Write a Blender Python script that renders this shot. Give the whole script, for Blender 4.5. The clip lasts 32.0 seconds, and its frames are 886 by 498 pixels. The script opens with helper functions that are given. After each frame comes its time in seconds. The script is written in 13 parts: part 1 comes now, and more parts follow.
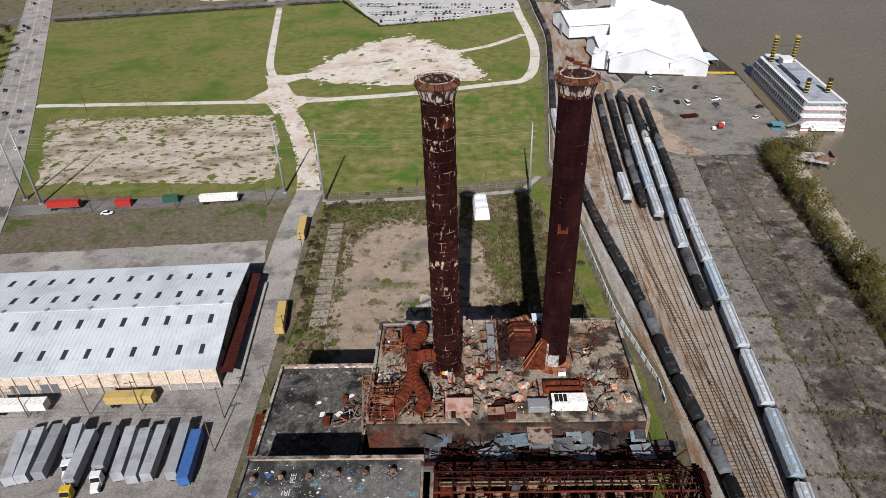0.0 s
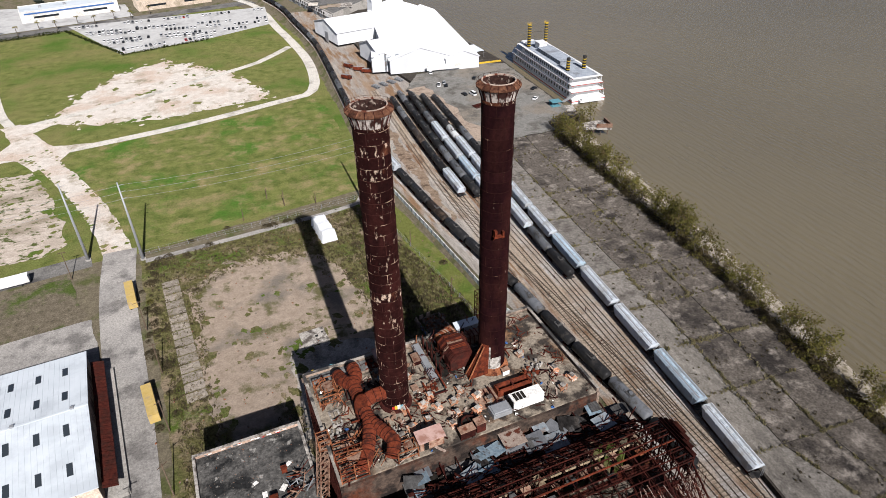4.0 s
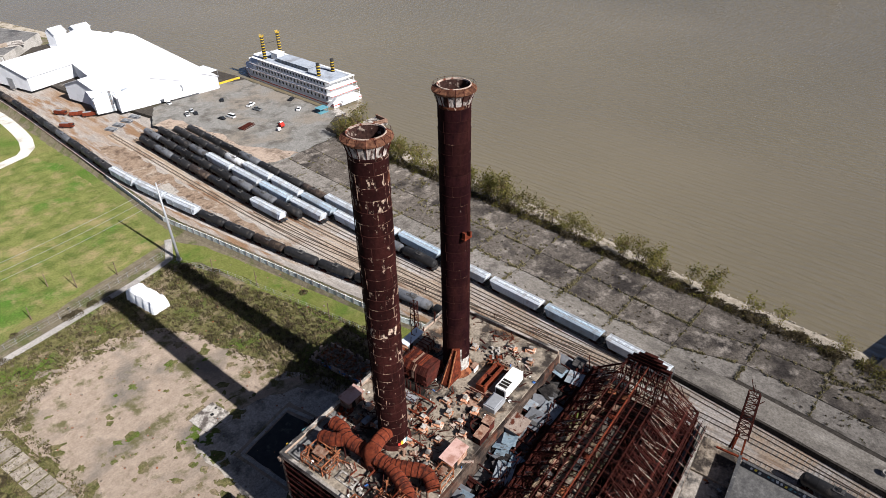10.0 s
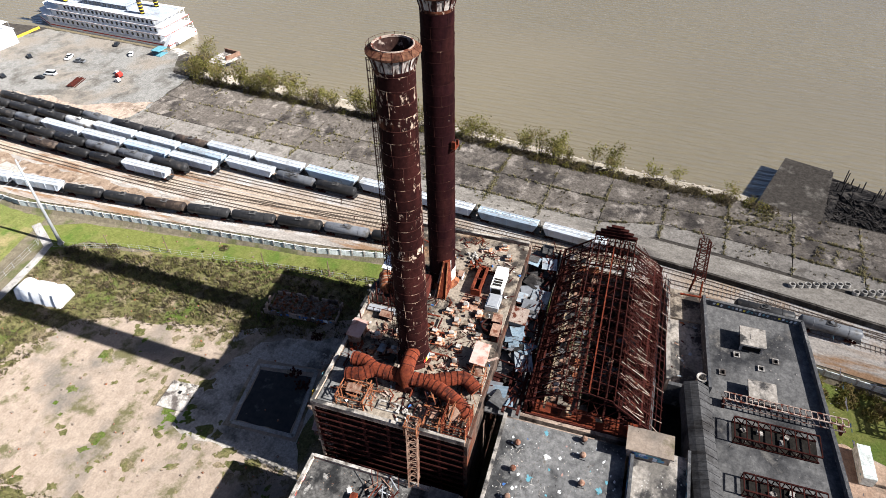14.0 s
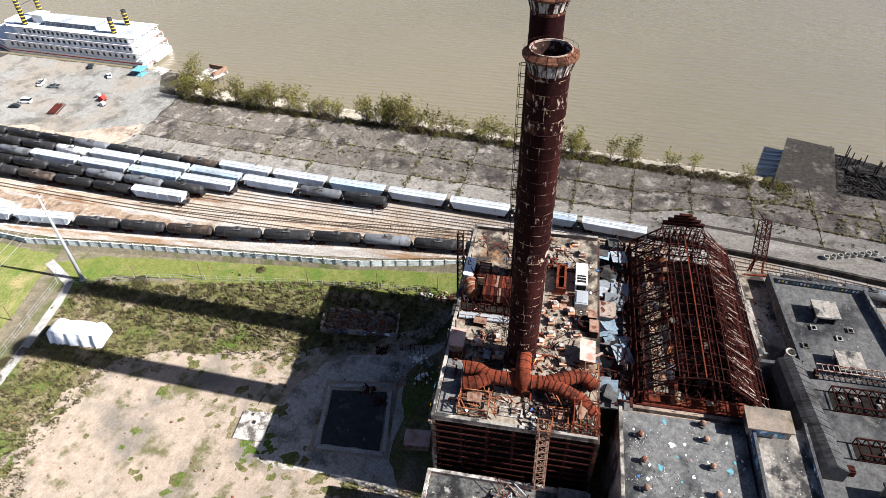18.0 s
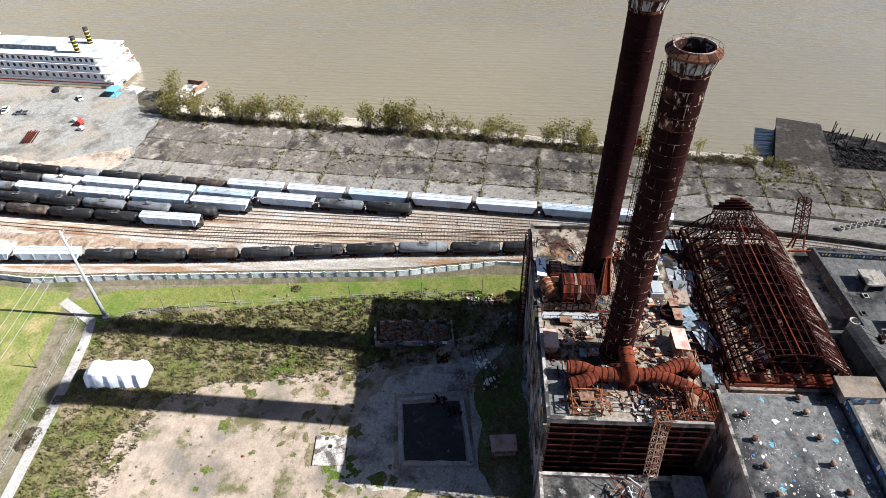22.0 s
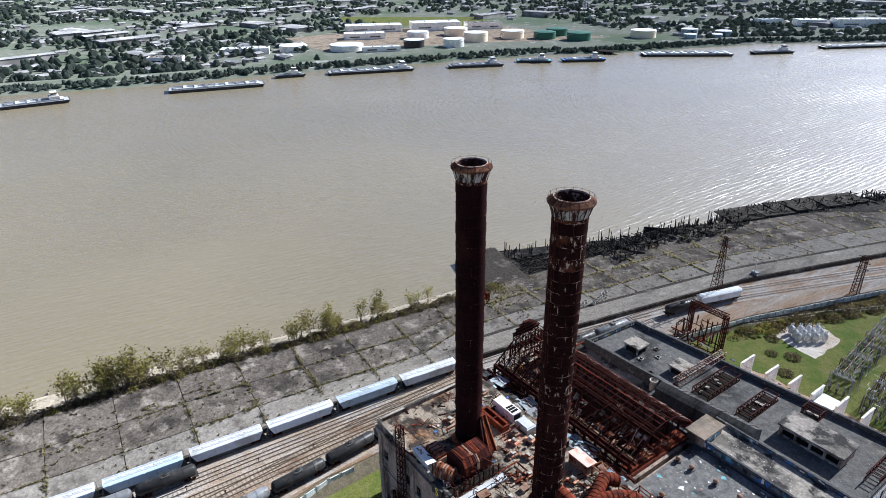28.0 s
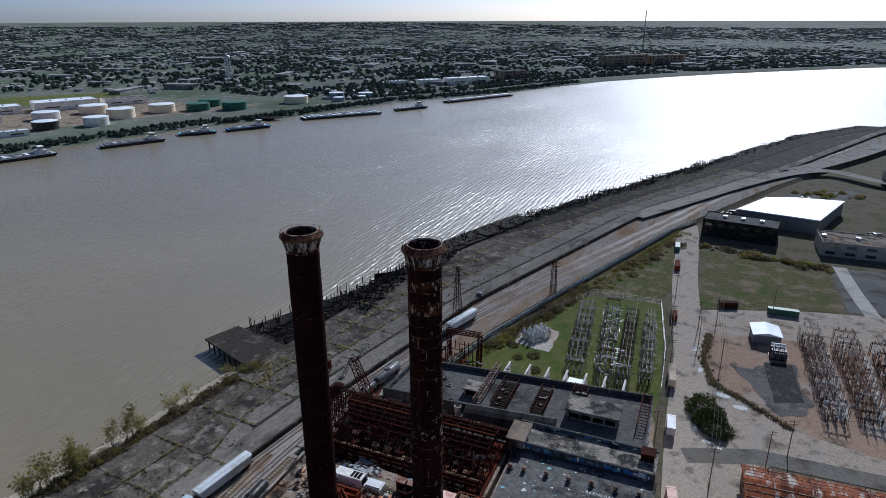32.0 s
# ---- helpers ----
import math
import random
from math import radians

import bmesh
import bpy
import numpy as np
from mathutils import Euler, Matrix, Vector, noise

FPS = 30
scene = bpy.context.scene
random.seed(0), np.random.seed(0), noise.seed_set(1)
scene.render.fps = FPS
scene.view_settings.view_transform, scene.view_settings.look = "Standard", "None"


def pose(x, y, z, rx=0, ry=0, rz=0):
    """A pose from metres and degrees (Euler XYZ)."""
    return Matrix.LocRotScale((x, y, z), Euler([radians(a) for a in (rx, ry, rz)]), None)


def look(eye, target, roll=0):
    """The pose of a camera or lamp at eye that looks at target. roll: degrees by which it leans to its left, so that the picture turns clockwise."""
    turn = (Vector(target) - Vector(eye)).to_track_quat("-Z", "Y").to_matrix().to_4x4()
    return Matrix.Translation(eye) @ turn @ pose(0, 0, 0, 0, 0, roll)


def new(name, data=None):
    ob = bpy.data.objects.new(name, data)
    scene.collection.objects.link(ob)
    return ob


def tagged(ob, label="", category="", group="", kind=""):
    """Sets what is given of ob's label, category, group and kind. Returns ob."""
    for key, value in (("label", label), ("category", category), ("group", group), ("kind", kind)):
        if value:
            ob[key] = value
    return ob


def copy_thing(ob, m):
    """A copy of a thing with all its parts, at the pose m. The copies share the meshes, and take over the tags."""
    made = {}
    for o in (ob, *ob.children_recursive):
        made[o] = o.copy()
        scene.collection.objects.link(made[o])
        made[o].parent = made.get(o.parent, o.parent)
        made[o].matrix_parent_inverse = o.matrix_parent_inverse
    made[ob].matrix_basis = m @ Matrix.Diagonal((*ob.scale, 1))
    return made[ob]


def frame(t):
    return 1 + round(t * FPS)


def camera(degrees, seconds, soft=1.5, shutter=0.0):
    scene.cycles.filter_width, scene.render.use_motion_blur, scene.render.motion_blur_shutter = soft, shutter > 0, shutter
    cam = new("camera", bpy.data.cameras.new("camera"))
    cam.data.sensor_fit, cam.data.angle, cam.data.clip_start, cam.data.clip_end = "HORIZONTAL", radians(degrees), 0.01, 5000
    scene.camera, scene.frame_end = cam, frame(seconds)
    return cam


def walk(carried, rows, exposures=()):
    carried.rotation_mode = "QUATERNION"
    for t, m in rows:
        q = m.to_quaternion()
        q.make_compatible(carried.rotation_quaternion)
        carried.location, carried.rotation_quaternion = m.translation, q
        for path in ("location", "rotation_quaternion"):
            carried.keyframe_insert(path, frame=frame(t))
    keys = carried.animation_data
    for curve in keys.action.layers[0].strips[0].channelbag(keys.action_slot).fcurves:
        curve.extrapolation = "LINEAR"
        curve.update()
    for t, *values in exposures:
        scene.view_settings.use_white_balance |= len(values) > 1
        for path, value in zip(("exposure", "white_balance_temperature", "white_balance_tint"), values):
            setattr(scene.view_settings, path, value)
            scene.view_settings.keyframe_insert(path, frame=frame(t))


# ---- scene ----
cam = camera(70.2, 32.0, soft=0.8)
PATH = [
    (0, (1.853, -1.713, 121.566), (1.651, -0.06, 120.458), -2.2),
    (0.5, (-1.289, -1.134, 122.255), (-1.236, 0.528, 121.143), -2.1),
    (1, (-4.585, -0.078, 122.535), (-4.387, 1.569, 121.419), -2.0),
    (1.5, (-8.317, 0.941, 122.632), (-8.052, 2.578, 121.514), -1.9),
    (2, (-11.874, 1.911, 122.708), (-11.598, 3.548, 121.591), -2.0),
    (2.5, (-15.11, 2.905, 122.793), (-14.814, 4.538, 121.677), -2.0),
    (3, (-18.628, 3.861, 122.98), (-18.284, 5.485, 121.864), -2.0),
    (3.5, (-22.663, 5.354, 122.629), (-22.232, 6.958, 121.515), -1.7),
    (5.5, (-35.782, 12.216, 123.17), (-35.074, 13.712, 122.047), -1.6),
    (6, (-38.995, 14.088, 123.422), (-38.187, 15.531, 122.298), -1.5),
    (6.5, (-41.978, 16.057, 123.429), (-41.125, 17.474, 122.305), -1.6),
    (7, (-44.869, 18.336, 123.381), (-43.941, 19.705, 122.256), -1.6),
    (7.5, (-47.77, 20.563, 123.38), (-46.831, 21.926, 122.257), -1.6),
    (8, (-50.631, 22.856, 123.446), (-49.605, 24.154, 122.323), -1.4),
    (8.5, (-53.271, 25.354, 123.534), (-52.21, 26.624, 122.411), -1.4),
    (9, (-55.961, 27.848, 123.536), (-54.861, 29.085, 122.414), -1.4),
    (9.5, (-58.469, 30.406, 123.519), (-57.299, 31.576, 122.395), -1.3),
    (10, (-60.861, 33.267, 123.493), (-59.638, 34.382, 122.371), -1.2),
    (10.5, (-63.293, 36.061, 123.603), (-62.04, 37.144, 122.481), -1.2),
    (11, (-65.668, 38.943, 123.571), (-64.418, 40.021, 122.442), -1.3),
    (11.5, (-68.107, 41.761, 123.474), (-66.947, 42.768, 122.193), -1.3),
    (12, (-70.606, 44.551, 123.358), (-69.471, 45.52, 122.027), -1.5),
    (12.5, (-72.702, 47.633, 123.187), (-71.466, 48.472, 121.858), -1.3),
    (13, (-74.594, 50.603, 122.868), (-73.288, 51.335, 121.542), -1.3),
    (13.5, (-76.427, 54.031, 122.487), (-75.052, 54.637, 121.167), -1.2),
    (14, (-77.89, 57.457, 122.347), (-76.51, 58.055, 121.029), -1.2),
    (14.5, (-79.35, 60.827, 122.361), (-77.968, 61.428, 121.046), -1.3),
    (16.5, (-83.907, 74.871, 122.832), (-82.493, 75.392, 121.517), -1.4),
    (17, (-84.933, 78.564, 123.142), (-83.519, 79.077, 121.824), -1.4),
    (17.5, (-85.813, 82.003, 122.957), (-84.377, 82.453, 121.64), -1.4),
    (18, (-86.689, 85.479, 122.993), (-85.245, 85.904, 121.676), -1.4),
    (18.5, (-87.186, 89.115, 122.992), (-85.713, 89.419, 121.673), -1.3),
    (19, (-87.846, 92.879, 123.073), (-86.372, 93.179, 121.755), -1.3),
    (19.5, (-88.281, 96.422, 123.297), (-86.809, 96.722, 121.977), -1.3),
    (20, (-88.822, 99.866, 123.484), (-87.349, 100.161, 122.164), -1.3),
    (20.5, (-89.274, 103.406, 123.527), (-87.8, 103.698, 122.207), -1.3),
    (21, (-89.795, 107.06, 123.492), (-88.32, 107.35, 122.172), -1.2),
    (21.5, (-90.365, 110.519, 123.785), (-88.891, 110.808, 122.465), -1.3),
    (22, (-90.757, 113.99, 123.715), (-89.274, 114.217, 122.393), -1.2),
    (22.5, (-90.864, 117.723, 123.573), (-89.367, 117.819, 122.251), -1.1),
    (23, (-90.819, 121.454, 123.24), (-89.319, 121.437, 121.917), -1.0),
    (23.5, (-90.289, 125.05, 123.369), (-88.804, 124.852, 122.044), -0.9),
    (24, (-89.216, 128.492, 123.263), (-87.77, 128.121, 121.932), -0.5),
    (24.5, (-87.998, 131.998, 123.243), (-86.603, 131.468, 121.911), -0.4),
    (26.5, (-80.808, 144.623, 123.303), (-79.38, 143.855, 122.132), -0.5),
    (27, (-79.129, 147.944, 123.066), (-77.715, 147.147, 121.897), -0.5),
    (27.5, (-76.552, 150.572, 122.94), (-75.115, 149.73, 121.834), -0.5),
    (28, (-74.384, 153.678, 122.616), (-72.833, 152.758, 121.751), -0.5),
    (28.5, (-72.908, 156.834, 122.557), (-71.288, 155.869, 121.89), -1.1),
    (29, (-70.983, 159.792, 122.55), (-69.399, 158.774, 121.874), -0.7),
    (29.5, (-68.857, 162.709, 122.53), (-67.387, 161.534, 121.855), -0.6),
    (30, (-66.35, 165.481, 122.529), (-64.998, 164.172, 121.852), -0.4),
    (30.5, (-63.887, 167.789, 122.481), (-62.658, 166.363, 121.806), -0.4),
    (31, (-61.239, 169.702, 122.487), (-60.082, 168.217, 121.812), -0.4),
    (31.5, (-58.44, 171.419, 122.434), (-57.423, 169.836, 121.757), -0.3),
    (32, (-55.528, 173.453, 122.631), (-54.648, 171.795, 121.942), -0.2),
]
walk(cam, [(t, look(eye, target, roll)) for t, eye, target, roll in PATH],
     exposures=[(0.0, -0.16, 6250, 13), (2.0, 0.02, 6250, 13), (5.0, 0.16, 6250, 13), (9.0, 0.5, 6250, 13), (13.1, 1.06, 6200, 12), (14.0, 1.3, 6200, 11), (20.0, 1.54, 6100, 10), (22.8, 1.6, 5980, 9), (24.3, 1.92, 5900, 9), (27.0, 1.68, 5850, 9), (27.9, 1.6, 5750, 9), (28.25, 1.25, 5700, 9), (28.6, 0.7, 5600, 10), (32.0, 0.45, 5450, 10)])

# world and sun
world = bpy.data.worlds.new("sky")
scene.world = world
world.use_nodes = True
wn = world.node_tree
sky = wn.nodes.new("ShaderNodeTexSky")
sky.sky_type, sky.sun_disc = "NISHITA", False
SUN_EL, SUN_AZ = 35.3, 2.2           # height above the horizon; degrees east of due -y
sky.sun_elevation = radians(SUN_EL)
sky.sun_rotation = radians(180 - SUN_AZ)
sky.altitude, sky.air_density, sky.dust_density, sky.ozone_density = 20, 0.4, 1.0, 1.6
wn.nodes["Background"].inputs["Strength"].default_value = 0.06
wn.links.new(sky.outputs[0], wn.nodes["Background"].inputs[0])
sun_data = bpy.data.lights.new("sun", "SUN")
sun_data.energy, sun_data.angle, sun_data.color = 5.0, radians(0.55), (1.0, 0.965, 0.91)
sun = new("sun", sun_data)
sun_way = Vector((math.sin(radians(SUN_AZ)) * math.cos(radians(SUN_EL)), -math.cos(radians(SUN_AZ)) * math.cos(radians(SUN_EL)), math.sin(radians(SUN_EL))))
sun.matrix_world = look(sun_way * 300, (0, 0, 0))

# ---- materials ----
def nodes_of(name):
    m = bpy.data.materials.new(name)
    m.use_nodes = True
    nt = m.node_tree
    return m, nt, nt.nodes["Principled BSDF"]


def surf(name, c1, c2, size=1.0, rough=0.85, metal=0.0, c3=None, size3=12.0, cut3=(0.5, 0.62), bump=0.3, bump_size=None, spec=0.12,
         random=0.0, thin=0.0, c4=None, size4=60.0, cut4=(0.48, 0.62), stretch=(1, 1, 1), detail=6.0, grain=0.3):
    """A rough surface: two tones of grain of the given size in metres, a third colour in blots, a fourth in wide stains, relief, a change from piece to piece."""
    m, nt, b = nodes_of(name)
    n, l = nt.nodes, nt.links
    geo = n.new("ShaderNodeNewGeometry")
    mp = n.new("ShaderNodeMapping")
    mp.inputs["Scale"].default_value = stretch
    l.new(geo.outputs["Position"], mp.inputs[0])

    def cloud(metres, lo, hi, det=detail, rgh=0.6):
        t = n.new("ShaderNodeTexNoise")
        t.inputs["Scale"].default_value, t.inputs["Detail"].default_value, t.inputs["Roughness"].default_value = 1.0 / metres, det, rgh
        l.new(mp.outputs[0], t.inputs["Vector"])
        r = n.new("ShaderNodeMapRange")
        r.inputs[1].default_value, r.inputs[2].default_value = lo, hi
        l.new(t.outputs[0], r.inputs[0])
        return r.outputs[0], t.outputs[0]

    def mix(f, a, c):
        x = n.new("ShaderNodeMix")
        x.data_type = "RGBA"
        l.new(f, x.inputs[0])
        if hasattr(a, "is_linked"):
            l.new(a, x.inputs[6])
        else:
            x.inputs[6].default_value = (*a, 1)
        x.inputs[7].default_value = (*c, 1)
        return x.outputs[2]

    f, raw = cloud(size, 0.3, 0.7)
    col = mix(f, c1, c2)
    if c4:
        g, _ = cloud(size4, *cut4, 5.0)
        col = mix(g, col, c4)
    if c3:
        g, _ = cloud(size3, *cut3, 8.0, 0.65)
        col = mix(g, col, c3)
    if grain and bump and rough > 0.7:
        t = n.new("ShaderNodeTexNoise")
        t.inputs["Scale"].default_value, t.inputs["Detail"].default_value, t.inputs["Roughness"].default_value = 1.9, 3.0, 0.7
        l.new(geo.outputs["Position"], t.inputs["Vector"])
        r = n.new("ShaderNodeMapRange")
        r.inputs[1].default_value, r.inputs[2].default_value = 0.3, 0.7
        r.inputs[3].default_value, r.inputs[4].default_value = 1 - grain, 1 + grain
        l.new(t.outputs[0], r.inputs[0])
        h = n.new("ShaderNodeHueSaturation")
        l.new(r.outputs[0], h.inputs["Value"])
        l.new(col, h.inputs["Color"])
        col = h.outputs[0]
    if random:
        oi = n.new("ShaderNodeObjectInfo")
        r = n.new("ShaderNodeMapRange")
        r.inputs[3].default_value, r.inputs[4].default_value = 1 - random, 1 + random
        l.new(oi.outputs["Random"], r.inputs[0])
        h = n.new("ShaderNodeHueSaturation")
        l.new(r.outputs[0], h.inputs["Value"])
        l.new(col, h.inputs["Color"])
        col = h.outputs[0]
    l.new(col, b.inputs["Base Color"])
    b.inputs["Roughness"].default_value, b.inputs["Metallic"].default_value = rough, metal
    b.inputs["Specular IOR Level"].default_value = spec if rough < 0.7 else 0.02
    b.inputs["Diffuse Roughness"].default_value = 0.75 if rough > 0.7 else 0.3
    if bump:
        bp = n.new("ShaderNodeBump")
        bp.inputs["Strength"].default_value, bp.inputs["Distance"].default_value = bump, (bump_size or size) * 0.2
        h = raw
        if bump_size:
            _, h = cloud(bump_size, 0, 1)
        l.new(h, bp.inputs["Height"])
        l.new(bp.outputs[0], b.inputs["Normal"])
    if thin:
        tr, mx = n.new("ShaderNodeBsdfTranslucent"), n.new("ShaderNodeMixShader")
        l.new(col, tr.inputs[0])
        mx.inputs[0].default_value = thin
        l.new(b.outputs[0], mx.inputs[1])
        l.new(tr.outputs[0], mx.inputs[2])
        l.new(mx.outputs[0], n["Material Output"].inputs[0])
    return m


M = {}
M["ground"] = surf("earth", (0.10, 0.085, 0.06), (0.17, 0.145, 0.10), 2.0, c3=(0.08, 0.085, 0.035), size3=9, bump=0.4)
# far flats lightened in the base colour to make up for absent haze
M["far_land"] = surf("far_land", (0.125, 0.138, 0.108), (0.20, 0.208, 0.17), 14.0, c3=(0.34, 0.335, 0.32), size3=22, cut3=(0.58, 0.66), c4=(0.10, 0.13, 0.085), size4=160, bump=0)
M["lawn"] = surf("lawn", (0.068, 0.092, 0.022), (0.168, 0.172, 0.056), 5.0, c3=(0.225, 0.185, 0.09), size3=11, cut3=(0.50, 0.66), c4=(0.06, 0.125, 0.02), size4=24, cut4=(0.53, 0.66), bump=0.6, bump_size=0.9, grain=0.4)
M["rail_grass"] = surf("mown_strip", (0.090, 0.106, 0.026), (0.146, 0.150, 0.046), 1.8, c3=(0.16, 0.145, 0.06), size3=9, cut3=(0.54, 0.7), c4=(0.075, 0.112, 0.022), size4=14, bump=0.5, bump_size=0.8, grain=0.3)
M["dry_grass"] = surf("dry_grey_grass", (0.085, 0.072, 0.05), (0.17, 0.143, 0.105), 2.0, c3=(0.062, 0.085, 0.022), size3=14, cut3=(0.52, 0.62), bump=0.7, bump_size=0.8, grain=0.4)
M["field"] = surf("field_grass", (0.075, 0.095, 0.024), (0.175, 0.175, 0.06), 5.0, c3=(0.17, 0.15, 0.062), size3=28, cut3=(0.46, 0.72), c4=(0.065, 0.115, 0.02), size4=40, cut4=(0.5, 0.66), bump=0.6, bump_size=0.9, grain=0.4)
M["weeds"] = surf("weeds", (0.055, 0.060, 0.020), (0.155, 0.135, 0.062), 1.8, c3=(0.20, 0.155, 0.105), size3=10, cut3=(0.50, 0.62), c4=(0.07, 0.10, 0.02), size4=18, cut4=(0.52, 0.62), bump=0.9, bump_size=0.8, grain=0.45)
M["dirt"] = surf("pale_dirt", (0.235, 0.184, 0.141), (0.34, 0.275, 0.216), 2.4, c3=(0.11, 0.10, 0.05), size3=7, cut3=(0.525, 0.63), c4=(0.165, 0.142, 0.118), size4=18, cut4=(0.51, 0.64), bump=0.5, grain=0.16)
M["sand"] = surf("white_sand", (0.44, 0.395, 0.34), (0.60, 0.555, 0.505), 3.5, c3=(0.27, 0.235, 0.17), size3=10, cut3=(0.54, 0.66), c4=(0.45, 0.365, 0.30), size4=22, bump=0.3)
M["scrape"] = surf("scraped_lot", (0.34, 0.285, 0.235), (0.50, 0.435, 0.37), 2.0, c3=(0.075, 0.088, 0.028), size3=3.2, cut3=(0.53, 0.60), c4=(0.24, 0.20, 0.15), size4=16, cut4=(0.5, 0.62), bump=0.5, stretch=(0.65, 1, 1))
M["concrete"] = surf("worn_concrete", (0.30, 0.28, 0.25), (0.38, 0.36, 0.33), 1.8, c3=(0.20, 0.19, 0.17), size3=8, cut3=(0.5, 0.7), bump=0.15)
M["yard_stain"] = surf("stained_yard", (0.27, 0.243, 0.212), (0.42, 0.382, 0.335), 1.4, c3=(0.12, 0.11, 0.095), size3=8, cut3=(0.5, 0.64), c4=(0.30, 0.265, 0.225), size4=13, cut4=(0.55, 0.66), bump=0.3)
M["path"] = surf("shell_path", (0.46, 0.43, 0.38), (0.56, 0.53, 0.48), 2.0, c3=(0.34, 0.32, 0.28), size3=10, bump=0.2)
M["path_worn"] = surf("worn_bay_slab", (0.215, 0.185, 0.15), (0.32, 0.28, 0.235), 1.3, c3=(0.17, 0.145, 0.10), size3=4, cut3=(0.53, 0.64), random=0.12, bump=0.25)
M["asphalt"] = surf("asphalt", (0.115, 0.11, 0.105), (0.16, 0.155, 0.145), 2.0, c3=(0.075, 0.072, 0.07), size3=12, c4=(0.20, 0.19, 0.175), size4=35, bump=0.15)
M["pale_road"] = surf("pale_asphalt", (0.23, 0.215, 0.20), (0.30, 0.285, 0.265), 1.5, c3=(0.16, 0.15, 0.14), size3=10, c4=(0.34, 0.32, 0.295), size4=28, bump=0.15)
M["wharf"] = surf("wharf_deck", (0.034, 0.030, 0.026), (0.070, 0.061, 0.052), 1.2, c3=(0.16, 0.145, 0.125), size3=7, cut3=(0.55, 0.70), c4=(0.05, 0.048, 0.025), size4=16, cut4=(0.58, 0.7), bump=0.4)
M["wharf_pale"] = surf("wharf_road", (0.26, 0.238, 0.208), (0.37, 0.342, 0.302), 1.6, c3=(0.13, 0.12, 0.11), size3=9, cut3=(0.5, 0.66), bump=0.2)
M["pool"] = surf("dark_wet_slab", (0.020, 0.020, 0.021), (0.038, 0.036, 0.034), 1.5, rough=0.6, c3=(0.10, 0.095, 0.085), size3=5, cut3=(0.58, 0.7), bump=0.1)
M["ballast"] = surf("ballast", (0.29, 0.272, 0.255), (0.40, 0.38, 0.36), 0.7, c3=(0.24, 0.185, 0.14), size3=9, cut3=(0.46, 0.62), c4=(0.30, 0.23, 0.17), size4=26, bump=0.5)
M["yard_ballast"] = surf("yard_ballast", (0.20, 0.178, 0.156), (0.34, 0.31, 0.278), 0.9, c3=(0.20, 0.125, 0.075), size3=5, cut3=(0.52, 0.62), c4=(0.25, 0.18, 0.125), size4=12, cut4=(0.50, 0.62), bump=0.4, stretch=(1, 0.16, 1))
M["rail_dirt"] = surf("rail_dirt", (0.27, 0.21, 0.16), (0.36, 0.29, 0.235), 1.5, c3=(0.17, 0.13, 0.10), size3=7, bump=0.4)
M["brown_scar"] = surf("churned_dirt", (0.16, 0.112, 0.078), (0.27, 0.205, 0.152), 1.8, c3=(0.10, 0.07, 0.05), size3=5, cut3=(0.52, 0.64), c4=(0.33, 0.28, 0.225), size4=9, cut4=(0.56, 0.66), bump=0.6, grain=0.35)
M["bank"] = surf("bank_sand", (0.25, 0.215, 0.165), (0.40, 0.355, 0.29), 1.5, c3=(0.12, 0.10, 0.06), size3=5, cut3=(0.52, 0.64), bump=0.6)
M["rail"] = surf("rail_steel", (0.13, 0.10, 0.08), (0.20, 0.16, 0.13), 1.0, 0.5, 0.5, bump=0)
M["tie"] = surf("tie_wood", (0.235, 0.208, 0.182), (0.31, 0.278, 0.245), 1.0, random=0.1, bump=0.2)
M["charred"] = surf("charred_timber", (0.012, 0.011, 0.011), (0.035, 0.032, 0.030), 1.0, c3=(0.07, 0.062, 0.055), size3=3, bump=0.5)
M["roof_dark"] = surf("bitumen_roof", (0.092, 0.09, 0.088), (0.175, 0.169, 0.161), 1.6, c3=(0.20, 0.185, 0.165), size3=6, cut3=(0.56, 0.70), c4=(0.036, 0.036, 0.038), size4=12, bump=0.25)
M["roof_mottled"] = surf("mottled_roof", (0.045, 0.043, 0.041), (0.15, 0.143, 0.133), 1.0, c3=(0.32, 0.305, 0.28), size3=2.4, cut3=(0.59, 0.655), c4=(0.025, 0.025, 0.025), size4=6, cut4=(0.50, 0.60), bump=0.4, grain=0.4)
M["roof_switch"] = surf("patched_bitumen_roof", (0.115, 0.113, 0.11), (0.215, 0.21, 0.20), 1.4, c3=(0.22, 0.213, 0.20), size3=4, cut3=(0.55, 0.68), c4=(0.045, 0.045, 0.045), size4=10, bump=0.25)
M["roof_grey"] = surf("concrete_roof", (0.195, 0.160, 0.122), (0.35, 0.298, 0.235), 0.8, c3=(0.05, 0.042, 0.036), size3=5.0, cut3=(0.46, 0.57), c4=(0.30, 0.145, 0.06), size4=10, cut4=(0.54, 0.66), bump=0.35)
M["roof_pale"] = surf("pale_roof", (0.25, 0.222, 0.188), (0.43, 0.39, 0.34), 0.9, c3=(0.055, 0.052, 0.05), size3=6, cut3=(0.485, 0.57), c4=(0.17, 0.155, 0.135), size4=9, cut4=(0.48, 0.60), bump=0.3)
M["stucco"] = surf("stained_stucco", (0.27, 0.20, 0.152), (0.40, 0.31, 0.245), 1.0, c3=(0.075, 0.054, 0.044), size3=5, cut3=(0.46, 0.60), stretch=(1, 1, 0.35), bump=0.25)
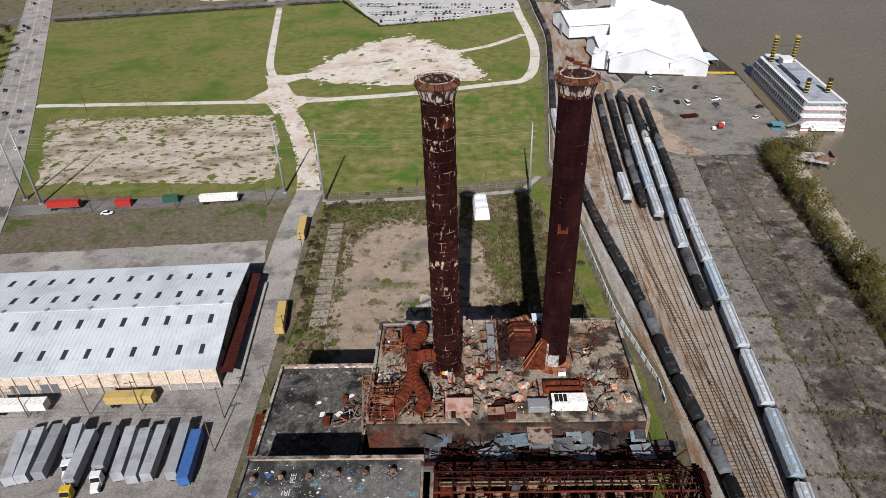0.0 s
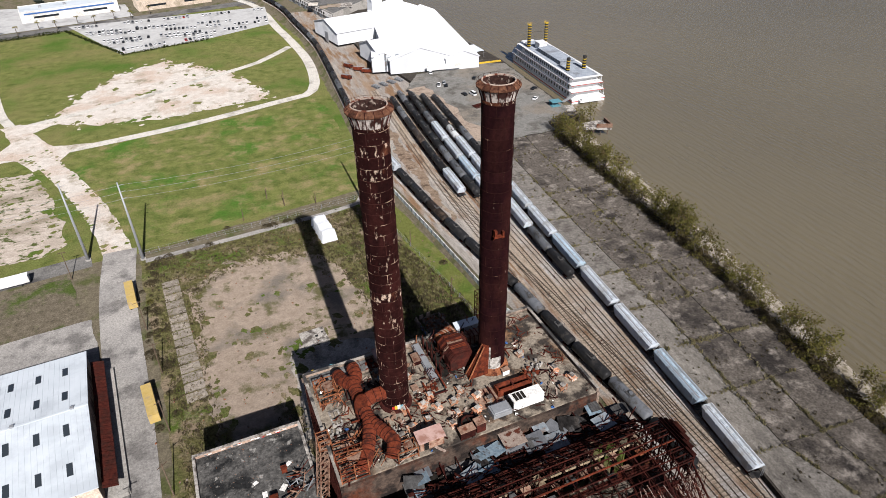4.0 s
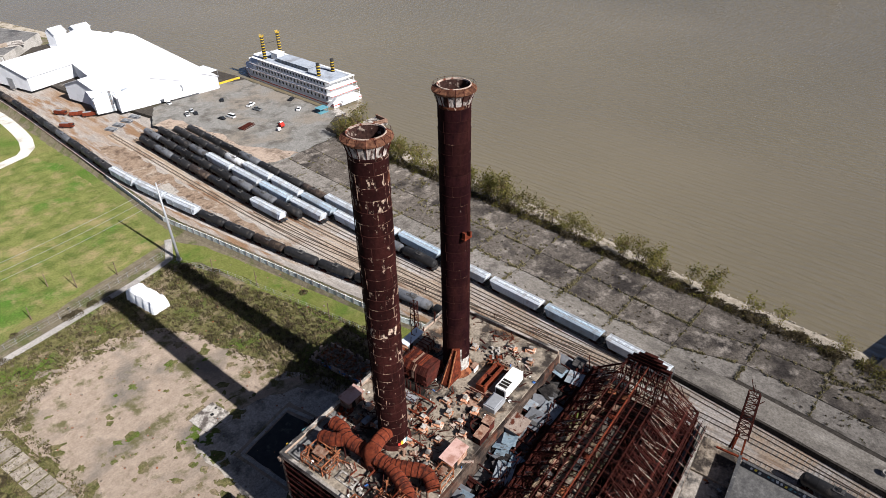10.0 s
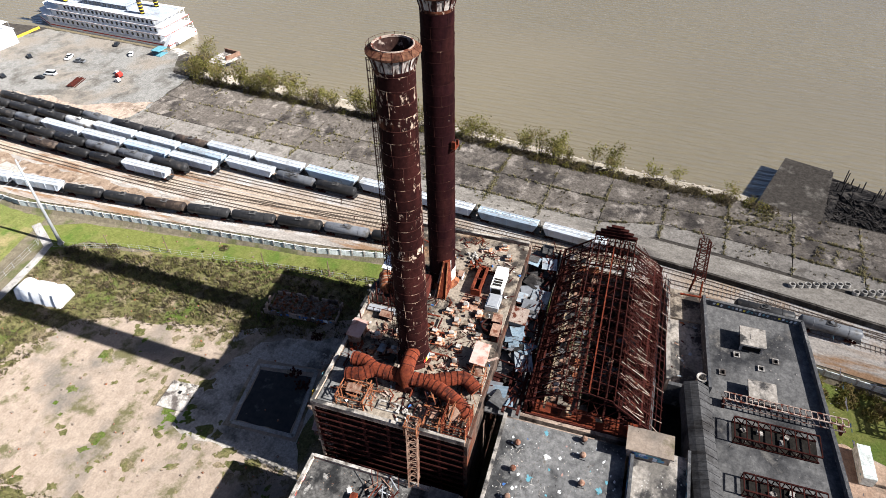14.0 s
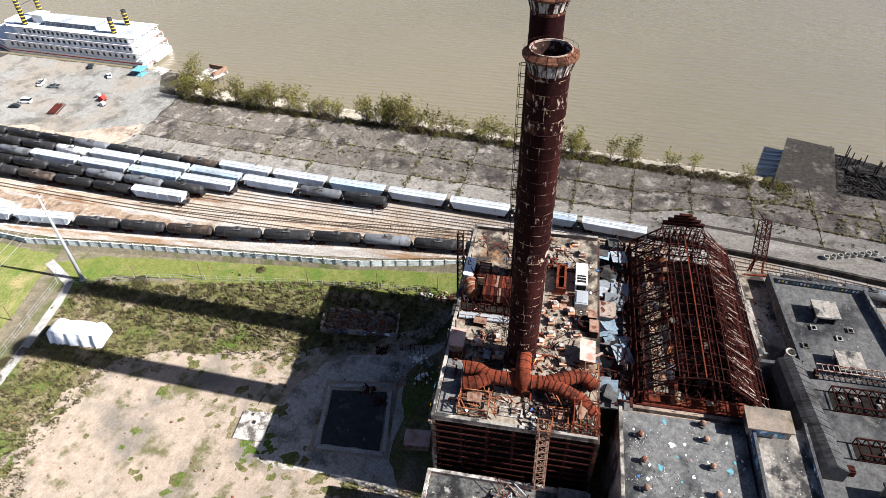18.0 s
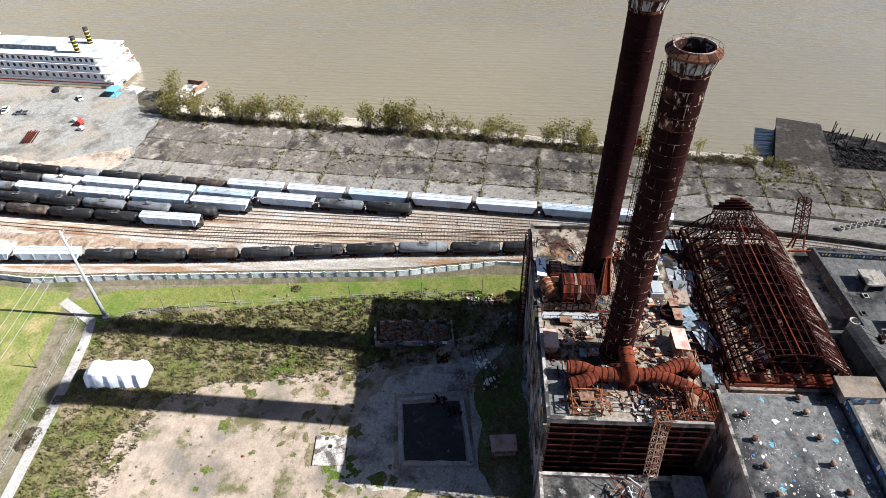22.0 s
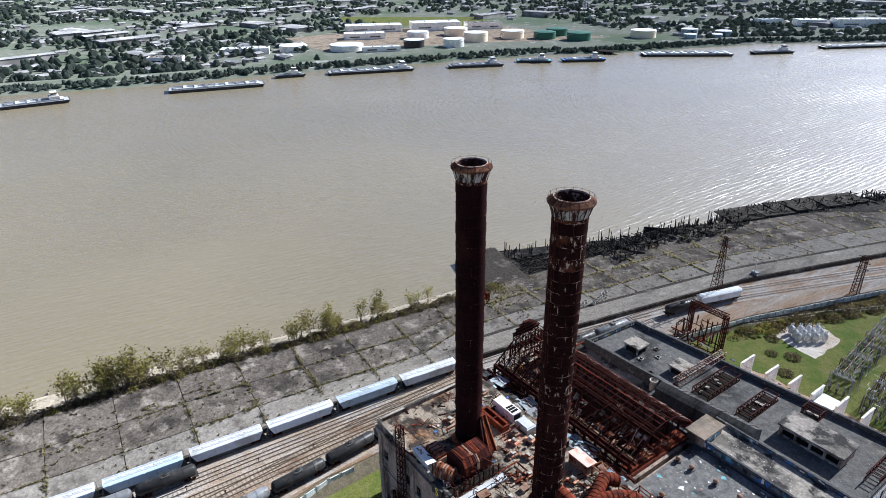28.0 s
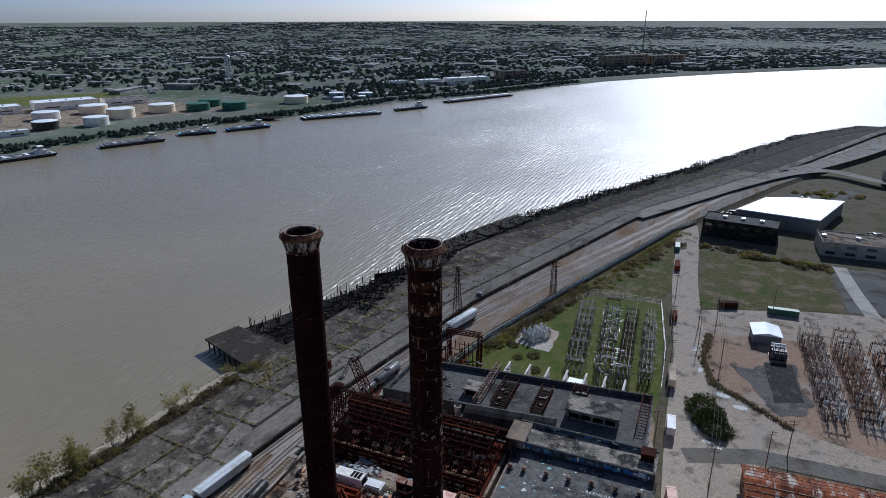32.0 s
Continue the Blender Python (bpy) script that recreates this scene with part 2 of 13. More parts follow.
M["wall_brick"] = surf("weathered_wall", (0.38, 0.255, 0.19), (0.52, 0.385, 0.30), 0.9, c3=(0.15, 0.095, 0.07), size3=5, cut3=(0.48, 0.66), stretch=(1, 1, 0.4), bump=0.25)
M["coping"] = surf("coping", (0.30, 0.275, 0.24), (0.50, 0.47, 0.43), 0.6, c3=(0.10, 0.085, 0.075), size3=2.6, cut3=(0.46, 0.58), bump=0.25)
# wall colour taken near black for the slot's shadow; rust blotches are its own
M["shadow_wall"] = surf("shadow_dark_wall", (0.045, 0.034, 0.028), (0.11, 0.078, 0.06), 1.2, c3=(0.025, 0.02, 0.018), size3=4, cut3=(0.48, 0.6), c4=(0.10, 0.035, 0.02), size4=7, bump=0.3)
# near-black that stands in for the shade of interiors, pits and openings
M["dark_void"] = surf("void_shade", (0.012, 0.011, 0.010), (0.03, 0.026, 0.022), 2.0, bump=0.2)
M["rust"] = surf("rust", (0.040, 0.0115, 0.0100), (0.084, 0.022, 0.0150), 0.8, 0.8, 0.0, c3=(0.035, 0.016, 0.013), size3=2.5, cut3=(0.48, 0.65), random=0.25, bump=0.3)
M["rust_bright"] = surf("orange_rust", (0.098, 0.022, 0.013), (0.18, 0.043, 0.020), 0.6, 0.8, 0.0, c3=(0.05, 0.017, 0.012), size3=1.8, cut3=(0.5, 0.64), random=0.25, bump=0.35)
M["rust_dark"] = surf("dark_rust", (0.026, 0.0088, 0.0080), (0.058, 0.0175, 0.0135), 0.8, 0.8, 0.1, c3=(0.09, 0.028, 0.019), size3=2.2, cut3=(0.56, 0.7), random=0.25, bump=0.3)
M["orange_steel"] = surf("orange_steel", (0.20, 0.068, 0.03), (0.36, 0.15, 0.075), 0.6, 0.8, 0.0, c3=(0.09, 0.03, 0.018), size3=1.2, cut3=(0.5, 0.6), random=0.2, bump=0.3)
M["old_board"] = surf("old_board", (0.17, 0.128, 0.082), (0.32, 0.25, 0.165), 0.7, 0.85, c3=(0.12, 0.075, 0.05), size3=1.6, cut3=(0.52, 0.64), random=0.25, bump=0.2)
M["rust_pale"] = surf("pale_rust", (0.22, 0.13, 0.09), (0.33, 0.22, 0.16), 0.7, 0.85, 0.0, c3=(0.13, 0.05, 0.03), size3=1.8, random=0.25, bump=0.3)
M["stack"] = surf("stack_plate", (0.0105, 0.0038, 0.0038), (0.020, 0.0063, 0.0057), 1.3, 0.75, 0.0, c3=(0.30, 0.21, 0.16), size3=0.7, cut3=(0.62, 0.66), c4=(0.029, 0.0088, 0.0076), size4=5, random=0.15, bump=0.2, stretch=(1, 1, 0.45))
M["stack_dark"] = surf("dark_stack_plate", (0.0105, 0.0035, 0.0043), (0.017, 0.0052, 0.0057), 1.3, 0.75, 0.0, c3=(0.24, 0.17, 0.14), size3=1.0, cut3=(0.685, 0.71), c4=(0.026, 0.0085, 0.0075), size4=6, random=0.12, bump=0.2, stretch=(1, 1, 0.45))
M["stack_worn"] = surf("stack_plate_worn", (0.0105, 0.0038, 0.0038), (0.020, 0.0063, 0.0057), 1.3, 0.75, 0.0, c3=(0.40, 0.30, 0.23), size3=0.7, cut3=(0.55, 0.60), c4=(0.09, 0.032, 0.018), size4=3, random=0.14, bump=0.2, stretch=(1, 1, 0.5))
M["seam"] = surf("lap_seam", (0.030, 0.011, 0.010), (0.05, 0.018, 0.014), 0.9, 0.7, 0.0, c3=(0.36, 0.25, 0.18), size3=1.7, cut3=(0.52, 0.60), bump=0)
M["seam_dark"] = surf("lap_seam_dark", (0.018, 0.007, 0.0065), (0.03, 0.011, 0.009), 0.9, 0.75, 0.0, c3=(0.20, 0.12, 0.085), size3=1.7, cut3=(0.60, 0.66), bump=0)
M["tin"] = surf("weathered_tin", (0.060, 0.058, 0.057), (0.11, 0.107, 0.104), 0.8, 0.75, 0.0, c3=(0.035, 0.032, 0.03), size3=3.0, cut3=(0.5, 0.64), stretch=(1, 0.25, 0.25), bump=0.15)
M["bleached"] = surf("bleached_steel", (0.26, 0.19, 0.15), (0.46, 0.38, 0.32), 0.5, 0.8, 0.0, c3=(0.11, 0.035, 0.022), size3=1.0, cut3=(0.5, 0.56), random=0.3, bump=0)
M["panel_wall"] = surf("painted_panel_wall", (0.46, 0.50, 0.475), (0.58, 0.61, 0.585), 1.0, c3=(0.30, 0.31, 0.28), size3=3, cut3=(0.54, 0.66), random=0.15, bump=0.1)
M["cope_dark"] = surf("mossy_coping", (0.055, 0.056, 0.06), (0.12, 0.118, 0.116), 0.7, c3=(0.26, 0.245, 0.225), size3=2.4, cut3=(0.58, 0.66), bump=0.25)
M["yard_dirt"] = surf("tan_yard_dirt", (0.30, 0.205, 0.145), (0.42, 0.305, 0.225), 1.6, c3=(0.13, 0.105, 0.08), size3=9, cut3=(0.53, 0.66), c4=(0.38, 0.34, 0.29), size4=16, cut4=(0.52, 0.64), bump=0.4)
M["apron"] = surf("grey_apron", (0.15, 0.146, 0.134), (0.225, 0.216, 0.198), 1.6, c3=(0.10, 0.092, 0.08), size3=9, cut3=(0.5, 0.66), c4=(0.20, 0.175, 0.145), size4=22, bump=0.2)
M["street"] = surf("pale_street", (0.385, 0.325, 0.265), (0.50, 0.435, 0.365), 1.5, c3=(0.22, 0.195, 0.17), size3=7, cut3=(0.54, 0.64), bump=0.2)
M["tan_ground"] = surf("pale_tan_ground", (0.34, 0.28, 0.22), (0.49, 0.425, 0.355), 1.4, c3=(0.19, 0.155, 0.12), size3=6, cut3=(0.52, 0.64), c4=(0.40, 0.355, 0.305), size4=14, bump=0.35, grain=0.25)
M["wharf_lane"] = surf("wharf_lane", (0.15, 0.135, 0.116), (0.255, 0.233, 0.203), 1.0, c3=(0.33, 0.305, 0.27), size3=6, cut3=(0.55, 0.68), c4=(0.10, 0.09, 0.08), size4=10, cut4=(0.5, 0.64), bump=0.3, stretch=(1, 0.4, 1))
M["gravel_grey"] = surf("grey_gravel", (0.115, 0.108, 0.104), (0.20, 0.188, 0.178), 0.8, c3=(0.26, 0.215, 0.17), size3=6, cut3=(0.54, 0.66), c4=(0.085, 0.08, 0.08), size4=9, bump=0.4, grain=0.35)
M["oil_slab"] = surf("oil_stained_slab", (0.035, 0.033, 0.033), (0.07, 0.066, 0.064), 1.2, c3=(0.13, 0.118, 0.105), size3=4, cut3=(0.54, 0.66), bump=0.2)
M["streaked_roof"] = surf("streaked_rust_roof", (0.21, 0.062, 0.026), (0.36, 0.125, 0.055), 0.8, 0.75, c3=(0.50, 0.44, 0.39), size3=2.2, cut3=(0.545, 0.62), c4=(0.12, 0.038, 0.022), size4=5, cut4=(0.5, 0.62), stretch=(1, 0.3, 1), bump=0.2)
M["container_yellow"] = surf("faded_yellow_paint", (0.50, 0.355, 0.11), (0.60, 0.44, 0.17), 1.0, 0.6, c3=(0.40, 0.30, 0.16), size3=2, cut3=(0.52, 0.66), bump=0)
M["parking"] = surf("pale_parking_concrete", (0.37, 0.365, 0.355), (0.46, 0.455, 0.44), 3.0, c3=(0.29, 0.285, 0.275), size3=14, cut3=(0.5, 0.66), bump=0, grain=0.1)
M["tan_bed"] = surf("rusty_tan_bed", (0.25, 0.195, 0.145), (0.38, 0.315, 0.25), 0.8, c3=(0.15, 0.085, 0.05), size3=5, cut3=(0.5, 0.62), c4=(0.34, 0.31, 0.275), size4=12, cut4=(0.5, 0.62), bump=0.4, stretch=(1, 0.25, 1))
M["tie_dark"] = surf("old_tie_wood", (0.15, 0.118, 0.09), (0.25, 0.205, 0.16), 1.0, random=0.1, bump=0.2)
M["rim_rust"] = surf("rim_rust", (0.06, 0.026, 0.018), (0.14, 0.062, 0.036), 0.5, 0.8, 0.0, c3=(0.035, 0.017, 0.012), size3=1.6, cut3=(0.5, 0.62), bump=0.3)
M["rim_orange"] = surf("rim_orange", (0.07, 0.031, 0.021), (0.20, 0.095, 0.055), 0.6, 0.8, 0.0, c3=(0.07, 0.03, 0.02), size3=1.5, cut3=(0.55, 0.64), bump=0.3)
M["throat"] = surf("sooty_throat", (0.02, 0.011, 0.010), (0.06, 0.032, 0.026), 0.6, 0.85, 0.0, c3=(0.30, 0.24, 0.20), size3=0.9, cut3=(0.56, 0.62), bump=0.3)
M["stack_pale"] = surf("stack_pale_band", (0.30, 0.26, 0.23), (0.44, 0.39, 0.35), 0.7, 0.8, c3=(0.035, 0.017, 0.014), size3=1.0, cut3=(0.44, 0.54), random=0.15, bump=0.2, stretch=(1, 1, 0.3))
M["steel_pale"] = surf("galvanised", (0.36, 0.37, 0.38), (0.46, 0.47, 0.48), 0.8, 0.5, 0.4, bump=0)
M["white_metal"] = surf("white_metal_roof", (0.60, 0.65, 0.68), (0.70, 0.74, 0.77), 6.0, 0.5, c3=(0.54, 0.58, 0.61), size3=14, bump=0.05)
M["white_wall"] = surf("white_wall", (0.72, 0.70, 0.66), (0.80, 0.78, 0.74), 2.0, c3=(0.6, 0.57, 0.52), size3=6, bump=0.1)
M["cream_wall"] = surf("cream_wall", (0.58, 0.48, 0.38), (0.66, 0.56, 0.46), 2.0, c3=(0.42, 0.35, 0.26), size3=6, bump=0.1)
M["hull_white"] = surf("boat_paint", (0.76, 0.76, 0.75), (0.82, 0.82, 0.81), 2.0, 0.4, bump=0)
M["boat_roof"] = surf("boat_roof", (0.24, 0.27, 0.31), (0.36, 0.39, 0.43), 3.0, 0.75, c3=(0.20, 0.21, 0.23), size3=8, bump=0.1)
M["letter_yellow"] = surf("letter_yellow", (0.72, 0.58, 0.05), (0.80, 0.66, 0.10), 0.8, 0.6, bump=0)
M["red"] = surf("red_paint", (0.42, 0.035, 0.025), (0.50, 0.05, 0.035), 1.0, 0.5, c3=(0.30, 0.05, 0.04), size3=3, bump=0)
M["yellow"] = surf("yellow_paint", (0.62, 0.40, 0.03), (0.70, 0.47, 0.05), 1.0, 0.5, c3=(0.5, 0.33, 0.06), size3=3, bump=0)
M["blue"] = surf("blue_paint", (0.05, 0.13, 0.34), (0.07, 0.17, 0.42), 1.0, 0.5, bump=0)
M["green"] = surf("green_paint", (0.03, 0.095, 0.068), (0.045, 0.12, 0.085), 1.0, 0.5, bump=0)
M["teal"] = surf("teal_paint", (0.09, 0.25, 0.30), (0.15, 0.33, 0.38), 1.0, 0.6, bump=0)
M["black"] = surf("black_paint", (0.018, 0.018, 0.019), (0.032, 0.031, 0.031), 1.0, 0.5, c3=(0.06, 0.055, 0.05), size3=2.5, random=0.25, bump=0)
M["grey"] = surf("grey_paint", (0.13, 0.135, 0.145), (0.19, 0.195, 0.205), 1.0, 0.5, random=0.2, bump=0)
M["trailer"] = surf("trailer_skin", (0.34, 0.35, 0.37), (0.42, 0.43, 0.45), 2.0, 0.5, c3=(0.28, 0.28, 0.29), size3=5, random=0.35, bump=0)
M["hopper"] = surf("hopper_paint", (0.52, 0.56, 0.60), (0.62, 0.66, 0.70), 2.0, 0.5, c3=(0.42, 0.42, 0.41), size3=4, random=0.15, bump=0)
M["tank"] = surf("tank_car_paint", (0.016, 0.016, 0.017), (0.030, 0.029, 0.029), 1.5, 0.42, c3=(0.07, 0.06, 0.052), size3=3, cut3=(0.56, 0.7), random=0.4, bump=0)
M["tyre"] = surf("tyre", (0.02, 0.02, 0.02), (0.03, 0.03, 0.03), 0.5, bump=0)
M["wood_pole"] = surf("pole_wood", (0.10, 0.07, 0.05), (0.17, 0.125, 0.09), 0.6, random=0.2, bump=0.2)
M["bark"] = surf("bark", (0.11, 0.09, 0.07), (0.20, 0.17, 0.14), 0.5, bump=0.4)
M["leaf"] = surf("leaf", (0.115, 0.115, 0.028), (0.235, 0.205, 0.065), 1.0, 0.75, random=0.35, c3=(0.19, 0.14, 0.065), size3=4, bump=0, thin=0.42)
M["leaf_dark"] = surf("leaf_dark", (0.025, 0.035, 0.012), (0.055, 0.065, 0.022), 1.2, 0.75, random=0.25, bump=0, thin=0.45)
M["bush_brown"] = surf("dry_brush", (0.055, 0.045, 0.028), (0.14, 0.112, 0.066), 1.0, 0.8, bump=0, thin=0.45)
M["grass_blade"] = surf("grass_blades", (0.085, 0.090, 0.026), (0.19, 0.165, 0.072), 2.0, 0.8, c3=(0.22, 0.175, 0.10), size3=8, bump=0, thin=0.4)
M["weed_pale"] = surf("pale_weeds", (0.19, 0.165, 0.09), (0.34, 0.30, 0.17), 1.5, 0.8, bump=0, thin=0.4)
# crowns paled and cooled in the base colour, standing for distance haze
M["far_tree"] = surf("hazed_far_foliage", (0.088, 0.112, 0.095), (0.125, 0.150, 0.130), 25.0, 0.85, c3=(0.13, 0.13, 0.11), size3=60, cut3=(0.56, 0.68), bump=0, detail=3.0, thin=0.65)
M["far_roof"] = surf("far_roofs", (0.24, 0.235, 0.235), (0.44, 0.43, 0.425), 30.0, 0.8, c3=(0.60, 0.60, 0.59), size3=25, cut3=(0.56, 0.60), bump=0, detail=2.0)
M["far_wall"] = surf("far_walls", (0.16, 0.15, 0.14), (0.42, 0.40, 0.38), 25.0, 0.8, bump=0, detail=1.0)
M["sheet"] = surf("fallen_sheet", (0.17, 0.20, 0.225), (0.36, 0.39, 0.41), 1.2, 0.55, c3=(0.20, 0.16, 0.14), size3=2.2, cut3=(0.52, 0.62), random=0.3, bump=0.1)
M["sheet_blue"] = surf("blue_grey_sheet", (0.15, 0.21, 0.26), (0.32, 0.40, 0.45), 0.9, 0.55, c3=(0.10, 0.10, 0.10), size3=1.8, cut3=(0.54, 0.62), random=0.25, bump=0.1)
M["pinkish"] = surf("faded_red_sheet", (0.42, 0.26, 0.22), (0.52, 0.36, 0.31), 1.0, 0.6, c3=(0.30, 0.16, 0.12), size3=2.0, random=0.15, bump=0.1)
M["rubble"] = surf("rubble", (0.10, 0.078, 0.062), (0.40, 0.335, 0.275), 0.5, c3=(0.32, 0.12, 0.055), size3=1.2, cut3=(0.51, 0.56), random=0.5, bump=0.3)
M["brick_red"] = surf("orange_brick", (0.30, 0.13, 0.07), (0.48, 0.25, 0.15), 0.4, c3=(0.42, 0.37, 0.31), size3=0.9, cut3=(0.5, 0.56), random=0.45, bump=0.3)
M["white_paint"] = surf("white_spray", (0.66, 0.66, 0.64), (0.76, 0.76, 0.74), 0.6, c3=(0.4, 0.4, 0.39), size3=1.0, cut3=(0.55, 0.7), bump=0)
M["tent_white"] = surf("tent_white", (0.70, 0.71, 0.72), (0.77, 0.78, 0.79), 5.0, 0.75, c3=(0.63, 0.64, 0.65), size3=10, bump=0.05, grain=0)
M["wrap"] = surf("white_wrap", (0.76, 0.77, 0.78), (0.83, 0.84, 0.85), 1.0, 0.5, bump=0.5, bump_size=1.2)
M["porcelain"] = surf("insulator", (0.30, 0.31, 0.32), (0.45, 0.46, 0.47), 0.8, 0.45, bump=0)


def glassy(name, c, rough=0.12):
    m, nt, b = nodes_of(name)
    b.inputs["Base Color"].default_value = (*c, 1)
    b.inputs["Roughness"].default_value = rough
    b.inputs["Specular IOR Level"].default_value = 0.6
    return m


M["pane"] = glassy("window_glass", (0.018, 0.022, 0.026))
M["skylight"] = glassy("skylight_panel", (0.045, 0.055, 0.065), 0.3)


def paint(name, c, rough=0.35):
    return surf(name, c, tuple(min(1, v * 1.12 + 0.004) for v in c), 1.5, rough, bump=0)


def water():
    m, nt, b = nodes_of("river_water")
    n, l = nt.nodes, nt.links
    geo = n.new("ShaderNodeNewGeometry")
    mp = n.new("ShaderNodeMapping")
    mp.inputs["Rotation"].default_value = (0, 0, radians(-14))
    mp.inputs["Scale"].default_value = (1.0, 0.28, 1.0)
    l.new(geo.outputs["Position"], mp.inputs[0])
    hs = []
    for scale, det in ((1.0, 4.0), (0.30, 3.0)):
        t = n.new("ShaderNodeTexNoise")
        t.inputs["Scale"].default_value, t.inputs["Detail"].default_value = scale, det
        l.new(mp.outputs[0], t.inputs["Vector"])
        hs.append(t.outputs[0])
    add = n.new("ShaderNodeMath")
    add.operation = "MULTIPLY_ADD"
    add.inputs[1].default_value = 1.2
    fine = n.new("ShaderNodeMath")
    fine.operation = "MULTIPLY"
    fine.inputs[1].default_value = 0.7
    l.new(hs[0], fine.inputs[0])
    l.new(hs[1], add.inputs[0])
    l.new(fine.outputs[0], add.inputs[2])
    wv = n.new("ShaderNodeTexWave")
    wv.inputs["Scale"].default_value, wv.inputs["Distortion"].default_value = 0.105, 5.0
    wv.inputs["Detail"].default_value, wv.inputs["Detail Scale"].default_value = 2.0, 2.2
    l.new(mp.outputs[0], wv.inputs["Vector"])
    crest = n.new("ShaderNodeMath")
    crest.operation = "MULTIPLY_ADD"
    crest.inputs[1].default_value = 0.38
    l.new(wv.outputs[1], crest.inputs[0])
    l.new(add.outputs[0], crest.inputs[2])
    bp = n.new("ShaderNodeBump")
    bp.inputs["Strength"].default_value, bp.inputs["Distance"].default_value = 0.56, 0.72
    l.new(crest.outputs[0], bp.inputs["Height"])
    l.new(bp.outputs[0], b.inputs["Normal"])
    lay = n.new("ShaderNodeMapping")
    lay.inputs["Rotation"].default_value, lay.inputs["Scale"].default_value = (0, 0, radians(-14)), (1.0, 0.35, 1.0)
    l.new(geo.outputs["Position"], lay.inputs[0])
    slick = n.new("ShaderNodeTexNoise")
    slick.inputs["Scale"].default_value, slick.inputs["Detail"].default_value, slick.inputs["Roughness"].default_value = 0.012, 5.0, 0.6
    l.new(lay.outputs[0], slick.inputs["Vector"])
    calm = n.new("ShaderNodeMapRange")
    calm.inputs[1].default_value, calm.inputs[2].default_value, calm.inputs[3].default_value, calm.inputs[4].default_value = 0.36, 0.62, 0.28, 0.62
    l.new(slick.outputs[0], calm.inputs[0])
    l.new(calm.outputs[0], bp.inputs["Strength"])
    big = n.new("ShaderNodeTexNoise")
    big.inputs["Scale"].default_value, big.inputs["Detail"].default_value = 0.006, 4.0
    l.new(geo.outputs["Position"], big.inputs["Vector"])
    x = n.new("ShaderNodeMix")
    x.data_type = "RGBA"
    x.inputs[6].default_value, x.inputs[7].default_value = (0.144, 0.121, 0.075, 1), (0.228, 0.188, 0.115, 1)
    l.new(big.outputs[0], x.inputs[0])
    l.new(x.outputs[2], b.inputs["Base Color"])
    b.inputs["Roughness"].default_value = 0.27
    b.inputs["Diffuse Roughness"].default_value = 0.35
    b.inputs["IOR"].default_value = 1.95
    return m


M["water"] = water()

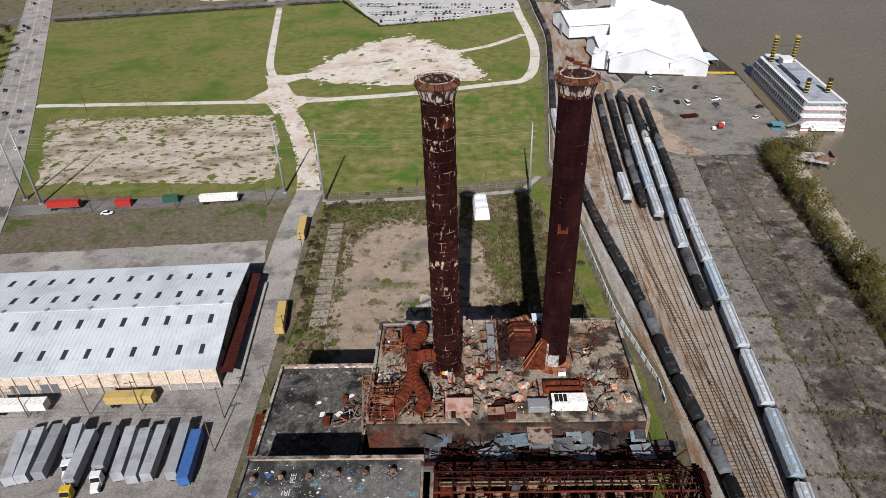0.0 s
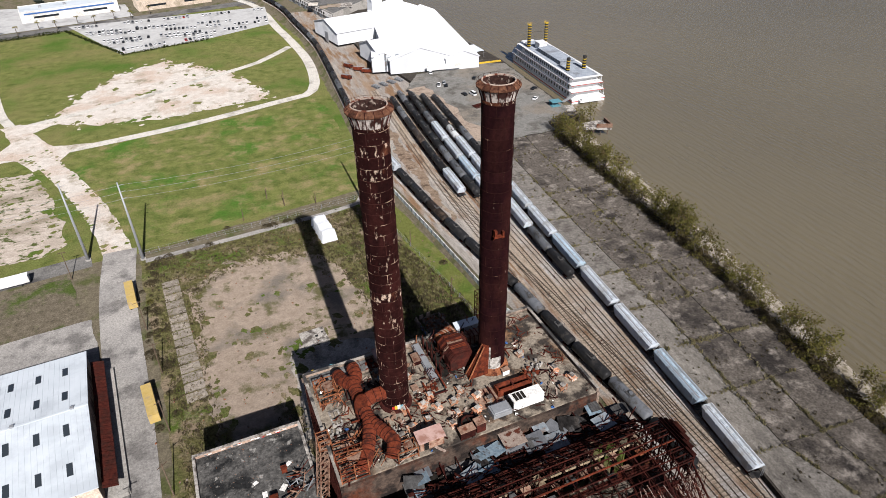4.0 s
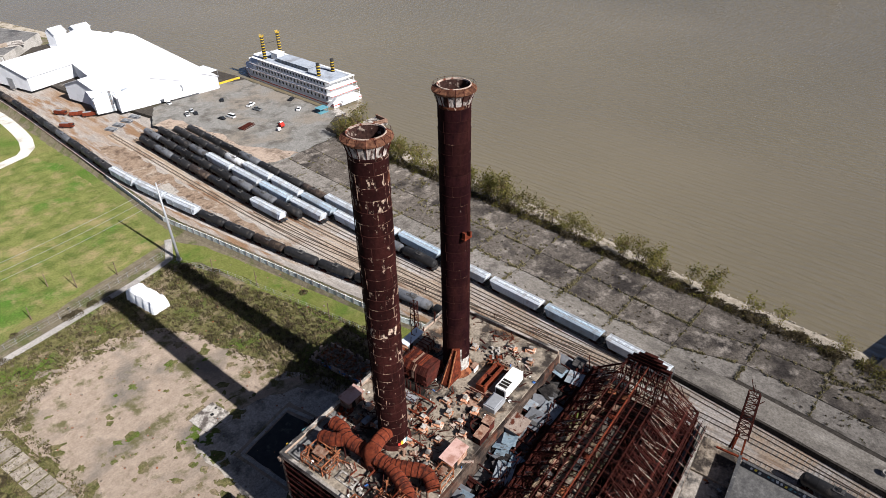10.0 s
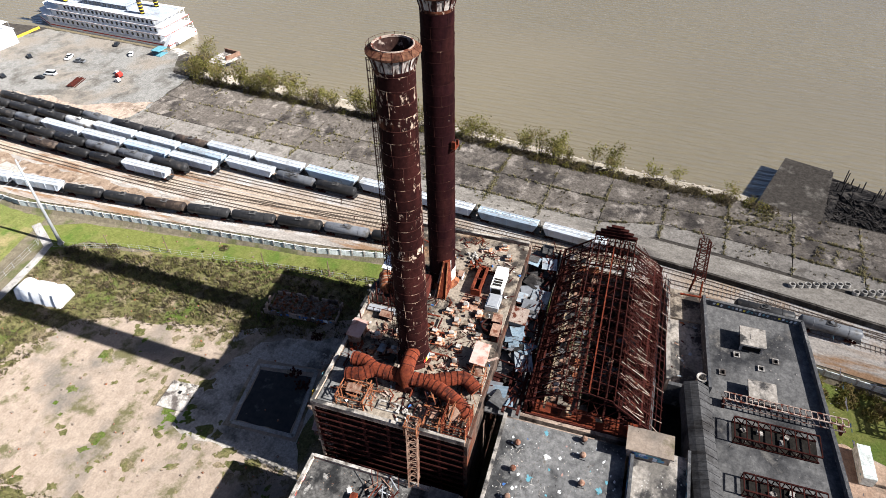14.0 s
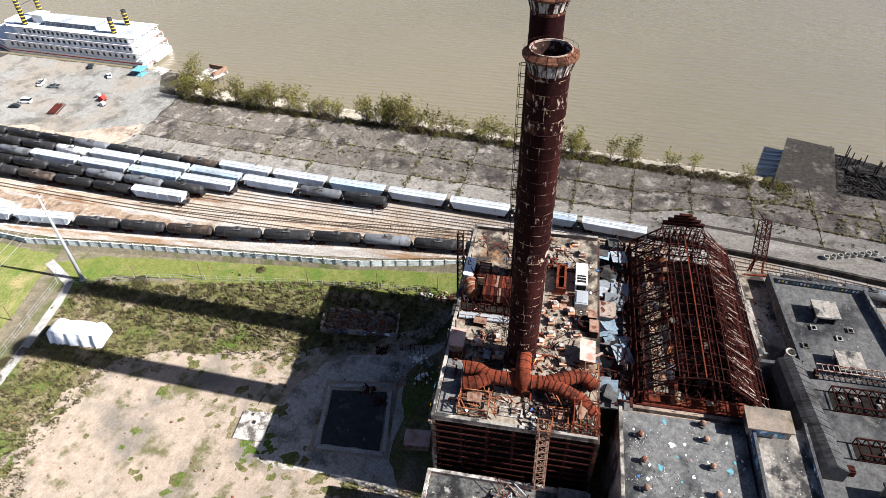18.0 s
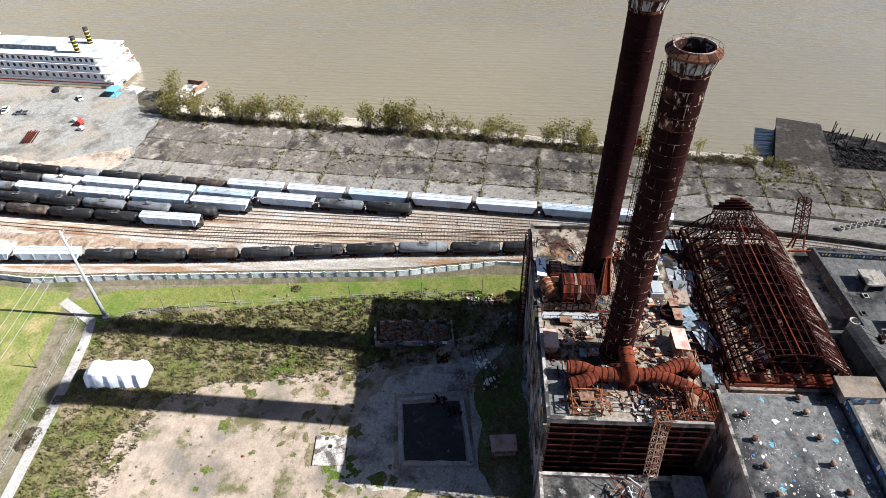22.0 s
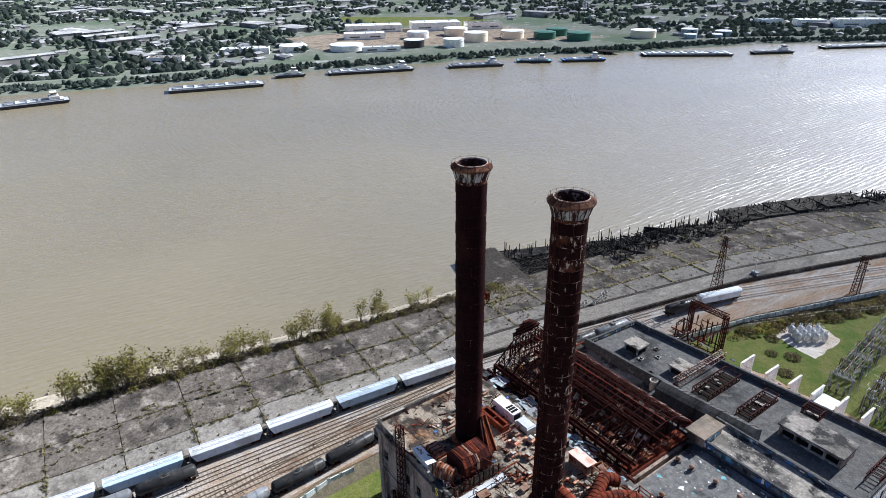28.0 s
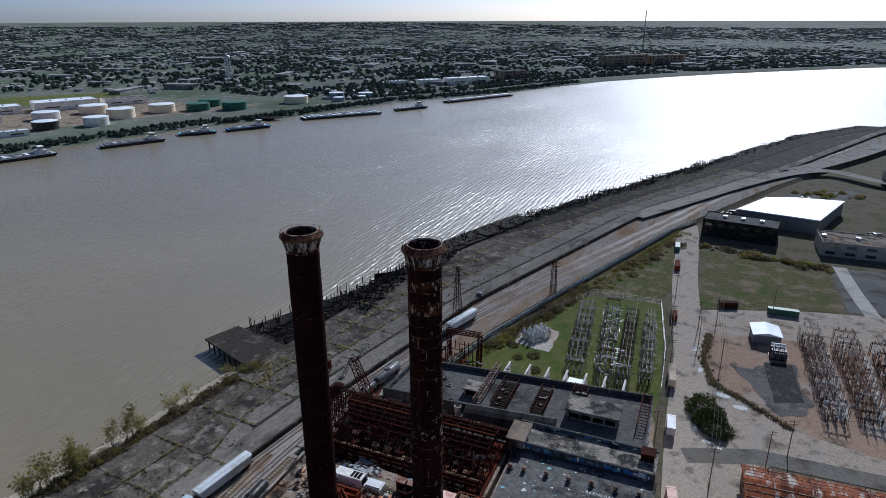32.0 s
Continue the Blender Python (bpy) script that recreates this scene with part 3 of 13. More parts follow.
# ---- mesh helpers ----
class Mesh:
    """Gathers boxes, beams, tubes and sheets, and becomes one mesh."""

    def __init__(self):
        self.v, self.f = [], []

    def add(self, verts, faces):
        k = len(self.v)
        self.v += [tuple(p) for p in verts]
        self.f += [tuple(k + i for i in f) for f in faces]
        return self

    def box(self, x0, y0, z0, x1, y1, z1, m=None):
        p = [(x0, y0, z0), (x1, y0, z0), (x1, y1, z0), (x0, y1, z0), (x0, y0, z1), (x1, y0, z1), (x1, y1, z1), (x0, y1, z1)]
        if m is not None:
            p = [m @ Vector(q) for q in p]
        return self.add(p, [(0, 3, 2, 1), (4, 5, 6, 7), (0, 1, 5, 4), (1, 2, 6, 5), (2, 3, 7, 6), (3, 0, 4, 7)])

    def slab(self, c, s, turn=(0, 0, 0)):
        """A box by its middle and size, turned by degrees."""
        m = pose(*c, *turn)
        return self.box(-s[0] / 2, -s[1] / 2, -s[2] / 2, s[0] / 2, s[1] / 2, s[2] / 2, m)

    def beam(self, a, b, w=0.2, h=None):
        a, b = Vector(a), Vector(b)
        d = b - a
        n = d.length
        if n < 1e-4:
            return self
        m = Matrix.Translation(a) @ d.to_track_quat("X", "Z").to_matrix().to_4x4()
        h = h or w
        return self.box(0, -w / 2, -h / 2, n, w / 2, h / 2, m)

    def tube(self, a, b, r, r2=None, n=12, caps=True):
        a, b = Vector(a), Vector(b)
        r2 = r if r2 is None else r2
        q = (b - a).to_track_quat("Z", "Y")
        ring = [q @ Vector((math.cos(2 * math.pi * i / n), math.sin(2 * math.pi * i / n), 0)) for i in range(n)]
        f = [(i, (i + 1) % n, n + (i + 1) % n, n + i) for i in range(n)]
        if caps:
            f += [tuple(range(n - 1, -1, -1)), tuple(range(n, 2 * n))]
        return self.add([a + r * p for p in ring] + [b + r2 * p for p in ring], f)

    def lathe(self, c, rows, n=24, close=False):
        """A turned shape: rows of (radius, height) round the upright through c."""
        k = len(rows)
        v = [(c[0] + r * math.cos(2 * math.pi * i / n), c[1] + r * math.sin(2 * math.pi * i / n), c[2] + z) for r, z in rows for i in range(n)]
        f = [(j * n + i, j * n + (i + 1) % n, (j + 1) * n + (i + 1) % n, (j + 1) * n + i) for j in range(k - 1) for i in range(n)]
        if close:
            f.append(tuple((k - 1) * n + i for i in range(n)))
            f.append(tuple(range(n - 1, -1, -1)))
        return self.add(v, f)

    def poly(self, pts, z0, z1=None):
        """A sheet with the given outline (anticlockwise), or a block from z0 to z1."""
        n = len(pts)
        top = [(x, y, z1 if z1 is not None else z0) for x, y in pts]
        if z1 is None:
            return self.add(top, [tuple(range(n))])
        return self.add(top + [(x, y, z0) for x, y in pts], [tuple(range(n))] + [(i, n + i, n + (i + 1) % n, (i + 1) % n) for i in range(n)])

    def data(self, name, smooth=False):
        me = bpy.data.meshes.new(name)
        me.from_pydata(self.v, [], self.f)
        if smooth:
            me.shade_smooth()
        return me


def part(name, mesh, material, parent=None, label="", smooth=False, kind=""):
    """One mesh object under a thing or a part."""
    me = mesh if isinstance(mesh, bpy.types.Mesh) else mesh.data(name, smooth)
    if not me.materials:
        me.materials.append(M[material] if isinstance(material, str) else material)
    ob = new(name, me)
    ob.parent = parent
    return tagged(ob, label, kind=kind)


def thing(name, label, category, group="", at=None, kind=""):
    ob = new(name)
    if at is not None:
        ob.matrix_basis = at
    return tagged(ob, label, category, group, kind)


def solid(name, mesh, material, label, category, group="", kind="", smooth=False, at=None):
    """A top-level thing that is one mesh."""
    ob = part(name, mesh, material, None, smooth=smooth)
    if at is not None:
        ob.matrix_basis = at
    return tagged(ob, label, category, group, kind)


def ragged(pts, amount=1.0, step=6.0, seed=0):
    """An outline with its edges broken up by noise."""
    out = []
    for i, a in enumerate(pts):
        b = pts[(i + 1) % len(pts)]
        n = max(1, int(math.hypot(b[0] - a[0], b[1] - a[1]) / step))
        for k in range(n):
            x, y = a[0] + (b[0] - a[0]) * k / n, a[1] + (b[1] - a[1]) * k / n
            w = noise.noise_vector((x * 0.13 + seed * 7.1, y * 0.13, seed)) + 0.5 * noise.noise_vector((x * 0.4, y * 0.4 + seed, seed))
            out.append((x + amount * w.x * 1.6, y + amount * w.y * 1.6))
    return out


def ribbon(line, width):
    """The outline of a way of the given width (or widths) along a line."""
    left, right = [], []
    for i, p in enumerate(line):
        a, b = line[max(0, i - 1)], line[min(len(line) - 1, i + 1)]
        d = math.hypot(b[0] - a[0], b[1] - a[1]) or 1
        nx, ny = -(b[1] - a[1]) / d, (b[0] - a[0]) / d
        w = (width[i] if isinstance(width, (list, tuple)) else width) / 2
        left.append((p[0] + nx * w, p[1] + ny * w))
        right.append((p[0] - nx * w, p[1] - ny * w))
    return left[::-1] + right


def smooth_line(pts, step=8.0):
    """A flowing line through the points."""
    out = []
    for i in range(len(pts) - 1):
        p0, p1, p2, p3 = pts[max(0, i - 1)], pts[i], pts[i + 1], pts[min(len(pts) - 1, i + 2)]
        n = max(1, int(math.hypot(p2[0] - p1[0], p2[1] - p1[1]) / step))
        for k in range(n):
            t = k / n
            out.append(tuple(0.5 * (2 * p1[a] + (p2[a] - p0[a]) * t + (2 * p0[a] - 5 * p1[a] + 4 * p2[a] - p3[a]) * t * t + (3 * p1[a] - p0[a] - 3 * p2[a] + p3[a]) * t ** 3) for a in range(2)))
    return out + [tuple(pts[-1])]


def lerp_line(pts, y):
    """x of a line of (y, x) rows, rising in y."""
    return float(np.interp(y, [p[0] for p in pts], [p[1] for p in pts]))


def along(line, s):
    """The place and heading, in degrees, at s metres along a line."""
    for a, b in zip(line, line[1:]):
        d = math.hypot(b[0] - a[0], b[1] - a[1])
        if s <= d or (a, b) == (line[-2], line[-1]):
            t = s / d
            return a[0] + (b[0] - a[0]) * t, a[1] + (b[1] - a[1]) * t, math.degrees(math.atan2(b[1] - a[1], b[0] - a[0]))
        s -= d


def length_of(line):
    return sum(math.hypot(b[0] - a[0], b[1] - a[1]) for a, b in zip(line, line[1:]))


TURN_B = radians(5.0)
BX, BY = (math.cos(TURN_B), math.sin(TURN_B)), (-math.sin(TURN_B), math.cos(TURN_B))


def bw(u, v):
    """From the plant's own axes to the world."""
    return (u * BX[0] + v * BY[0], u * BX[1] + v * BY[1])


PLANT = pose(0, 0, 0, 0, 0, 5.0)
rnd = random.Random(7)

# ---- the land, the river and the paving ----
FENCE = [(-2600, -1500), (-1200, -640), (-700, -215), (-588, -164), (-356, -62), (-236, -19), (-212, -9), (-96, 21), (-37, 35), (0, 40), (60, 43), (103, 42.5), (119, 41.5), (147, 34), (190, 28), (224, 23), (248, 19), (300, 20.5), (380, 21.5), (450, 22), (500, 17.5), (555, 12), (610, -4), (900, -200), (2600, -900)]
SHORE = [(-2600, -1900), (-1750, -900), (-1100, -420), (-746, -175), (-589, -75), (-370, 8), (-228, 64), (-138, 96), (-38, 106), (12, 110), (32, 110), (88, 112), (137, 118), (255, 124), (272, 129), (358, 127), (500, 108), (800, 60), (1200, -50), (2600, -500)]
FARBANK = [(-2600, -1100), (-1844, -275), (-1500, 40), (-1209, 245), (-1080, 304), (-862, 372), (-686, 470), (-437, 530), (-374, 560), (-90, 612), (66, 622), (206, 650), (600, 690), (2600, 700)]
RAIL_Z, DECK_Z, WATER_Z = 2.2, 4.0, -0.6


def rise(x, y):
    """The far country climbs a little towards the edge of sight."""
    d = math.hypot(x, y - 100)
    t = min(1, max(0, (d - 2600) / 2350))
    return 96 * t * t * (3 - 2 * t)


ys = [-4800, -4000, -3300, -2600] + list(range(-2200, -700, 150)) + list(range(-700, 701, 25)) + list(range(800, 2600, 200)) + [2600, 3400, 4800]
rows = []
for y in ys:
    fx, sx, bx = lerp_line(FENCE, y), lerp_line(SHORE, y), lerp_line(FARBANK, y)
    xs = [(x, 0.0) for x in (-4800, -4000, -3200, -2400, -1600, -900) if x < fx - 60]
    while len(xs) < 6:
        xs.insert(0, (-4800 - 50 * (6 - len(xs)), 0.0))
    xs += [(fx - 40, 0.0), (fx - 1.5, 0.0), (fx + 1.5, RAIL_Z - 0.1), (sx - 12, RAIL_Z), (sx - 3, 1.6), (sx + 3, -1.5), (sx + 30, -5.0),
           (bx - 20, -5.0), (bx, -0.3), (bx + 12, 1.5), (bx + 40, 3.5), (bx + 50, 3.5), (bx + 70, 0.5), (bx + 160, 0.0)]
    xs += [(bx + 160 + (4900 - bx - 160) * k / 8, 0.0) for k in range(1, 9)]
    rows.append([(x, y, z - 0.06 + rise(x, y)) for x, z in xs])
g = Mesh()
w = len(rows[0])
g.add([p for r in rows for p in r], [(j * w + i, j * w + i + 1, (j + 1) * w + i + 1, (j + 1) * w + i) for j in range(len(rows) - 1) for i in range(w - 1)])
ground = solid("ground", g, "ground", "bare earth and grass of the riverside and far flats", "ground", kind="structure", smooth=False)
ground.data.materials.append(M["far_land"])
ground.data.materials.append(M["bank"])
ground.data.materials.append(M["field"])
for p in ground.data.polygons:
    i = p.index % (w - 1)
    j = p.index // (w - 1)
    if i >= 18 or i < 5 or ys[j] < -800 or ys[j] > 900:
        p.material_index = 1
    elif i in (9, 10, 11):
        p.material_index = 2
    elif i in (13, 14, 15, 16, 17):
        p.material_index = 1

r = Mesh()
r.add([(x, y, WATER_Z) for y in (-4800, -2000, -800, 0, 800, 2000, 4800) for x in (-4000, -1500, -500, 0, 300, 800, 1500)],
      [(j * 7 + i, j * 7 + i + 1, (j + 1) * 7 + i + 1, (j + 1) * 7 + i) for j in range(6) for i in range(6)])
solid("river", r, "water", "wide muddy brown river with fine ripples", "river", kind="structure")


def patch(name, pts, z, material, label, category="ground", rag=0.0, seed=0, thick=None):
    o = ragged(pts, rag, 1.8, seed) if rag else pts
    area = sum(o[i][0] * o[(i + 1) % len(o)][1] - o[(i + 1) % len(o)][0] * o[i][1] for i in range(len(o)))
    if area < 0:
        o = o[::-1]
    m = Mesh()
    if thick:
        m.poly(o, z - thick, z)
    else:
        m.poly(o, z)
    return solid(name, m, material, label, category, kind="structure")


# the fields to the north and their shell paths
patch("grass_field", [(-420, 470), (-200, 548), (-20, 592), (4, 560), (18, 470), (19, 330), (17, 236), (-70, 216), (-210, 210), (-280, 312)], 0.0, "field", "rough grass round the mown fields", rag=0.5, seed=19)
patch("grass_field", [(-372, 492), (-196, 535), (-135, 322), (-262, 312)], 0.03, "field", "mown green and straw-coloured grass field beside the avenue", rag=1.0)
patch("grass_field", [(-188, 540), (-110, 500), (-6, 530), (8, 470), (-20, 395), (-120, 362)], 0.03, "field", "grass field round a bare white patch", rag=1.5, seed=1)
patch("grass_field", [(-124, 316), (-10, 338), (8, 352), (14, 330), (14, 262), (12, 236), (-70, 222), (-82, 232)], 0.034, "lawn", "green and yellowing grass field beside the rail line", rag=1.0, seed=2)
patch("grass_verge", [(-262, 308), (-128, 312), (-90, 226), (-205, 214)], 0.026, "field", "rough grass verge round a scraped lot", rag=1.0, seed=3)
patch("scraped_lot", [(-242, 292), (-190, 297), (-150, 300), (-121, 300), (-111, 277), (-102, 248), (-99, 232), (-104, 225), (-136, 224), (-200, 220)], 0.06, "scrape", "scraped pale lot half grown over with weeds", rag=1.3, seed=4)
patch("sand_patch", [(-128, 361), (-117, 395), (-99, 434), (-72, 452), (-53, 436), (-32, 410), (-13, 369), (-14, 356), (-39, 353), (-63, 347), (-92, 348)], 0.06, "sand", "bare white sand patch in the grass", rag=1.5, seed=5)
LOOP = smooth_line([(-128, 318), (-60, 332), (-9, 349), (6, 354), (13.5, 371), (16, 416), (11.7, 466), (6, 509), (1, 558), (-8, 598), (-40, 660)])
patch("path", ribbon(LOOP, 6.0), 0.075, "path", "pale shell path curving round the field", "path")
patch("path", ribbon(smooth_line([(-124, 322), (-143, 364), (-153, 388), (-172, 454), (-196, 540)]), 4.8), 0.08, "path", "pale shell path between the grass fields", "path")
patch("path", ribbon(smooth_line([(-134, 362), (-92, 380), (-26, 417), (-9, 431), (9, 453)]), 5.0), 0.085, "path", "pale shell path across the field", "path")
patch("path", ribbon(smooth_line([(-262, 311), (-190, 316), (-128, 320)]), 5.0), 0.09, "path", "narrow pale path along the field", "path")
patch("path", ribbon(smooth_line([(-79, 218), (-91, 254), (-108, 292), (-124, 322), (-134, 344), (-143, 364)]), 9.5), 0.095, "sand", "pale trodden lane between the fields", "path", rag=0.6, seed=27)
patch("road", ribbon(smooth_line([(-62, 60), (-64, 81), (-69, 130), (-77, 188), (-79, 220)]), 11.0), 0.10, "pale_road", "worn pale asphalt lane past the warehouse", "road", )
AVENUE = [(-150, 60), (-185, 150), (-218, 215), (-275, 310), (-402, 516), (-560, 770)]
patch("road", ribbon(AVENUE, 22), 0.07, "pale_road", "wide pale concrete avenue with light traffic", "road")
patch("path_junction", [(-113, 306), (-108, 322), (-96, 326), (-118, 329), (-130, 350), (-120, 361), (-136, 364), (-146, 364), (-138, 340), (-144, 322), (-130, 316), (-122, 302)], 0.1, "sand", "worn pale junction of the shell paths", "path", rag=0.5, seed=61)
patch("road", ribbon([(-206, 196), (-150, 205), (-88, 217)], 8.5), 0.115, "asphalt", "grey side street with parked trailers", "road")
patch("vacant_ground", [(-196, 190), (-95, 210), (-86, 185), (-92, 172), (-190, 158)], 0.04, "dry_grass", "dry grey-brown strip of vacant ground behind the warehouse", rag=1.0, seed=6)
patch("yard_paving", [(-190, 166), (-84, 182), (-72, 130), (-66, 60), (-170, 60)], 0.05, "pale_road", "worn asphalt yard round the warehouse", rag=0.4, seed=7)
patch("car_park", [(-146, 575), (4, 580), (2, 520), (-45, 495), (-100, 479)], 0.09, "parking", "pale grey concrete car park full of cars", "car park")
patch("boulevard", ribbon([(-420, 505), (-190, 560), (-20, 600), (60, 620)], 16), 0.055, "asphalt", "grey boulevard beyond the fields", "road")

patch("street_lot", [(-268, 566), (-220, 580), (-247, 664), (-318, 700), (-345, 600)], 0.05, "sand", "pale dusty parking lot beyond the boulevard", "car park", rag=0.6, seed=81)
patch("road", ribbon(smooth_line([(-206, 560), (-222, 612), (-244, 690), (-262, 760)]), 15), 0.052, "pale_road", "wide pale street crossing the boulevard", "road")
patch("forecourt", [(-196, 570), (-100, 592), (-110, 640), (-225, 668), (-212, 610)], 0.048, "parking", "pale paved forecourt before a white hall", rag=0.3, seed=82)


def blotches(name, outline, count, spread, low, high, z, material, label, inside=0.0, seed=0):
    """Small ragged clumps strewn along an outline, and some inside it."""
    rb = random.Random(seed)
    ring = list(outline) + [outline[0]]
    cx, cy = sum(p[0] for p in outline) / len(outline), sum(p[1] for p in outline) / len(outline)
    m = Mesh()
    for k in range(count):
        x, y, _ = along(ring, rb.random() * length_of(ring))
        if rb.random() < inside:
            q = rb.uniform(0.1, 0.8)
            x, y = x + (cx - x) * q, y + (cy - y) * q
        x, y = x + rb.gauss(0, spread), y + rb.gauss(0, spread)
        s, e = low + (high - low) * rb.random() ** 2, rb.uniform(0.45, 1.0)
        turn = rb.uniform(0, math.pi)
        pts = []
        for j in range(13):
            a = 2 * math.pi * j / 13
            r = s * rb.uniform(0.45, 1.15)
            px, py = r * math.cos(a), r * e * math.sin(a)
            pts.append((x + px * math.cos(turn) - py * math.sin(turn), y + px * math.sin(turn) + py * math.cos(turn)))
        m.poly(pts, z + 0.00006 * k)
    solid(name, m, material, label, "weeds", kind="stuff")


SAND_EDGE = [(-128, 361), (-117, 395), (-99, 434), (-72, 452), (-53, 436), (-32, 410), (-13, 369), (-14, 356), (-39, 353), (-63, 347), (-92, 348)]
SCRAPE_EDGE = [(-242, 292), (-190, 297), (-150, 300), (-121, 300), (-111, 277), (-102, 248), (-99, 232), (-104, 225), (-136, 224), (-200, 220)]
blotches("sand_edge_grass", SAND_EDGE, 210, 2.4, 0.6, 3.6, 0.066, "field", "tufts of grass breaking up the edge of the sand", 0.12, 91)
blotches("sand_spill", SAND_EDGE, 120, 3.4, 0.4, 2.2, 0.062, "sand", "spilt sand in the grass round the bare patch", 0.0, 92)
blotches("scrape_edge_grass", SCRAPE_EDGE, 260, 3.2, 0.6, 3.4, 0.068, "rail_grass", "green weeds creeping over the scraped lot", 0.2, 93)
blotches("scrape_weeds", [(-242, 291), (-190, 295), (-140, 297), (-128, 290), (-150, 286), (-220, 280)], 420, 3.0, 0.3, 1.5, 0.085, "rail_grass", "rows of green weeds on the scraped lot", 0.2, 94)
blotches("lane_edge_grass", [(-84, 222), (-96, 254), (-113, 292), (-128, 318), (-119, 324), (-103, 292), (-86, 254), (-75, 224)], 130, 0.8, 0.4, 1.8, 0.112, "lawn", "grass creeping over the edge of the trodden lane", 0.0, 95)

# the lot beside the plant
patch("vacant_lot", [(-72, 210), (8, 222), (34, 140), (40, 70), (-56, 62), (-60, 130)], 0.02, "weeds", "vacant lot overgrown with rough weeds", rag=0.6, seed=8)
patch("dirt_floor", [(-56, 186), (-44, 200), (-16, 197), (-6, 186), (0, 152), (-2, 118), (-46, 112), (-52, 140)], 0.05, "dirt", "pale dirt and broken concrete floor of the vacant lot", rag=2.2, seed=9)
patch("yard_concrete", [(2, 149), (12, 118), (20, 104), (-28, 104), (-28, 147), (-20, 150)], 0.075, "yard_stain", "stained grey concrete yard beside the boiler house", rag=0.8, seed=10)
blotches("lot_edge_weeds", [(-56, 186), (-44, 200), (-16, 197), (-6, 186), (0, 152), (-10, 150), (-28, 148), (-30, 114), (-46, 112), (-52, 140)], 300, 2.6, 0.4, 2.6, 0.076, "weeds", "rough weeds creeping over the dirt of the lot", 0.3, 96)
patch("slab_kerb", [(-4.6, 139.4), (-1.6, 122.4), (-21.2, 118.2), (-23.4, 136.0)], 0.095, "dirt", "pale worn kerb round the sunken slab", rag=0.3, seed=62)
patch("dark_slab", [(-7, 137), (-4.4, 124), (-19.6, 120.7), (-21, 134)], 0.12, "pool", "black wet sunken slab with a pale kerb", rag=0.35, seed=11)
patch("rail_lawn", [(13, 236), (20, 222), (33, 150), (39, 118), (40.5, 104), (42, 74), (37.5, 74), (34, 104), (30, 106), (28, 120), (22, 160), (14, 214), (6, 222)], 0.08, "rail_grass", "bright mown grass strip along the rail wall", rag=0.3, seed=12)
patch("lot_path", ribbon(smooth_line([(-70, 210), (-30, 216), (8, 224), (14, 236)]), 2.6), 0.09, "pale_road", "narrow concrete path along the lot fence", "path")

patch("facade_weeds", [bw(*p) for p in ((-18, 108.4), (34, 108.4), (33, 112.5), (24, 113.5), (17, 117), (12, 121.5), (2, 119.5), (-10, 119), (-18, 116))], 0.1, "weeds", "dark rough grass along the foot of the north facade", rag=0.9, seed=21)
patch("pale_track", ribbon(smooth_line([(-30, 152), (-14, 150), (2, 143), (8, 130), (16, 120), (24, 118)]), 5.0), 0.085, "dirt", "pale trodden track across the shaded yard", "path", rag=1.0, seed=23)

# rail yard
RAIL_AREA = [(lerp_line(FENCE, y) + 1.5, y) for y in range(-700, 560, 20)]
patch("rail_yard", RAIL_AREA + [(min(lerp_line(SHORE, y) - 14, lerp_line(FENCE, y) + 34 + max(0, (y - 60) * 0.18) - max(0, y - 260) * 0.2), y) for y in range(540, -701, -20)], RAIL_Z + 0.05, "yard_ballast", "brown-stained pale ballast of the rail yard", "rail yard")

patch("dirt_scar", [(38.2, 188), (39.3, 200), (38.3, 231), (37.6, 285), (38, 325), (31, 330), (28.5, 300), (28.8, 285), (34, 231)], RAIL_Z + 0.056, "brown_scar", "brown churned dirt between the tracks", "ground", rag=1.6, seed=41)
patch("mud_pool", [(29.5, 262), (34, 263), (35, 272), (30, 273)], RAIL_Z + 0.058, "wharf_pale", "pale dried mud pool beside the tracks", "ground", rag=0.8, seed=42)
# wharf deck
WHARF_W = [(-700, -180), (-650, -155), (-412, -68), (-219, 15), (-62, 52), (14, 61), (38, 63), (106, 67), (177, 66), (282, 68), (330, 66), (420, 50), (520, 46)]
WHARF_E = [(-746, -168), (-589, -73), (-370, 8), (-228, 63), (-138, 92), (-60, 97), (13, 100), (50, 101), (88, 102), (137, 106), (250, 108), (256, 126), (360, 126), (500, 107), (520, 104)]
deck = [(lerp_line(WHARF_W, y), y) for y in range(520, -701, -20)] + [(lerp_line(WHARF_E, y), y) for y in range(-700, 521, 10)]
wharf = patch("wharf", deck, DECK_Z - 0.12, "wharf", "weathered dark concrete wharf deck with weeds in its joints", "wharf", thick=1.6)
JOINT0, JOINT = 73.0, 17.75
patch("wharf_parking", [(67.5, 249), (107, 252), (109, 262), (125, 272), (125, 352), (104, 360), (70, 352), (58, 330), (64, 290)], DECK_Z + 0.03, "apron", "pale grey wharf apron with a few parked cars", "car park", rag=0.8, seed=13)
patch("apron_dirt", [(60, 330), (64, 300), (66.5, 262), (72, 250), (84, 251), (80, 262), (74, 276), (72, 310), (68, 332)], DECK_Z + 0.036, "rail_dirt", "tan dirt trodden over the edge of the apron", "ground", rag=1.6, seed=43)
patch("wharf_road", [(lerp_line(WHARF_W, y) + 0.5, y) for y in range(-700, 121, 20)] + [(lerp_line(WHARF_W, y) + 8.2, y) for y in range(120, -701, -20)], DECK_Z + 0.035, "wharf_lane", "stained grey concrete road along the wharf", "road")

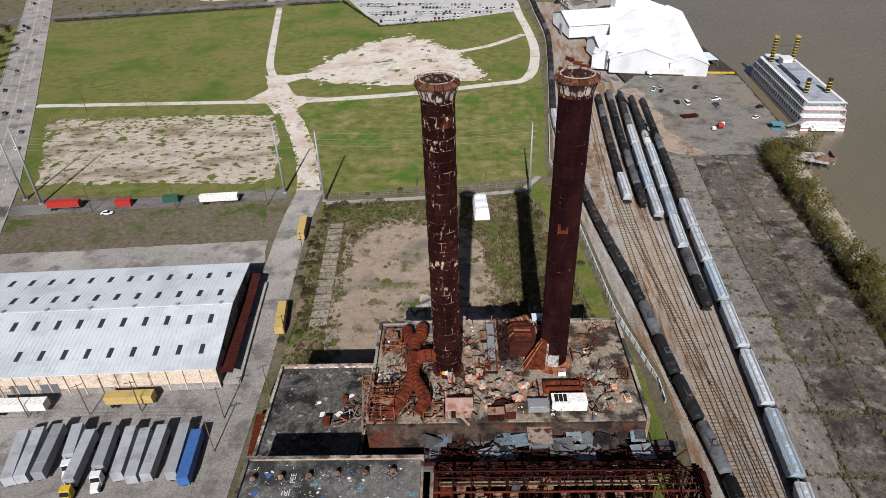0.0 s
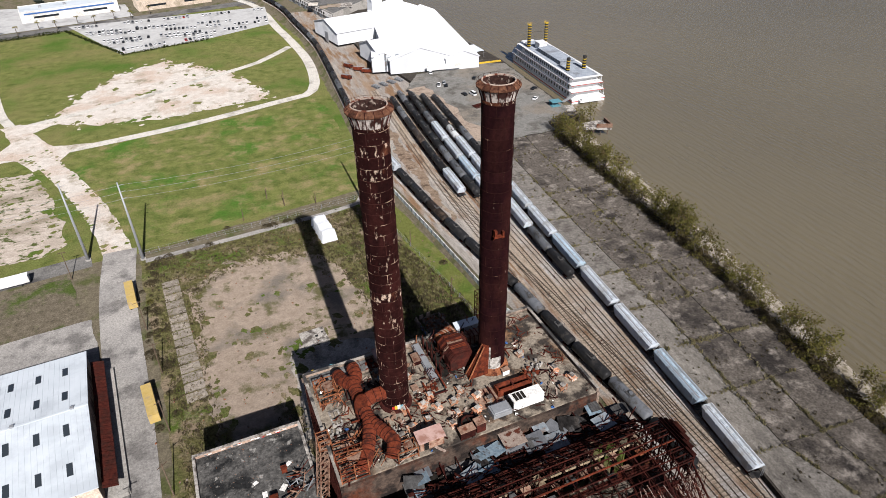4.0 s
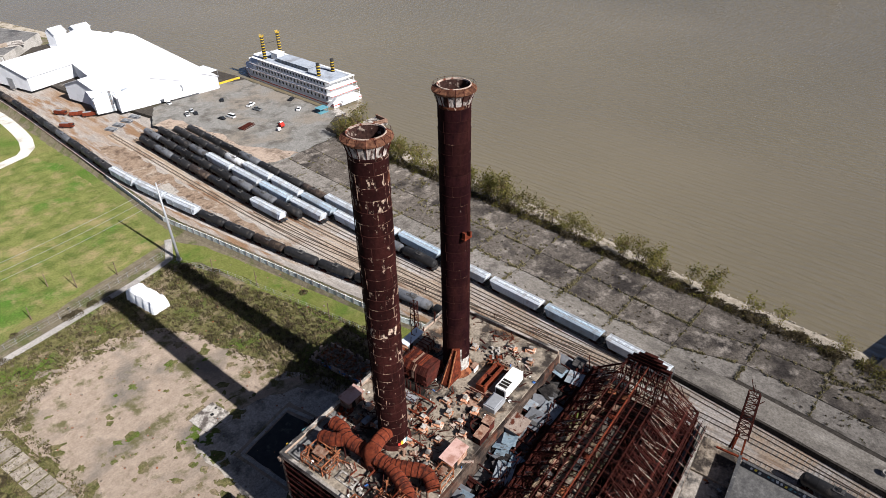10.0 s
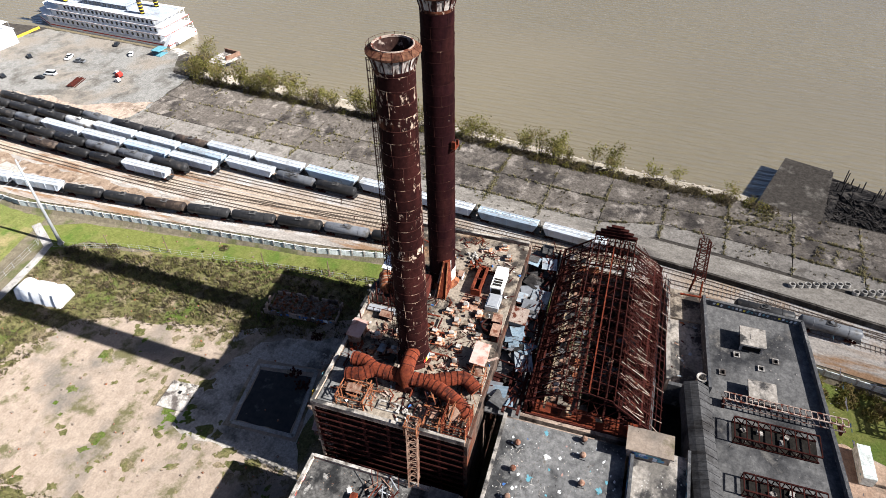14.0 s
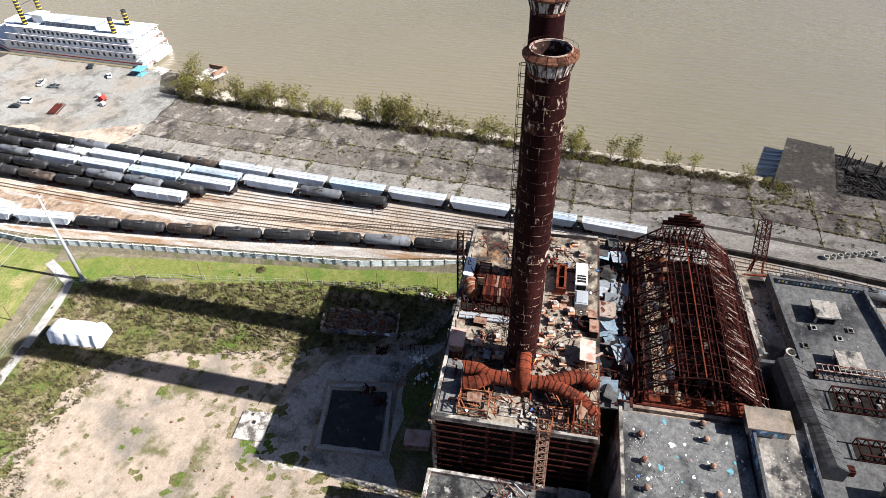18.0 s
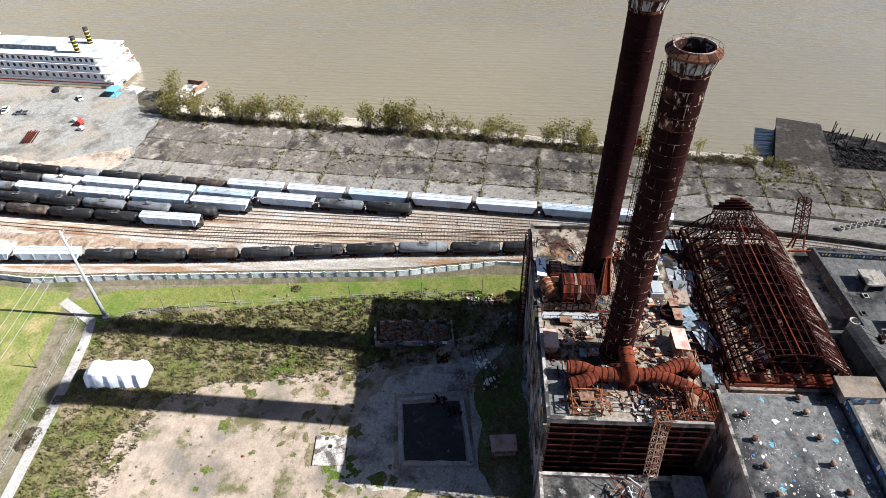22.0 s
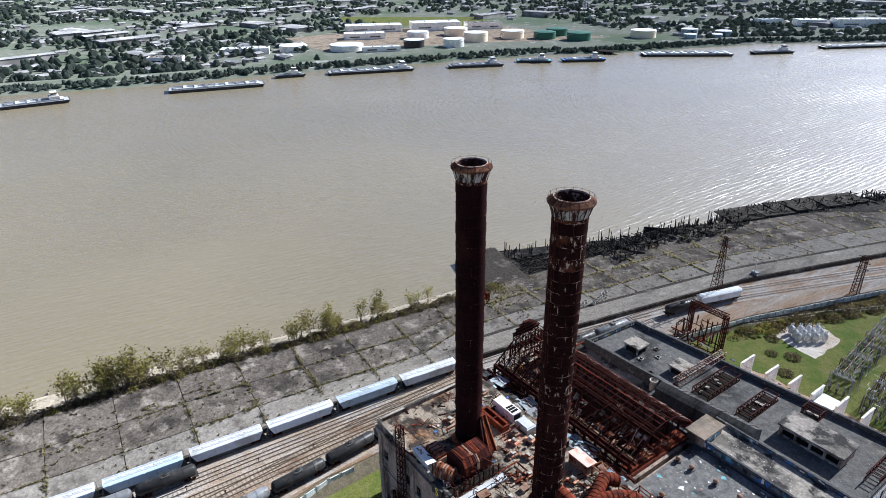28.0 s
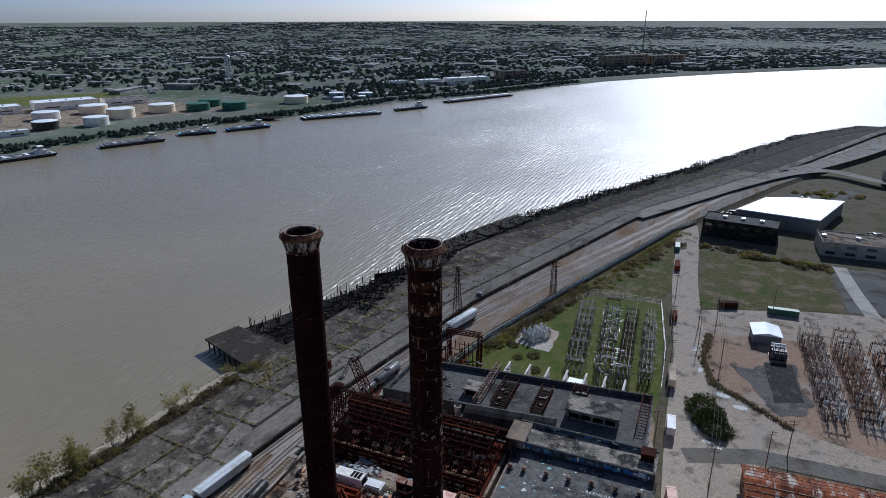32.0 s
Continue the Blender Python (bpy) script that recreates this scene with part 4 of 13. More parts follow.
# south of the plant
patch("plant_yard", [(44, 14), (36, -36), (22, -94), (-22, -104), (-34, -30), (-36, 10)], 0.02, "rail_grass", "green grass of the fenced switchyard", rag=0.5, seed=14)
patch("road", ribbon(smooth_line([(-56, 70), (-50, 30), (-44, -15), (-40, -55), (-27, -134), (-15, -228), (0, -262)]), 12.0), 0.05, "street", "wide patched pale concrete street south of the plant", "road")
patch("tan_ground", [(-41, 1), (-37, -50), (-33, -100), (-46, -106), (-62, -113.5), (-82, -123), (-112, -130), (-118, -16), (-97, -13.5), (-74, -9), (-63, 4), (-64, 40), (-46, 40), (-43, 20)], 0.022, "tan_ground", "bare pale tan ground beside the street", rag=0.6, seed=65)
patch("road", ribbon(smooth_line([(-46, 3), (-56, -2), (-66, -6.6), (-77, -7.8), (-90, -9.4), (-122, -13.5)]), 7.0), 0.058, "apron", "grey asphalt lane behind the rust-roofed shed", "road")
patch("road", ribbon(smooth_line([(-34, -99), (-47, -107), (-62, -113.5), (-82, -122.5), (-107, -129), (-150, -137)]), 5.0), 0.056, "street", "pale cross lane", "road")
patch("transformer_apron", [bw(*p) for p in ((-37, 13.6), (25, 19.2), (23, 6), (17, -16), (-30, -19), (-36, -8))], 0.035, "yard_dirt", "weedy tan concrete apron behind the control house", rag=0.8, seed=31)
patch("gravel_yard", [(-44, -66), (-45.5, -84), (-62, -89), (-80, -93), (-112, -96), (-114, -20), (-97, -22), (-74, -26), (-66, -32), (-58, -37.5), (-49, -43), (-44.5, -57)], 0.032, "yard_dirt", "tan dirt yard behind a wire fence", rag=1.0, seed=15)
patch("grass_field", [(-28, -186), (-33, -163), (-35.5, -107), (-47, -110), (-60, -117), (-82, -126.5), (-93.4, -130), (-94, -138), (-89.3, -179), (-60, -184)], 0.035, "weeds", "dark weedy field between the yards", rag=1.0, seed=16)
patch("verge", [(24, -98), (-6, -208), (-14, -206), (-24, -140), (-20, -106)], 0.03, "weeds", "brown and green verge beside the rail wall", rag=0.6, seed=17)
patch("weed_strip", [(-37, 60), (-30, -12), (-34, -14), (-42, 30), (-46, 60)], 0.03, "weeds", "weedy strip at the foot of the facade", rag=0.5, seed=18)

# ---- the power plant ----
def plant_thing(name, label, category, kind="", group=""):
    return thing(name, label, category, group, PLANT, kind)


def roof_with_parapet(host, u0, v0, u1, v1, z, material, wall, cope="coping", up=0.9, t=0.5, sides="NSEW"):
    """A flat roof with a low wall round it and its coping stones."""
    part("roof", Mesh().box(u0 + t, v0 + t, z - 0.4, u1 - t, v1 - t, z), material, host)
    runs = {"S": ((u0, v0, u1, v0 + t)), "N": ((u0, v1 - t, u1, v1)), "W": ((u0, v0 + t, u0 + t, v1 - t)), "E": ((u1 - t, v0 + t, u1, v1 - t))}
    for side in sides:
        a, b, c, d = runs[side]
        part("parapet", Mesh().box(a, b, z - 0.4, c, d, z + up), wall, host)
        m = Mesh()
        along = (c - a) > (d - b)
        n = max(2, int(max(c - a, d - b) / 2.2))
        for k in range(n):
            if along:
                m.box(a + (c - a) * k / n, b - 0.06, z + up, a + (c - a) * (k + 1) / n - 0.03, d + 0.06, z + up + 0.14 + 0.03 * rnd.random())
            else:
                m.box(a - 0.06, b + (d - b) * k / n, z + up, c + 0.06, b + (d - b) * (k + 1) / n - 0.03, z + up + 0.14 + 0.03 * rnd.random())
        part("coping", m, cope, host)


def wall_with_windows(host, a, b, z0, z1, out, openings, material, t=0.6, arch=True, frame_mat="rust_dark", glass=0.25):
    """A wall from a to b (plan points) with window openings: rows of (along, sill, width, height). out: the outward normal."""
    a, b, out = Vector(a), Vector(b), Vector(out)
    d = (b - a)
    length = d.length
    d = d / length
    m = Mesh()

    def blk(s0, s1, za, zb, o0=-t, o1=0.0):
        p = [a + d * s + out * o for s, o in ((s0, o0), (s1, o0), (s1, o1), (s0, o1))]
        area = (p[1] - p[0]).x * (p[3] - p[0]).y - (p[1] - p[0]).y * (p[3] - p[0]).x
        if area < 0:
            p = p[::-1]
        m.poly([(q.x, q.y) for q in p], za, zb)

    cols = sorted({(o[0], o[2]) for o in openings})
    s = 0.0
    for s0, wd in cols:
        if s0 > s:
            blk(s, s0, z0, z1)
        z = z0
        for o in sorted([o for o in openings if (o[0], o[2]) == (s0, wd)], key=lambda o: o[1]):
            blk(s0, s0 + wd, z, o[1])
            z = o[1] + o[3]
            if arch and o[3] > 5.5:                      # a round-headed opening
                rad, n = wd / 2, 10
                nxt = min([p[1] for p in openings if (p[0], p[2]) == (s0, wd) and p[1] > z] + [z1])
                for i in range(n):
                    mid = (i + 0.5) / n * 2 - 1
                    blk(s0 + wd * i / n, s0 + wd * (i + 1) / n, z - rad + rad * math.sqrt(1 - mid * mid), nxt)
                z = nxt
        if z < z1:
            blk(s0, s0 + wd, z, z1)
        s = s0 + wd
    blk(s, length, z0, z1)
    wall = part("wall", m, material, host)
    for s0, sill, wd, ht in openings:
        f, gl = Mesh(), Mesh()
        p0, p1 = a + d * s0 - out * 0.35, a + d * (s0 + wd) - out * 0.35
        nx, nz = max(2, int(wd / 0.9)), max(2, int(ht / 0.9))
        for k in range(nx + 1):
            q = p0 + (p1 - p0) * k / nx
            f.beam((q.x, q.y, sill), (q.x, q.y, sill + ht), 0.1)
        for k in range(nz + 1):
            f.beam((p0.x, p0.y, sill + ht * k / nz), (p1.x, p1.y, sill + ht * k / nz), 0.08)
        win = part("window", f, frame_mat, wall)
        for i in range(nx):
            for k in range(nz):
                if rnd.random() < glass:
                    q0, q1 = p0 + (p1 - p0) * i / nx, p0 + (p1 - p0) * (i + 1) / nx
                    za, zb = sill + ht * k / nz, sill + ht * (k + 1) / nz
                    gl.add([(q0.x, q0.y, za), (q1.x, q1.y, za), (q1.x, q1.y, zb), (q0.x, q0.y, zb)], [(0, 1, 2, 3)])
        if gl.f:
            part("pane", gl, "pane", win)
        sl = Mesh()
        q0, q1 = a + d * (s0 - 0.2), a + d * (s0 + wd + 0.2)
        sl.beam((q0.x, q0.y, sill - 0.12), (q1.x, q1.y, sill - 0.12), 0.5, 0.24)
        part("sill", sl, "coping", wall)
    return wall


# boiler house
BH = (-17.0, 79.0, 36.5, 108.0, 28.0)
u0, v0, u1, v1, BZ = BH
boiler = plant_thing("boiler_house", "derelict boiler house with stained walls and a littered flat roof", "power station", "structure")
ops = []
for k in range(4):
    c = 7.6 + k * 12.8
    ops += [(c - 2.8, 0.6, 5.6, 13.0), (c - 5.3, 4.0, 1.7, 5.2), (c - 5.3, 19.6, 1.7, 2.4), (c + 3.6, 4.0, 1.7, 5.2), (c + 3.6, 19.6, 1.7, 2.4)]
    uc = u0 + c
    part("arch_infill", Mesh().box(uc - 2.8, v1 - 0.28, 0.6, uc + 2.8, v1 - 0.2, 5.8 + (k % 2) * 2.4), "wall_brick", boiler, "bricked-up foot of the arch")
    m = Mesh()
    for q in range(14):
        a0, a1 = math.pi * q / 14, math.pi * (q + 1) / 14
        m.beam((uc + 3.15 * math.cos(a0), v1 + 0.06, 10.8 + 3.15 * math.sin(a0)), (uc + 3.15 * math.cos(a1), v1 + 0.06, 10.8 + 3.15 * math.sin(a1)), 0.3, 0.45)
    part("arch_moulding", m, "stucco", boiler)
wall_with_windows(boiler, (u0, v1), (u1, v1), 0, BZ, (0, 1), ops, "stucco")
# black backing added behind the windows for the unlit inside
part("inner_wall", Mesh().box(u0 + 3.5, v1 - 3.4, 0.4, u1 - 1, v1 - 3.0, BZ - 0.5), "dark_void", boiler, "added black backing for the dark inside the broken windows")
wall_with_windows(boiler, (u1, v0), (u1, v1), 0, BZ, (1, 0), [(s, zz, 3.2, 6.0) for s in (3, 9, 15, 21) for zz in (4, 14)], "stucco")
for k in range(5):
    u = u0 + 1.2 + k * 12.8
    part("pilaster", Mesh().box(u - 0.7, v1, 0, u + 0.7, v1 + 0.35, BZ - 2.2).box(u - 0.9, v1, BZ - 2.2, u + 0.9, v1 + 0.5, BZ - 1.6), "stucco", boiler)
part("cornice", Mesh().box(u0 - 0.3, v1, BZ - 1.5, u1 + 0.3, v1 + 0.45, BZ - 0.9).box(u0 - 0.3, v1, BZ - 0.9, u1 + 0.3, v1 + 0.6, BZ - 0.6), "stucco", boiler)
part("string_course", Mesh().box(u0 - 0.1, v1, 16.2, u1 + 0.1, v1 + 0.3, 16.7), "stucco", boiler)
part("wall", Mesh().box(u0, v0, 0, u1 - 0.6, v0 + 0.6, BZ - 0.4), "shadow_wall", boiler, "brick wall above the slot, coloured dark for its shadow")
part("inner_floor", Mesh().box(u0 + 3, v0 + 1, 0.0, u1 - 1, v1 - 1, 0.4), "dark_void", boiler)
# the same added black backing, behind the open west frame
part("inner_wall", Mesh().box(u0 + 3.0, v0 + 0.8, 0, u0 + 3.4, v1 - 0.8, BZ - 0.5), "dark_void", boiler, "added black backing for the dark inside the open frame")
roof_with_parapet(boiler, u0, v0, u1, v1, BZ, "roof_grey", "stucco", cope="roof_pale", up=0.8, sides="NEW")
# the stripped west face: columns, girts and rusted louvres
for k in range(7):
    v = v0 + 0.5 + k * (v1 - v0 - 1) / 6
    part("column", Mesh().beam((u0 + 0.4, v, 0), (u0 + 0.4, v, BZ - 0.4), 0.55), "rust_dark", boiler)
for k in range(14):
    z = 1.5 + k * 1.9
    part("girt", Mesh().beam((u0 + 0.1, v0 + 0.3, z), (u0 + 0.1, v1 - 0.3, z), 0.25, 0.4), "rust_dark", boiler)
for k in range(26):
    z = 14.5 + 0.5 * k
    m = Mesh()
    for c in range(6):
        if rnd.random() < 0.7:
            va = v0 + 0.8 + c * (v1 - v0 - 1) / 6
            m.slab((u0 + 0.55, va + 2.0, z), (0.3, (v1 - v0 - 1) / 6 - 0.8, 0.06), (0, 35, rnd.uniform(-1, 1)))
    part("louvre", m, "rust_dark", boiler)


def chimney(name, u_w, label, rings=30, top=89.5, worn=(28, 29), seam="seam", plate="stack", flare="stack_pale", ladder=None):
    """A riveted steel stack: plate courses, a flared pale crown under a rim of sloping plates, an open mouth, a caged ladder."""
    x, y = u_w
    host = thing(name, label, "chimney", "stacks of the plant", pose(x, y, BZ - 0.2))
    h = top - BZ + 0.2
    hc = h - 3.4
    R = 2.72
    part("lining", Mesh().lathe((0, 0, 0), [(R - 0.28, hc - 14), (R - 0.24, h - 1.0), (R - 0.02, h - 0.06)], 32), "throat", host, "mottled flaking open throat", True)
    part("base_ring", Mesh().lathe((0, 0, 0), [(R + 0.55, -0.2), (R + 0.55, 0.5), (R + 0.2, 0.9), (R, 0.95)], 32), "rust_dark", host)
    step = hc / rings
    shapes = []
    for k in range(4):
        m = Mesh()
        rr = R + (0.03 if k % 2 else 0.0)
        m.lathe((0, 0, 0), [(rr, 0), (rr, step)], 36)
        sm = Mesh().lathe((0, 0, 0), [(rr, step - 0.07), (rr + 0.04, step - 0.06), (rr + 0.04, step + 0.01), (rr, step + 0.02)], 36)
        for s in range(4):
            an = 2 * math.pi * (s / 4 + k * 0.17)
            c, sn = math.cos(an), math.sin(an)
            sm.box(-0.03, -0.05, 0.02, 0.04, 0.05, step - 0.09, pose(rr * c, rr * sn, 0, 0, 0, math.degrees(an)))
        shapes.append((m, sm.data("lap_seam")))
    meshes = {}
    for k in range(rings):
        key = (k % 4, "stack_worn" if worn[0] <= k <= worn[1] or k in worn[2:] else plate)
        if key not in meshes:
            meshes[key] = shapes[key[0]][0].data("plate_course", True)
        ring = part("plate_course", meshes[key], key[1], host)
        ring.location = (0, 0, k * step)
        part("lap_seam", shapes[k % 4][1], seam, ring)
    part("neck", Mesh().lathe((0, 0, hc), [(R, 0), (R + 0.07, 0.05), (R + 0.07, 0.5), (R + 0.02, 0.55)], 36), "stack_worn", host, smooth=True)
    for k in range(16):
        a0, a1 = 2 * math.pi * (k + 0.03) / 16, 2 * math.pi * (k + 0.97) / 16
        ring = [(R + 0.02, 0.5), (R + 0.16, 1.2), (R + 0.40, 1.9), (R + 0.62, 2.35)]
        part("flare_plate", Mesh().add([(r * math.cos(a), r * math.sin(a), hc + z) for r, z in ring for a in (a0, (a0 + a1) / 2, a1)], [(3 * j + i, 3 * j + i + 1, 3 * j + i + 4, 3 * j + i + 3) for j in range(3) for i in range(2)]), flare, host, "streaked pale plate of the flared crown")
        lip = [(R + 0.60, 2.3), (R + 0.90, 2.5), (R + 0.94, 2.75), (R + 0.02, 3.36), (R - 0.06, 3.36)]
        part("rim_plate", Mesh().add([(r * math.cos(a), r * math.sin(a), hc + z) for r, z in lip for a in (a0, (a0 + a1) / 2, a1)], [(3 * j + i, 3 * j + i + 1, 3 * j + i + 4, 3 * j + i + 3) for j in range(4) for i in range(2)]), "rim_orange" if k % 3 else "rim_rust", host, "sloping rusted plate of the rim")
        c, s = math.cos(a0 - 0.01), math.sin(a0 - 0.01)
        part("rib", Mesh().beam(((R + 0.05) * c, (R + 0.05) * s, hc + 0.5), ((R + 0.66) * c, (R + 0.66) * s, hc + 2.4), 0.09).beam(((R + 0.92) * c, (R + 0.92) * s, hc + 2.72), ((R + 0.02) * c, (R + 0.02) * s, hc + 3.34), 0.09), "rust_dark", host)
    part("mouth_ring", Mesh().lathe((0, 0, hc), [(R + 0.06, 3.30), (R + 0.06, 3.46), (R - 0.10, 3.46), (R - 0.10, 3.2)], 36), "bleached", host)
    rl = Mesh()
    for k in range(16):
        a0, a1 = 2 * math.pi * k / 16, 2 * math.pi * (k + 1) / 16
        c0, c1 = Vector((math.cos(a0), math.sin(a0), 0)) * (R + 0.75), Vector((math.cos(a1), math.sin(a1), 0)) * (R + 0.75)
        rl.beam(c0 + Vector((0, 0, hc + 3.5)), c1 + Vector((0, 0, hc + 3.5)), 0.03)
        part("rail_post", Mesh().beam(c0 + Vector((0, 0, hc + 2.8)), c0 + Vector((0, 0, hc + 3.55)), 0.04), "rust_dark", host)
    part("guard_rail", rl, "rust_dark", host)
    if ladder is not None:
        an = radians(ladder)
        ex, ey = Vector((math.cos(an), math.sin(an), 0)), Vector((-math.sin(an), math.cos(an), 0))
        up = Vector((0, 0, 1))
        rail = part("ladder", Mesh().beam(ex * (R + 0.3) - ey * 0.25 + up * 2, ex * (R + 0.3) - ey * 0.25 + up * (hc + 2.2), 0.08).beam(ex * (R + 0.3) + ey * 0.25 + up * 2, ex * (R + 0.3) + ey * 0.25 + up * (hc + 2.2), 0.08), "rust_dark", host)
        rung, hoop = Mesh().beam(ex * (R + 0.3) - ey * 0.25, ex * (R + 0.3) + ey * 0.25, 0.05).data("rung"), Mesh()
        q = [ex * (R + 0.3 + 0.85 * math.sin(math.pi * j / 8)) + ey * 0.5 * math.cos(math.pi * j / 8) for j in range(9)]
        for j in range(8):
            hoop.beam(q[j], q[j + 1], 0.06)
        hoop.beam(ex * R, ex * (R + 0.35), 0.08)
        hoop = hoop.data("cage_hoop")
        z = 3.0
        while z < hc + 1.5:
            part("rung", rung, "rust_dark", rail).location = (0, 0, z)
            z += 0.9
        z = 4.0
        while z < hc + 1.5:
            part("cage_hoop", hoop, "rust_dark", rail).location = (0, 0, z)
            z += 1.5
        for j in (2, 4, 6):
            part("cage_bar", Mesh().beam(q[j] + up * 4, q[j] + up * (hc + 1.2), 0.06), "rust_dark", rail)
    return host


S1, S2 = (-9.7, 93.3), (12.0, 96.6)
stack_a = chimney("smokestack", S1, "rust-brown riveted steel smokestack with peeling patches and a flared crown", top=89.6, worn=(28, 28, 26, 14), ladder=98)
stack_b = chimney("smokestack", S2, "dark maroon riveted steel smokestack with a pale panel at its foot", top=89.4, worn=(40, 40), seam="seam_dark", plate="stack_dark", flare="stack_pale")

# annex with the black roof
AZ = 14.6
annex = plant_thing("annex", "low annex with a black bitumen roof and stained walls", "building", "structure")
wall_with_windows(annex, (-42.0, 79.0), (-42.0, 108.5), 0, AZ - 0.4, (-1, 0), [(s, zz, 3.0, 3.6) for s in (2, 7, 12, 17, 22, 26) for zz in (1.5, 8)], "wall_brick")
wall_with_windows(annex, (-42.0, 108.5), (-19.5, 108.5), 0, AZ - 0.4, (0, 1), [(s, zz, 3.0, 3.6) for s in (2, 7, 12, 17) for zz in (1.5, 8)], "wall_brick")
part("wall", Mesh().box(-20.1, 79, 0, -19.5, 107.9, AZ - 0.4), "wall_brick", annex)
part("wall", Mesh().box(-41.4, 79, 0, -20.1, 79.6, AZ - 0.4), "wall_brick", annex)
roof_with_parapet(annex, -42.0, 79.0, -19.5, 108.5, AZ, "roof_mottled", "wall_brick", up=0.8)
part("shaft_head", Mesh().box(-25, 79.6, AZ, -20.2, 84.5, AZ + 2.2).box(-25.2, 79.5, AZ + 2.2, -20.1, 84.7, AZ + 2.5), "roof_dark", annex)

# switch house with the vented roof
HZ = 23.5
hall = plant_thing("switch_house", "tall brick switch house with a dark vented roof", "power station", "structure")
ops = [(s, zz, 2.6, 4.2) for s in (1.6, 6.2, 10.8, 15.4, 19.8) for zz in (1.5, 8.0, 15.0)]
wall_with_windows(hall, (-39.5, 52.0), (-39.5, 75.0), 0, HZ - 0.4, (-1, 0), ops, "wall_brick")
part("wall", Mesh().box(-38.9, 74.4, 0, -6.0, 75.0, HZ - 0.4), "stucco", hall, "stained blank north wall")
part("wall", Mesh().box(-6.6, 52, 0, -6.0, 74.4, HZ - 0.4), "stucco", hall)
roof_with_parapet(hall, -39.5, 52.6, -6.0, 75.0, HZ, "roof_switch", "wall_brick", cope="roof_pale", up=0.5, sides="NW")

# the narrow block between two parapets
lane = plant_thing("corridor_block", "narrow roof between graffiti-covered parapets", "building", "structure")
wall_with_windows(lane, (-39.0, 42.8), (-39.0, 52.0), 0, 24.0, (-1, 0), [(s, zz, 2.4, 4.0) for s in (1.2, 5.2) for zz in (1.5, 8.0, 15.0)], "wall_brick")
part("roof", Mesh().box(-38.4, 43.3, 23.6, -6.0, 52.0, 24.2), "roof_pale", lane)
part("parapet", Mesh().box(-39, 52.0, 22.5, -5, 52.55, 25.6), "cope_dark", lane)
part("parapet", Mesh().box(-39, 42.8, 20.5, -5, 43.3, 25.2), "cope_dark", lane)
part("parapet", Mesh().box(-39, 43.3, 24.0, -38.4, 52.0, 24.9), "coping", lane)
pent = plant_thing("roof_cabin", "small roof cabin with painted walls and a flat tan lid", "roof cabin")
part("body", Mesh().box(-8.4, 46.2, 24.2, -4.4, 53.2, 26.4), "stucco", pent)
part("lid", Mesh().box(-8.8, 45.8, 26.4, -4.0, 53.6, 26.7), "dirt", pent)

# the south block
SZ = 21.0
south = plant_thing("control_house", "long low block with a dark flat roof and a pale west front", "power station", "structure")
wall_with_windows(south, (-35.5, 14.0), (-35.5, 42.5), 0, SZ - 0.4, (-1, 0), [(s, zz, 3.0, 4.4) for s in (2, 7, 12, 17, 22) for zz in (1.5, 8, 14.5)], "white_wall")
part("wall", Mesh().poly([(-34.9, 14.0), (35.5, 20.4), (35.4, 21.0), (-34.9, 14.6)], 0, SZ - 0.4), "stucco", south)
part("wall", Mesh().poly([(35.5, 20.4), (36.7, 40.2), (36.1, 40.2), (34.9, 21.0)], 0, SZ - 0.4), "stucco", south)
part("wall", Mesh().poly([(11.4, 38.9), (36.7, 40.2), (36.7, 40.8), (11.4, 39.5)], 0, SZ + 2.2), "cope_dark", south)
part("wall", Mesh().box(-34.9, 42.0, 0, 11.4, 42.5, SZ + 1.5), "cope_dark", south)
part("roof", Mesh().poly([(-35.5, 14.0), (35.5, 20.4), (36.7, 40.2), (12.0, 38.9), (12.0, 42.0), (-35.5, 42.0)], SZ - 0.4, SZ), "roof_dark", south)
for a, b, up in (((-35.2, 14.3), (35.2, 20.7), 1.3), ((35.2, 20.7), (36.4, 40.0), 1.3), ((-35.2, 14.3), (-35.2, 42.2), 1.0)):
    part("parapet", Mesh().beam((*a, SZ + up / 2), (*b, SZ + up / 2), 0.5, up), "cope_dark", south)
    part("coping", Mesh().beam((*a, SZ + up + 0.06), (*b, SZ + up + 0.06), 0.62, 0.12), "cope_dark", south)
for k in range(22):
    f = 0.05 + 0.04 * k
    part("painted_mark", Mesh().beam((34.95 + 1.2 * f, 20.7 + 19.3 * f, SZ + 0.6 + 0.2 * rnd.random()), (34.95 + 1.2 * (f + 0.02), 20.7 + 19.3 * (f + 0.022), SZ + 0.6 + 0.3 * rnd.random()), 0.03, rnd.uniform(0.3, 0.8)), rnd.choice(("teal", "white_paint", "letter_yellow", "sheet_blue", "coping")), south)

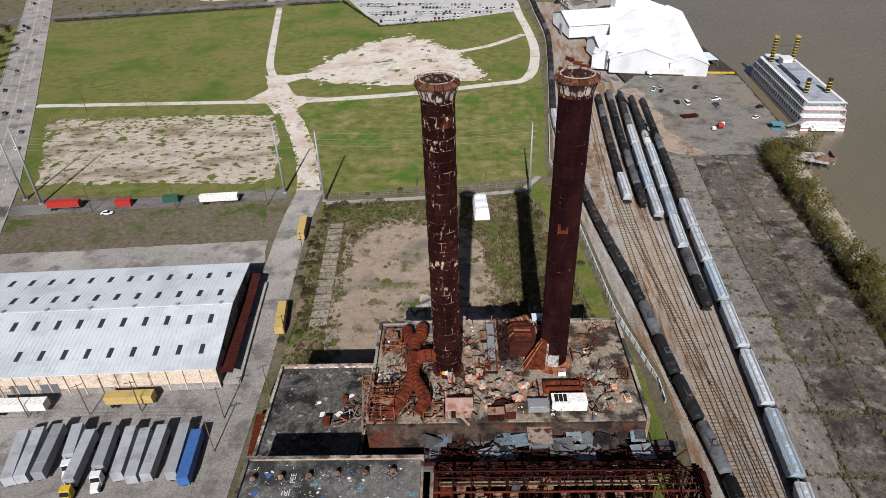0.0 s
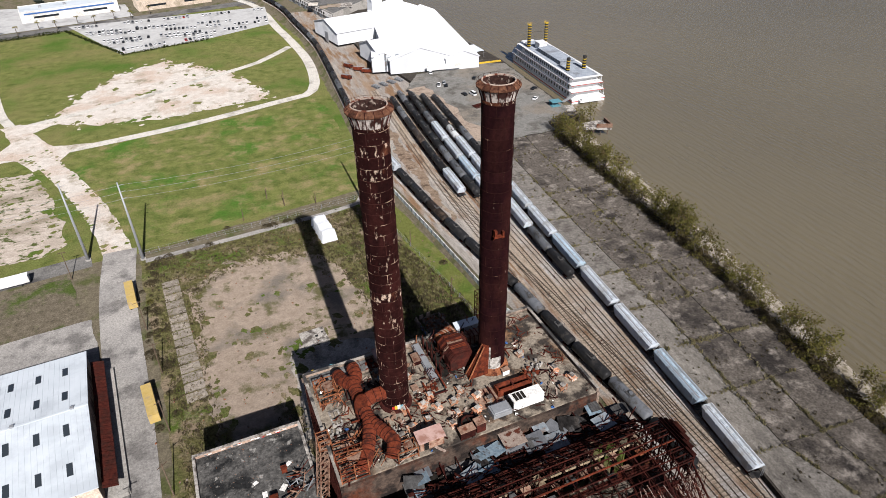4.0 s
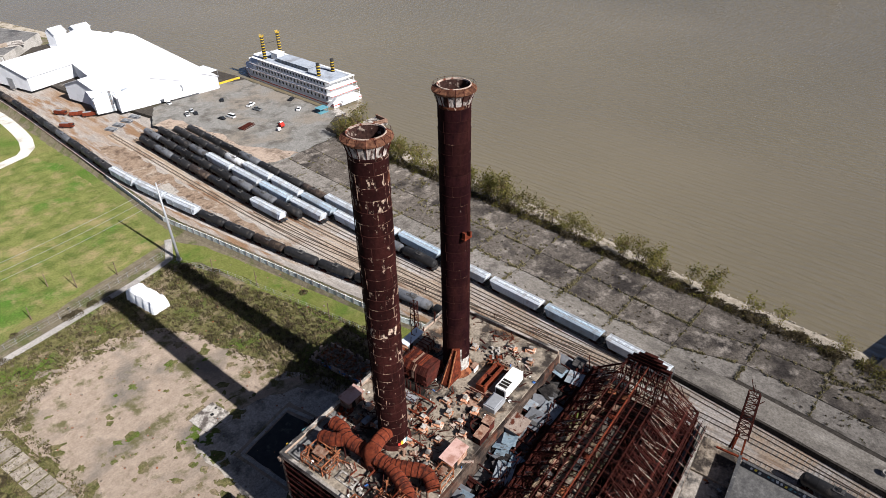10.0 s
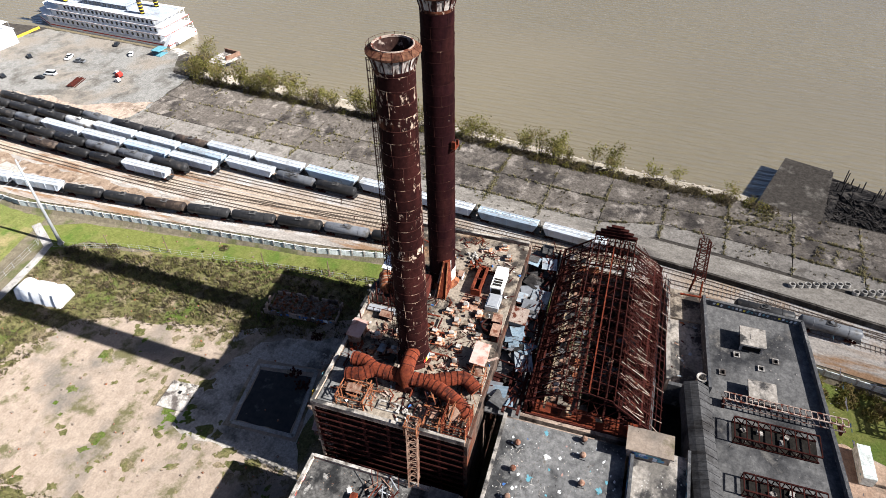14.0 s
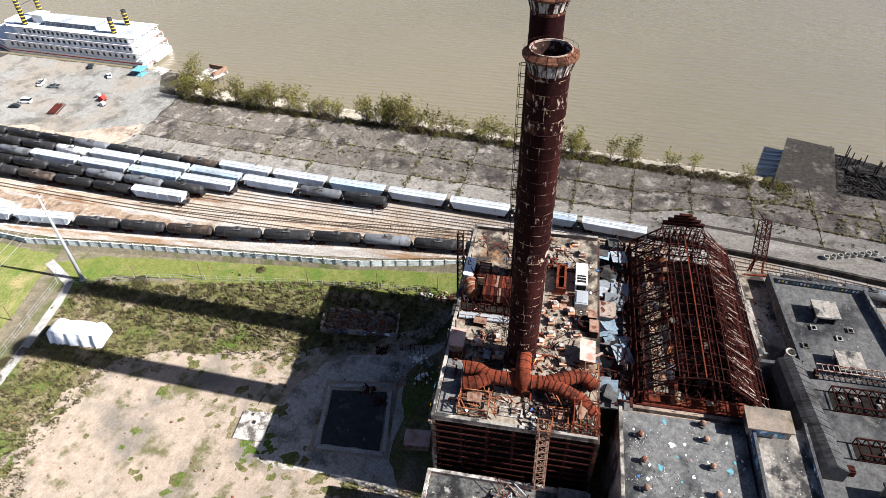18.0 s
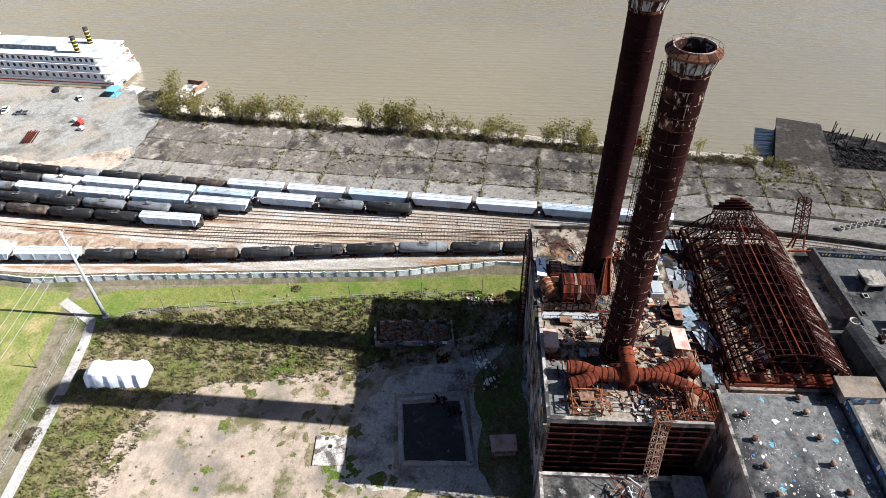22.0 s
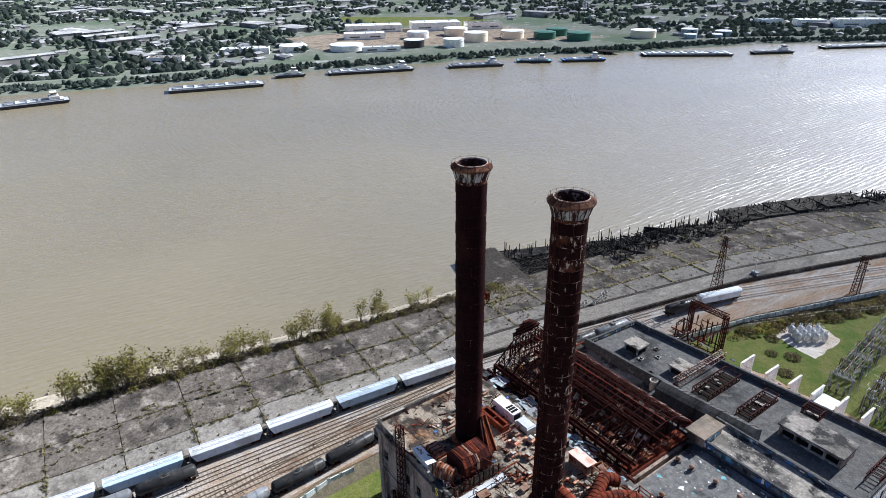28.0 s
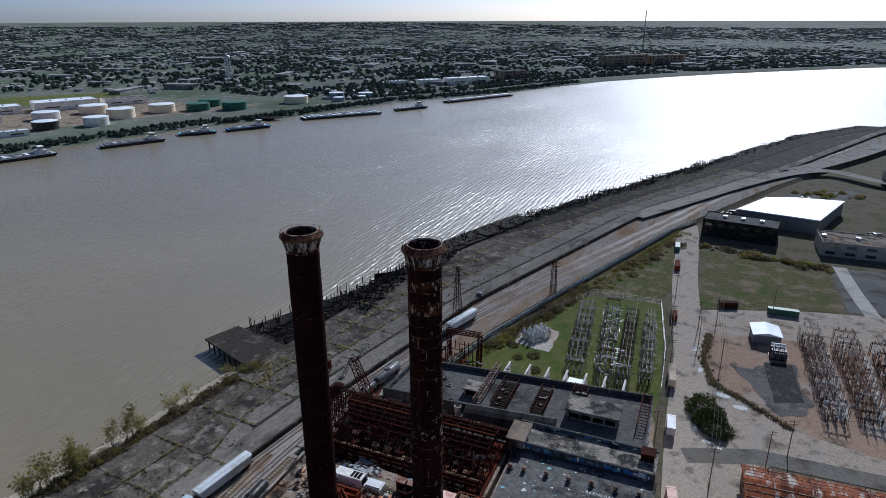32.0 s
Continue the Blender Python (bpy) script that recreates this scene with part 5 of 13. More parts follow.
# ---- steelwork helpers ----
def lattice(m, a, b, wa, wb=None, bays=8, leg=0.14, brace=0.08):
    """A braced square mast from a to b, as one mesh."""
    a, b = Vector(a), Vector(b)
    wb = wa if wb is None else wb
    q = (b - a).to_track_quat("Z", "Y")
    cor = []
    for k in range(bays + 1):
        w = (wa + (wb - wa) * k / bays) / 2
        cor.append([a + (b - a) * (k / bays) + q @ Vector((sx * w, sy * w, 0)) for sx, sy in ((-1, -1), (1, -1), (1, 1), (-1, 1))])
    for i in range(4):
        m.beam(cor[0][i], cor[-1][i], leg)
    for k in range(bays):
        for i in range(4):
            j = (i + 1) % 4
            m.beam(cor[k][i], cor[k + 1][j], brace)
            m.beam(cor[k + 1][i], cor[k + 1][j], brace)
    return m


def ribbed(host, name, pts, r, material, pitch=0.85, label=""):
    """A round duct along points, with a stiffening ring every pitch; each straight run is a part and its rings another."""
    p = [Vector(q) for q in pts]
    line = []
    for k in range(len(p) - 1):
        a, b, c, d = p[max(0, k - 1)], p[k], p[k + 1], p[min(len(p) - 1, k + 2)]
        n = max(2, int((c - b).length / 0.45))
        for i in range(n):
            t = i / n
            line.append(0.5 * (2 * b + (c - a) * t + (2 * a - 5 * b + 4 * c - d) * t * t + (3 * b - a - 3 * c + d) * t ** 3))
    line.append(p[-1])
    n, m = 18, Mesh()
    ways = [(line[min(len(line) - 1, i + 1)] - line[max(0, i - 1)]).normalized() for i in range(len(line))]
    for i, (c, w) in enumerate(zip(line, ways)):
        side = w.cross(Vector((0, 0, 1))).normalized()
        up = side.cross(w)
        m.v += [tuple(c + r * (math.cos(2 * math.pi * j / n) * side + math.sin(2 * math.pi * j / n) * up)) for j in range(n)]
        if i:
            m.f += [((i - 1) * n + j, (i - 1) * n + (j + 1) % n, i * n + (j + 1) % n, i * n + j) for j in range(n)]
    m.f += [tuple(range(n)), tuple(range(len(m.v) - 1, len(m.v) - n - 1, -1))]
    run = part(name, m, material, host, label, True)
    gone = 0.0
    for i in range(1, len(line)):
        gone += (line[i] - line[i - 1]).length
        if gone >= pitch:
            gone = 0.0
            part("stiffener_ring", Mesh().tube(line[i] - ways[i] * 0.05, line[i] + ways[i] * 0.05, r + 0.07, n=18), "rust_dark", run)


# ---- on the boiler house roof ----
duct = plant_thing("flue_manifold", "bright rusted ribbed flue ducts forking off one riser", "flue duct")
part("elbow", Mesh().lathe((-8.4, 93.0, BZ + 2.7), [(1.55, -1.6), (1.62, 0.2), (1.5, 1.3), (1.1, 2.2), (0.5, 2.7), (0.05, 2.8)], 20), "rust_bright", duct, smooth=True)
part("riser", Mesh().box(-9.9, 91.5, BZ, -6.9, 94.5, BZ + 1.6), "rust_dark", duct)
ribbed(duct, "breeching", [(-3.8, 93.1, BZ + 4.3), (-6.4, 93.1, BZ + 4.2), (-8.4, 93.0, BZ + 3.2)], 1.35, "rust_bright")
Z = BZ + 2.7
ribbed(duct, "duct", [(-8.4, 92.5, Z), (-8.4, 98.6, Z), (-7.3, 101.2, Z), (-7.2, 103.8, Z)], 1.3, "rust_bright")
ribbed(duct, "duct", [(-8.4, 94.5, Z), (-8.5, 98.6, Z - 0.1), (-10.0, 101.2, Z - 0.2), (-10.5, 103.6, Z - 0.6)], 1.25, "rust_bright")
ribbed(duct, "duct", [(-8.4, 93.5, Z), (-8.2, 89.0, Z), (-6.8, 85.5, Z + 0.2), (-5.8, 82.6, Z), (-7.0, 80.2, Z - 1.0)], 1.25, "rust_bright")
ribbed(duct, "duct", [(-8.4, 91.5, Z), (-8.4, 89.0, Z), (-9.6, 85.2, Z), (-11.2, 81.8, Z - 0.6), (-12.6, 80.4, Z - 1.5)], 1.25, "rust_bright")
for v in (83, 86, 98, 102):
    for u in (-10.2, -6.6):
        part("support", Mesh().beam((u, v, BZ), (u, v, Z), 0.2), "rust_dark", duct)

flue = plant_thing("flue_casing", "rusted plate flue casing joined to the far stack", "flue duct")
m = Mesh().box(11.5, 96.2, BZ + 0.6, 17.2, 103.2, BZ + 3.2)
m.add([(11.5, 96.2, BZ + 3.2), (17.2, 96.2, BZ + 3.2), (17.2, 103.2, BZ + 3.2), (11.5, 103.2, BZ + 3.2), (12.6, 96.6, BZ + 4.4), (16.2, 96.6, BZ + 4.4), (16.2, 102.6, BZ + 4.4), (12.6, 102.6, BZ + 4.4)], [(0, 1, 5, 4), (1, 2, 6, 5), (2, 3, 7, 6), (3, 0, 4, 7), (4, 5, 6, 7)])
part("casing", m, "rust", flue)
for k in range(9):
    v = 96.5 + k * 0.8
    part("plate_rib", Mesh().box(11.4, v, BZ + 3.1, 17.3, v + 0.14, BZ + 3.35).beam((11.5, v, BZ + 3.3), (12.6, v, BZ + 4.5), 0.15).beam((12.6, v, BZ + 4.5), (16.2, v, BZ + 4.5), 0.15), "rust", flue)
rp = random.Random(3)
for k in range(9):
    va, vb = 96.4 + k * 0.72, 96.4 + (k + 1) * 0.72 - 0.06
    part("cover_plate", Mesh().add([(11.42, va, BZ + 3.26), (11.42, vb, BZ + 3.26), (12.55, vb, BZ + 4.47), (12.55, va, BZ + 4.47), (11.34, va, BZ + 1.4), (11.34, vb, BZ + 1.4)], [(0, 3, 2, 1), (4, 0, 1, 5)]), rp.choice(("rust_bright", "rust", "rust_pale", "rust_bright", "rust_dark")), flue)
for k in range(9):
    va = 96.7 + k * 0.66
    part("top_plate", Mesh().slab((14.4 + rp.uniform(-0.1, 0.1), va + 0.3, BZ + 4.5), (3.5, 0.58, 0.08), (rp.uniform(-3, 3), rp.uniform(-3, 3), 0)), rp.choice(("rust_bright", "bleached", "rust_pale", "orange_steel", "rust", "rust_bright")), flue)
m = Mesh()
m.add([(14.2, 92.6, BZ + 0.4), (18.4, 92.6, BZ + 0.4), (18.4, 94.4, BZ + 0.4), (14.2, 94.4, BZ + 0.4), (17.6, 92.9, BZ + 7.6), (18.6, 92.9, BZ + 7.6), (18.6, 94.2, BZ + 7.6), (17.6, 94.2, BZ + 7.6)], [(3, 2, 1, 0), (4, 5, 6, 7), (0, 1, 5, 4), (1, 2, 6, 5), (2, 3, 7, 6), (3, 0, 4, 7)])
part("sloping_flue", m, "rust_bright", flue)
for v in (92.6, 94.4):
    part("edge_angle", Mesh().beam((14.1, v, BZ + 0.4), (17.55, (v + 93.5) / 2, BZ + 7.7), 0.2), "orange_steel", flue)
part("stay", Mesh().beam((14.6, 95.2, BZ), (17.6, 94.2, BZ + 6.8), 0.14), "bleached", flue)
for k in range(10):
    part("leg", Mesh().beam((9.3 + 0.3 * (k % 2), 96.2 + k * 1.2, BZ), (9.3 + 0.3 * (k % 2), 96.2 + k * 1.2, BZ + 2.6), 0.22), "rust_dark", flue)

tank = plant_thing("rusted_drum", "orange rusted drum lying on saddles", "drum")
part("shell", Mesh().tube((12.6, 104.8, BZ + 1.7), (16.2, 108.6 - 2.2, BZ + 1.7), 1.6, n=20), "orange_steel", tank, smooth=True)
for k in range(6):
    f0, f1 = (k + 0.1) / 6, (k + 0.55) / 6
    part("lagging_band", Mesh().tube((12.6 + 3.6 * f0, 104.8 + 1.6 * f0, BZ + 1.7), (12.6 + 3.6 * f1, 104.8 + 1.6 * f1, BZ + 1.7), 1.64, n=20), ("bleached", "rust_bright", "rust_pale")[k % 3], tank, smooth=True)
for k in (0.25, 0.75):
    part("saddle", Mesh().slab((12.6 + 3.6 * k, 104.8 + 1.6 * k, BZ + 0.3), (0.5, 2.6, 0.7), (0, 0, -20)), "rust_dark", tank)
blk = plant_thing("rusted_fan_case", "rust-streaked fan casing with a bright top", "fan casing")
part("case", Mesh().box(17.6, 102.4, BZ, 22.4, 104.8, BZ + 1.8).box(18.0, 102.6, BZ + 1.8, 22.0, 104.6, BZ + 2.2), "rust_pale", blk)
for k in range(5):
    part("band", Mesh().box(17.9 + k, 102.3, BZ + 0.1, 18.1 + k, 104.9, BZ + 2.3), "rust_bright", blk)


def hut(name, label, u0, v0, u1, v1, h, wall, top, open_front=False, over=0.25):
    host = plant_thing(name, label, "roof hut")
    t = 0.15
    part("wall", Mesh().box(u0, v0, BZ, u0 + t, v1, BZ + h), wall, host)
    part("wall", Mesh().box(u1 - t, v0, BZ, u1, v1, BZ + h), wall, host)
    part("wall", Mesh().box(u0 + t, v1 - t, BZ, u1 - t, v1, BZ + h), wall, host)
    if open_front:
        part("post", Mesh().beam(((u0 + u1) / 2, v0 + 0.1, BZ), ((u0 + u1) / 2, v0 + 0.1, BZ + h), 0.15), wall, host)
    else:
        part("wall", Mesh().box(u0 + t, v0, BZ, u1 - t, v0 + t, BZ + h), wall, host)
        part("door", Mesh().box(u0 + 0.8, v0 - 0.06, BZ, u0 + 1.7, v0, BZ + 2.0), "dark_void", host)
    part("roof", Mesh().add([(u0 - over, v0 - over, BZ + h), (u1 + over, v0 - over, BZ + h), (u1 + over, v1 + over, BZ + h + 0.35), (u0 - over, v1 + over, BZ + h + 0.35), (u0 - over, v0 - over, BZ + h + 0.12), (u1 + over, v0 - over, BZ + h + 0.12), (u1 + over, v1 + over, BZ + h + 0.47), (u0 - over, v1 + over, BZ + h + 0.47)], [(3, 2, 1, 0), (4, 5, 6, 7), (0, 1, 5, 4), (1, 2, 6, 5), (2, 3, 7, 6), (3, 0, 4, 7)]), top, host)
    return host


hut("roof_hut", "white metal roof hut with a dark open side", 17.4, 106.0, 22.6, 107.6, 2.3, "steel_pale", "white_metal")
hut("roof_hut", "small hut with a faded pink and white lid", -1.8, 105.0, 2.2, 107.4, 2.0, "rust_pale", "pinkish")
hut("roof_hut", "long hut with a faded pink sheet roof", -1.6, 80.4, 3.2, 82.8, 2.2, "rust_pale", "pinkish")
van = plant_thing("white_roof_plant", "white boxy roof plant with an open grille", "roof plant")
part("body", Mesh().box(18.5, 81.8, BZ, 25.2, 84.3, BZ + 2.3), "white_wall", van)
part("grille", Mesh().box(18.4, 82.1, BZ + 0.5, 18.5, 84.0, BZ + 2.0), "dark_void", van)
part("open_top", Mesh().box(18.9, 82.1, BZ + 2.3, 21.4, 84.0, BZ + 2.33), "dark_void", van)
for k in range(3):
    part("slat", Mesh().box(18.9 + k * 0.85, 82.0, BZ + 2.33, 19.0 + k * 0.85, 84.1, BZ + 2.45), "white_wall", van)
part("side_unit", Mesh().box(14.0, 81.5, BZ, 18.0, 84.2, BZ + 1.1).box(14.3, 81.8, BZ + 1.1, 17.7, 83.9, BZ + 1.3), "steel_pale", van)
fr = plant_thing("rusted_pit_frame", "open rusted steel pit frame", "steel frame")
part("frame", Mesh().beam((17.6, 86.4, BZ + 0.8), (24.8, 86.4, BZ + 0.8), 0.5, 1.6).beam((17.6, 88.0, BZ + 0.8), (24.8, 88.0, BZ + 0.8), 0.5, 1.6).beam((17.6, 86.2, BZ + 0.8), (17.6, 88.2, BZ + 0.8), 0.4, 1.6).beam((24.8, 86.2, BZ + 0.8), (24.8, 88.2, BZ + 0.8), 0.4, 1.6), "rust_bright", fr)
part("crossbar", Mesh().beam((21, 86.4, BZ + 1.5), (21, 88.0, BZ + 1.5), 0.3), "rust", fr)
part("pit", Mesh().box(17.8, 86.6, BZ + 0.02, 24.6, 87.8, BZ + 0.06), "dark_void", fr)
st = plant_thing("rust_stain", "orange rust-stained screed on the roof", "roof screed", kind="structure")
part("screed", Mesh().poly(ragged([(12.5, 84.6), (18.2, 84.6), (18.6, 89.4), (13.0, 90.2)], 0.4, 1.0, 3), BZ + 0.03), "rust_pale", st)

terrace = plant_thing("roof_terrace", "smooth grey raised slab at the corner of the boiler roof", "roof slab", kind="structure")
part("slab", Mesh().box(-15.9, 104.2, BZ + 0.01, -3.6, 107.3, BZ + 0.3), "roof_switch", terrace)
part("edge", Mesh().box(-15.9, 103.95, BZ + 0.01, -3.6, 104.2, BZ + 0.42), "stucco", terrace)
for k in range(7):
    o = plant_thing("edge_post", "rusted post standing on the north edge of the roof", "post", group="posts on the boiler roof edge")
    part("shaft", Mesh().beam((4.0 + 4.1 * k, 107.2, BZ + 0.7), (4.0 + 4.1 * k + rp.uniform(-0.2, 0.2), 107.2, BZ + rp.uniform(1.8, 4.2)), 0.18), rp.choice(("rust", "rust_dark", "orange_steel")), o)
for u, v, w, d, h, c in ((6.2, 79.6, 3.0, 1.6, 1.8, "rust_dark"), (9.6, 79.9, 1.9, 1.7, 2.2, "rust"), (12.2, 105.9, 1.2, 1.0, 1.5, "white_wall"), (2.4, 94.2, 1.2, 1.6, 0.7, "coping"), (-3.0, 99.6, 1.8, 1.2, 0.9, "rust_pale"), (5.4, 101.4, 1.6, 2.4, 1.1, "rust_dark"), (21.0, 91.0, 1.5, 1.0, 1.2, "white_wall")):
    o = plant_thing("roof_cabinet", "dented abandoned metal cabinet on the boiler roof", "cabinet", group="cabinets on the boiler roof")
    part("body", Mesh().box(u, v, BZ, u + w, v + d, BZ + h), c, o)
    part("lid", Mesh().slab((u + w / 2, v + d / 2, BZ + h + 0.08), (w + 0.16, d + 0.16, 0.1), (rp.uniform(-5, 5), rp.uniform(-5, 5), rp.uniform(-6, 6))), "rust_pale" if c != "rust_pale" else "sheet", o)
    part("opening", Mesh().box(u - 0.02, v + d * 0.25, BZ + h * 0.2, u, v + d * 0.75, BZ + h * 0.8), "dark_void", o)
fan = plant_thing("fan_inlet", "large round rusted fan inlet beside the slot", "fan")
part("ring", (lambda mm: [mm.beam((9.0 + 1.5 * math.cos(2 * math.pi * k / 18), 81.9 + 1.5 * math.sin(2 * math.pi * k / 18), BZ + 1.3), (9.0 + 1.5 * math.cos(2 * math.pi * (k + 1) / 18), 81.9 + 1.5 * math.sin(2 * math.pi * (k + 1) / 18), BZ + 1.3), 0.22, 0.5) for k in range(18)] and mm)(Mesh()), "rust", fan)
part("drum", Mesh().tube((9.0, 81.9, BZ), (9.0, 81.9, BZ + 1.1), 1.45, n=20), "dark_void", fan)
for k in range(4):
    part("spider_arm", Mesh().beam((9.0, 81.9, BZ + 1.3), (9.0 + 1.45 * math.cos(k * math.pi / 2), 81.9 + 1.45 * math.sin(k * math.pi / 2), BZ + 1.3), 0.12), "rust_dark", fan)
trench = plant_thing("roof_trench", "dark open trench with rusted posts", "roof opening", kind="structure")
# black sheet laid on the roof, drawn for the trench's shade
part("trench_floor", Mesh().box(9.4, 96.0, BZ + 0.03, 12.6, 107.0, BZ + 0.05), "dark_void", trench)
ln = plant_thing("steel_walkway", "grey steel walkway with broken rails", "walkway")
part("deck", Mesh().box(6.9, 95.8, BZ + 0.3, 8.6, 107.2, BZ + 0.5), "steel_pale", ln)
part("rail", Mesh().beam((6.9, 95.8, BZ + 1.4), (6.9, 107.2, BZ + 1.4), 0.08).beam((8.6, 95.8, BZ + 1.4), (8.6, 107.2, BZ + 1.2), 0.08), "rust", ln)
for k in range(9):
    part("rail_post", Mesh().beam((6.9, 95.9 + k * 1.4, BZ + 0.5), (6.9, 95.9 + k * 1.4, BZ + 1.4), 0.08), "rust", ln)

# broken blocks and heaps on the roof
def block_heap(seed, n, spread, size):
    r = random.Random(seed)
    m = Mesh()
    for _ in range(n):
        s = [size * r.uniform(0.5, 1.3) for _ in range(3)]
        m.slab((r.gauss(0, spread), r.gauss(0, spread), s[2] * 0.5 + r.random() * 0.2 * size), s, (r.uniform(-15, 15), r.uniform(-15, 15), r.uniform(0, 180)))
    return m


def plinth(seed):
    r = random.Random(seed)
    m = Mesh().box(-0.75, -0.6, 0, 0.75, 0.6, 0.6).box(-0.85, -0.7, 0.6, 0.85, 0.7, 0.75).box(-0.4, -0.35, 0.75, 0.4, 0.35, 1.1)
    m.slab((1.1, 0.4, 0.3), (0.5, 0.7, 0.5), (10, 5, r.uniform(0, 90)))
    return m


first = None
PLINTHS = [(13.5, 88.1), (15.4, 86.2), (8.7, 88.6), (8.2, 85.4), (5.4, 88.5), (2.4, 86.2), (2.9, 90.3), (-0.8, 90.4), (-1.2, 86.0), (1.0, 102.3), (-2.8, 102.1), (-1.5, 97.9), (2.6, 98.6), (6.3, 83.4), (11.0, 90.8), (5.0, 91.8), (-3.6, 84.8), (12.0, 84.8), (22.0, 101.4), (31.5, 88.0), (30.2, 83.0), (33.5, 84.5), (27.0, 95.0)]
for i, (u, v) in enumerate(PLINTHS):
    x, y = bw(u, v)
    at = pose(x, y, BZ, 0, 0, 5 + rnd.choice((0, 90)) + rnd.uniform(-12, 12))
    if first is None:
        first = thing("broken_vent_plinth", "broken brick vent plinth with an orange cap on the roof", "vent plinth", "plinths on the boiler roof", at)
        part("plinth", plinth(3), "brick_red", first)
        part("cap", Mesh().slab((0.1, 0, 1.16), (1.0, 0.9, 0.14), (8, -6, 8)), "coping", first)
        part("chip_heap", block_heap(9, 5, 0.9, 0.28), "rubble", first, kind="stuff")
    else:
        copy_thing(first, at)
heap = None
for i in range(14):
    u, v = rnd.uniform(-15, 35), rnd.uniform(80.5, 107)
    if -5 < u < 2.5 and 90 < v < 97 or 17 < u < 24 and 91.5 < v < 98.5 or -13 < u < -5.5 and 79 < v < 104:
        continue
    x, y = bw(u, v)
    at = pose(x, y, BZ, 0, 0, rnd.uniform(0, 360))
    if heap is None:
        heap = [solid("rubble_heap", block_heap(k, 16, 0.8, 0.5), ("rubble", "rust_pale", "rust_bright", "coping")[k], "small heap of broken masonry and scrap on the roof", "rubble", kind="stuff", at=at) for k in range(4)]
        for k, h in enumerate(heap):
            uu, vv = bw(-12 + 9 * k, 86 + 4 * k)
            h.matrix_basis = pose(uu, vv, BZ)
    copy_thing(heap[i % 4], at)
scrap = None
for i in range(40):
    u, v = rnd.uniform(-15, 34), rnd.uniform(80.5, 107)
    if -5 < u < 2.5 and 90 < v < 97 or 17 < u < 24 and 91.5 < v < 98.5:
        continue
    x, y = bw(u, v)
    at = pose(x, y, BZ, 0, 0, rnd.uniform(0, 360))
    if scrap is None:
        scrap = []
        for k in range(3):
            r2 = random.Random(30 + k)
            m = Mesh()
            for _ in range(9):
                a = Vector((r2.uniform(-1.6, 1.6), r2.uniform(-1.2, 1.2), r2.uniform(0.05, 0.4)))
                m.beam(a, a + Vector((r2.uniform(-1.6, 1.6), r2.uniform(-1.6, 1.6), r2.uniform(-0.02, 1.0))), r2.uniform(0.06, 0.16))
            scrap.append(solid("scrap_steel", m, ("rust_dark", "rust", "rust_bright")[k], "tangle of bent rusted steel on the roof", "scrap", kind="stuff", at=pose(*bw(3 + 5 * k, 100 - 4 * k), BZ)))
    copy_thing(scrap[i % 3], at)

# fine rubbish trodden over the roof
for nm, mt, n, lo, hi, lab in (("roof_litter", "rubble", 130, 0.08, 0.4, "pale chips and litter over the boiler roof"), ("roof_scrap", "rust_dark", 130, 0.12, 0.45, "dark rusted scraps over the boiler roof"), ("roof_boards", "bleached", 50, 0.2, 0.6, "bleached boards and bars over the boiler roof"), ("roof_chips", "white_wall", 40, 0.15, 0.6, "white plaster lumps over the boiler roof"), ("roof_tarps", "blue", 7, 0.3, 0.7, "blue rags on the boiler roof")):
    r4 = random.Random(len(nm) * 13 + n)
    m = Mesh()
    while len(m.f) < n * 6:
        u, v = r4.uniform(-16.2, 35.8), r4.uniform(79.4, 107.4)
        if noise.noise((u * 0.16, v * 0.16, n)) < -0.08 or -5.2 < u < 2.6 and 89.5 < v < 96.5 or 17 < u < 24 and 91.5 < v < 98.5:
            continue
        a = r4.uniform(lo, hi)
        b = a * r4.uniform(0.25, 0.9)
        lng = a * (r4.uniform(2, 6) if nm in ("roof_boards", "roof_scrap") else 1)
        m.slab((u, v, BZ + 0.05 + a * 0.15), (lng, b, a * 0.35), (r4.uniform(-8, 8), r4.uniform(-8, 8), r4.uniform(0, 180)))
    o = solid(nm, m, mt, lab, "rubbish", kind="stuff", at=PLANT)
# low pipe runs and stub pipes
for k in range(16):
    r4 = random.Random(400 + k)
    u, v = r4.uniform(-15.5, 33), r4.uniform(81, 106.5)
    if -6 < u < 3 and 89 < v < 97 or 16.5 < u < 24.5 and 91 < v < 99:
        continue
    L = r4.uniform(2.5, 6.0)
    du, dv = (L, 0.0) if r4.random() < 0.4 else (0.0, L)
    if u + du > 35 or v + dv > 107:
        du, dv = -du, -dv
    o = plant_thing("pipe_run", "rusted pipe run on low stools over the roof", "pipe", group="pipe runs on the boiler roof")
    z = BZ + r4.uniform(0.5, 1.3)
    part("pipe", Mesh().tube((u, v, z), (u + du, v + dv, z), 0.17, n=8), r4.choice(("rust", "rust_bright", "rust_dark")), o)
    for f in (0.1, 0.9):
        part("stool", Mesh().beam((u + du * f, v + dv * f, BZ), (u + du * f, v + dv * f, z), 0.14), "rust_dark", o)

# frame, cages and masts along the west edge
cage = plant_thing("rusted_stair_cage", "rusted steel cage of a broken stair head", "steel frame")
for k in range(5):
    z = BZ + 0.2 + k * 0.9
    part("ring", Mesh().beam((-16.5, 79.6, z), (-11.5, 79.6, z), 0.12).beam((-16.5, 83.8, z), (-11.5, 83.8, z), 0.12).beam((-16.5, 79.6, z), (-16.5, 83.8, z), 0.12).beam((-11.5, 79.6, z), (-11.5, 83.8, z), 0.12), "rust_bright", cage)
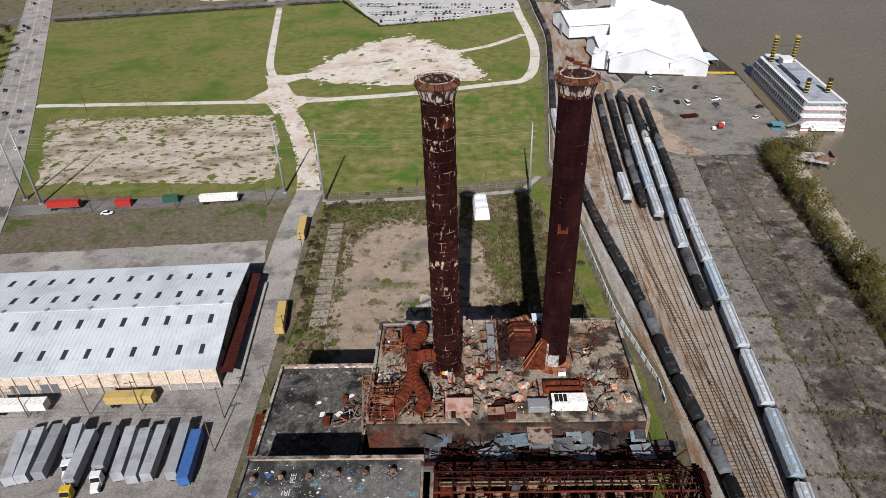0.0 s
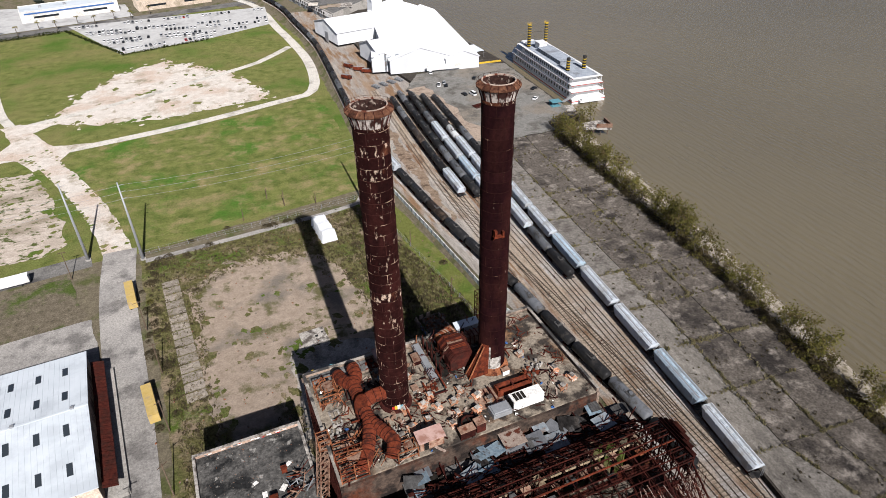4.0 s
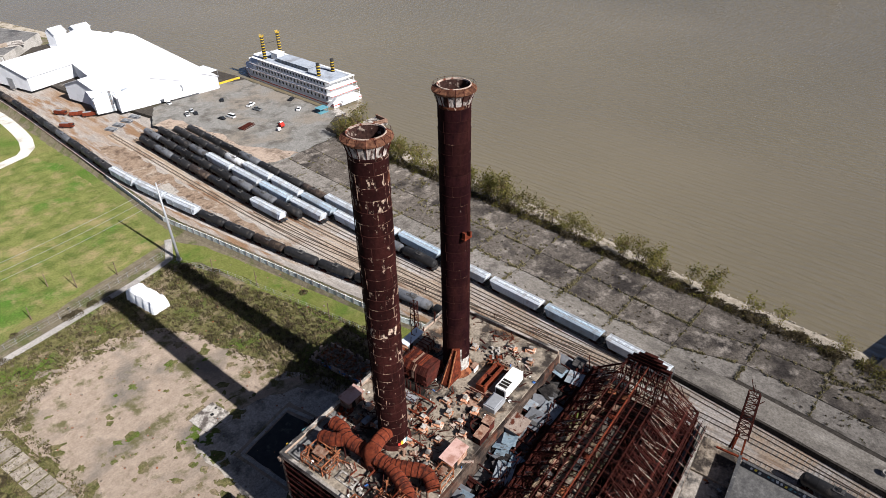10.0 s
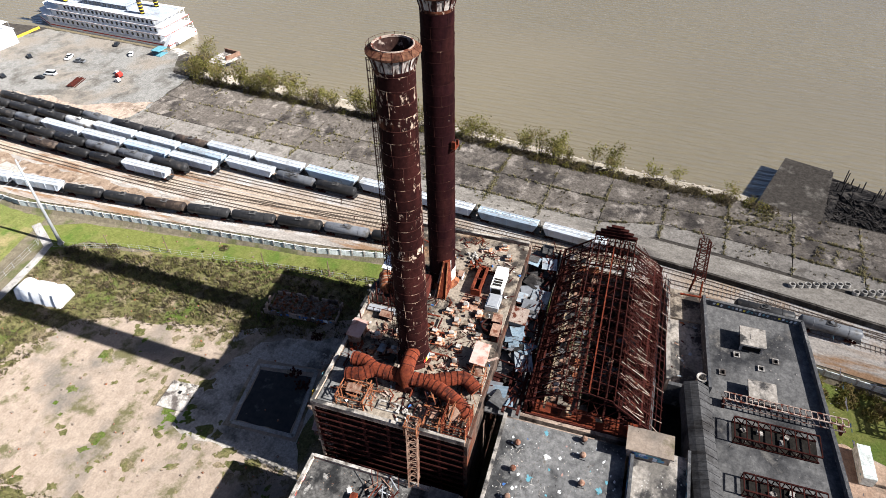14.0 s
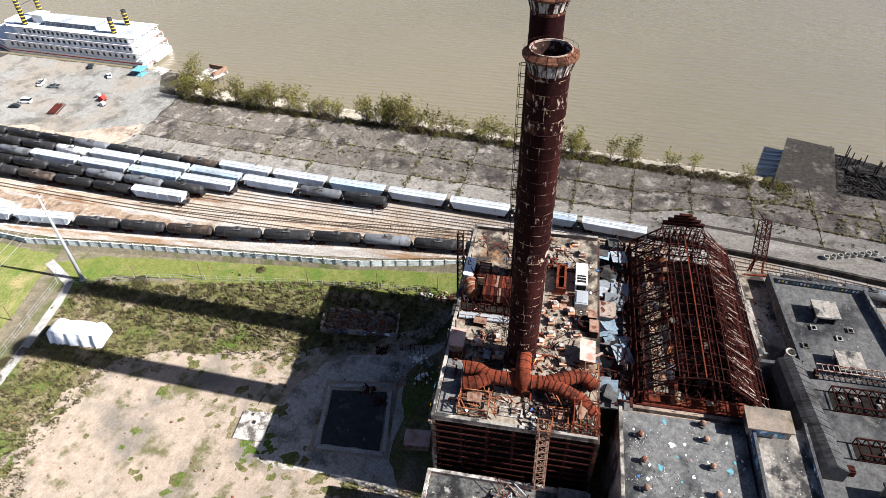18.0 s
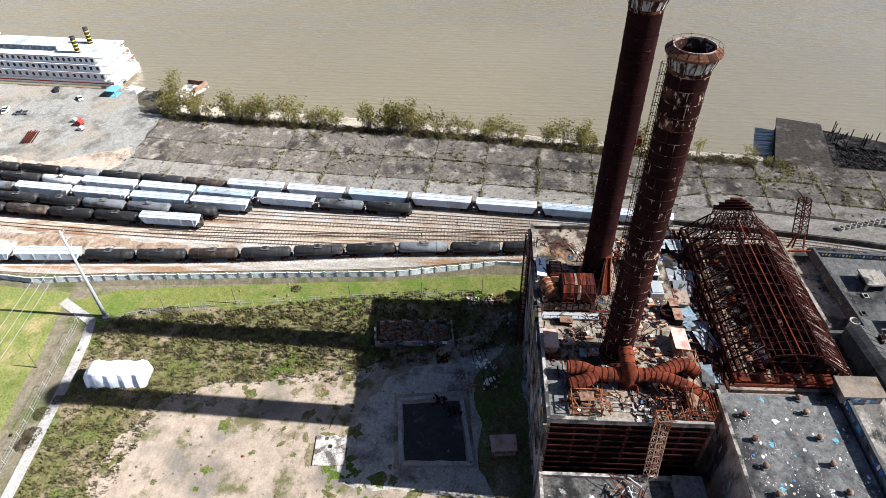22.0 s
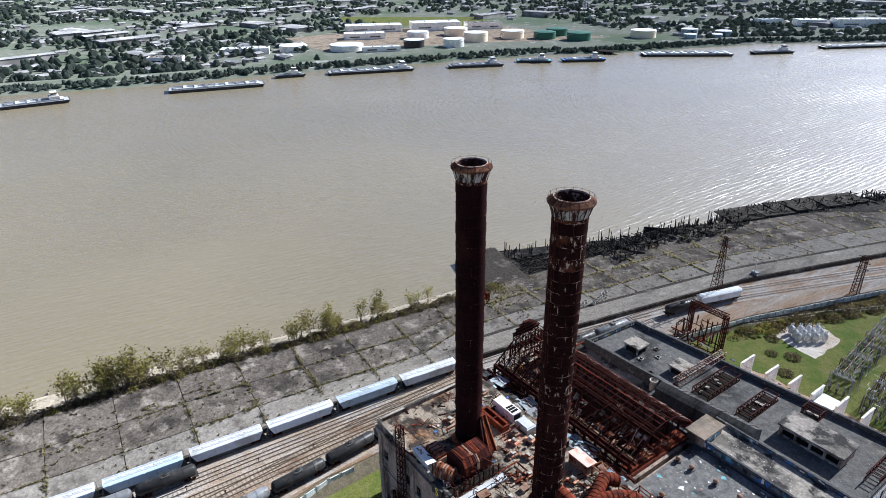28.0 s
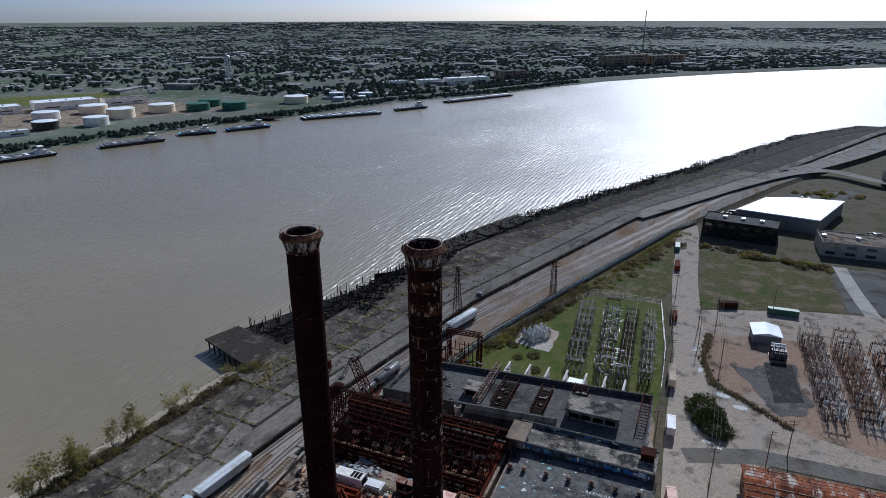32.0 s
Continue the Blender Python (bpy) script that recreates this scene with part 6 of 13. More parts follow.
for u, v in ((-16.5, 79.6), (-11.5, 79.6), (-16.5, 83.8), (-11.5, 83.8), (-14, 79.6), (-14, 83.8)):
    part("post", Mesh().beam((u, v, BZ), (u, v, BZ + 4.0), 0.22), "orange_steel", cage)
for k in range(9):
    part("brace", Mesh().beam((-16.5 + 5 * (k % 2), 79.6 + (k // 2) * 1.0, BZ + 0.2 + 0.4 * k), (-11.5 - 5 * (k % 2) * 0.6, 80.2 + (k // 3) * 1.2, BZ + 1.4 + 0.3 * k), 0.11), "orange_steel", cage)
part("floor_plate", Mesh().slab((-13.2, 82.4, BZ + 2.6), (2.6, 2.0, 0.1), (6, -9, 12)), "rust_pale", cage)
for u0, v0, u1, v1, h in ((-15.6, 98.4, -11.6, 103.6, 2.4), (-16.2, 84.6, -12.4, 87.2, 1.8), (-6.0, 79.6, -2.2, 82.0, 2.6)):
    o = plant_thing("duct_stage", "open orange rusted steel stage under a flue duct end", "steel frame", group="stages under the flue ducts")
    for u, v in ((u0, v0), (u1, v0), (u0, v1), (u1, v1)):
        part("post", Mesh().beam((u, v, BZ), (u, v, BZ + h), 0.2), "orange_steel", o)
    for z in (0.9, h):
        part("ring", Mesh().beam((u0, v0, BZ + z), (u1, v0, BZ + z), 0.16).beam((u1, v0, BZ + z), (u1, v1, BZ + z), 0.16).beam((u1, v1, BZ + z), (u0, v1, BZ + z), 0.16).beam((u0, v1, BZ + z), (u0, v0, BZ + z), 0.16), "orange_steel", o)
    part("brace", Mesh().beam((u0, v0, BZ), (u1, v0, BZ + h), 0.12), "bleached", o)
    part("brace", Mesh().beam((u0, v1, BZ), (u0, v0, BZ + h), 0.12), "bleached", o)
    part("floor_bar", Mesh().beam(((u0 + u1) / 2, v0, BZ + h), ((u0 + u1) / 2, v1, BZ + h), 0.14), "orange_steel", o)
    part("floor_plate", Mesh().slab(((u0 + u1) / 2 + 0.4, (v0 + v1) / 2, BZ + h + 0.08), ((u1 - u0) * 0.45, (v1 - v0) * 0.5, 0.08), (3, -4, 4)), "rust_pale", o)
for nm, mt, lab, areas, n, seed in (("pipework_tangle", "orange_steel", "tangle of orange rusted pipework and bars round the duct ends", ((-16.2, 79.6, -5.0, 88.0, 3.0), (-16.0, 96.5, -10.5, 104.0, 2.4)), 120, 51), ("bar_tangle", "rust_dark", "tangle of dark rusted bars over the roof machinery", ((-16.2, 79.6, -5.0, 90.0, 2.4), (9.0, 95.8, 22.0, 107.2, 3.2)), 110, 52)):
    rt, m = random.Random(seed), Mesh()
    for k in range(n):
        a0, b0, a1, b1, h = areas[k % 2]
        p = Vector((rt.uniform(a0, a1), rt.uniform(b0, b1), BZ + rt.uniform(0.1, h)))
        d = Vector(rt.choice(((1, 0, 0), (0, 1, 0), (0, 0, -1), (0.7, 0.5, 0.3), (0.2, -0.8, -0.4)))) * rt.uniform(0.8, 3.2)
        q = p + d
        q.x, q.y, q.z = min(a1, q.x), min(b1, max(b0, q.y)), max(BZ + 0.05, q.z)
        m.beam(p, q, rt.uniform(0.07, 0.2))
    solid(nm, m, mt, lab, "scrap", kind="stuff", at=PLANT)
mast = plant_thing("stair_mast", "leaning rusted lattice mast against the open west face", "lattice mast")
part("mast", lattice(Mesh(), (-19.4, 88.2, 14.8), (-17.4, 88.6, BZ + 2.5), 1.7, bays=9, leg=0.2, brace=0.12), "rust_pale", mast)
for du, dv in ((-1.1, -1.1), (1.1, -1.1), (1.1, 1.1), (-1.1, 1.1)):
    part("head_post", Mesh().beam((-17.3 + du, 88.6 + dv, BZ + 0.5), (-17.3 + du, 88.6 + dv, BZ + 3.2), 0.22), "orange_steel", mast)
for z in (0.6, 1.9, 3.2):
    part("head_ring", Mesh().beam((-18.4, 87.5, BZ + z), (-16.2, 87.5, BZ + z), 0.16).beam((-16.2, 87.5, BZ + z), (-16.2, 89.7, BZ + z), 0.16).beam((-16.2, 89.7, BZ + z), (-18.4, 89.7, BZ + z), 0.16).beam((-18.4, 89.7, BZ + z), (-18.4, 87.5, BZ + z), 0.16), "orange_steel", mast)
fh = plant_thing("loose_window", "empty pale window frame lying on the roof", "frame")
part("frame", Mesh().box(-14.6, 92.4, BZ + 0.05, -12.6, 92.7, BZ + 0.25).box(-14.6, 96.2, BZ + 0.05, -12.6, 96.5, BZ + 0.25).box(-14.6, 92.7, BZ + 0.05, -14.3, 96.2, BZ + 0.25).box(-12.9, 92.7, BZ + 0.05, -12.6, 96.2, BZ + 0.25).box(-13.75, 92.7, BZ + 0.05, -13.55, 96.2, BZ + 0.2).box(-14.3, 94.3, BZ + 0.05, -12.9, 94.5, BZ + 0.2), "coping", fh)
ne = plant_thing("corner_mast", "slender rusted lattice mast at the corner of the boiler house", "lattice mast")
part("mast", lattice(Mesh(), (24.4, 109.6, 0), (24.4, 109.6, BZ + 8), 1.5, 1.2, bays=22, leg=0.16, brace=0.09), "rust_dark", ne)
part("stay", Mesh().beam((24.4, 109.0, BZ + 2), (20.5, 107.0, BZ + 0.4), 0.25), "rust", ne)

# painted marks on the stacks and parapet
mk = stack_b
part("foot_skirt", Mesh().lathe((0, 0, 0), [(3.7, 0.0), (3.55, 0.5), (3.0, 0.95), (2.75, 1.6)], 32), "orange_steel", mk, "orange rusted skirt round the foot", True)
part("pale_strip", Mesh().add([((2.79) * math.cos(radians(a)), (2.79) * math.sin(radians(a)), z) for z in (0.6, 4.2, 7.4) for a in (228, 236, 244, 252)], [(0, 1, 5, 4), (1, 2, 6, 5), (2, 3, 7, 6), (4, 5, 9, 8), (5, 6, 10, 9)]), "coping", mk, "pale plaster strip up the foot")
part("painted_panel", Mesh().add([((2.80) * math.sin(radians(a)), -(2.80) * math.cos(radians(a)), z) for z in (0.3, 3.8, 4.6) for a in (-20, -7, 7, 20)], [(0, 1, 5, 4), (1, 2, 6, 5), (2, 3, 7, 6), (4, 5, 9, 8), (5, 6, 10, 9), (6, 7, 11, 10)]), "coping", mk, "pale painted door panel")
part("inspection_stage", Mesh().slab((-0.6, -3.2, 34.3), (1.9, 0.9, 0.18)).slab((-1.2, -3.2, 35.0), (0.5, 0.7, 1.3)).slab((0.2, -3.3, 34.9), (0.35, 0.5, 0.9)).beam((-1.4, -2.7, 33.4), (-1.4, -3.6, 34.3), 0.15).beam((0.3, -2.7, 33.4), (0.3, -3.6, 34.3), 0.15), "rust_bright", mk, "small orange rusted inspection stage")
for k, (a, c) in enumerate(((-22, "red"), (-11, "yellow"), (0, "white_paint"), (11, "teal"), (22, "pinkish"))):
    part("painted_mark", Mesh().add([((2.84 + 0.004 * k) * math.sin(radians(a + b)), -(2.84 + 0.004 * k) * math.cos(radians(a + b)), z) for z in (0.95, 2.1 - abs(a) * 0.02) for b in (-6, 6)], [(0, 1, 3, 2)]), c, stack_a)


def lettering(host, text, size, at, material, label="", thick=0.02, name="painted_lettering"):
    cu = bpy.data.curves.new(name, "FONT")
    cu.body, cu.size, cu.extrude, cu.align_x = text, size, thick, "CENTER"
    cu.resolution_u = 2
    tmp = new("text_tmp", cu)
    bpy.context.view_layer.update()
    me = bpy.data.meshes.new_from_object(tmp.evaluated_get(bpy.context.evaluated_depsgraph_get()))
    bpy.data.objects.remove(tmp)
    bpy.data.curves.remove(cu)
    ob = part(name, me, material, host, label)
    ob.matrix_basis = at
    return ob


NV = BH[3]
for u, ch in ((13.0, "S"), (8.5, "U")):
    part("painted_letter_field", Mesh().box(u - 1.6, NV + 0.01, BZ - 1.55, u + 1.6, NV + 0.66, BZ + 0.86), "black", boiler)
    lettering(boiler, ch, 2.9, pose(u, NV + 0.70, BZ - 1.4, 90, 0, 180), "letter_yellow", thick=0.03)
for u, wd, c in ((2.5, 3.0, "white_paint"), (-1.5, 2.6, "coping"), (-6.5, 3.2, "pinkish"), (-10, 2.4, "teal"), (-13.5, 3.6, "white_paint"), (-14.6, 1.6, "yellow")):
    for k in range(4):
        part("painted_mark", Mesh().slab((u + rnd.uniform(-wd, wd) * 0.4, NV + 0.62 + 0.006 * k, BZ + rnd.uniform(-0.5, 0.4)), (rnd.uniform(0.4, 1.2), 0.01, rnd.uniform(0.3, 1.0)), (0, rnd.uniform(-20, 20), 0)), c, boiler)

# ---- on the annex roof ----
wreck = plant_thing("scrap_frame_heap", "heap of collapsed pale and rusted steel frames on the annex roof", "scrap")
r2 = random.Random(5)
for k in range(26):
    a = Vector((r2.uniform(-26, -20.8), r2.uniform(89.5, 96.5), AZ + r2.uniform(0.1, 1.6)))
    part("bent_member", Mesh().beam(a, a + Vector((r2.uniform(-3, 3), r2.uniform(-3, 3), r2.uniform(0, 1.6))), r2.uniform(0.1, 0.22)), ("rust", "rust_pale", "rust_bright", "steel_pale")[k % 4], wreck)
for u, v, s, c, lab in ((-28.2, 91.1, 1.5, "rust_bright", "rusted orange bin on the annex roof"), (-25.1, 97.6, 1.1, "rust_bright", "rusted drum on the annex roof")):
    o = plant_thing("rusted_bin", lab, "bin")
    part("body", Mesh().box(u - s / 2, v - s / 2, AZ, u + s / 2, v + s / 2, AZ + s * 0.9).box(u - s * 0.55, v - s * 0.55, AZ + s * 0.9, u + s * 0.55, v + s * 0.55, AZ + s), c, o)
for u, v, s in ((-26.0, 93.7, 1.6), (-29.7, 93.6, 1.4), (-31, 97, 1.0), (-24, 99, 1.2)):
    o = plant_thing("loose_board", "white board lying flat on the annex roof", "panel")
    part("panel", Mesh().slab((u, v, AZ + 0.08), (s, s * 0.7, 0.08), (2, 3, rnd.uniform(0, 90))), "white_wall", o)

# ---- the vented roof ----
vent = None
for i, (u, v) in enumerate([(-11.5, 71.4), (-16.5, 71.1), (-21.7, 70.9), (-26.8, 70.5), (-31.9, 70.2), (-37.0, 69.9), (-5.8 - 1.6, 60.4), (-10.6, 60.2), (-15.8, 59.7), (-20.9, 59.5), (-26.0, 58.9), (-31.3, 58.7), (-36.3, 58.4)]):
    at = pose(*bw(u, v), HZ, 0, 0, rnd.uniform(0, 90))
    if vent is None:
        vent = thing("roof_vent", "round rusted roof ventilator with a domed cowl", "roof ventilator", "ventilators on the switch house", at)
        part("base", Mesh().box(-0.55, -0.55, 0, 0.55, 0.55, 0.3), "roof_dark", vent)
        part("throat", Mesh().tube((0, 0, 0.3), (0, 0, 0.85), 0.36, n=14), "rust_dark", vent, smooth=True)
        part("cowl", Mesh().lathe((0, 0, 0.9), [(0.52, -0.1), (0.55, 0.0), (0.5, 0.2), (0.32, 0.38), (0.04, 0.45)], 16), "rust_pale", vent, smooth=True)
    else:
        copy_thing(vent, at)
art = plant_thing("roof_lettering", "white sprayed letters on the dark roof", "graffiti", "structure")
for t, u, v, s, a in (("REZNOSAR", -28.3, 61.6, 1.25, 180), ("III P", -31.6, 62.2, 1.4, 180), ("STACKS", -32.0, 64.6, 1.7, 180), ("ELUM", -31.4, 66.3, 1.7, 180), ("JRI", -30.6, 68.0, 1.5, 180), ("FEE", -29.4, 70.6, 1.4, 90)):
    lettering(art, t, s, pose(u, v, HZ + 0.012, 0, 0, a), "white_paint", thick=0.004)
r2 = random.Random(12)
for k in range(150):
    u, v = r2.uniform(-38, -8), r2.uniform(54, 73.5)
    if -36 < u < -27 and 56 < v < 70:
        continue
    s = r2.uniform(0.12, 0.5)
    c = r2.choice(["roof_pale"] * 5 + ["white_paint"] * 5 + ["teal", "pinkish", "blue"])
    part("paint_blot", Mesh().poly([(u + s * r2.uniform(0.4, 1.0) * math.cos(a), v + s * r2.uniform(0.3, 0.8) * math.sin(a)) for a in [2 * math.pi * j / 9 for j in range(9)]], HZ + 0.008 + 0.00003 * k), c, art)
for u, v, s, c in ((-17.1, 68.2, 1.3, "teal"), (-15.9, 56.8, 1.2, "teal"), (-34.6, 71.2, 1.4, "blue"), (-36.2, 67.6, 1.4, "blue"), (-12.2, 66.0, 1.2, "white_paint"), (-7.6, 67, 1.0, "teal"), (-25.6, 69.2, 1.1, "teal")):
    part("paint_blot", Mesh().poly([(u + s * r2.uniform(0.15, 0.75) * math.cos(a), v + s * r2.uniform(0.15, 0.7) * math.sin(a)) for a in [2 * math.pi * j / 14 for j in range(14)]], HZ + 0.015), c, art)
sc2, rs = Mesh(), random.Random(17)
for k in range(20):
    u, v = rs.uniform(-37, -8), rs.uniform(54.5, 73)
    for q in range(rs.randrange(4, 9)):
        p = (u + 0.55 * q + rs.uniform(-0.2, 0.2), v + rs.uniform(-0.5, 0.5))
        a = rs.uniform(0, math.pi)
        L = rs.uniform(0.3, 0.9)
        sc2.beam((p[0] - L * math.cos(a) / 2, p[1] - L * math.sin(a) / 2, HZ + 0.03), (p[0] + L * math.cos(a) / 2, p[1] + L * math.sin(a) / 2, HZ + 0.03), rs.uniform(0.05, 0.11), 0.012)
part("sprayed_scrawl", sc2, "coping", art, "thin sprayed strokes over the roof", kind="stuff")
def wall_tags(host, a, b, z0, z1, off, n, seed, palette):
    """Sprayed marks along a parapet face from a to b (plan), pushed out by off."""
    r3 = random.Random(seed)
    a, b = Vector(a), Vector(b)
    d = (b - a).normalized()
    for k in range(n):
        p = a + (b - a) * r3.random()
        w, h = r3.uniform(0.3, 1.3), r3.uniform(0.2, (z1 - z0) * 0.7)
        z = r3.uniform(z0, z1 - h)
        q = p + d * w
        sl = r3.uniform(-0.2, 0.2)
        o = Vector(off) * (1 + 0.02 * k)
        part("sprayed_tag", Mesh().add([(p.x + o.x, p.y + o.y, z), (q.x + o.x, q.y + o.y, z + sl * w), (q.x + o.x + d.x * sl, q.y + o.y + d.y * sl, z + h), (p.x + o.x + d.x * sl, p.y + o.y + d.y * sl, z + h * 0.9)], [(0, 1, 2, 3)]), r3.choice(palette), host)


wall_tags(lane, (-38.5, 52.56), (-8, 52.56), 23.7, 25.5, (0, 0.012), 60, 1, ["blue", "white_paint", "teal", "blue", "grey", "black"])
wall_tags(lane, (-38.0, 43.3), (-8, 43.3), 24.2, 25.1, (0, 0.012), 28, 2, ["white_paint", "grey", "teal", "blue"])
wall_tags(pent, (-8.4, 46.6), (-8.4, 52.0), 24.4, 26.3, (-0.012, 0), 24, 3, ["teal", "white_paint", "blue", "teal"])
wall_tags(hall, (-36, 75.0), (-10, 75.0), 12, 22, (0, 0.012), 16, 4, ["rust_pale", "coping"])
wall_tags(annex, (-41, 79.6), (-21, 79.6), AZ + 0.05, AZ + 0.75, (0, 0.012), 20, 5, ["white_paint", "teal", "blue"])
wall_tags(annex, (-40, 107.9), (-21, 107.9), AZ + 0.05, AZ + 0.75, (0, -0.012), 22, 6, ["white_paint", "grey", "red"])
wall_tags(south, (-33, 14.6), (36, 14.6), SZ + 0.1, SZ + 0.95, (0, 0.012), 30, 7, ["white_paint", "blue", "grey", "teal"])

# flecks of plaster and paint on the dark roofs
for nm, mt, n, box, lab in (("annex_litter", "rubble", 320, (-41.2, 79.8, -20.4, 107.6, AZ), "pale litter and plaster over the annex roof"), ("switch_house_litter", "white_paint", 150, (-38.8, 53.2, -6.8, 74.2, HZ), "white flecks over the vented roof"), ("switch_house_grit", "roof_pale", 420, (-38.8, 53.2, -6.8, 74.2, HZ), "grey grit over the vented roof"), ("corridor_litter", "white_wall", 150, (-38, 43.8, -9.5, 51.6, 24.2), "white flakes over the corridor roof"), ("control_house_litter", "coping", 260, (-34.5, 15.2, 36, 38.4, SZ), "pale scraps over the control house roof"), ("slot_litter", "bleached", 240, (-5, 72.8, 40, 78.6, 24.4), "bleached scraps in the collapsed slot")):
    r4 = random.Random(n)
    m = Mesh()
    for k in range(n):
        u, v = r4.uniform(box[0], box[2]), r4.uniform(box[1], box[3])
        a = r4.uniform(0.05, 0.2) * (1.7 if r4.random() < 0.1 else 1)
        m.slab((u, v, box[4] + 0.03), (a, a * r4.uniform(0.3, 1), 0.06), (0, 0, r4.uniform(0, 180)))
    solid(nm, m, mt, lab, "rubbish", kind="stuff", at=PLANT)

# ---- the stripped turbine hall ----
TZ = 26.0
shed = plant_thing("turbine_hall_frame", "roofless rusted steel frame of the turbine hall", "steel frame")
# hall floor coloured near black for the gloom below the trusses
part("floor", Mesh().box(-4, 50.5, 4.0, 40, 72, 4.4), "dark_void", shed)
U0, U1, VN, VS, VC = -3.5, 39.5, 71.6, 50.2, 61.2
NB = 14
part("wall", Mesh().box(-4.8, 50.0, 0, -4.0, 72.4, TZ - 3.5), "stucco", shed)
part("wall", Mesh().box(40.0, 50.0, 0, 40.7, 72.4, TZ - 5.5), "stucco", shed)
part("wall", Mesh().box(-4.0, 49.0, 0, 41, 49.7, TZ - 4), "cope_dark", shed)
r2 = random.Random(77)
for k in range(NB + 1):
    u = U0 + (U1 - U0) * k / NB
    truss = part("tie_beam", Mesh().beam((u, VN, TZ - 0.2), (u, VS, TZ - 0.2), 0.16), "rust_dark", shed)
    for sg, ve in ((1, VN), (-1, VS)):
        part("rafter", Mesh().beam((u, ve, TZ), (u, VC + sg * 4.6, TZ + 4.6), 0.22, 0.32), "rust_dark", truss)
    n = 8
    for j in range(n):
        va, vb = VN + (VS - VN) * j / n, VN + (VS - VN) * (j + 1) / n
        za = TZ + 4.6 * min(1, (1 - abs(va - VC) / (VN - VC)) * 1.75) - 0.2
        zb = TZ + 4.6 * min(1, (1 - abs(vb - VC) / (VN - VC)) * 1.75) - 0.2
        part("web_strut", Mesh().beam((u, va, TZ - 0.2), (u, vb, max(TZ, zb)), 0.09).beam((u, vb, TZ - 0.2), (u, vb, max(TZ, zb)), 0.09), "rust_dark", truss)
    top = Mesh()
    h = 1.4
    top.beam((u, VC + 4.6, TZ + 4.6), (u, VC + 4.2, TZ + 4.6 + h * 0.55), 0.16).beam((u, VC - 4.6, TZ + 4.6), (u, VC - 4.2, TZ + 4.6 + h * 0.55), 0.16)
    top.beam((u, VC + 4.2, TZ + 4.6 + h * 0.55), (u, VC, TZ + 4.6 + h), 0.15).beam((u, VC - 4.2, TZ + 4.6 + h * 0.55), (u, VC, TZ + 4.6 + h), 0.15)
    top.beam((u, VC + 4.6, TZ + 4.6), (u, VC, TZ + 4.6 + h), 0.09).beam((u, VC - 4.6, TZ + 4.6), (u, VC, TZ + 4.6 + h), 0.09)
    part("monitor_frame", top, "rust_dark" if k < NB - 3 else "rust", truss)
    for v in (VN, VS):
        part("column", Mesh().beam((u, v, 4), (u, v, TZ), 0.5), "rust_dark", shed)
for j in range(11):
    f = j / 11
    for sgn, ve in ((1, VN), (-1, VS)):
        v = ve + (VC + sgn * 4.6 - ve) * f
        for k in range(NB):
            if (sgn < 0 or j % 2 == 0) and r2.random() < 0.93:
                ua, ub = U0 + (U1 - U0) * k / NB, U0 + (U1 - U0) * (k + 1) / NB
                s = r2.uniform(-0.25, 0.1) if r2.random() < 0.3 else 0
                part("purlin", Mesh().beam((ua, v, TZ + 4.6 * f + 0.3), (ub, v, TZ + 4.6 * f + 0.3 + s), 0.08, 0.11), "rust" if j in (0, 4, 5, 8, 10) else "rust_dark", shed)
for v, z in ((VC + 4.4, TZ + 5.6), (VC - 4.4, TZ + 5.6), (VC, TZ + 6.2), (VC + 1.5, TZ + 6.05), (VC - 1.5, TZ + 6.05), (VC + 3.0, TZ + 5.85), (VC - 3.0, TZ + 5.85)):
    part("ridge_beam", Mesh().beam((U0, v, z), (U1, v, z), 0.22 if v == VC else 0.15), "rust_bright" if v == VC else "rust", shed)
for v, z, c in ((VN + 0.1, TZ - 0.3, "rust"), (VN - 1.2, TZ - 0.3, "rust"), (VS + 1.6, TZ + 1.2, "rust"), (VS, TZ - 0.6, "rust_dark")):
    part("eaves_girder", Mesh().beam((U0 - 0.6, v, z), (U1, v, z), 0.36, 0.8), c, shed)
# the lean-to bay along the south wall
for k in range(30):
    u = U0 + (U1 - U0) * (k + 0.3) / 30 + r2.uniform(-0.3, 0.3)
    part("lean_to_rafter", Mesh().beam((u, VS + 0.2, TZ - 0.4), (u + r2.uniform(-0.9, 0.9), VS - 2.6, TZ - 2.6 + r2.uniform(-0.4, 0.2)), 0.1), r2.choice(("rust_dark", "rust_dark", "rust", "bleached")), shed)
for f in (0.25, 0.55, 0.9):
    part("lean_to_purlin", Mesh().beam((U0, VS + 0.2 - 2.8 * f, TZ - 0.4 - 2.2 * f), (U1, VS + 0.2 - 2.8 * f, TZ - 0.4 - 2.2 * f), 0.12), "rust_dark", shed)
# loose sloping bars of the south slope, bleached on the upper side
for k in range(170):
    u = U0 + (U1 - U0) * r2.random()
    south_side = r2.random() < 0.75
    sg = -1 if south_side else 1
    f0, f1 = r2.uniform(0, 0.6), r2.uniform(0.5, 1.0)
    ve = VS if south_side else VN
    va, vb = ve + (VC + sg * 4.6 - ve) * f0, ve + (VC + sg * 4.6 - ve) * f1
    part("glazing_bar", Mesh().beam((u, va, TZ + 4.6 * f0 + 0.5), (u + r2.uniform(-1.2, 1.2), vb, TZ + 4.6 * f1 + 0.5 + r2.uniform(-0.5, 0.2)), r2.uniform(0.06, 0.12)), r2.choice(["bleached", "bleached", "rust", "rust_dark"]), shed)
m = Mesh()
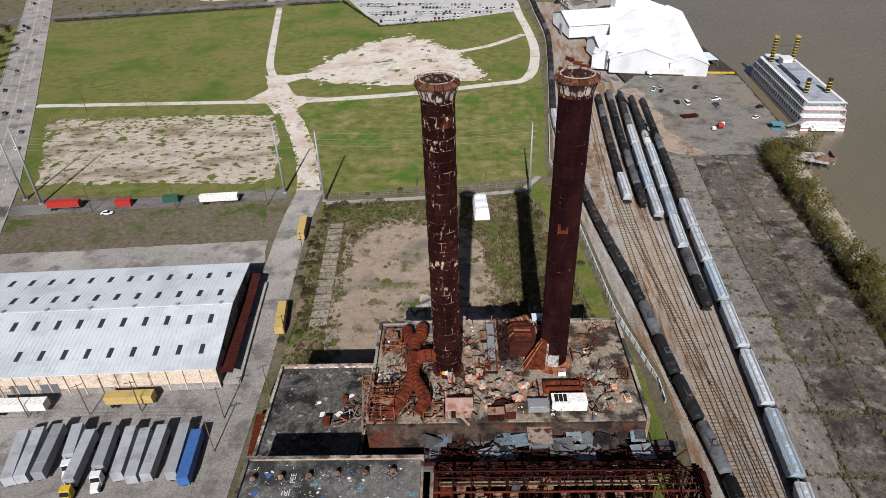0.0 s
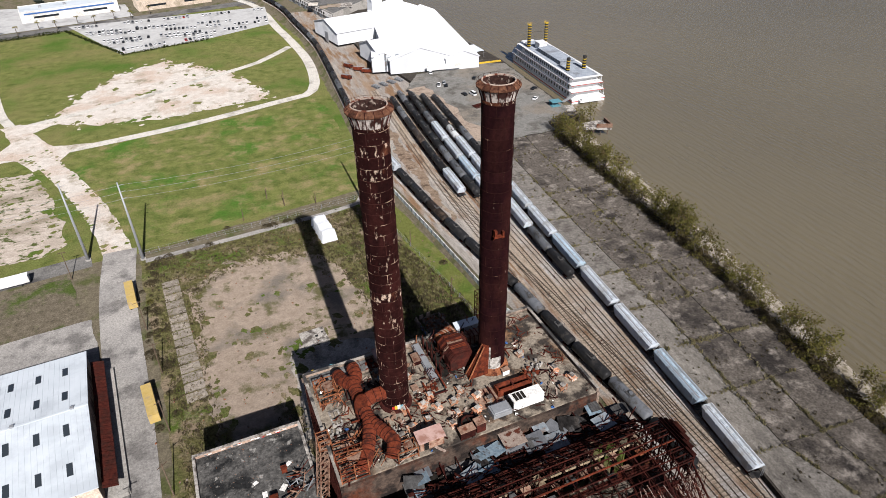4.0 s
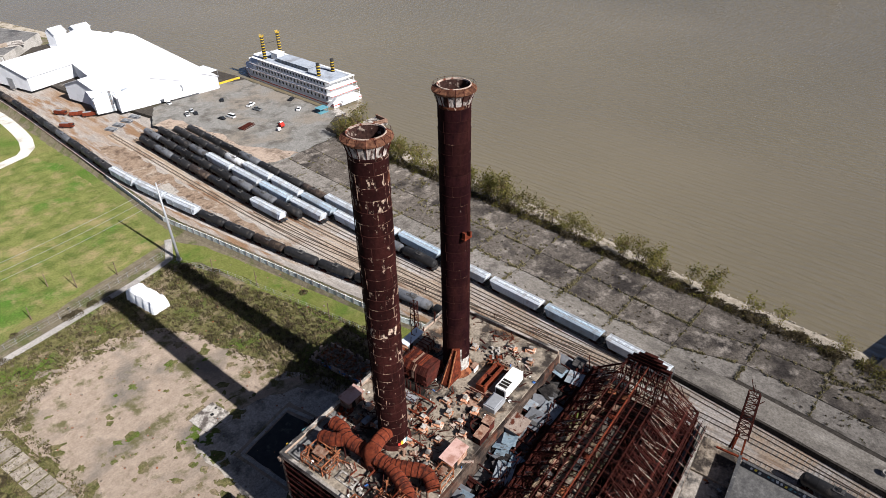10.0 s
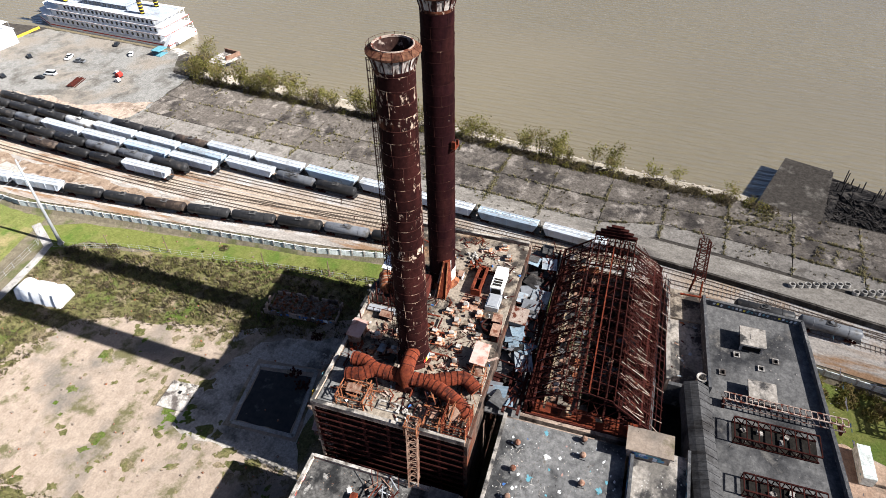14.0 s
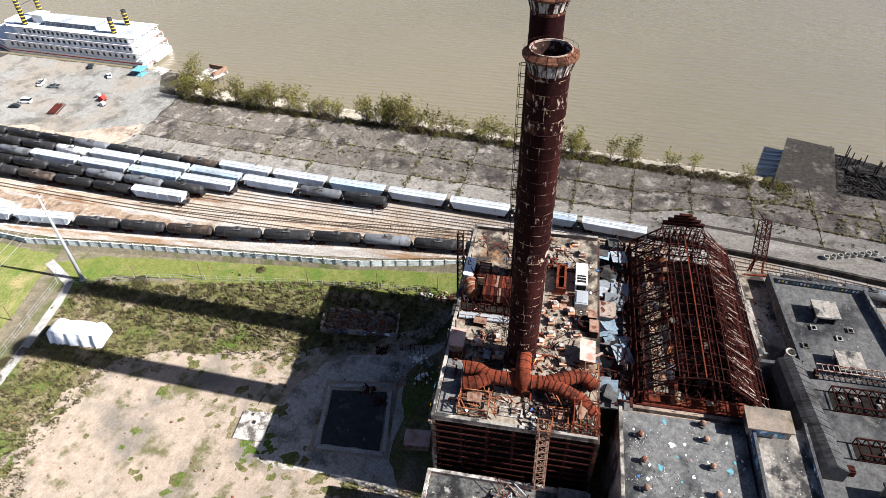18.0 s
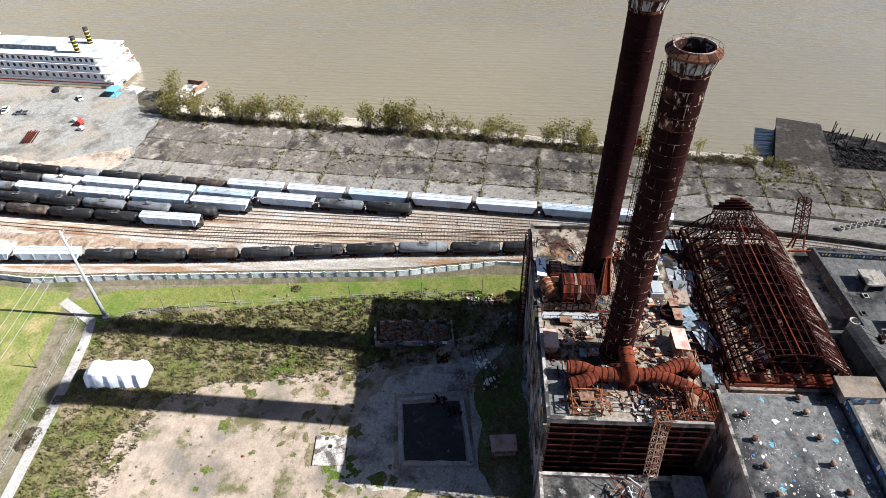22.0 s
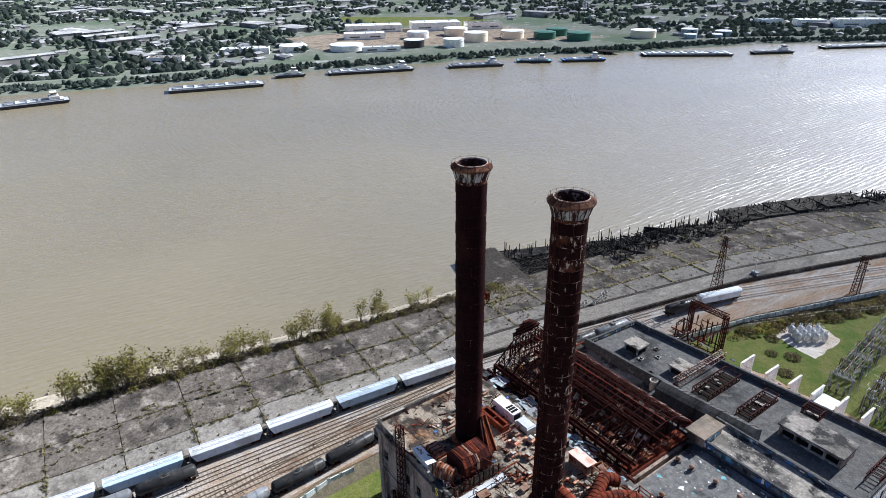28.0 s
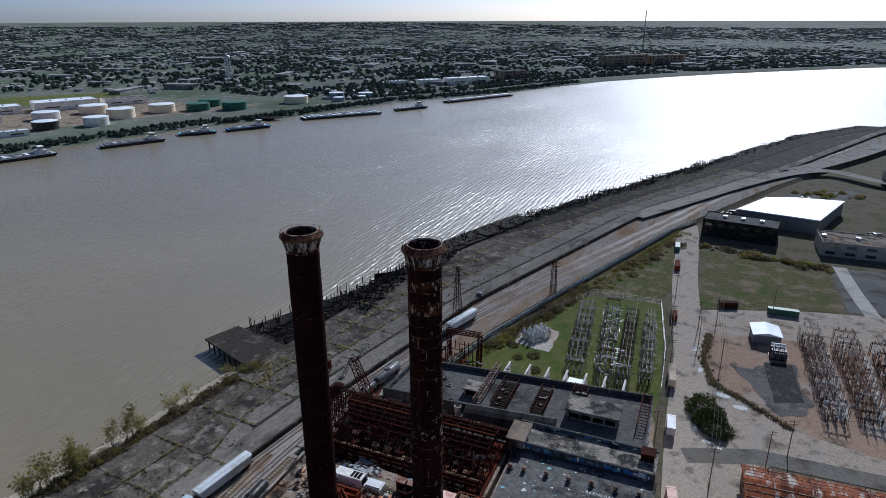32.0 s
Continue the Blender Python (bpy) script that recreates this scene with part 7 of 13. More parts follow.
for k in range(640):
    u = r2.uniform(U0, U1)
    sg = r2.choice((-1, -1, 1))
    ve = VS if sg < 0 else VN
    f0 = r2.uniform(-0.05, 0.75)
    f1 = f0 + r2.uniform(0.1, 0.4)
    va, vb = ve + (VC + sg * 4.6 - ve) * f0, ve + (VC + sg * 4.6 - ve) * f1
    dz = r2.uniform(-2.5, 0.6)
    m.beam((u, va, TZ + 4.6 * f0 + dz), (u + r2.uniform(-2.5, 2.5), vb, TZ + 4.6 * f1 + dz * r2.uniform(0.2, 1.2)), r2.uniform(0.05, 0.14))
part("bar_tangle", m, "rust_dark", shed, "tangle of thin bent bars", kind="stuff")
m = Mesh()
for k in range(230):
    u, v, z = r2.uniform(U0, U1), r2.uniform(VS, VN), r2.uniform(TZ - 14, TZ - 0.5)
    d = r2.choice(((3, 0, 0), (0, 2.4, 0), (2.2, 1.4, 0.8), (-1.6, 1.8, -1.2), (0, 0, 3)))
    m.beam((u, v, z), (min(U1, max(U0, u + d[0])), min(VN, max(VS, v + d[1])), z + d[2] + r2.uniform(-0.3, 0.3)), r2.uniform(0.08, 0.2))
part("hanging_steel", m, "rust", shed, "red rusted steel hanging below the trusses", kind="stuff")
# pale remains of the ceiling between the trusses
for k in range(NB):
    ua, ub = U0 + (U1 - U0) * k / NB, U0 + (U1 - U0) * (k + 1) / NB
    for vv, ww in ((VN - 4.0, 2.6), (VN - 7.4, 1.8), (VC - 3, 1.6)):
        if r2.random() < 0.35:
            w2 = (ub - ua) * r2.uniform(0.35, 0.7)
            part("ceiling_plank", Mesh().slab(((ua + ub) / 2 + r2.uniform(-0.5, 0.5), vv + r2.uniform(-0.6, 0.6), TZ - r2.uniform(0.8, 2.6)), (w2, ww * r2.uniform(0.5, 1), 0.12), (r2.uniform(-25, 25), r2.uniform(-18, 18), r2.uniform(-20, 20))), r2.choice(("old_board", "rust_pale", "tin")), shed)
# weathered roof boarding still lying between the rafters
for k in range(NB * 2):
    u = U0 + (U1 - U0) * (k + 0.5) / (NB * 2)
    for f in (0.30, 0.78):
        if r2.random() < 0.3:
            ff = f + r2.uniform(-0.08, 0.08)
            part("roof_board", Mesh().slab((u + r2.uniform(-0.3, 0.3), VN + (VC + 4.6 - VN) * ff, TZ + 4.6 * ff + 0.1), ((U1 - U0) / NB / 2 * r2.uniform(0.35, 0.75), r2.uniform(0.7, 1.7), 0.07), (-math.degrees(math.atan2(4.6, VN - VC - 4.6)) + r2.uniform(-6, 6), 0, r2.uniform(-8, 8))), r2.choice(["old_board", "old_board", "bleached"]), shed)
# crane girders and floor clutter inside
for v, z, c in ((VN - 3.2, TZ - 1.6, "old_board"), (VC + 1.6, TZ - 1.4, "rust"), (VC - 3.4, TZ - 1.2, "rust"), (VS + 4.5, TZ - 6, "rust_dark")):
    part("crane_girder", Mesh().beam((U0 + 0.5, v, z), (U1 - 0.5, v, z), 0.42, 0.8), c, shed)
for k in range(NB):
    ua = U0 + (U1 - U0) * (k + 0.15) / NB
    for v0, v1 in ((VC + 2.0, VC + 4.6), (VC + 4.8, VN - 3.6)):
        if r2.random() < 0.75:
            part("gallery_slab", Mesh().slab((ua + 1.1 + r2.uniform(-0.3, 0.3), (v0 + v1) / 2, TZ - 3.4 + r2.uniform(-0.4, 0.3)), (r2.uniform(1.2, 2.3), (v1 - v0) * r2.uniform(0.6, 1), 0.14), (r2.uniform(-14, 14), r2.uniform(-12, 12), r2.uniform(-12, 12))), r2.choice(("old_board", "rust_pale", "rust_bright", "rust_pale", "orange_steel", "tin")), shed)
for k in range(60):
    u, v = r2.uniform(U0 + 2, U1 - 2), r2.uniform(VS + 2, VN - 2)
    part("debris", Mesh().slab((u, v, 5.0 + r2.random() * 4), (r2.uniform(1, 4), r2.uniform(0.6, 3), r2.uniform(0.3, 2.5)), (r2.uniform(-20, 20), r2.uniform(-20, 20), r2.uniform(0, 180))), r2.choice(["dirt", "rust_pale", "rust_dark", "coping", "rubble"]), shed)
part("upper_floor", Mesh().box(U0 + 1, VN - 9.5, 16.0, U1 - 4, VN - 3.0, 16.3), "dirt", shed, "pale littered gallery floor")
part("end_deck", Mesh().box(U0 - 0.2, VS + 1, TZ - 3.6, U0 + 3.0, VN - 1, TZ - 3.3), "rust_bright", shed, "bright rusted end deck")
for k in range(8):
    z = 8 + k * 2.1
    part("end_girt", Mesh().beam((U0 - 0.5, VS, z), (U0 - 0.5, VN, z), 0.25), "rust", shed)
    part("end_girt", Mesh().beam((U1 + 0.5, VS, z), (U1 + 0.5, VN, z), 0.25), "rust_dark", shed)
# east gable, rounded by its monitor
gm = Mesh()
for k in range(13):
    v = VS + (VN - VS) * k / 12
    f = min(1, (1 - abs(v - VC) / (VN - VC)) * 1.75)
    gm.beam((U1 + 0.3, v, TZ - 4), (U1 + 0.3, v, TZ + 4.6 * f), 0.2)
part("gable_lattice", gm, "rust_dark", shed, kind="stuff")
# the stepped sheet gable over the east end
gf = Mesh()
for uu in (U1 - 3.4, U1 + 0.1):
    for k in range(9):
        v = VC - 4.4 + 1.1 * k
        gf.beam((uu, v, TZ + 0.5), (uu, v, TZ + 6.4 + 2.2 * (1 - abs(v - VC) / 4.4)), 0.14)
    for z in (1.6, 3.2, 4.8, 6.4):
        gf.beam((uu, VC - 4.4, TZ + z), (uu, VC + 4.4, TZ + z), 0.14)
    for k in range(4):
        gf.beam((uu, VC - 4.4 + 2.2 * k, TZ + 0.6), (uu, VC - 2.2 + 2.2 * k, TZ + 6.4), 0.12).beam((uu, VC - 2.2 + 2.2 * k, TZ + 0.6), (uu, VC - 4.4 + 2.2 * k, TZ + 6.4), 0.12)
for k in range(5):
    gf.beam((U1 - 3.4, VC - 4.4 + 2.2 * k, TZ + 6.4), (U1 + 0.1, VC - 4.4 + 2.2 * k, TZ + 6.4), 0.14)
gab = part("gable_house", gf, "rust_dark", shed, "open stepped gable of dark rusted lattice", kind="stuff")
for w2, z0, z1 in ((4.4, 6.0, 6.9), (3.4, 6.9, 7.8), (2.3, 7.8, 8.6), (1.2, 8.6, 9.2)):
    part("gable_step", Mesh().box(U1 - 0.1, VC - w2, TZ + z0, U1 + 0.2, VC + w2, TZ + z1).box(U1 - 0.5, VC - w2 - 0.15, TZ + z1, U1 + 0.3, VC + w2 + 0.15, TZ + z1 + 0.14), "rust_dark", gab)
# common rafters and the outer bars of the south bay
for k in range(40):
    u = U0 + (U1 - U0) * (k + 0.5) / 40
    for sg, ve in ((1, VN), (-1, VS)):
        if r2.random() < (0.25 if sg > 0 else 0.8):
            f1 = r2.uniform(0.75, 1.0)
            part("common_rafter", Mesh().beam((u, ve, TZ + 0.35), (u + r2.uniform(-0.25, 0.25), ve + (VC + sg * 4.6 - ve) * f1, TZ + 4.6 * f1 + 0.35), 0.1, 0.16), "rust_dark", shed)

# the slot between hall and boiler house, full of fallen sheets
slot = plant_thing("collapsed_roof_slot", "narrow collapsed roof between hall and boiler house", "building", "structure")
part("slot_floor", Mesh().box(-6, 72.4, 22.6, 41, 78.9, 23.0), "roof_dark", slot)
for k in range(34):
    part("sunk_panel", Mesh().slab((-5 + 45 * r2.random(), r2.uniform(73.4, 78.0), 23.3 + r2.uniform(0, 0.9)), (r2.uniform(1.2, 3.4), r2.uniform(1.0, 3.2), 0.08), (r2.uniform(-16, 16), r2.uniform(-16, 16), r2.uniform(0, 180))), r2.choice(("tin", "rust_dark", "roof_dark", "dark_void", "dark_void", "charred")), slot)
part("slot_beam", Mesh().beam((-6, 75.5, 24.0), (41, 75.5, 24.0), 0.5), "rust_dark", slot)
part("slot_beam", Mesh().beam((-6, 72.8, 24.2), (41, 72.8, 24.2), 0.5), "rust_dark", slot)
for k in range(15):
    u = -5 + 3.2 * k
    part("slot_joist", Mesh().beam((u, 72.6, 24.1), (u, 78.8, 25.2), 0.22), "rust_dark", slot)
st = Mesh()
for k in range(130):
    u, v = r2.uniform(-4, 40), 72.2 + 2.2 * r2.random() ** 1.4
    st.beam((u, v, 24.2 + r2.uniform(0, 1.2)), (u + r2.uniform(-3, 3), v + r2.uniform(-1.2, 1.6), 24.6 + r2.uniform(0, 1.6)), r2.uniform(0.08, 0.2))
part("fallen_bars", st, "rust", slot, "tangle of fallen rusted bars along the eave", kind="stuff")
for k in range(26):
    u = -5 + 45 * r2.random()
    v = r2.uniform(74.0, 78.3)
    s = plant_thing("fallen_roof_sheet", "pale blue-grey roof sheet fallen across joists", "roof sheet", group="fallen sheets in the slot")
    w, d = r2.uniform(2.0, 5.2), r2.uniform(2.0, 4.2)
    m = Mesh()
    n = 8
    tilt = (r2.uniform(-16, 12), r2.uniform(-14, 14), r2.uniform(-25, 25))
    mm = pose(u, v, 24.7 + 0.03 * k + r2.uniform(-0.2, 0.4), *tilt)
    top = [mm @ Vector((-w / 2 + w * i / n, sy * d / 2, 0.06 * (i % 2) + zz)) for zz in (0, 0.03) for sy in (-1, 1) for i in range(n + 1)]
    q = n + 1
    m.add(top, [(i, i + 1, q + i + 1, q + i) for i in range(n)] + [(2 * q + i, 2 * q + i + 1, 3 * q + i + 1, 3 * q + i) for i in range(n)])
    part("sheet", m, r2.choice(["sheet", "sheet_blue", "sheet", "tin", "charred", "tin", "sheet_blue", "grey"]), s)
hutw = plant_thing("slot_hut", "small hut with a pale sheet roof set in the slot", "roof hut")
part("wall", Mesh().box(13.8, 76.0, 21.4, 17.8, 78.9, 26.4), "grey", hutw)
part("roof", Mesh().slab((15.8, 77.3, 26.6), (4.6, 3.6, 0.2), (5, 0, 0)), "bleached", hutw)
for k, z in enumerate((22.4, 23.4, 24.4)):
    part("side_girt", Mesh().beam((-4, 72.0, z), (40, 72.0, z), 0.2, 0.3), "rust_dark", shed)
for k in range(24):
    if r2.random() < 0.6:
        part("side_sheet", Mesh().box(-3.6 + 1.8 * k, 72.12, 21.6, -1.9 + 1.8 * k, 72.18, 21.6 + r2.uniform(1.5, 3.6)), r2.choice(("rust_dark", "rust_dark", "tin")), shed)

# ---- the south block's roof ----
for u, v in ((26.8, 31.0), (12.9, 29.9)):
    h = plant_thing("roof_hatch_house", "square pale-lidded roof lantern on short legs", "roof lantern", group="lanterns on the control house")
    for a in (-2.0, 2.0):
        for b in (-2.0, 2.0):
            part("leg", Mesh().box(u + a - 0.2, v + b - 0.2, SZ, u + a + 0.2, v + b + 0.2, SZ + 1.9), "coping", h)
    part("core", Mesh().box(u - 1.8, v - 1.8, SZ, u + 1.8, v + 1.8, SZ + 1.4), "dark_void", h)
    part("lid", Mesh().box(u - 2.6, v - 2.5, SZ + 1.9, u + 2.6, v + 2.5, SZ + 2.3).box(u - 0.8, v - 0.6, SZ + 2.3, u + 0.6, v + 0.5, SZ + 2.36), "roof_pale", h)
for u, v in ((22.9, 33.7), (23.3, 26.4), (20.6, 29.2), (17.5, 36.5)):
    h = plant_thing("small_roof_hatch", "small square roof hatch with a pale kerb", "roof hatch")
    part("kerb", Mesh().box(u - 0.7, v - 0.6, SZ, u + 0.7, v - 0.4, SZ + 0.35).box(u - 0.7, v + 0.4, SZ, u + 0.7, v + 0.6, SZ + 0.35).box(u - 0.7, v - 0.4, SZ, u - 0.5, v + 0.4, SZ + 0.35).box(u + 0.5, v - 0.4, SZ, u + 0.7, v + 0.4, SZ + 0.35), "coping", h)
    part("opening", Mesh().box(u - 0.5, v - 0.4, SZ, u + 0.5, v + 0.4, SZ + 0.02), "dark_void", h)
for ua, ub, va, vb in ((1.8, 6.2, 20.8, 35.0), (-8.3, -5.0, 20.8, 33.8), (-17.8, -13.8, 17.5, 20.6)):
    s = plant_thing("skylight_frame", "open rusted truss frame round a broken skylight", "skylight", group="skylights of the control house")
    part("opening", Mesh().box(ua, va, SZ + 0.01, ub, vb, SZ + 0.04), "dark_void", s)
    for u in (ua, ub):
        m = Mesh().beam((u, va, SZ + 0.2), (u, vb, SZ + 0.2), 0.25).beam((u, va, SZ + 1.9), (u, vb, SZ + 1.9), 0.25)
        n = max(3, int((vb - va) / 1.6))
        for k in range(n):
            a, b = va + (vb - va) * k / n, va + (vb - va) * (k + 1) / n
            m.beam((u, a, SZ + 0.2), (u, b, SZ + 1.9), 0.14).beam((u, b, SZ + 0.2), (u, b, SZ + 1.9), 0.14)
        part("side_truss", m, "rust_dark", s)
    for k in range(max(3, int((vb - va) / 1.8)) + 1):
        v = va + (vb - va) * k / max(3, int((vb - va) / 1.8))
        part("cross_bar", Mesh().beam((ua, v, SZ + 1.9), (ub, v, SZ + 1.9), 0.18), "rust_dark", s)
    for k in range(4):
        part("debris", Mesh().slab((r2.uniform(ua + 0.5, ub - 0.5), r2.uniform(va + 1, vb - 1), SZ + 0.25), (0.8, 1.1, 0.3), (10, 5, r2.uniform(0, 90))), "coping", s)
tr = plant_thing("pipe_bridge", "pale lattice pipe bridge lying across the roof", "truss")
m = Mesh()
for va in range(16, 37):
    m.beam((9.0, va, SZ + 1.2), (9.0, va + 1, SZ + 2.8), 0.12).beam((10.6, va, SZ + 1.2), (10.6, va + 1, SZ + 2.8), 0.12).beam((9.0, va, SZ + 2.8), (10.6, va, SZ + 2.8), 0.12)
for u in (9.0, 10.6):
    part("chord", Mesh().beam((u, 16, SZ + 1.2), (u, 37, SZ + 1.2), 0.2), "bleached", tr)
    part("chord", Mesh().beam((u, 16, SZ + 2.8), (u, 37, SZ + 2.8), 0.2), "bleached", tr)
part("lacing", m, "bleached", tr)
for v in (16.5, 36.5):
    part("leg", Mesh().box(8.9, v - 0.2, SZ, 10.7, v + 0.2, SZ + 1.2), "rust_dark", tr)
bm2 = plant_thing("conveyor_gallery", "long grey tin gallery with a ridged top", "gallery", kind="structure")
prof = [(38.9, 20.0), (43.4, 20.0), (43.4, 24.0), (42.4, 24.6), (41.15, 25.2), (39.9, 24.6), (38.9, 24.0)]
m = Mesh()
n = len(prof)
m.add([(u, v + 0.1 * (u - 2), z) for u in (-13.0, 10.6) for v, z in prof], [tuple(range(n - 1, -1, -1)), tuple(range(n, 2 * n))] + [(i, (i + 1) % n, n + (i + 1) % n, n + i) for i in range(n)])
part("shell", m, "tin", bm2)
for k in range(15):
    u = -12.8 + k * 1.62
    g = 0.1 * (u - 2)
    part("sheet_lap", Mesh().beam((u, g + 38.85, 24.05), (u, g + 39.9, 24.66), 0.1).beam((u, g + 39.9, 24.66), (u, g + 41.15, 25.26), 0.1).beam((u, g + 41.15, 25.26), (u, g + 42.4, 24.66), 0.1).beam((u, g + 42.4, 24.66), (u, g + 43.45, 24.05), 0.1), "tin", bm2)
lh = plant_thing("roof_house", "long low roof house with arched openings and a pale slab top", "roof house")
part("slab", Mesh().box(-28.4, 25.2, SZ + 2.9, -14.0, 32.6, SZ + 3.3), "roof_pale", lh, "pale weathered slab")
part("wall", Mesh().box(-28.0, 25.6, SZ, -14.4, 26.0, SZ + 2.9), "stucco", lh)
part("wall", Mesh().box(-14.8, 26.0, SZ, -14.4, 32.2, SZ + 2.9), "stucco", lh)
part("wall", Mesh().box(-28.0, 26.0, SZ, -27.6, 32.2, SZ + 2.9), "stucco", lh)
part("inside", Mesh().box(-27.6, 30.6, SZ, -14.8, 30.8, SZ + 2.9), "dark_void", lh)
for k in range(5):
    u = -27.6 + k * 3.2
    part("pier", Mesh().box(u - 0.25, 31.6, SZ, u + 0.25, 32.0, SZ + 2.9), "coping", lh)
    if k < 4:
        part("arch_infill", Mesh().box(u + 0.25, 31.7, SZ + 2.0, u + 2.95, 31.95, SZ + 2.9).box(u + 0.25, 31.7, SZ, u + 2.95, 31.95, SZ + 0.5), "coping", lh)
gv = plant_thing("west_roof_truss", "open rusted truss on the edge of the pale west front", "truss")
m = Mesh()
for k in range(12):
    va = 15 + k * 1.4
    for u in (-35.0, -32.6):
        m.beam((u, va, SZ + 1.1), (u, va + 1.4, SZ + 2.4), 0.14)
    m.beam((-35, va, SZ + 2.4), (-32.6, va, SZ + 2.4), 0.14)
part("lacing", m, "rust_dark", gv)
for u in (-35.0, -32.6):
    for z in (1.1, 2.4):
        part("chord", Mesh().beam((u, 15, SZ + z), (u, 31.8, SZ + z), 0.22), "rust_dark", gv)
part("sill_wall", Mesh().box(-35.1, 15, SZ, -34.8, 31.8, SZ + 1.05).box(-32.7, 15, SZ, -32.4, 31.8, SZ + 1.05), "coping", gv)
ht = plant_thing("red_tank_cabin", "small rusted red cabin on the roof corner", "roof cabin")
part("body", Mesh().box(-38.2, 43.8, 24.2, -35.2, 46.6, 26.0).box(-38.4, 43.6, 26.0, -35.0, 46.8, 26.3), "rust", ht)
rb = plant_thing("red_roof_unit", "small rusted red unit on the roof", "roof unit")
part("body", Mesh().box(-11.8, 35.4, SZ, -10.4, 37.0, SZ + 1.3).box(-11.6, 35.6, SZ + 1.3, -10.6, 36.8, SZ + 1.7), "rust", rb)
# low lane roof between hall and south block
lowr = plant_thing("light_well", "dark narrow light well with parapet walls", "building", "structure")
part("well_floor", Mesh().box(-4, 42.6, 15, 11.2, 48.4, 15.4), "dark_void", lowr)
part("wall", Mesh().poly([(11.2, 46.6), (40.2, 48.0), (40.2, 48.6), (11.2, 47.2)], 0, 23.2), "stucco", lowr, "pale-topped wall of the hall yard")
part("wall_coping", Mesh().poly([(11.1, 46.5), (40.3, 47.9), (40.3, 48.7), (11.1, 47.3)], 23.2, 23.4), "roof_pale", lowr)
part("wall", Mesh().box(11.2, 39.5, 0, 12.0, 46.6, 21.6), "cope_dark", lowr)
part("well_roof", Mesh().poly([(12.0, 39.5), (39.6, 40.9), (39.6, 47.9), (12.0, 46.6)], 19.6, 20.0), "roof_pale", lowr, "pale stained floor of the sunken roof")
part("floor_step", Mesh().poly([(30.5, 40.5), (39.6, 40.95), (39.6, 47.8), (30.5, 47.4)], 20.0, 20.5), "roof_grey", lowr)
part("vent_pipe", Mesh().lathe((13.6, 40.6, 20.0), [(0.9, 0), (0.9, 2.6), (1.1, 2.7), (1.1, 3.0), (0.8, 3.0), (0.8, 1.0)], 18), "coping", lowr)
part("vent_core", Mesh().tube((13.6, 40.6, 20.0), (13.6, 40.6, 21.4), 0.8, n=16), "dark_void", lowr)
for k in range(26):
    part("litter", Mesh().slab((rnd.uniform(13, 38), rnd.uniform(41.6, 46.0), 20.06 if k else 20.1), (rnd.uniform(0.2, 1.0), rnd.uniform(0.1, 0.5), 0.1), (0, 0, rnd.uniform(0, 180))), rnd.choice(("coping", "rust_dark", "sheet", "rubble")), lowr)
hp = thing("leaning_mast", "rusted lattice mast on splayed red legs above the hall yard", "lattice mast")
part("mast", lattice(Mesh(), (38.2, 45.2, 22.5), (41.3, 46.0, 31.4), 2.3, 2.0, bays=7, leg=0.2, brace=0.11), "rust_dark", hp)
for dx, dy in ((-3.4, -1.6), (-2.6, 1.4), (1.2, 1.0)):
    part("leg", Mesh().beam((38.2 + dx * 0.9, 45.2 + dy, 16.8), (38.2 + dx * 0.22, 45.2 + dy * 0.6, 23.0), 0.34), "rust_bright", hp)
part("cross_beam", Mesh().beam((34.9, 42.4, 20.6), (34.2, 48.2, 20.6), 0.4), "rust_bright", hp)
for k in range(5):
    part("lever", Mesh().beam((40.2 + 0.3 * k, 45.4 + 0.2 * k, 29 + 0.6 * k), (41.8 + 0.5 * k, 44.0 + 0.9 * k, 30.2 + 0.5 * k), 0.12), "rust_dark", hp)
# masts by the hall
for (x, y, h, w0, w1, lab) in ((50.0, -38.0, 26, 3.4, 0.8, "tall rusted lattice pylon beside the tracks"), (25.0, -87.0, 18, 2.4, 1.6, "rusted twin-headed lattice pylon in the brush")):
    py = thing("lattice_pylon", lab, "pylon", at=pose(x, y, 0.2 if x < 45 else 2.2))
    part("mast", lattice(Mesh(), (0, 0, 0), (0, 0, h), w0, w1, bays=13, leg=0.2, brace=0.1), "rust_dark", py)
    for z in (h * 0.72, h * 0.86, h * 0.97):
        part("crossarm", Mesh().beam((-2.4, 0, z), (2.4, 0, z), 0.16).beam((-2.4, 0, z), (0, 0, z + 0.9), 0.08).beam((2.4, 0, z), (0, 0, z + 0.9), 0.08), "rust_dark", py)

# ---- tracks and trains ----
MAIN = smooth_line([(-150, -588), (-48, -356), (-7, -223), (21, -130), (45, -50), (50.5, -20), (52.6, 5), (52.7, 38), (51.5, 75), (49.5, 92), (45, 120), (41, 150), (34, 190), (28.5, 231), (23, 285), (23.6, 336), (25, 400), (24.6, 444), (19.5, 500), (13, 560), (-10, 650)], 10)
ROW1 = smooth_line([(55, 60), (52, 110), (48.5, 160), (46.2, 208), (45.6, 260), (46.3, 326)], 10)
ROW2 = smooth_line([(56, 80), (54, 130), (52.4, 170), (51.3, 208), (51.0, 260), (52, 326)], 10)
ROW3 = smooth_line([(58, 90), (57.2, 140), (56, 170), (55.2, 196), (55.8, 260), (57.4, 326)], 10)
ROW4 = smooth_line([(61, 80), (60.4, 120), (59.9, 145), (59.4, 182), (61, 240), (62.5, 326)], 10)
ROW5 = smooth_line([(55, -10), (59.5, 20), (62.6, 60), (64.0, 90), (64.6, 150), (65.2, 200), (66.4, 260), (67.6, 322)], 10)
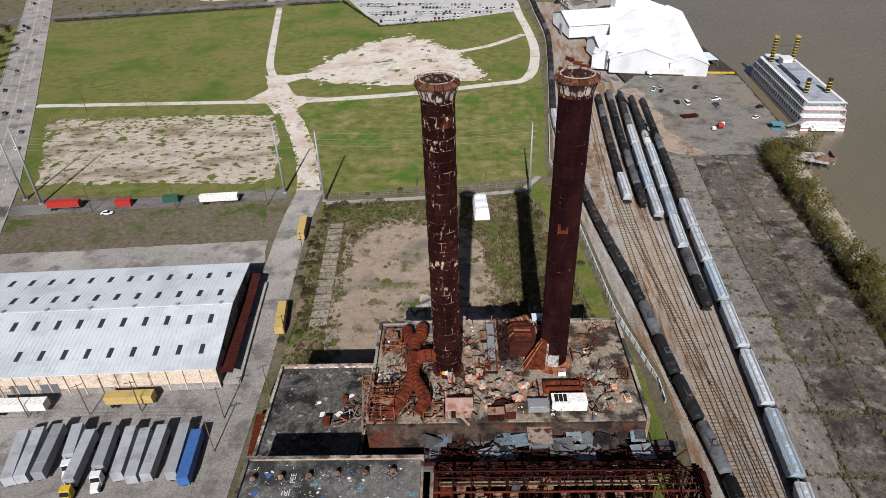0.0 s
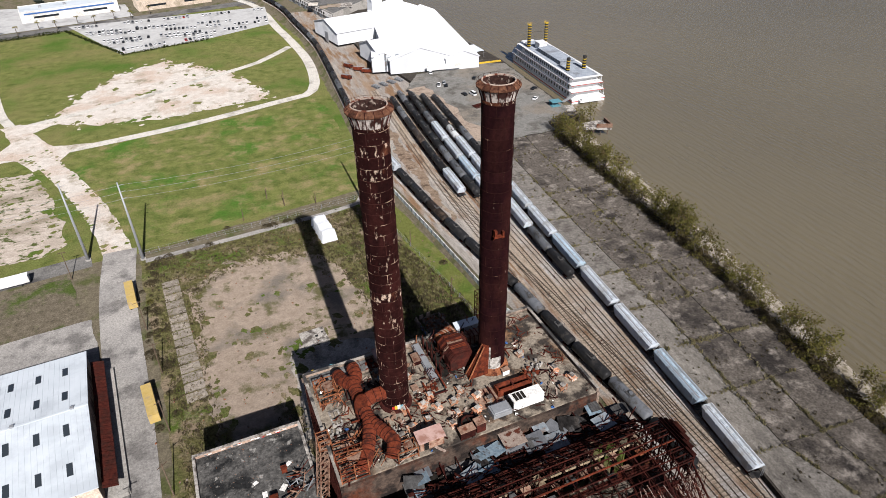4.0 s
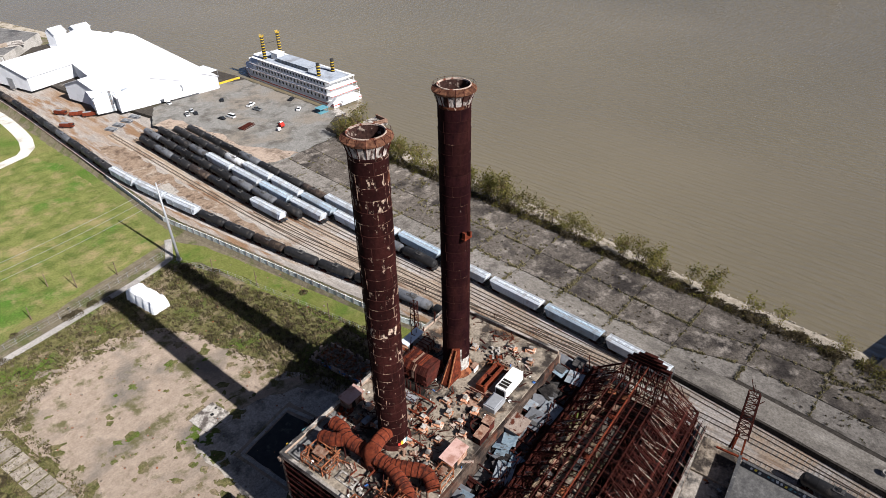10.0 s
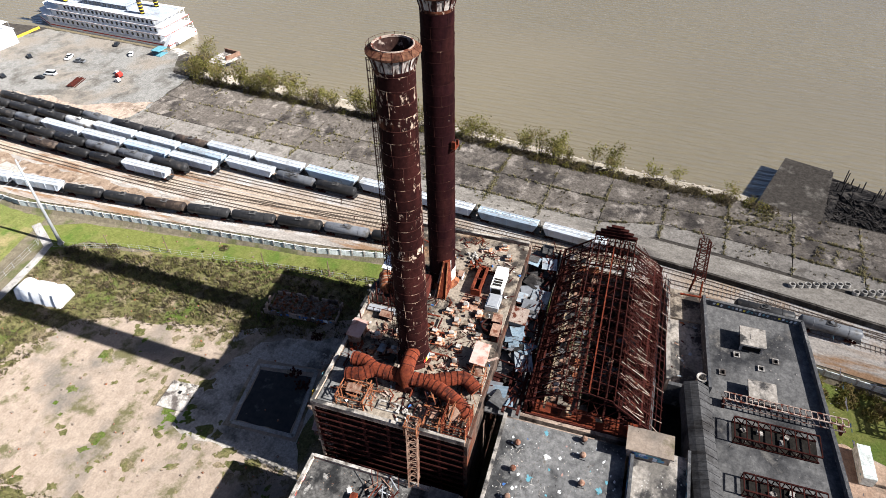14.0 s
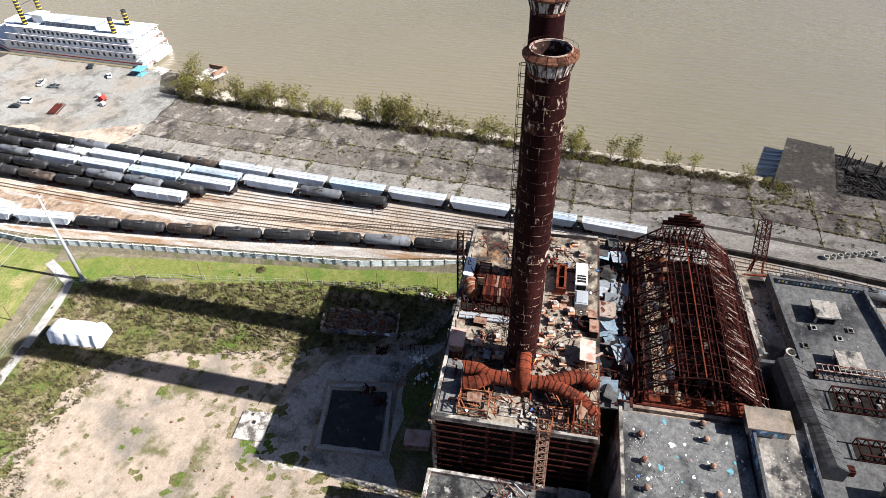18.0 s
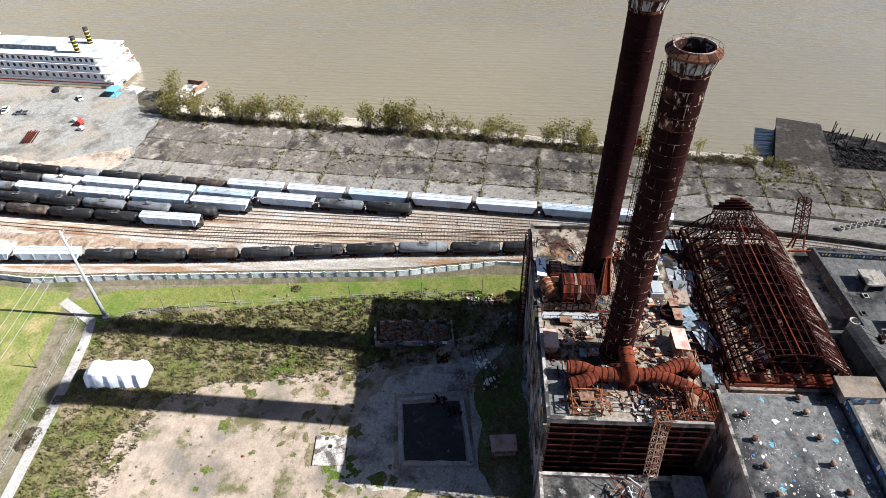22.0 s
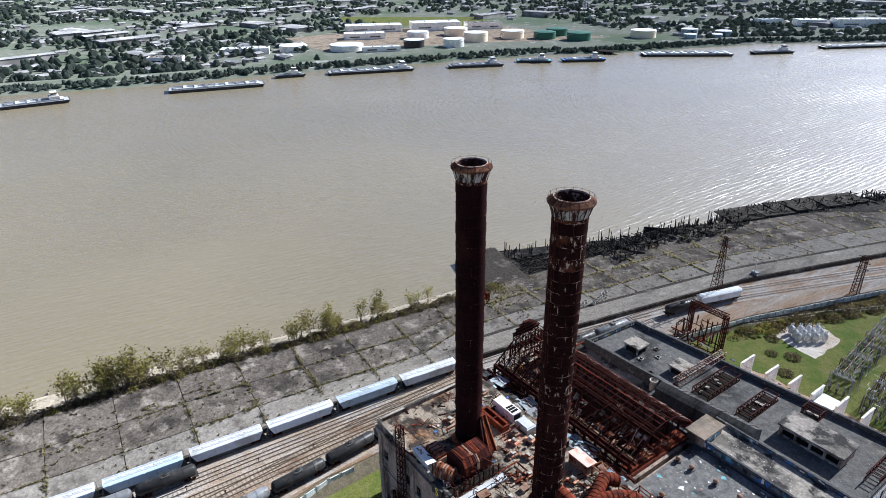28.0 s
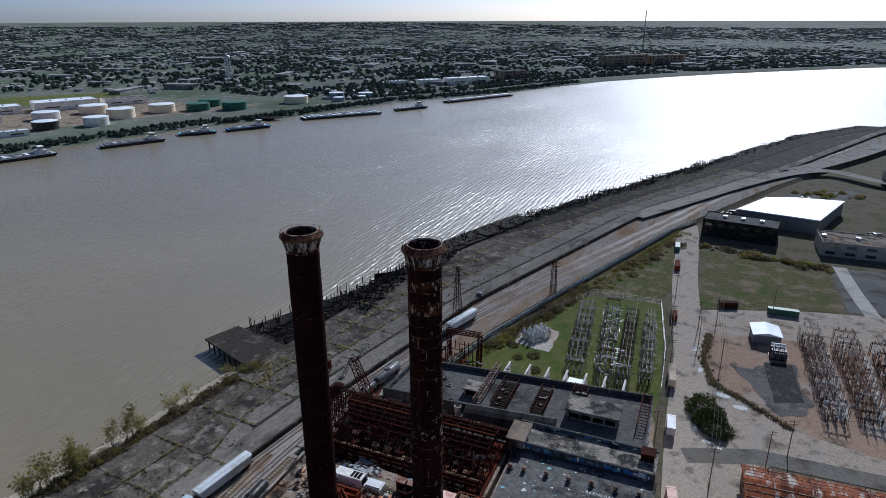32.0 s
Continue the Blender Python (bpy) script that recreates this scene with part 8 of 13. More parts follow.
CROSS = smooth_line([(61.6, 62), (58.4, 95), (53.0, 130), (48.0, 165), (44.4, 195), (42.6, 225)], 10)
ROW0 = smooth_line([(44.3, 124), (44.2, 145), (43.3, 165), (41.4, 208), (40.7, 260), (41.3, 340)], 10)
EAST = smooth_line([(-140, -585), (-42, -358), (-1, -222), (27, -130), (50.5, -50), (55.8, -20), (57.5, 5), (58.0, 38), (57.4, 75), (56, 100)], 10)
for i, (line, kind) in enumerate(((MAIN, 0), (ROW1, 1), (ROW2, 1), (ROW3, 1), (ROW4, 1), (ROW5, 0), (EAST, 0), (ROW0, 1), (CROSS, 1))):
    trk = thing("railway_track", ("main line track on pale ballast" if kind == 0 else "yard siding track on pale ballast"), "railway track", "tracks of the rail yard", kind="structure")
    part("ballast_bed", Mesh().poly(ribbon(line, 4.2)[::1], RAIL_Z + 0.06 + 0.006 * i), "ballast" if kind == 0 or i in (3, 4) else "tan_bed", trk)
    for off in (-0.75, 0.75):
        m = Mesh()
        for a, b in zip(line, line[1:]):
            d = math.hypot(b[0] - a[0], b[1] - a[1])
            nx, ny = -(b[1] - a[1]) / d * off, (b[0] - a[0]) / d * off
            m.beam((a[0] + nx, a[1] + ny, RAIL_Z + 0.32), (b[0] + nx, b[1] + ny, RAIL_Z + 0.32), 0.14, 0.18)
        part("rail", m, "rail", trk)
    m = Mesh()
    s, total = 0.4, length_of(line)
    while s < total - 0.4:
        x, y, a = along(line, s)
        m.slab((x, y, RAIL_Z + 0.09), (0.26, 2.5, 0.18), (0, 0, a))
        s += 1.1 if y > -120 else 3.0
    part("ties", m, "tie" if kind == 0 or i in (3, 4) else "tie_dark", trk, kind="stuff")


def bogie(x):
    m = Mesh()
    for w in (-0.9, 0.9):
        for s in (-0.75, 0.75):
            m.tube((x + w, s - 0.07, 0.46), (x + w, s + 0.07, 0.46), 0.46, n=12)
    for s in (-1.0, 1.0):
        m.box(x - 1.4, s - 0.1, 0.4, x + 1.4, s + 0.1, 0.75)
    m.box(x - 0.25, -1.0, 0.45, x + 0.25, 1.0, 0.95)
    return m


def tank_car(paint_name, label):
    host = thing("tank_car", label, "railway tank car", "cars of the freight trains")
    r, L = 1.48, 13.2
    n = 18
    rows = [(-L / 2 - 0.55, 0.15), (-L / 2 - 0.42, 0.7), (-L / 2 - 0.15, 1.2), (-L / 2 + 0.2, r), (L / 2 - 0.2, r), (L / 2 + 0.15, 1.2), (L / 2 + 0.42, 0.7), (L / 2 + 0.55, 0.15)]
    v = [(x, q * math.cos(2 * math.pi * i / n), 2.55 + q * math.sin(2 * math.pi * i / n)) for x, q in rows for i in range(n)]
    f = [(j * n + i, j * n + (i + 1) % n, (j + 1) * n + (i + 1) % n, (j + 1) * n + i) for j in range(len(rows) - 1) for i in range(n)]
    shell = part("tank", Mesh().add(v, f + [tuple(range(n)), tuple(range(7 * n + n - 1, 7 * n - 1, -1))]), paint_name, host, smooth=True)
    for x in (-3.9, 3.9):
        b = Mesh().tube((x - 0.07, 0, 2.55), (x + 0.07, 0, 2.55), r + 0.04, n=n)
        part("band", b, paint_name, shell)
    part("dome", Mesh().tube((0, 0, 3.9), (0, 0, 4.42), 0.5, n=14), paint_name, host)
    part("platform", Mesh().box(-1.1, -0.8, 4.02, 1.1, 0.8, 4.07).beam((-1.5, -1.0, 4.8), (1.5, -1.0, 4.8), 0.06).beam((-1.5, 1.0, 4.8), (1.5, 1.0, 4.8), 0.06).beam((-1.5, -1, 4.05), (-1.5, -1, 4.8), 0.06).beam((1.5, -1, 4.05), (1.5, -1, 4.8), 0.06).beam((-1.5, 1, 4.05), (-1.5, 1, 4.8), 0.06).beam((1.5, 1, 4.05), (1.5, 1, 4.8), 0.06), "tin", host)
    part("ladder", Mesh().beam((-0.25, -1.55, 1.0), (-0.25, -1.1, 4.1), 0.06).beam((0.25, -1.55, 1.0), (0.25, -1.1, 4.1), 0.06).beam((-0.25, -1.5, 2), (0.25, -1.5, 2), 0.05).beam((-0.25, -1.42, 2.6), (0.25, -1.42, 2.6), 0.05).beam((-0.25, -1.3, 3.2), (0.25, -1.3, 3.2), 0.05), "grey", host)
    part("underframe", Mesh().box(-7.3, -0.3, 0.85, 7.3, 0.3, 1.15).box(-7.2, -1.3, 0.9, -6.2, 1.3, 1.1).box(6.2, -1.3, 0.9, 7.2, 1.3, 1.1), "black", host)
    for x in (-5.1, 5.1):
        part("bogie", bogie(x), "rust_dark", host)
    return host


def hopper_car(paint_name, label):
    host = thing("covered_hopper", label, "railway hopper car", "cars of the freight trains")
    L, w = 18.4, 1.55
    prof = [(-w, 1.5), (-w, 3.9), (-1.15, 4.35), (1.15, 4.35), (w, 3.9), (w, 1.5)]
    m = Mesh()
    n = len(prof)
    rows = [(-L / 2 + 1.3, 0.0), (-L / 2, 1.0), (L / 2, 1.0), (L / 2 - 1.3, 0.0)]
    vv = []
    for x, k in rows:
        for y, z in prof:
            vv.append((x, y, z if (k or z > 3) else z + 0.0))
    xs = [-L / 2, L / 2]
    v = [(x - (1.2 if (z < 2 and x < 0) else 0) * -1 - (1.2 if (z < 2 and x > 0) else 0), y, z) for x in xs for y, z in prof]
    m.add(v, [tuple(range(n - 1, -1, -1)), tuple(range(n, 2 * n))] + [(i, (i + 1) % n, n + (i + 1) % n, n + i) for i in range(n)])
    body = part("body", m, paint_name, host)
    for k in range(5):
        x = -L / 2 + 1.6 + k * (L - 3.2) / 4
        for s in (-1, 1):
            part("side_post", Mesh().box(x - 0.08, s * w - 0.07, 1.55, x + 0.08, s * w + 0.07, 3.88), paint_name, body)
    part("roof_walk", Mesh().box(-L / 2 + 0.3, -0.95, 4.42, L / 2 - 0.3, -0.55, 4.46).box(-L / 2 + 0.3, 0.55, 4.42, L / 2 - 0.3, 0.95, 4.46), "steel_pale", host)
    for k in range(8):
        part("roof_hatch", Mesh().box(-L / 2 + 1.0 + k * 2.15, -0.32, 4.35, -L / 2 + 2.4 + k * 2.15, 0.32, 4.5), paint_name, host)
    for k in range(4):
        x = -5.4 + 3.6 * k
        part("chute", Mesh().add([(x - 1.6, -w + 0.1, 1.5), (x + 1.6, -w + 0.1, 1.5), (x + 1.6, w - 0.1, 1.5), (x - 1.6, w - 0.1, 1.5), (x - 0.4, -0.4, 0.5), (x + 0.4, -0.4, 0.5), (x + 0.4, 0.4, 0.5), (x - 0.4, 0.4, 0.5)], [(0, 1, 5, 4), (1, 2, 6, 5), (2, 3, 7, 6), (3, 0, 4, 7), (7, 6, 5, 4)]), paint_name, host)
    part("end_ladder", Mesh().beam((-L / 2 - 0.3, -1.3, 1.1), (-L / 2 - 0.3, -1.3, 4.2), 0.07).beam((-L / 2 - 0.3, -0.8, 1.1), (-L / 2 - 0.3, -0.8, 4.2), 0.07), "grey", host)
    part("end_ladder", Mesh().beam((L / 2 + 0.3, 1.3, 1.1), (L / 2 + 0.3, 1.3, 4.2), 0.07).beam((L / 2 + 0.3, 0.8, 1.1), (L / 2 + 0.3, 0.8, 4.2), 0.07), "grey", host)
    part("underframe", Mesh().box(-L / 2 - 0.6, -0.35, 0.9, L / 2 + 0.6, 0.35, 1.2).box(-L / 2 - 0.4, -1.4, 1.0, -L / 2 + 0.9, 1.4, 1.2).box(L / 2 - 0.9, -1.4, 1.0, L / 2 + 0.4, 1.4, 1.2), "black", host)
    for x in (-7.2, 7.2):
        part("bogie", bogie(x), "rust_dark", host)
    return host


M["tank_grey"] = surf("grey_tank_paint", (0.10, 0.105, 0.115), (0.16, 0.165, 0.175), 1.5, 0.4, c3=(0.06, 0.055, 0.05), size3=3, random=0.25, bump=0)
M["tank_white"] = surf("white_tank_paint", (0.55, 0.56, 0.56), (0.68, 0.68, 0.67), 1.5, 0.4, c3=(0.35, 0.33, 0.30), size3=3, random=0.1, bump=0)
M["tank_brown"] = surf("brown_stained_tank", (0.028, 0.022, 0.020), (0.06, 0.045, 0.036), 1.5, 0.5, c3=(0.11, 0.08, 0.06), size3=2.5, random=0.3, bump=0)
M["hopper_blue"] = surf("pale_blue_hopper", (0.40, 0.50, 0.58), (0.50, 0.60, 0.68), 2.0, 0.5, c3=(0.33, 0.37, 0.40), size3=4, random=0.12, bump=0)
kinds = {}


def put_car(key, at):
    if key not in kinds:
        makers = {"T": lambda: tank_car("tank", "black tank car coupled in a freight train"), "G": lambda: tank_car("tank_grey", "dark grey tank car in a freight train"),
                  "B": lambda: tank_car("tank_brown", "brown-stained black tank car in a freight train"), "W": lambda: tank_car("tank_white", "white tank car among black ones"),
                  "H": lambda: hopper_car("hopper", "pale grey covered hopper car with ribbed sides"), "L": lambda: hopper_car("hopper_blue", "pale blue covered hopper car with ribbed sides")}
        kinds[key] = makers[key]()
        kinds[key].matrix_basis = at
        return kinds[key]
    return copy_thing(kinds[key], at)


def train(line, y_from, text):
    """Cars coupled northwards along a line from a given y."""
    s, total = 0.0, length_of(line)
    while along(line, s)[1] < y_from:
        s += 0.25
    for ch in text:
        n = 20.1 if ch in "HL" else 14.9
        if s + n > total:
            return
        x, y, a = along(line, s + n / 2)
        x0, y0, _ = along(line, s + n * 0.15)
        x1, y1, _ = along(line, s + n * 0.85)
        put_car(ch, pose(x, y, RAIL_Z + 0.42, 0, 0, math.degrees(math.atan2(y1 - y0, x1 - x0))))
        s += n


train(MAIN, 73.5, "TGTTGTTTBTTHHHTTTGTTTTBTGTTTTTTGTTTTTT")
train(MAIN, -47.5, "HT")
train(MAIN, 4.0, "GT")
train(ROW1, 208, "HTTBTGT")
train(ROW2, 205.5, "TGGTTTTG")
train(ROW3, 196, "HLHHGTTT")
train(ROW4, 146, "TGHLHHWTTT")
train(ROW5, 67.5, "HLHHLHHBTTGTTT")

# the panel wall between lawn and tracks
def wall_run(y0, y1, label):
    host = thing("panel_wall", label, "wall", kind="structure")
    pts = [(lerp_line(FENCE, y), y) for y in np.arange(y0, y1, 3.4)]
    pm = Mesh().box(0, -0.08, 0, 1, 0.08, 2.3).box(0.0, -0.13, 2.3, 1, 0.13, 2.42).box(0.1, 0.08, 0.3, 0.9, 0.1, 2.0).data("wall_panel")
    qm = Mesh().box(-0.2, -0.2, 0, 0.2, 0.2, 2.6).box(-0.25, -0.25, 2.6, 0.25, 0.25, 2.72).data("wall_post")
    for a, b in zip(pts, pts[1:]):
        d = math.hypot(b[0] - a[0], b[1] - a[1])
        an = math.degrees(math.atan2(b[1] - a[1], b[0] - a[0]))
        o = part("wall_panel", pm, "panel_wall", host)
        o.matrix_basis = pose(a[0], a[1], 0.3, 0, 0, an) @ Matrix.Diagonal((d, 1, 1, 1))
        q = part("wall_post", qm, "concrete", host)
        q.matrix_basis = pose(a[0], a[1], 0.2, 0, 0, an)


wall_run(112, 300, "pale concrete panel wall along the rail line")
wall_run(-236, 18, "pale concrete panel wall beside the curving tracks")

# signal posts and loose gear in the yard
for x, y, h in ((56.0, 150, 2.0), (54, 118, 1.4), (57, 132, 1.2), (50, 142, 1.6)):
    s = thing("switch_stand", "small rusted switch stand between tracks", "switch stand", at=pose(x, y, RAIL_Z))
    part("post", Mesh().tube((0, 0, 0), (0, 0, h), 0.08, n=8), "rust_dark", s)
    part("target", Mesh().slab((0, 0, h), (0.1, 0.5, 0.3)), "rust", s)
    part("base", Mesh().box(-0.3, -0.6, 0, 0.3, 0.6, 0.15), "tie", s)

# ---- wharf slabs, weeds in the joints, shore trees ----
M["slab_pale"] = surf("wharf_strip", (0.135, 0.122, 0.108), (0.24, 0.22, 0.195), 0.9, c3=(0.09, 0.08, 0.07), size3=5, cut3=(0.52, 0.66), random=0.12, bump=0.25)
M["slab"] = surf("wharf_slab", (0.072, 0.062, 0.053), (0.152, 0.132, 0.112), 0.9, c3=(0.25, 0.22, 0.19), size3=5, cut3=(0.535, 0.67), c4=(0.04, 0.035, 0.032), size4=9, cut4=(0.48, 0.64), random=0.10, bump=0.45, grain=0.4)
rw = random.Random(21)
joints = []
k = -26
while JOINT0 + JOINT * k < 245:
    ya = JOINT0 + JOINT * k
    yb = ya + JOINT
    for fa, fb in ((0.0, 0.27), (0.27, 0.62), (0.62, 1.0)):
        def px(y, f):
            a = lerp_line(WHARF_W, y) + (9.5 if y < 62 else 0.6)
            b = lerp_line(WHARF_E, y) - (3.0 if y > 40 else 0.5)
            return a + (b - a) * f
        g0 = 0.13
        o = [(px(ya + g0, fa) + g0, ya + g0), (px(ya + g0, fb) - g0, ya + g0), (px(yb - g0, fb) - g0, yb - g0), (px(yb - g0, fa) + g0, yb - g0)]
        cut = rw.uniform(0.05, 0.5)
        o.insert(2, (o[1][0] + (o[2][0] - o[1][0]) * 0.5 + rw.uniform(-0.2, 0.05), (ya + yb) / 2))
        part("deck_slab", Mesh().poly(o, DECK_Z - 0.1, DECK_Z + rw.uniform(-0.02, 0.03)), "slab_pale" if fa == 0 else "slab", wharf)
        joints.append(((px(ya, fa), ya), (px(ya, fb), ya)))
        if fb < 1:
            joints.append(((px(ya, fb), ya), (px(yb, fb), yb)))
    k += 1


def tuft_mesh(m, x, y, z, r, h, n, rr):
    """A weed clump of leaning blades."""
    for _ in range(n):
        a = rr.uniform(0, 2 * math.pi)
        d = rr.uniform(0, r)
        bx, by = x + d * math.cos(a), y + d * math.sin(a)
        w = rr.uniform(0.12, 0.3) * (h ** 0.5)
        t = rr.uniform(0, math.pi)
        lx, ly = rr.uniform(-0.5, 0.5) * h, rr.uniform(-0.5, 0.5) * h
        hh = h * rr.uniform(0.5, 1.1)
        m.add([(bx - w * math.cos(t), by - w * math.sin(t), z), (bx + w * math.cos(t), by + w * math.sin(t), z), (bx + lx + w * 0.5, by + ly, z + hh), (bx + lx - w * 0.5, by + ly, z + hh)], [(0, 1, 2, 3)])


m, m2, m3 = Mesh(), Mesh(), Mesh()
for a, b in joints:
    L = math.hypot(b[0] - a[0], b[1] - a[1])
    near = -70 < a[1] < 250
    dens = (rw.choice((0.9, 1.6, 2.6, 3.6)) if a[1] < 130 else rw.choice((0.3, 0.7, 1.2, 2.4))) if near else 0.7
    wide = rw.choice((0.12, 0.18, 0.25, 0.5)) if near else 0.3
    for _ in range(int(L * dens * 1.5)):
        t = rw.random()
        if noise.noise((t * L * 0.25, a[0], a[1])) < -0.12:
            continue
        tuft_mesh(m if rw.random() < 0.85 else m2, a[0] + (b[0] - a[0]) * t + rw.gauss(0, wide), a[1] + (b[1] - a[1]) * t + rw.gauss(0, wide), DECK_Z - 0.05, 0.45, rw.uniform(0.25, 0.85), 6, rw)
# weedy heaps where the deck has sunk
for cx, cy, n in ((94, 27, 80), (88, 34, 40), (90, 152, 30), (93, 137, 24), (86, 172, 24), (99, 190, 16), (84, 12, 30)):
    for _ in range(n):
        tuft_mesh(m if rw.random() < 0.65 else m2, cx + rw.gauss(0, 2.2), cy + rw.gauss(0, 2.8), DECK_Z - 0.05, 0.6, rw.uniform(0.3, 0.9), 7, rw)
for _ in range(1500):
    y = rw.uniform(-110, 255)
    x = rw.uniform(lerp_line(WHARF_W, y) + (10 if y < 60 else 1), lerp_line(WHARF_E, y) - 1)
    if noise.noise((x * 0.08, y * 0.08, 3)) > -0.02:
        tuft_mesh(m2 if rw.random() < 0.3 else m3, x, y, DECK_Z - 0.05, rw.uniform(0.3, 0.7), rw.uniform(0.25, 0.6), 7, rw)
solid("joint_weeds", m, "weed_pale", "pale dry weeds in the wharf joints", "weeds", kind="stuff")
solid("deck_stubble", m3, "bush_brown", "dry brown stubble clumps over the wharf", "weeds", kind="stuff")
solid("deck_weeds", m2, "grass_blade", "green and brown weeds scattered over the wharf", "weeds", kind="stuff")


def tree_parts(host, seed, h, spread, leaf="leaf", leaves=420, lean=0.2):
    """Trunk, limbs and a loose crown of small leaf sprays with gaps."""
    rr = random.Random(seed)
    t = Mesh()
    tips = []
    stems = rr.choice((2, 3, 3, 4))
    for s in range(stems):
        p = Vector((rr.uniform(-0.3, 0.3), rr.uniform(-0.3, 0.3), -0.3))
        d = Vector((rr.uniform(-lean, lean), rr.uniform(-lean, lean), 1)).normalized()
        r = 0.09 * h / 6
        n = 5
        for k in range(n):
            q = p + d * (h * 0.8 / n)
            t.tube(p, q, r, r * 0.75, n=6, caps=False)
            r *= 0.75
            if k >= 1:
                for _ in range(2):
                    a = rr.uniform(0, 2 * math.pi)
                    e = q + Vector((math.cos(a) * spread * rr.uniform(0.3, 0.9), math.sin(a) * spread * rr.uniform(0.3, 0.9), rr.uniform(0.1, 0.3) * h))
                    t.tube(q, e, r * 0.6, r * 0.15, n=5, caps=False)
                    tips += [q.lerp(e, 0.5), q.lerp(e, 0.8), e]
            p = q
            d = (d + Vector((rr.uniform(-0.2, 0.2), rr.uniform(-0.2, 0.2), 0))).normalized()
        tips.append(p)
    part("trunk", t, "bark", host)
    c = Mesh()
    for _ in range(leaves):
        o = rr.choice(tips)
        p = o + Vector((rr.gauss(0, spread * 0.24), rr.gauss(0, spread * 0.24), rr.gauss(0, h * 0.06)))
        if p.z < h * 0.3 or p.z < h * 0.55 and rr.random() < 0.6:
            continue
        w = rr.uniform(0.14, 0.38)
        a = Vector((rr.uniform(-1, 1), rr.uniform(-1, 1), rr.uniform(-1, 1))).normalized() * w
        b = Vector((rr.uniform(-1, 1), rr.uniform(-1, 1), rr.uniform(-1, 1))).normalized() * w * 0.7
        c.add([p - a, p - b * 0.6, p + a, p + b], [(0, 1, 2, 3)])
    part("crown", c, leaf, host)


def bush_mesh(seed, r, h, leaves=260):
    """A low bush as one mesh: leaning stems under a loose heap of leaf sprays."""
    rr = random.Random(seed)
    c = Mesh()
    for _ in range(9):
        a = rr.uniform(0, 2 * math.pi)
        c.tube((0, 0, -0.2), (math.cos(a) * r * 0.7, math.sin(a) * r * 0.7, h * rr.uniform(0.5, 0.9)), 0.06, 0.02, n=5, caps=False)
    for _ in range(leaves):
        a, d = rr.uniform(0, 2 * math.pi), r * math.sqrt(rr.random())
        z = h * (1 - (d / r) ** 2) * rr.uniform(0.15, 1.0) + rr.gauss(0, 0.15)
        p = Vector((d * math.cos(a), d * math.sin(a), max(0.05, z)))
        w = rr.uniform(0.14, 0.36)
        u = Vector((rr.uniform(-1, 1), rr.uniform(-1, 1), rr.uniform(-1, 1))).normalized() * w
        v = Vector((rr.uniform(-1, 1), rr.uniform(-1, 1), rr.uniform(-1, 1))).normalized() * w * 0.7
        c.add([p - u, p - v * 0.6, p + u, p + v], [(0, 1, 2, 3)])
    return c


TREES, BUSHES = [], []
for i, (h, sp, lv) in enumerate(((7.0, 2.2, 430), (5.6, 2.0, 320), (7.8, 2.4, 480), (4.6, 1.9, 300), (6.2, 1.9, 150), (5.0, 1.6, 40))):
    o = thing("shore_tree", "slender leafy willow on the river bank", "tree", "trees on the river bank")
    tree_parts(o, 100 + i, h, sp, leaves=lv)
    TREES.append(o)
for i, (r, h, lf, lv) in enumerate(((1.8, 1.6, "leaf", 300), (2.2, 1.4, "bush_brown", 300), (1.5, 1.2, "leaf_dark", 240), (2.6, 2.0, "bush_brown", 340))):
    o = solid("shrub", bush_mesh(200 + i, r, h, lv), lf, ("low green shrub", "dry brown shrub", "dark green shrub", "wide dry brush")[i] + " growing wild on open ground", "shrub", "wild shrubs")
    BUSHES.append(o)
used = set()


def plant(pool, i, at):
    if (id(pool), i) not in used:
        used.add((id(pool), i))
        pool[i].matrix_basis = at
        return pool[i]
    return copy_thing(pool[i], at)


for i in range(190):
    y = rw.uniform(150, 262) if i < 112 else (rw.uniform(85, 165) if i < 172 else rw.uniform(30, 85))
    if noise.noise((y * 0.11, 4.0, 1.0)) < -0.22:
        continue
    e = lerp_line(WHARF_E, y)
    x = e - 2.5 + rw.uniform(0, 7.0) if y > 100 else e + rw.uniform(0, 4)
    z = DECK_Z - 0.3 if x < e else 2.0 - (x - e) * 0.3
    s = rw.uniform(0.75, 1.5) * (0.85 if y < 120 else 1)
    plant(TREES, rw.randrange(6), pose(x, y, z, 0, 0, rw.uniform(0, 360)) @ Matrix.Diagonal((s, s, s, 1)))
for i in range(26):
    y = rw.uniform(32, 120)
    e = lerp_line(WHARF_E, y)
    s = rw.uniform(0.6, 1.2)
    plant(BUSHES, rw.choice((0, 1, 3)), pose(e + rw.uniform(0, 4), y, 1.6, 0, 0, rw.uniform(0, 360)) @ Matrix.Diagonal((s, s, s, 1)))
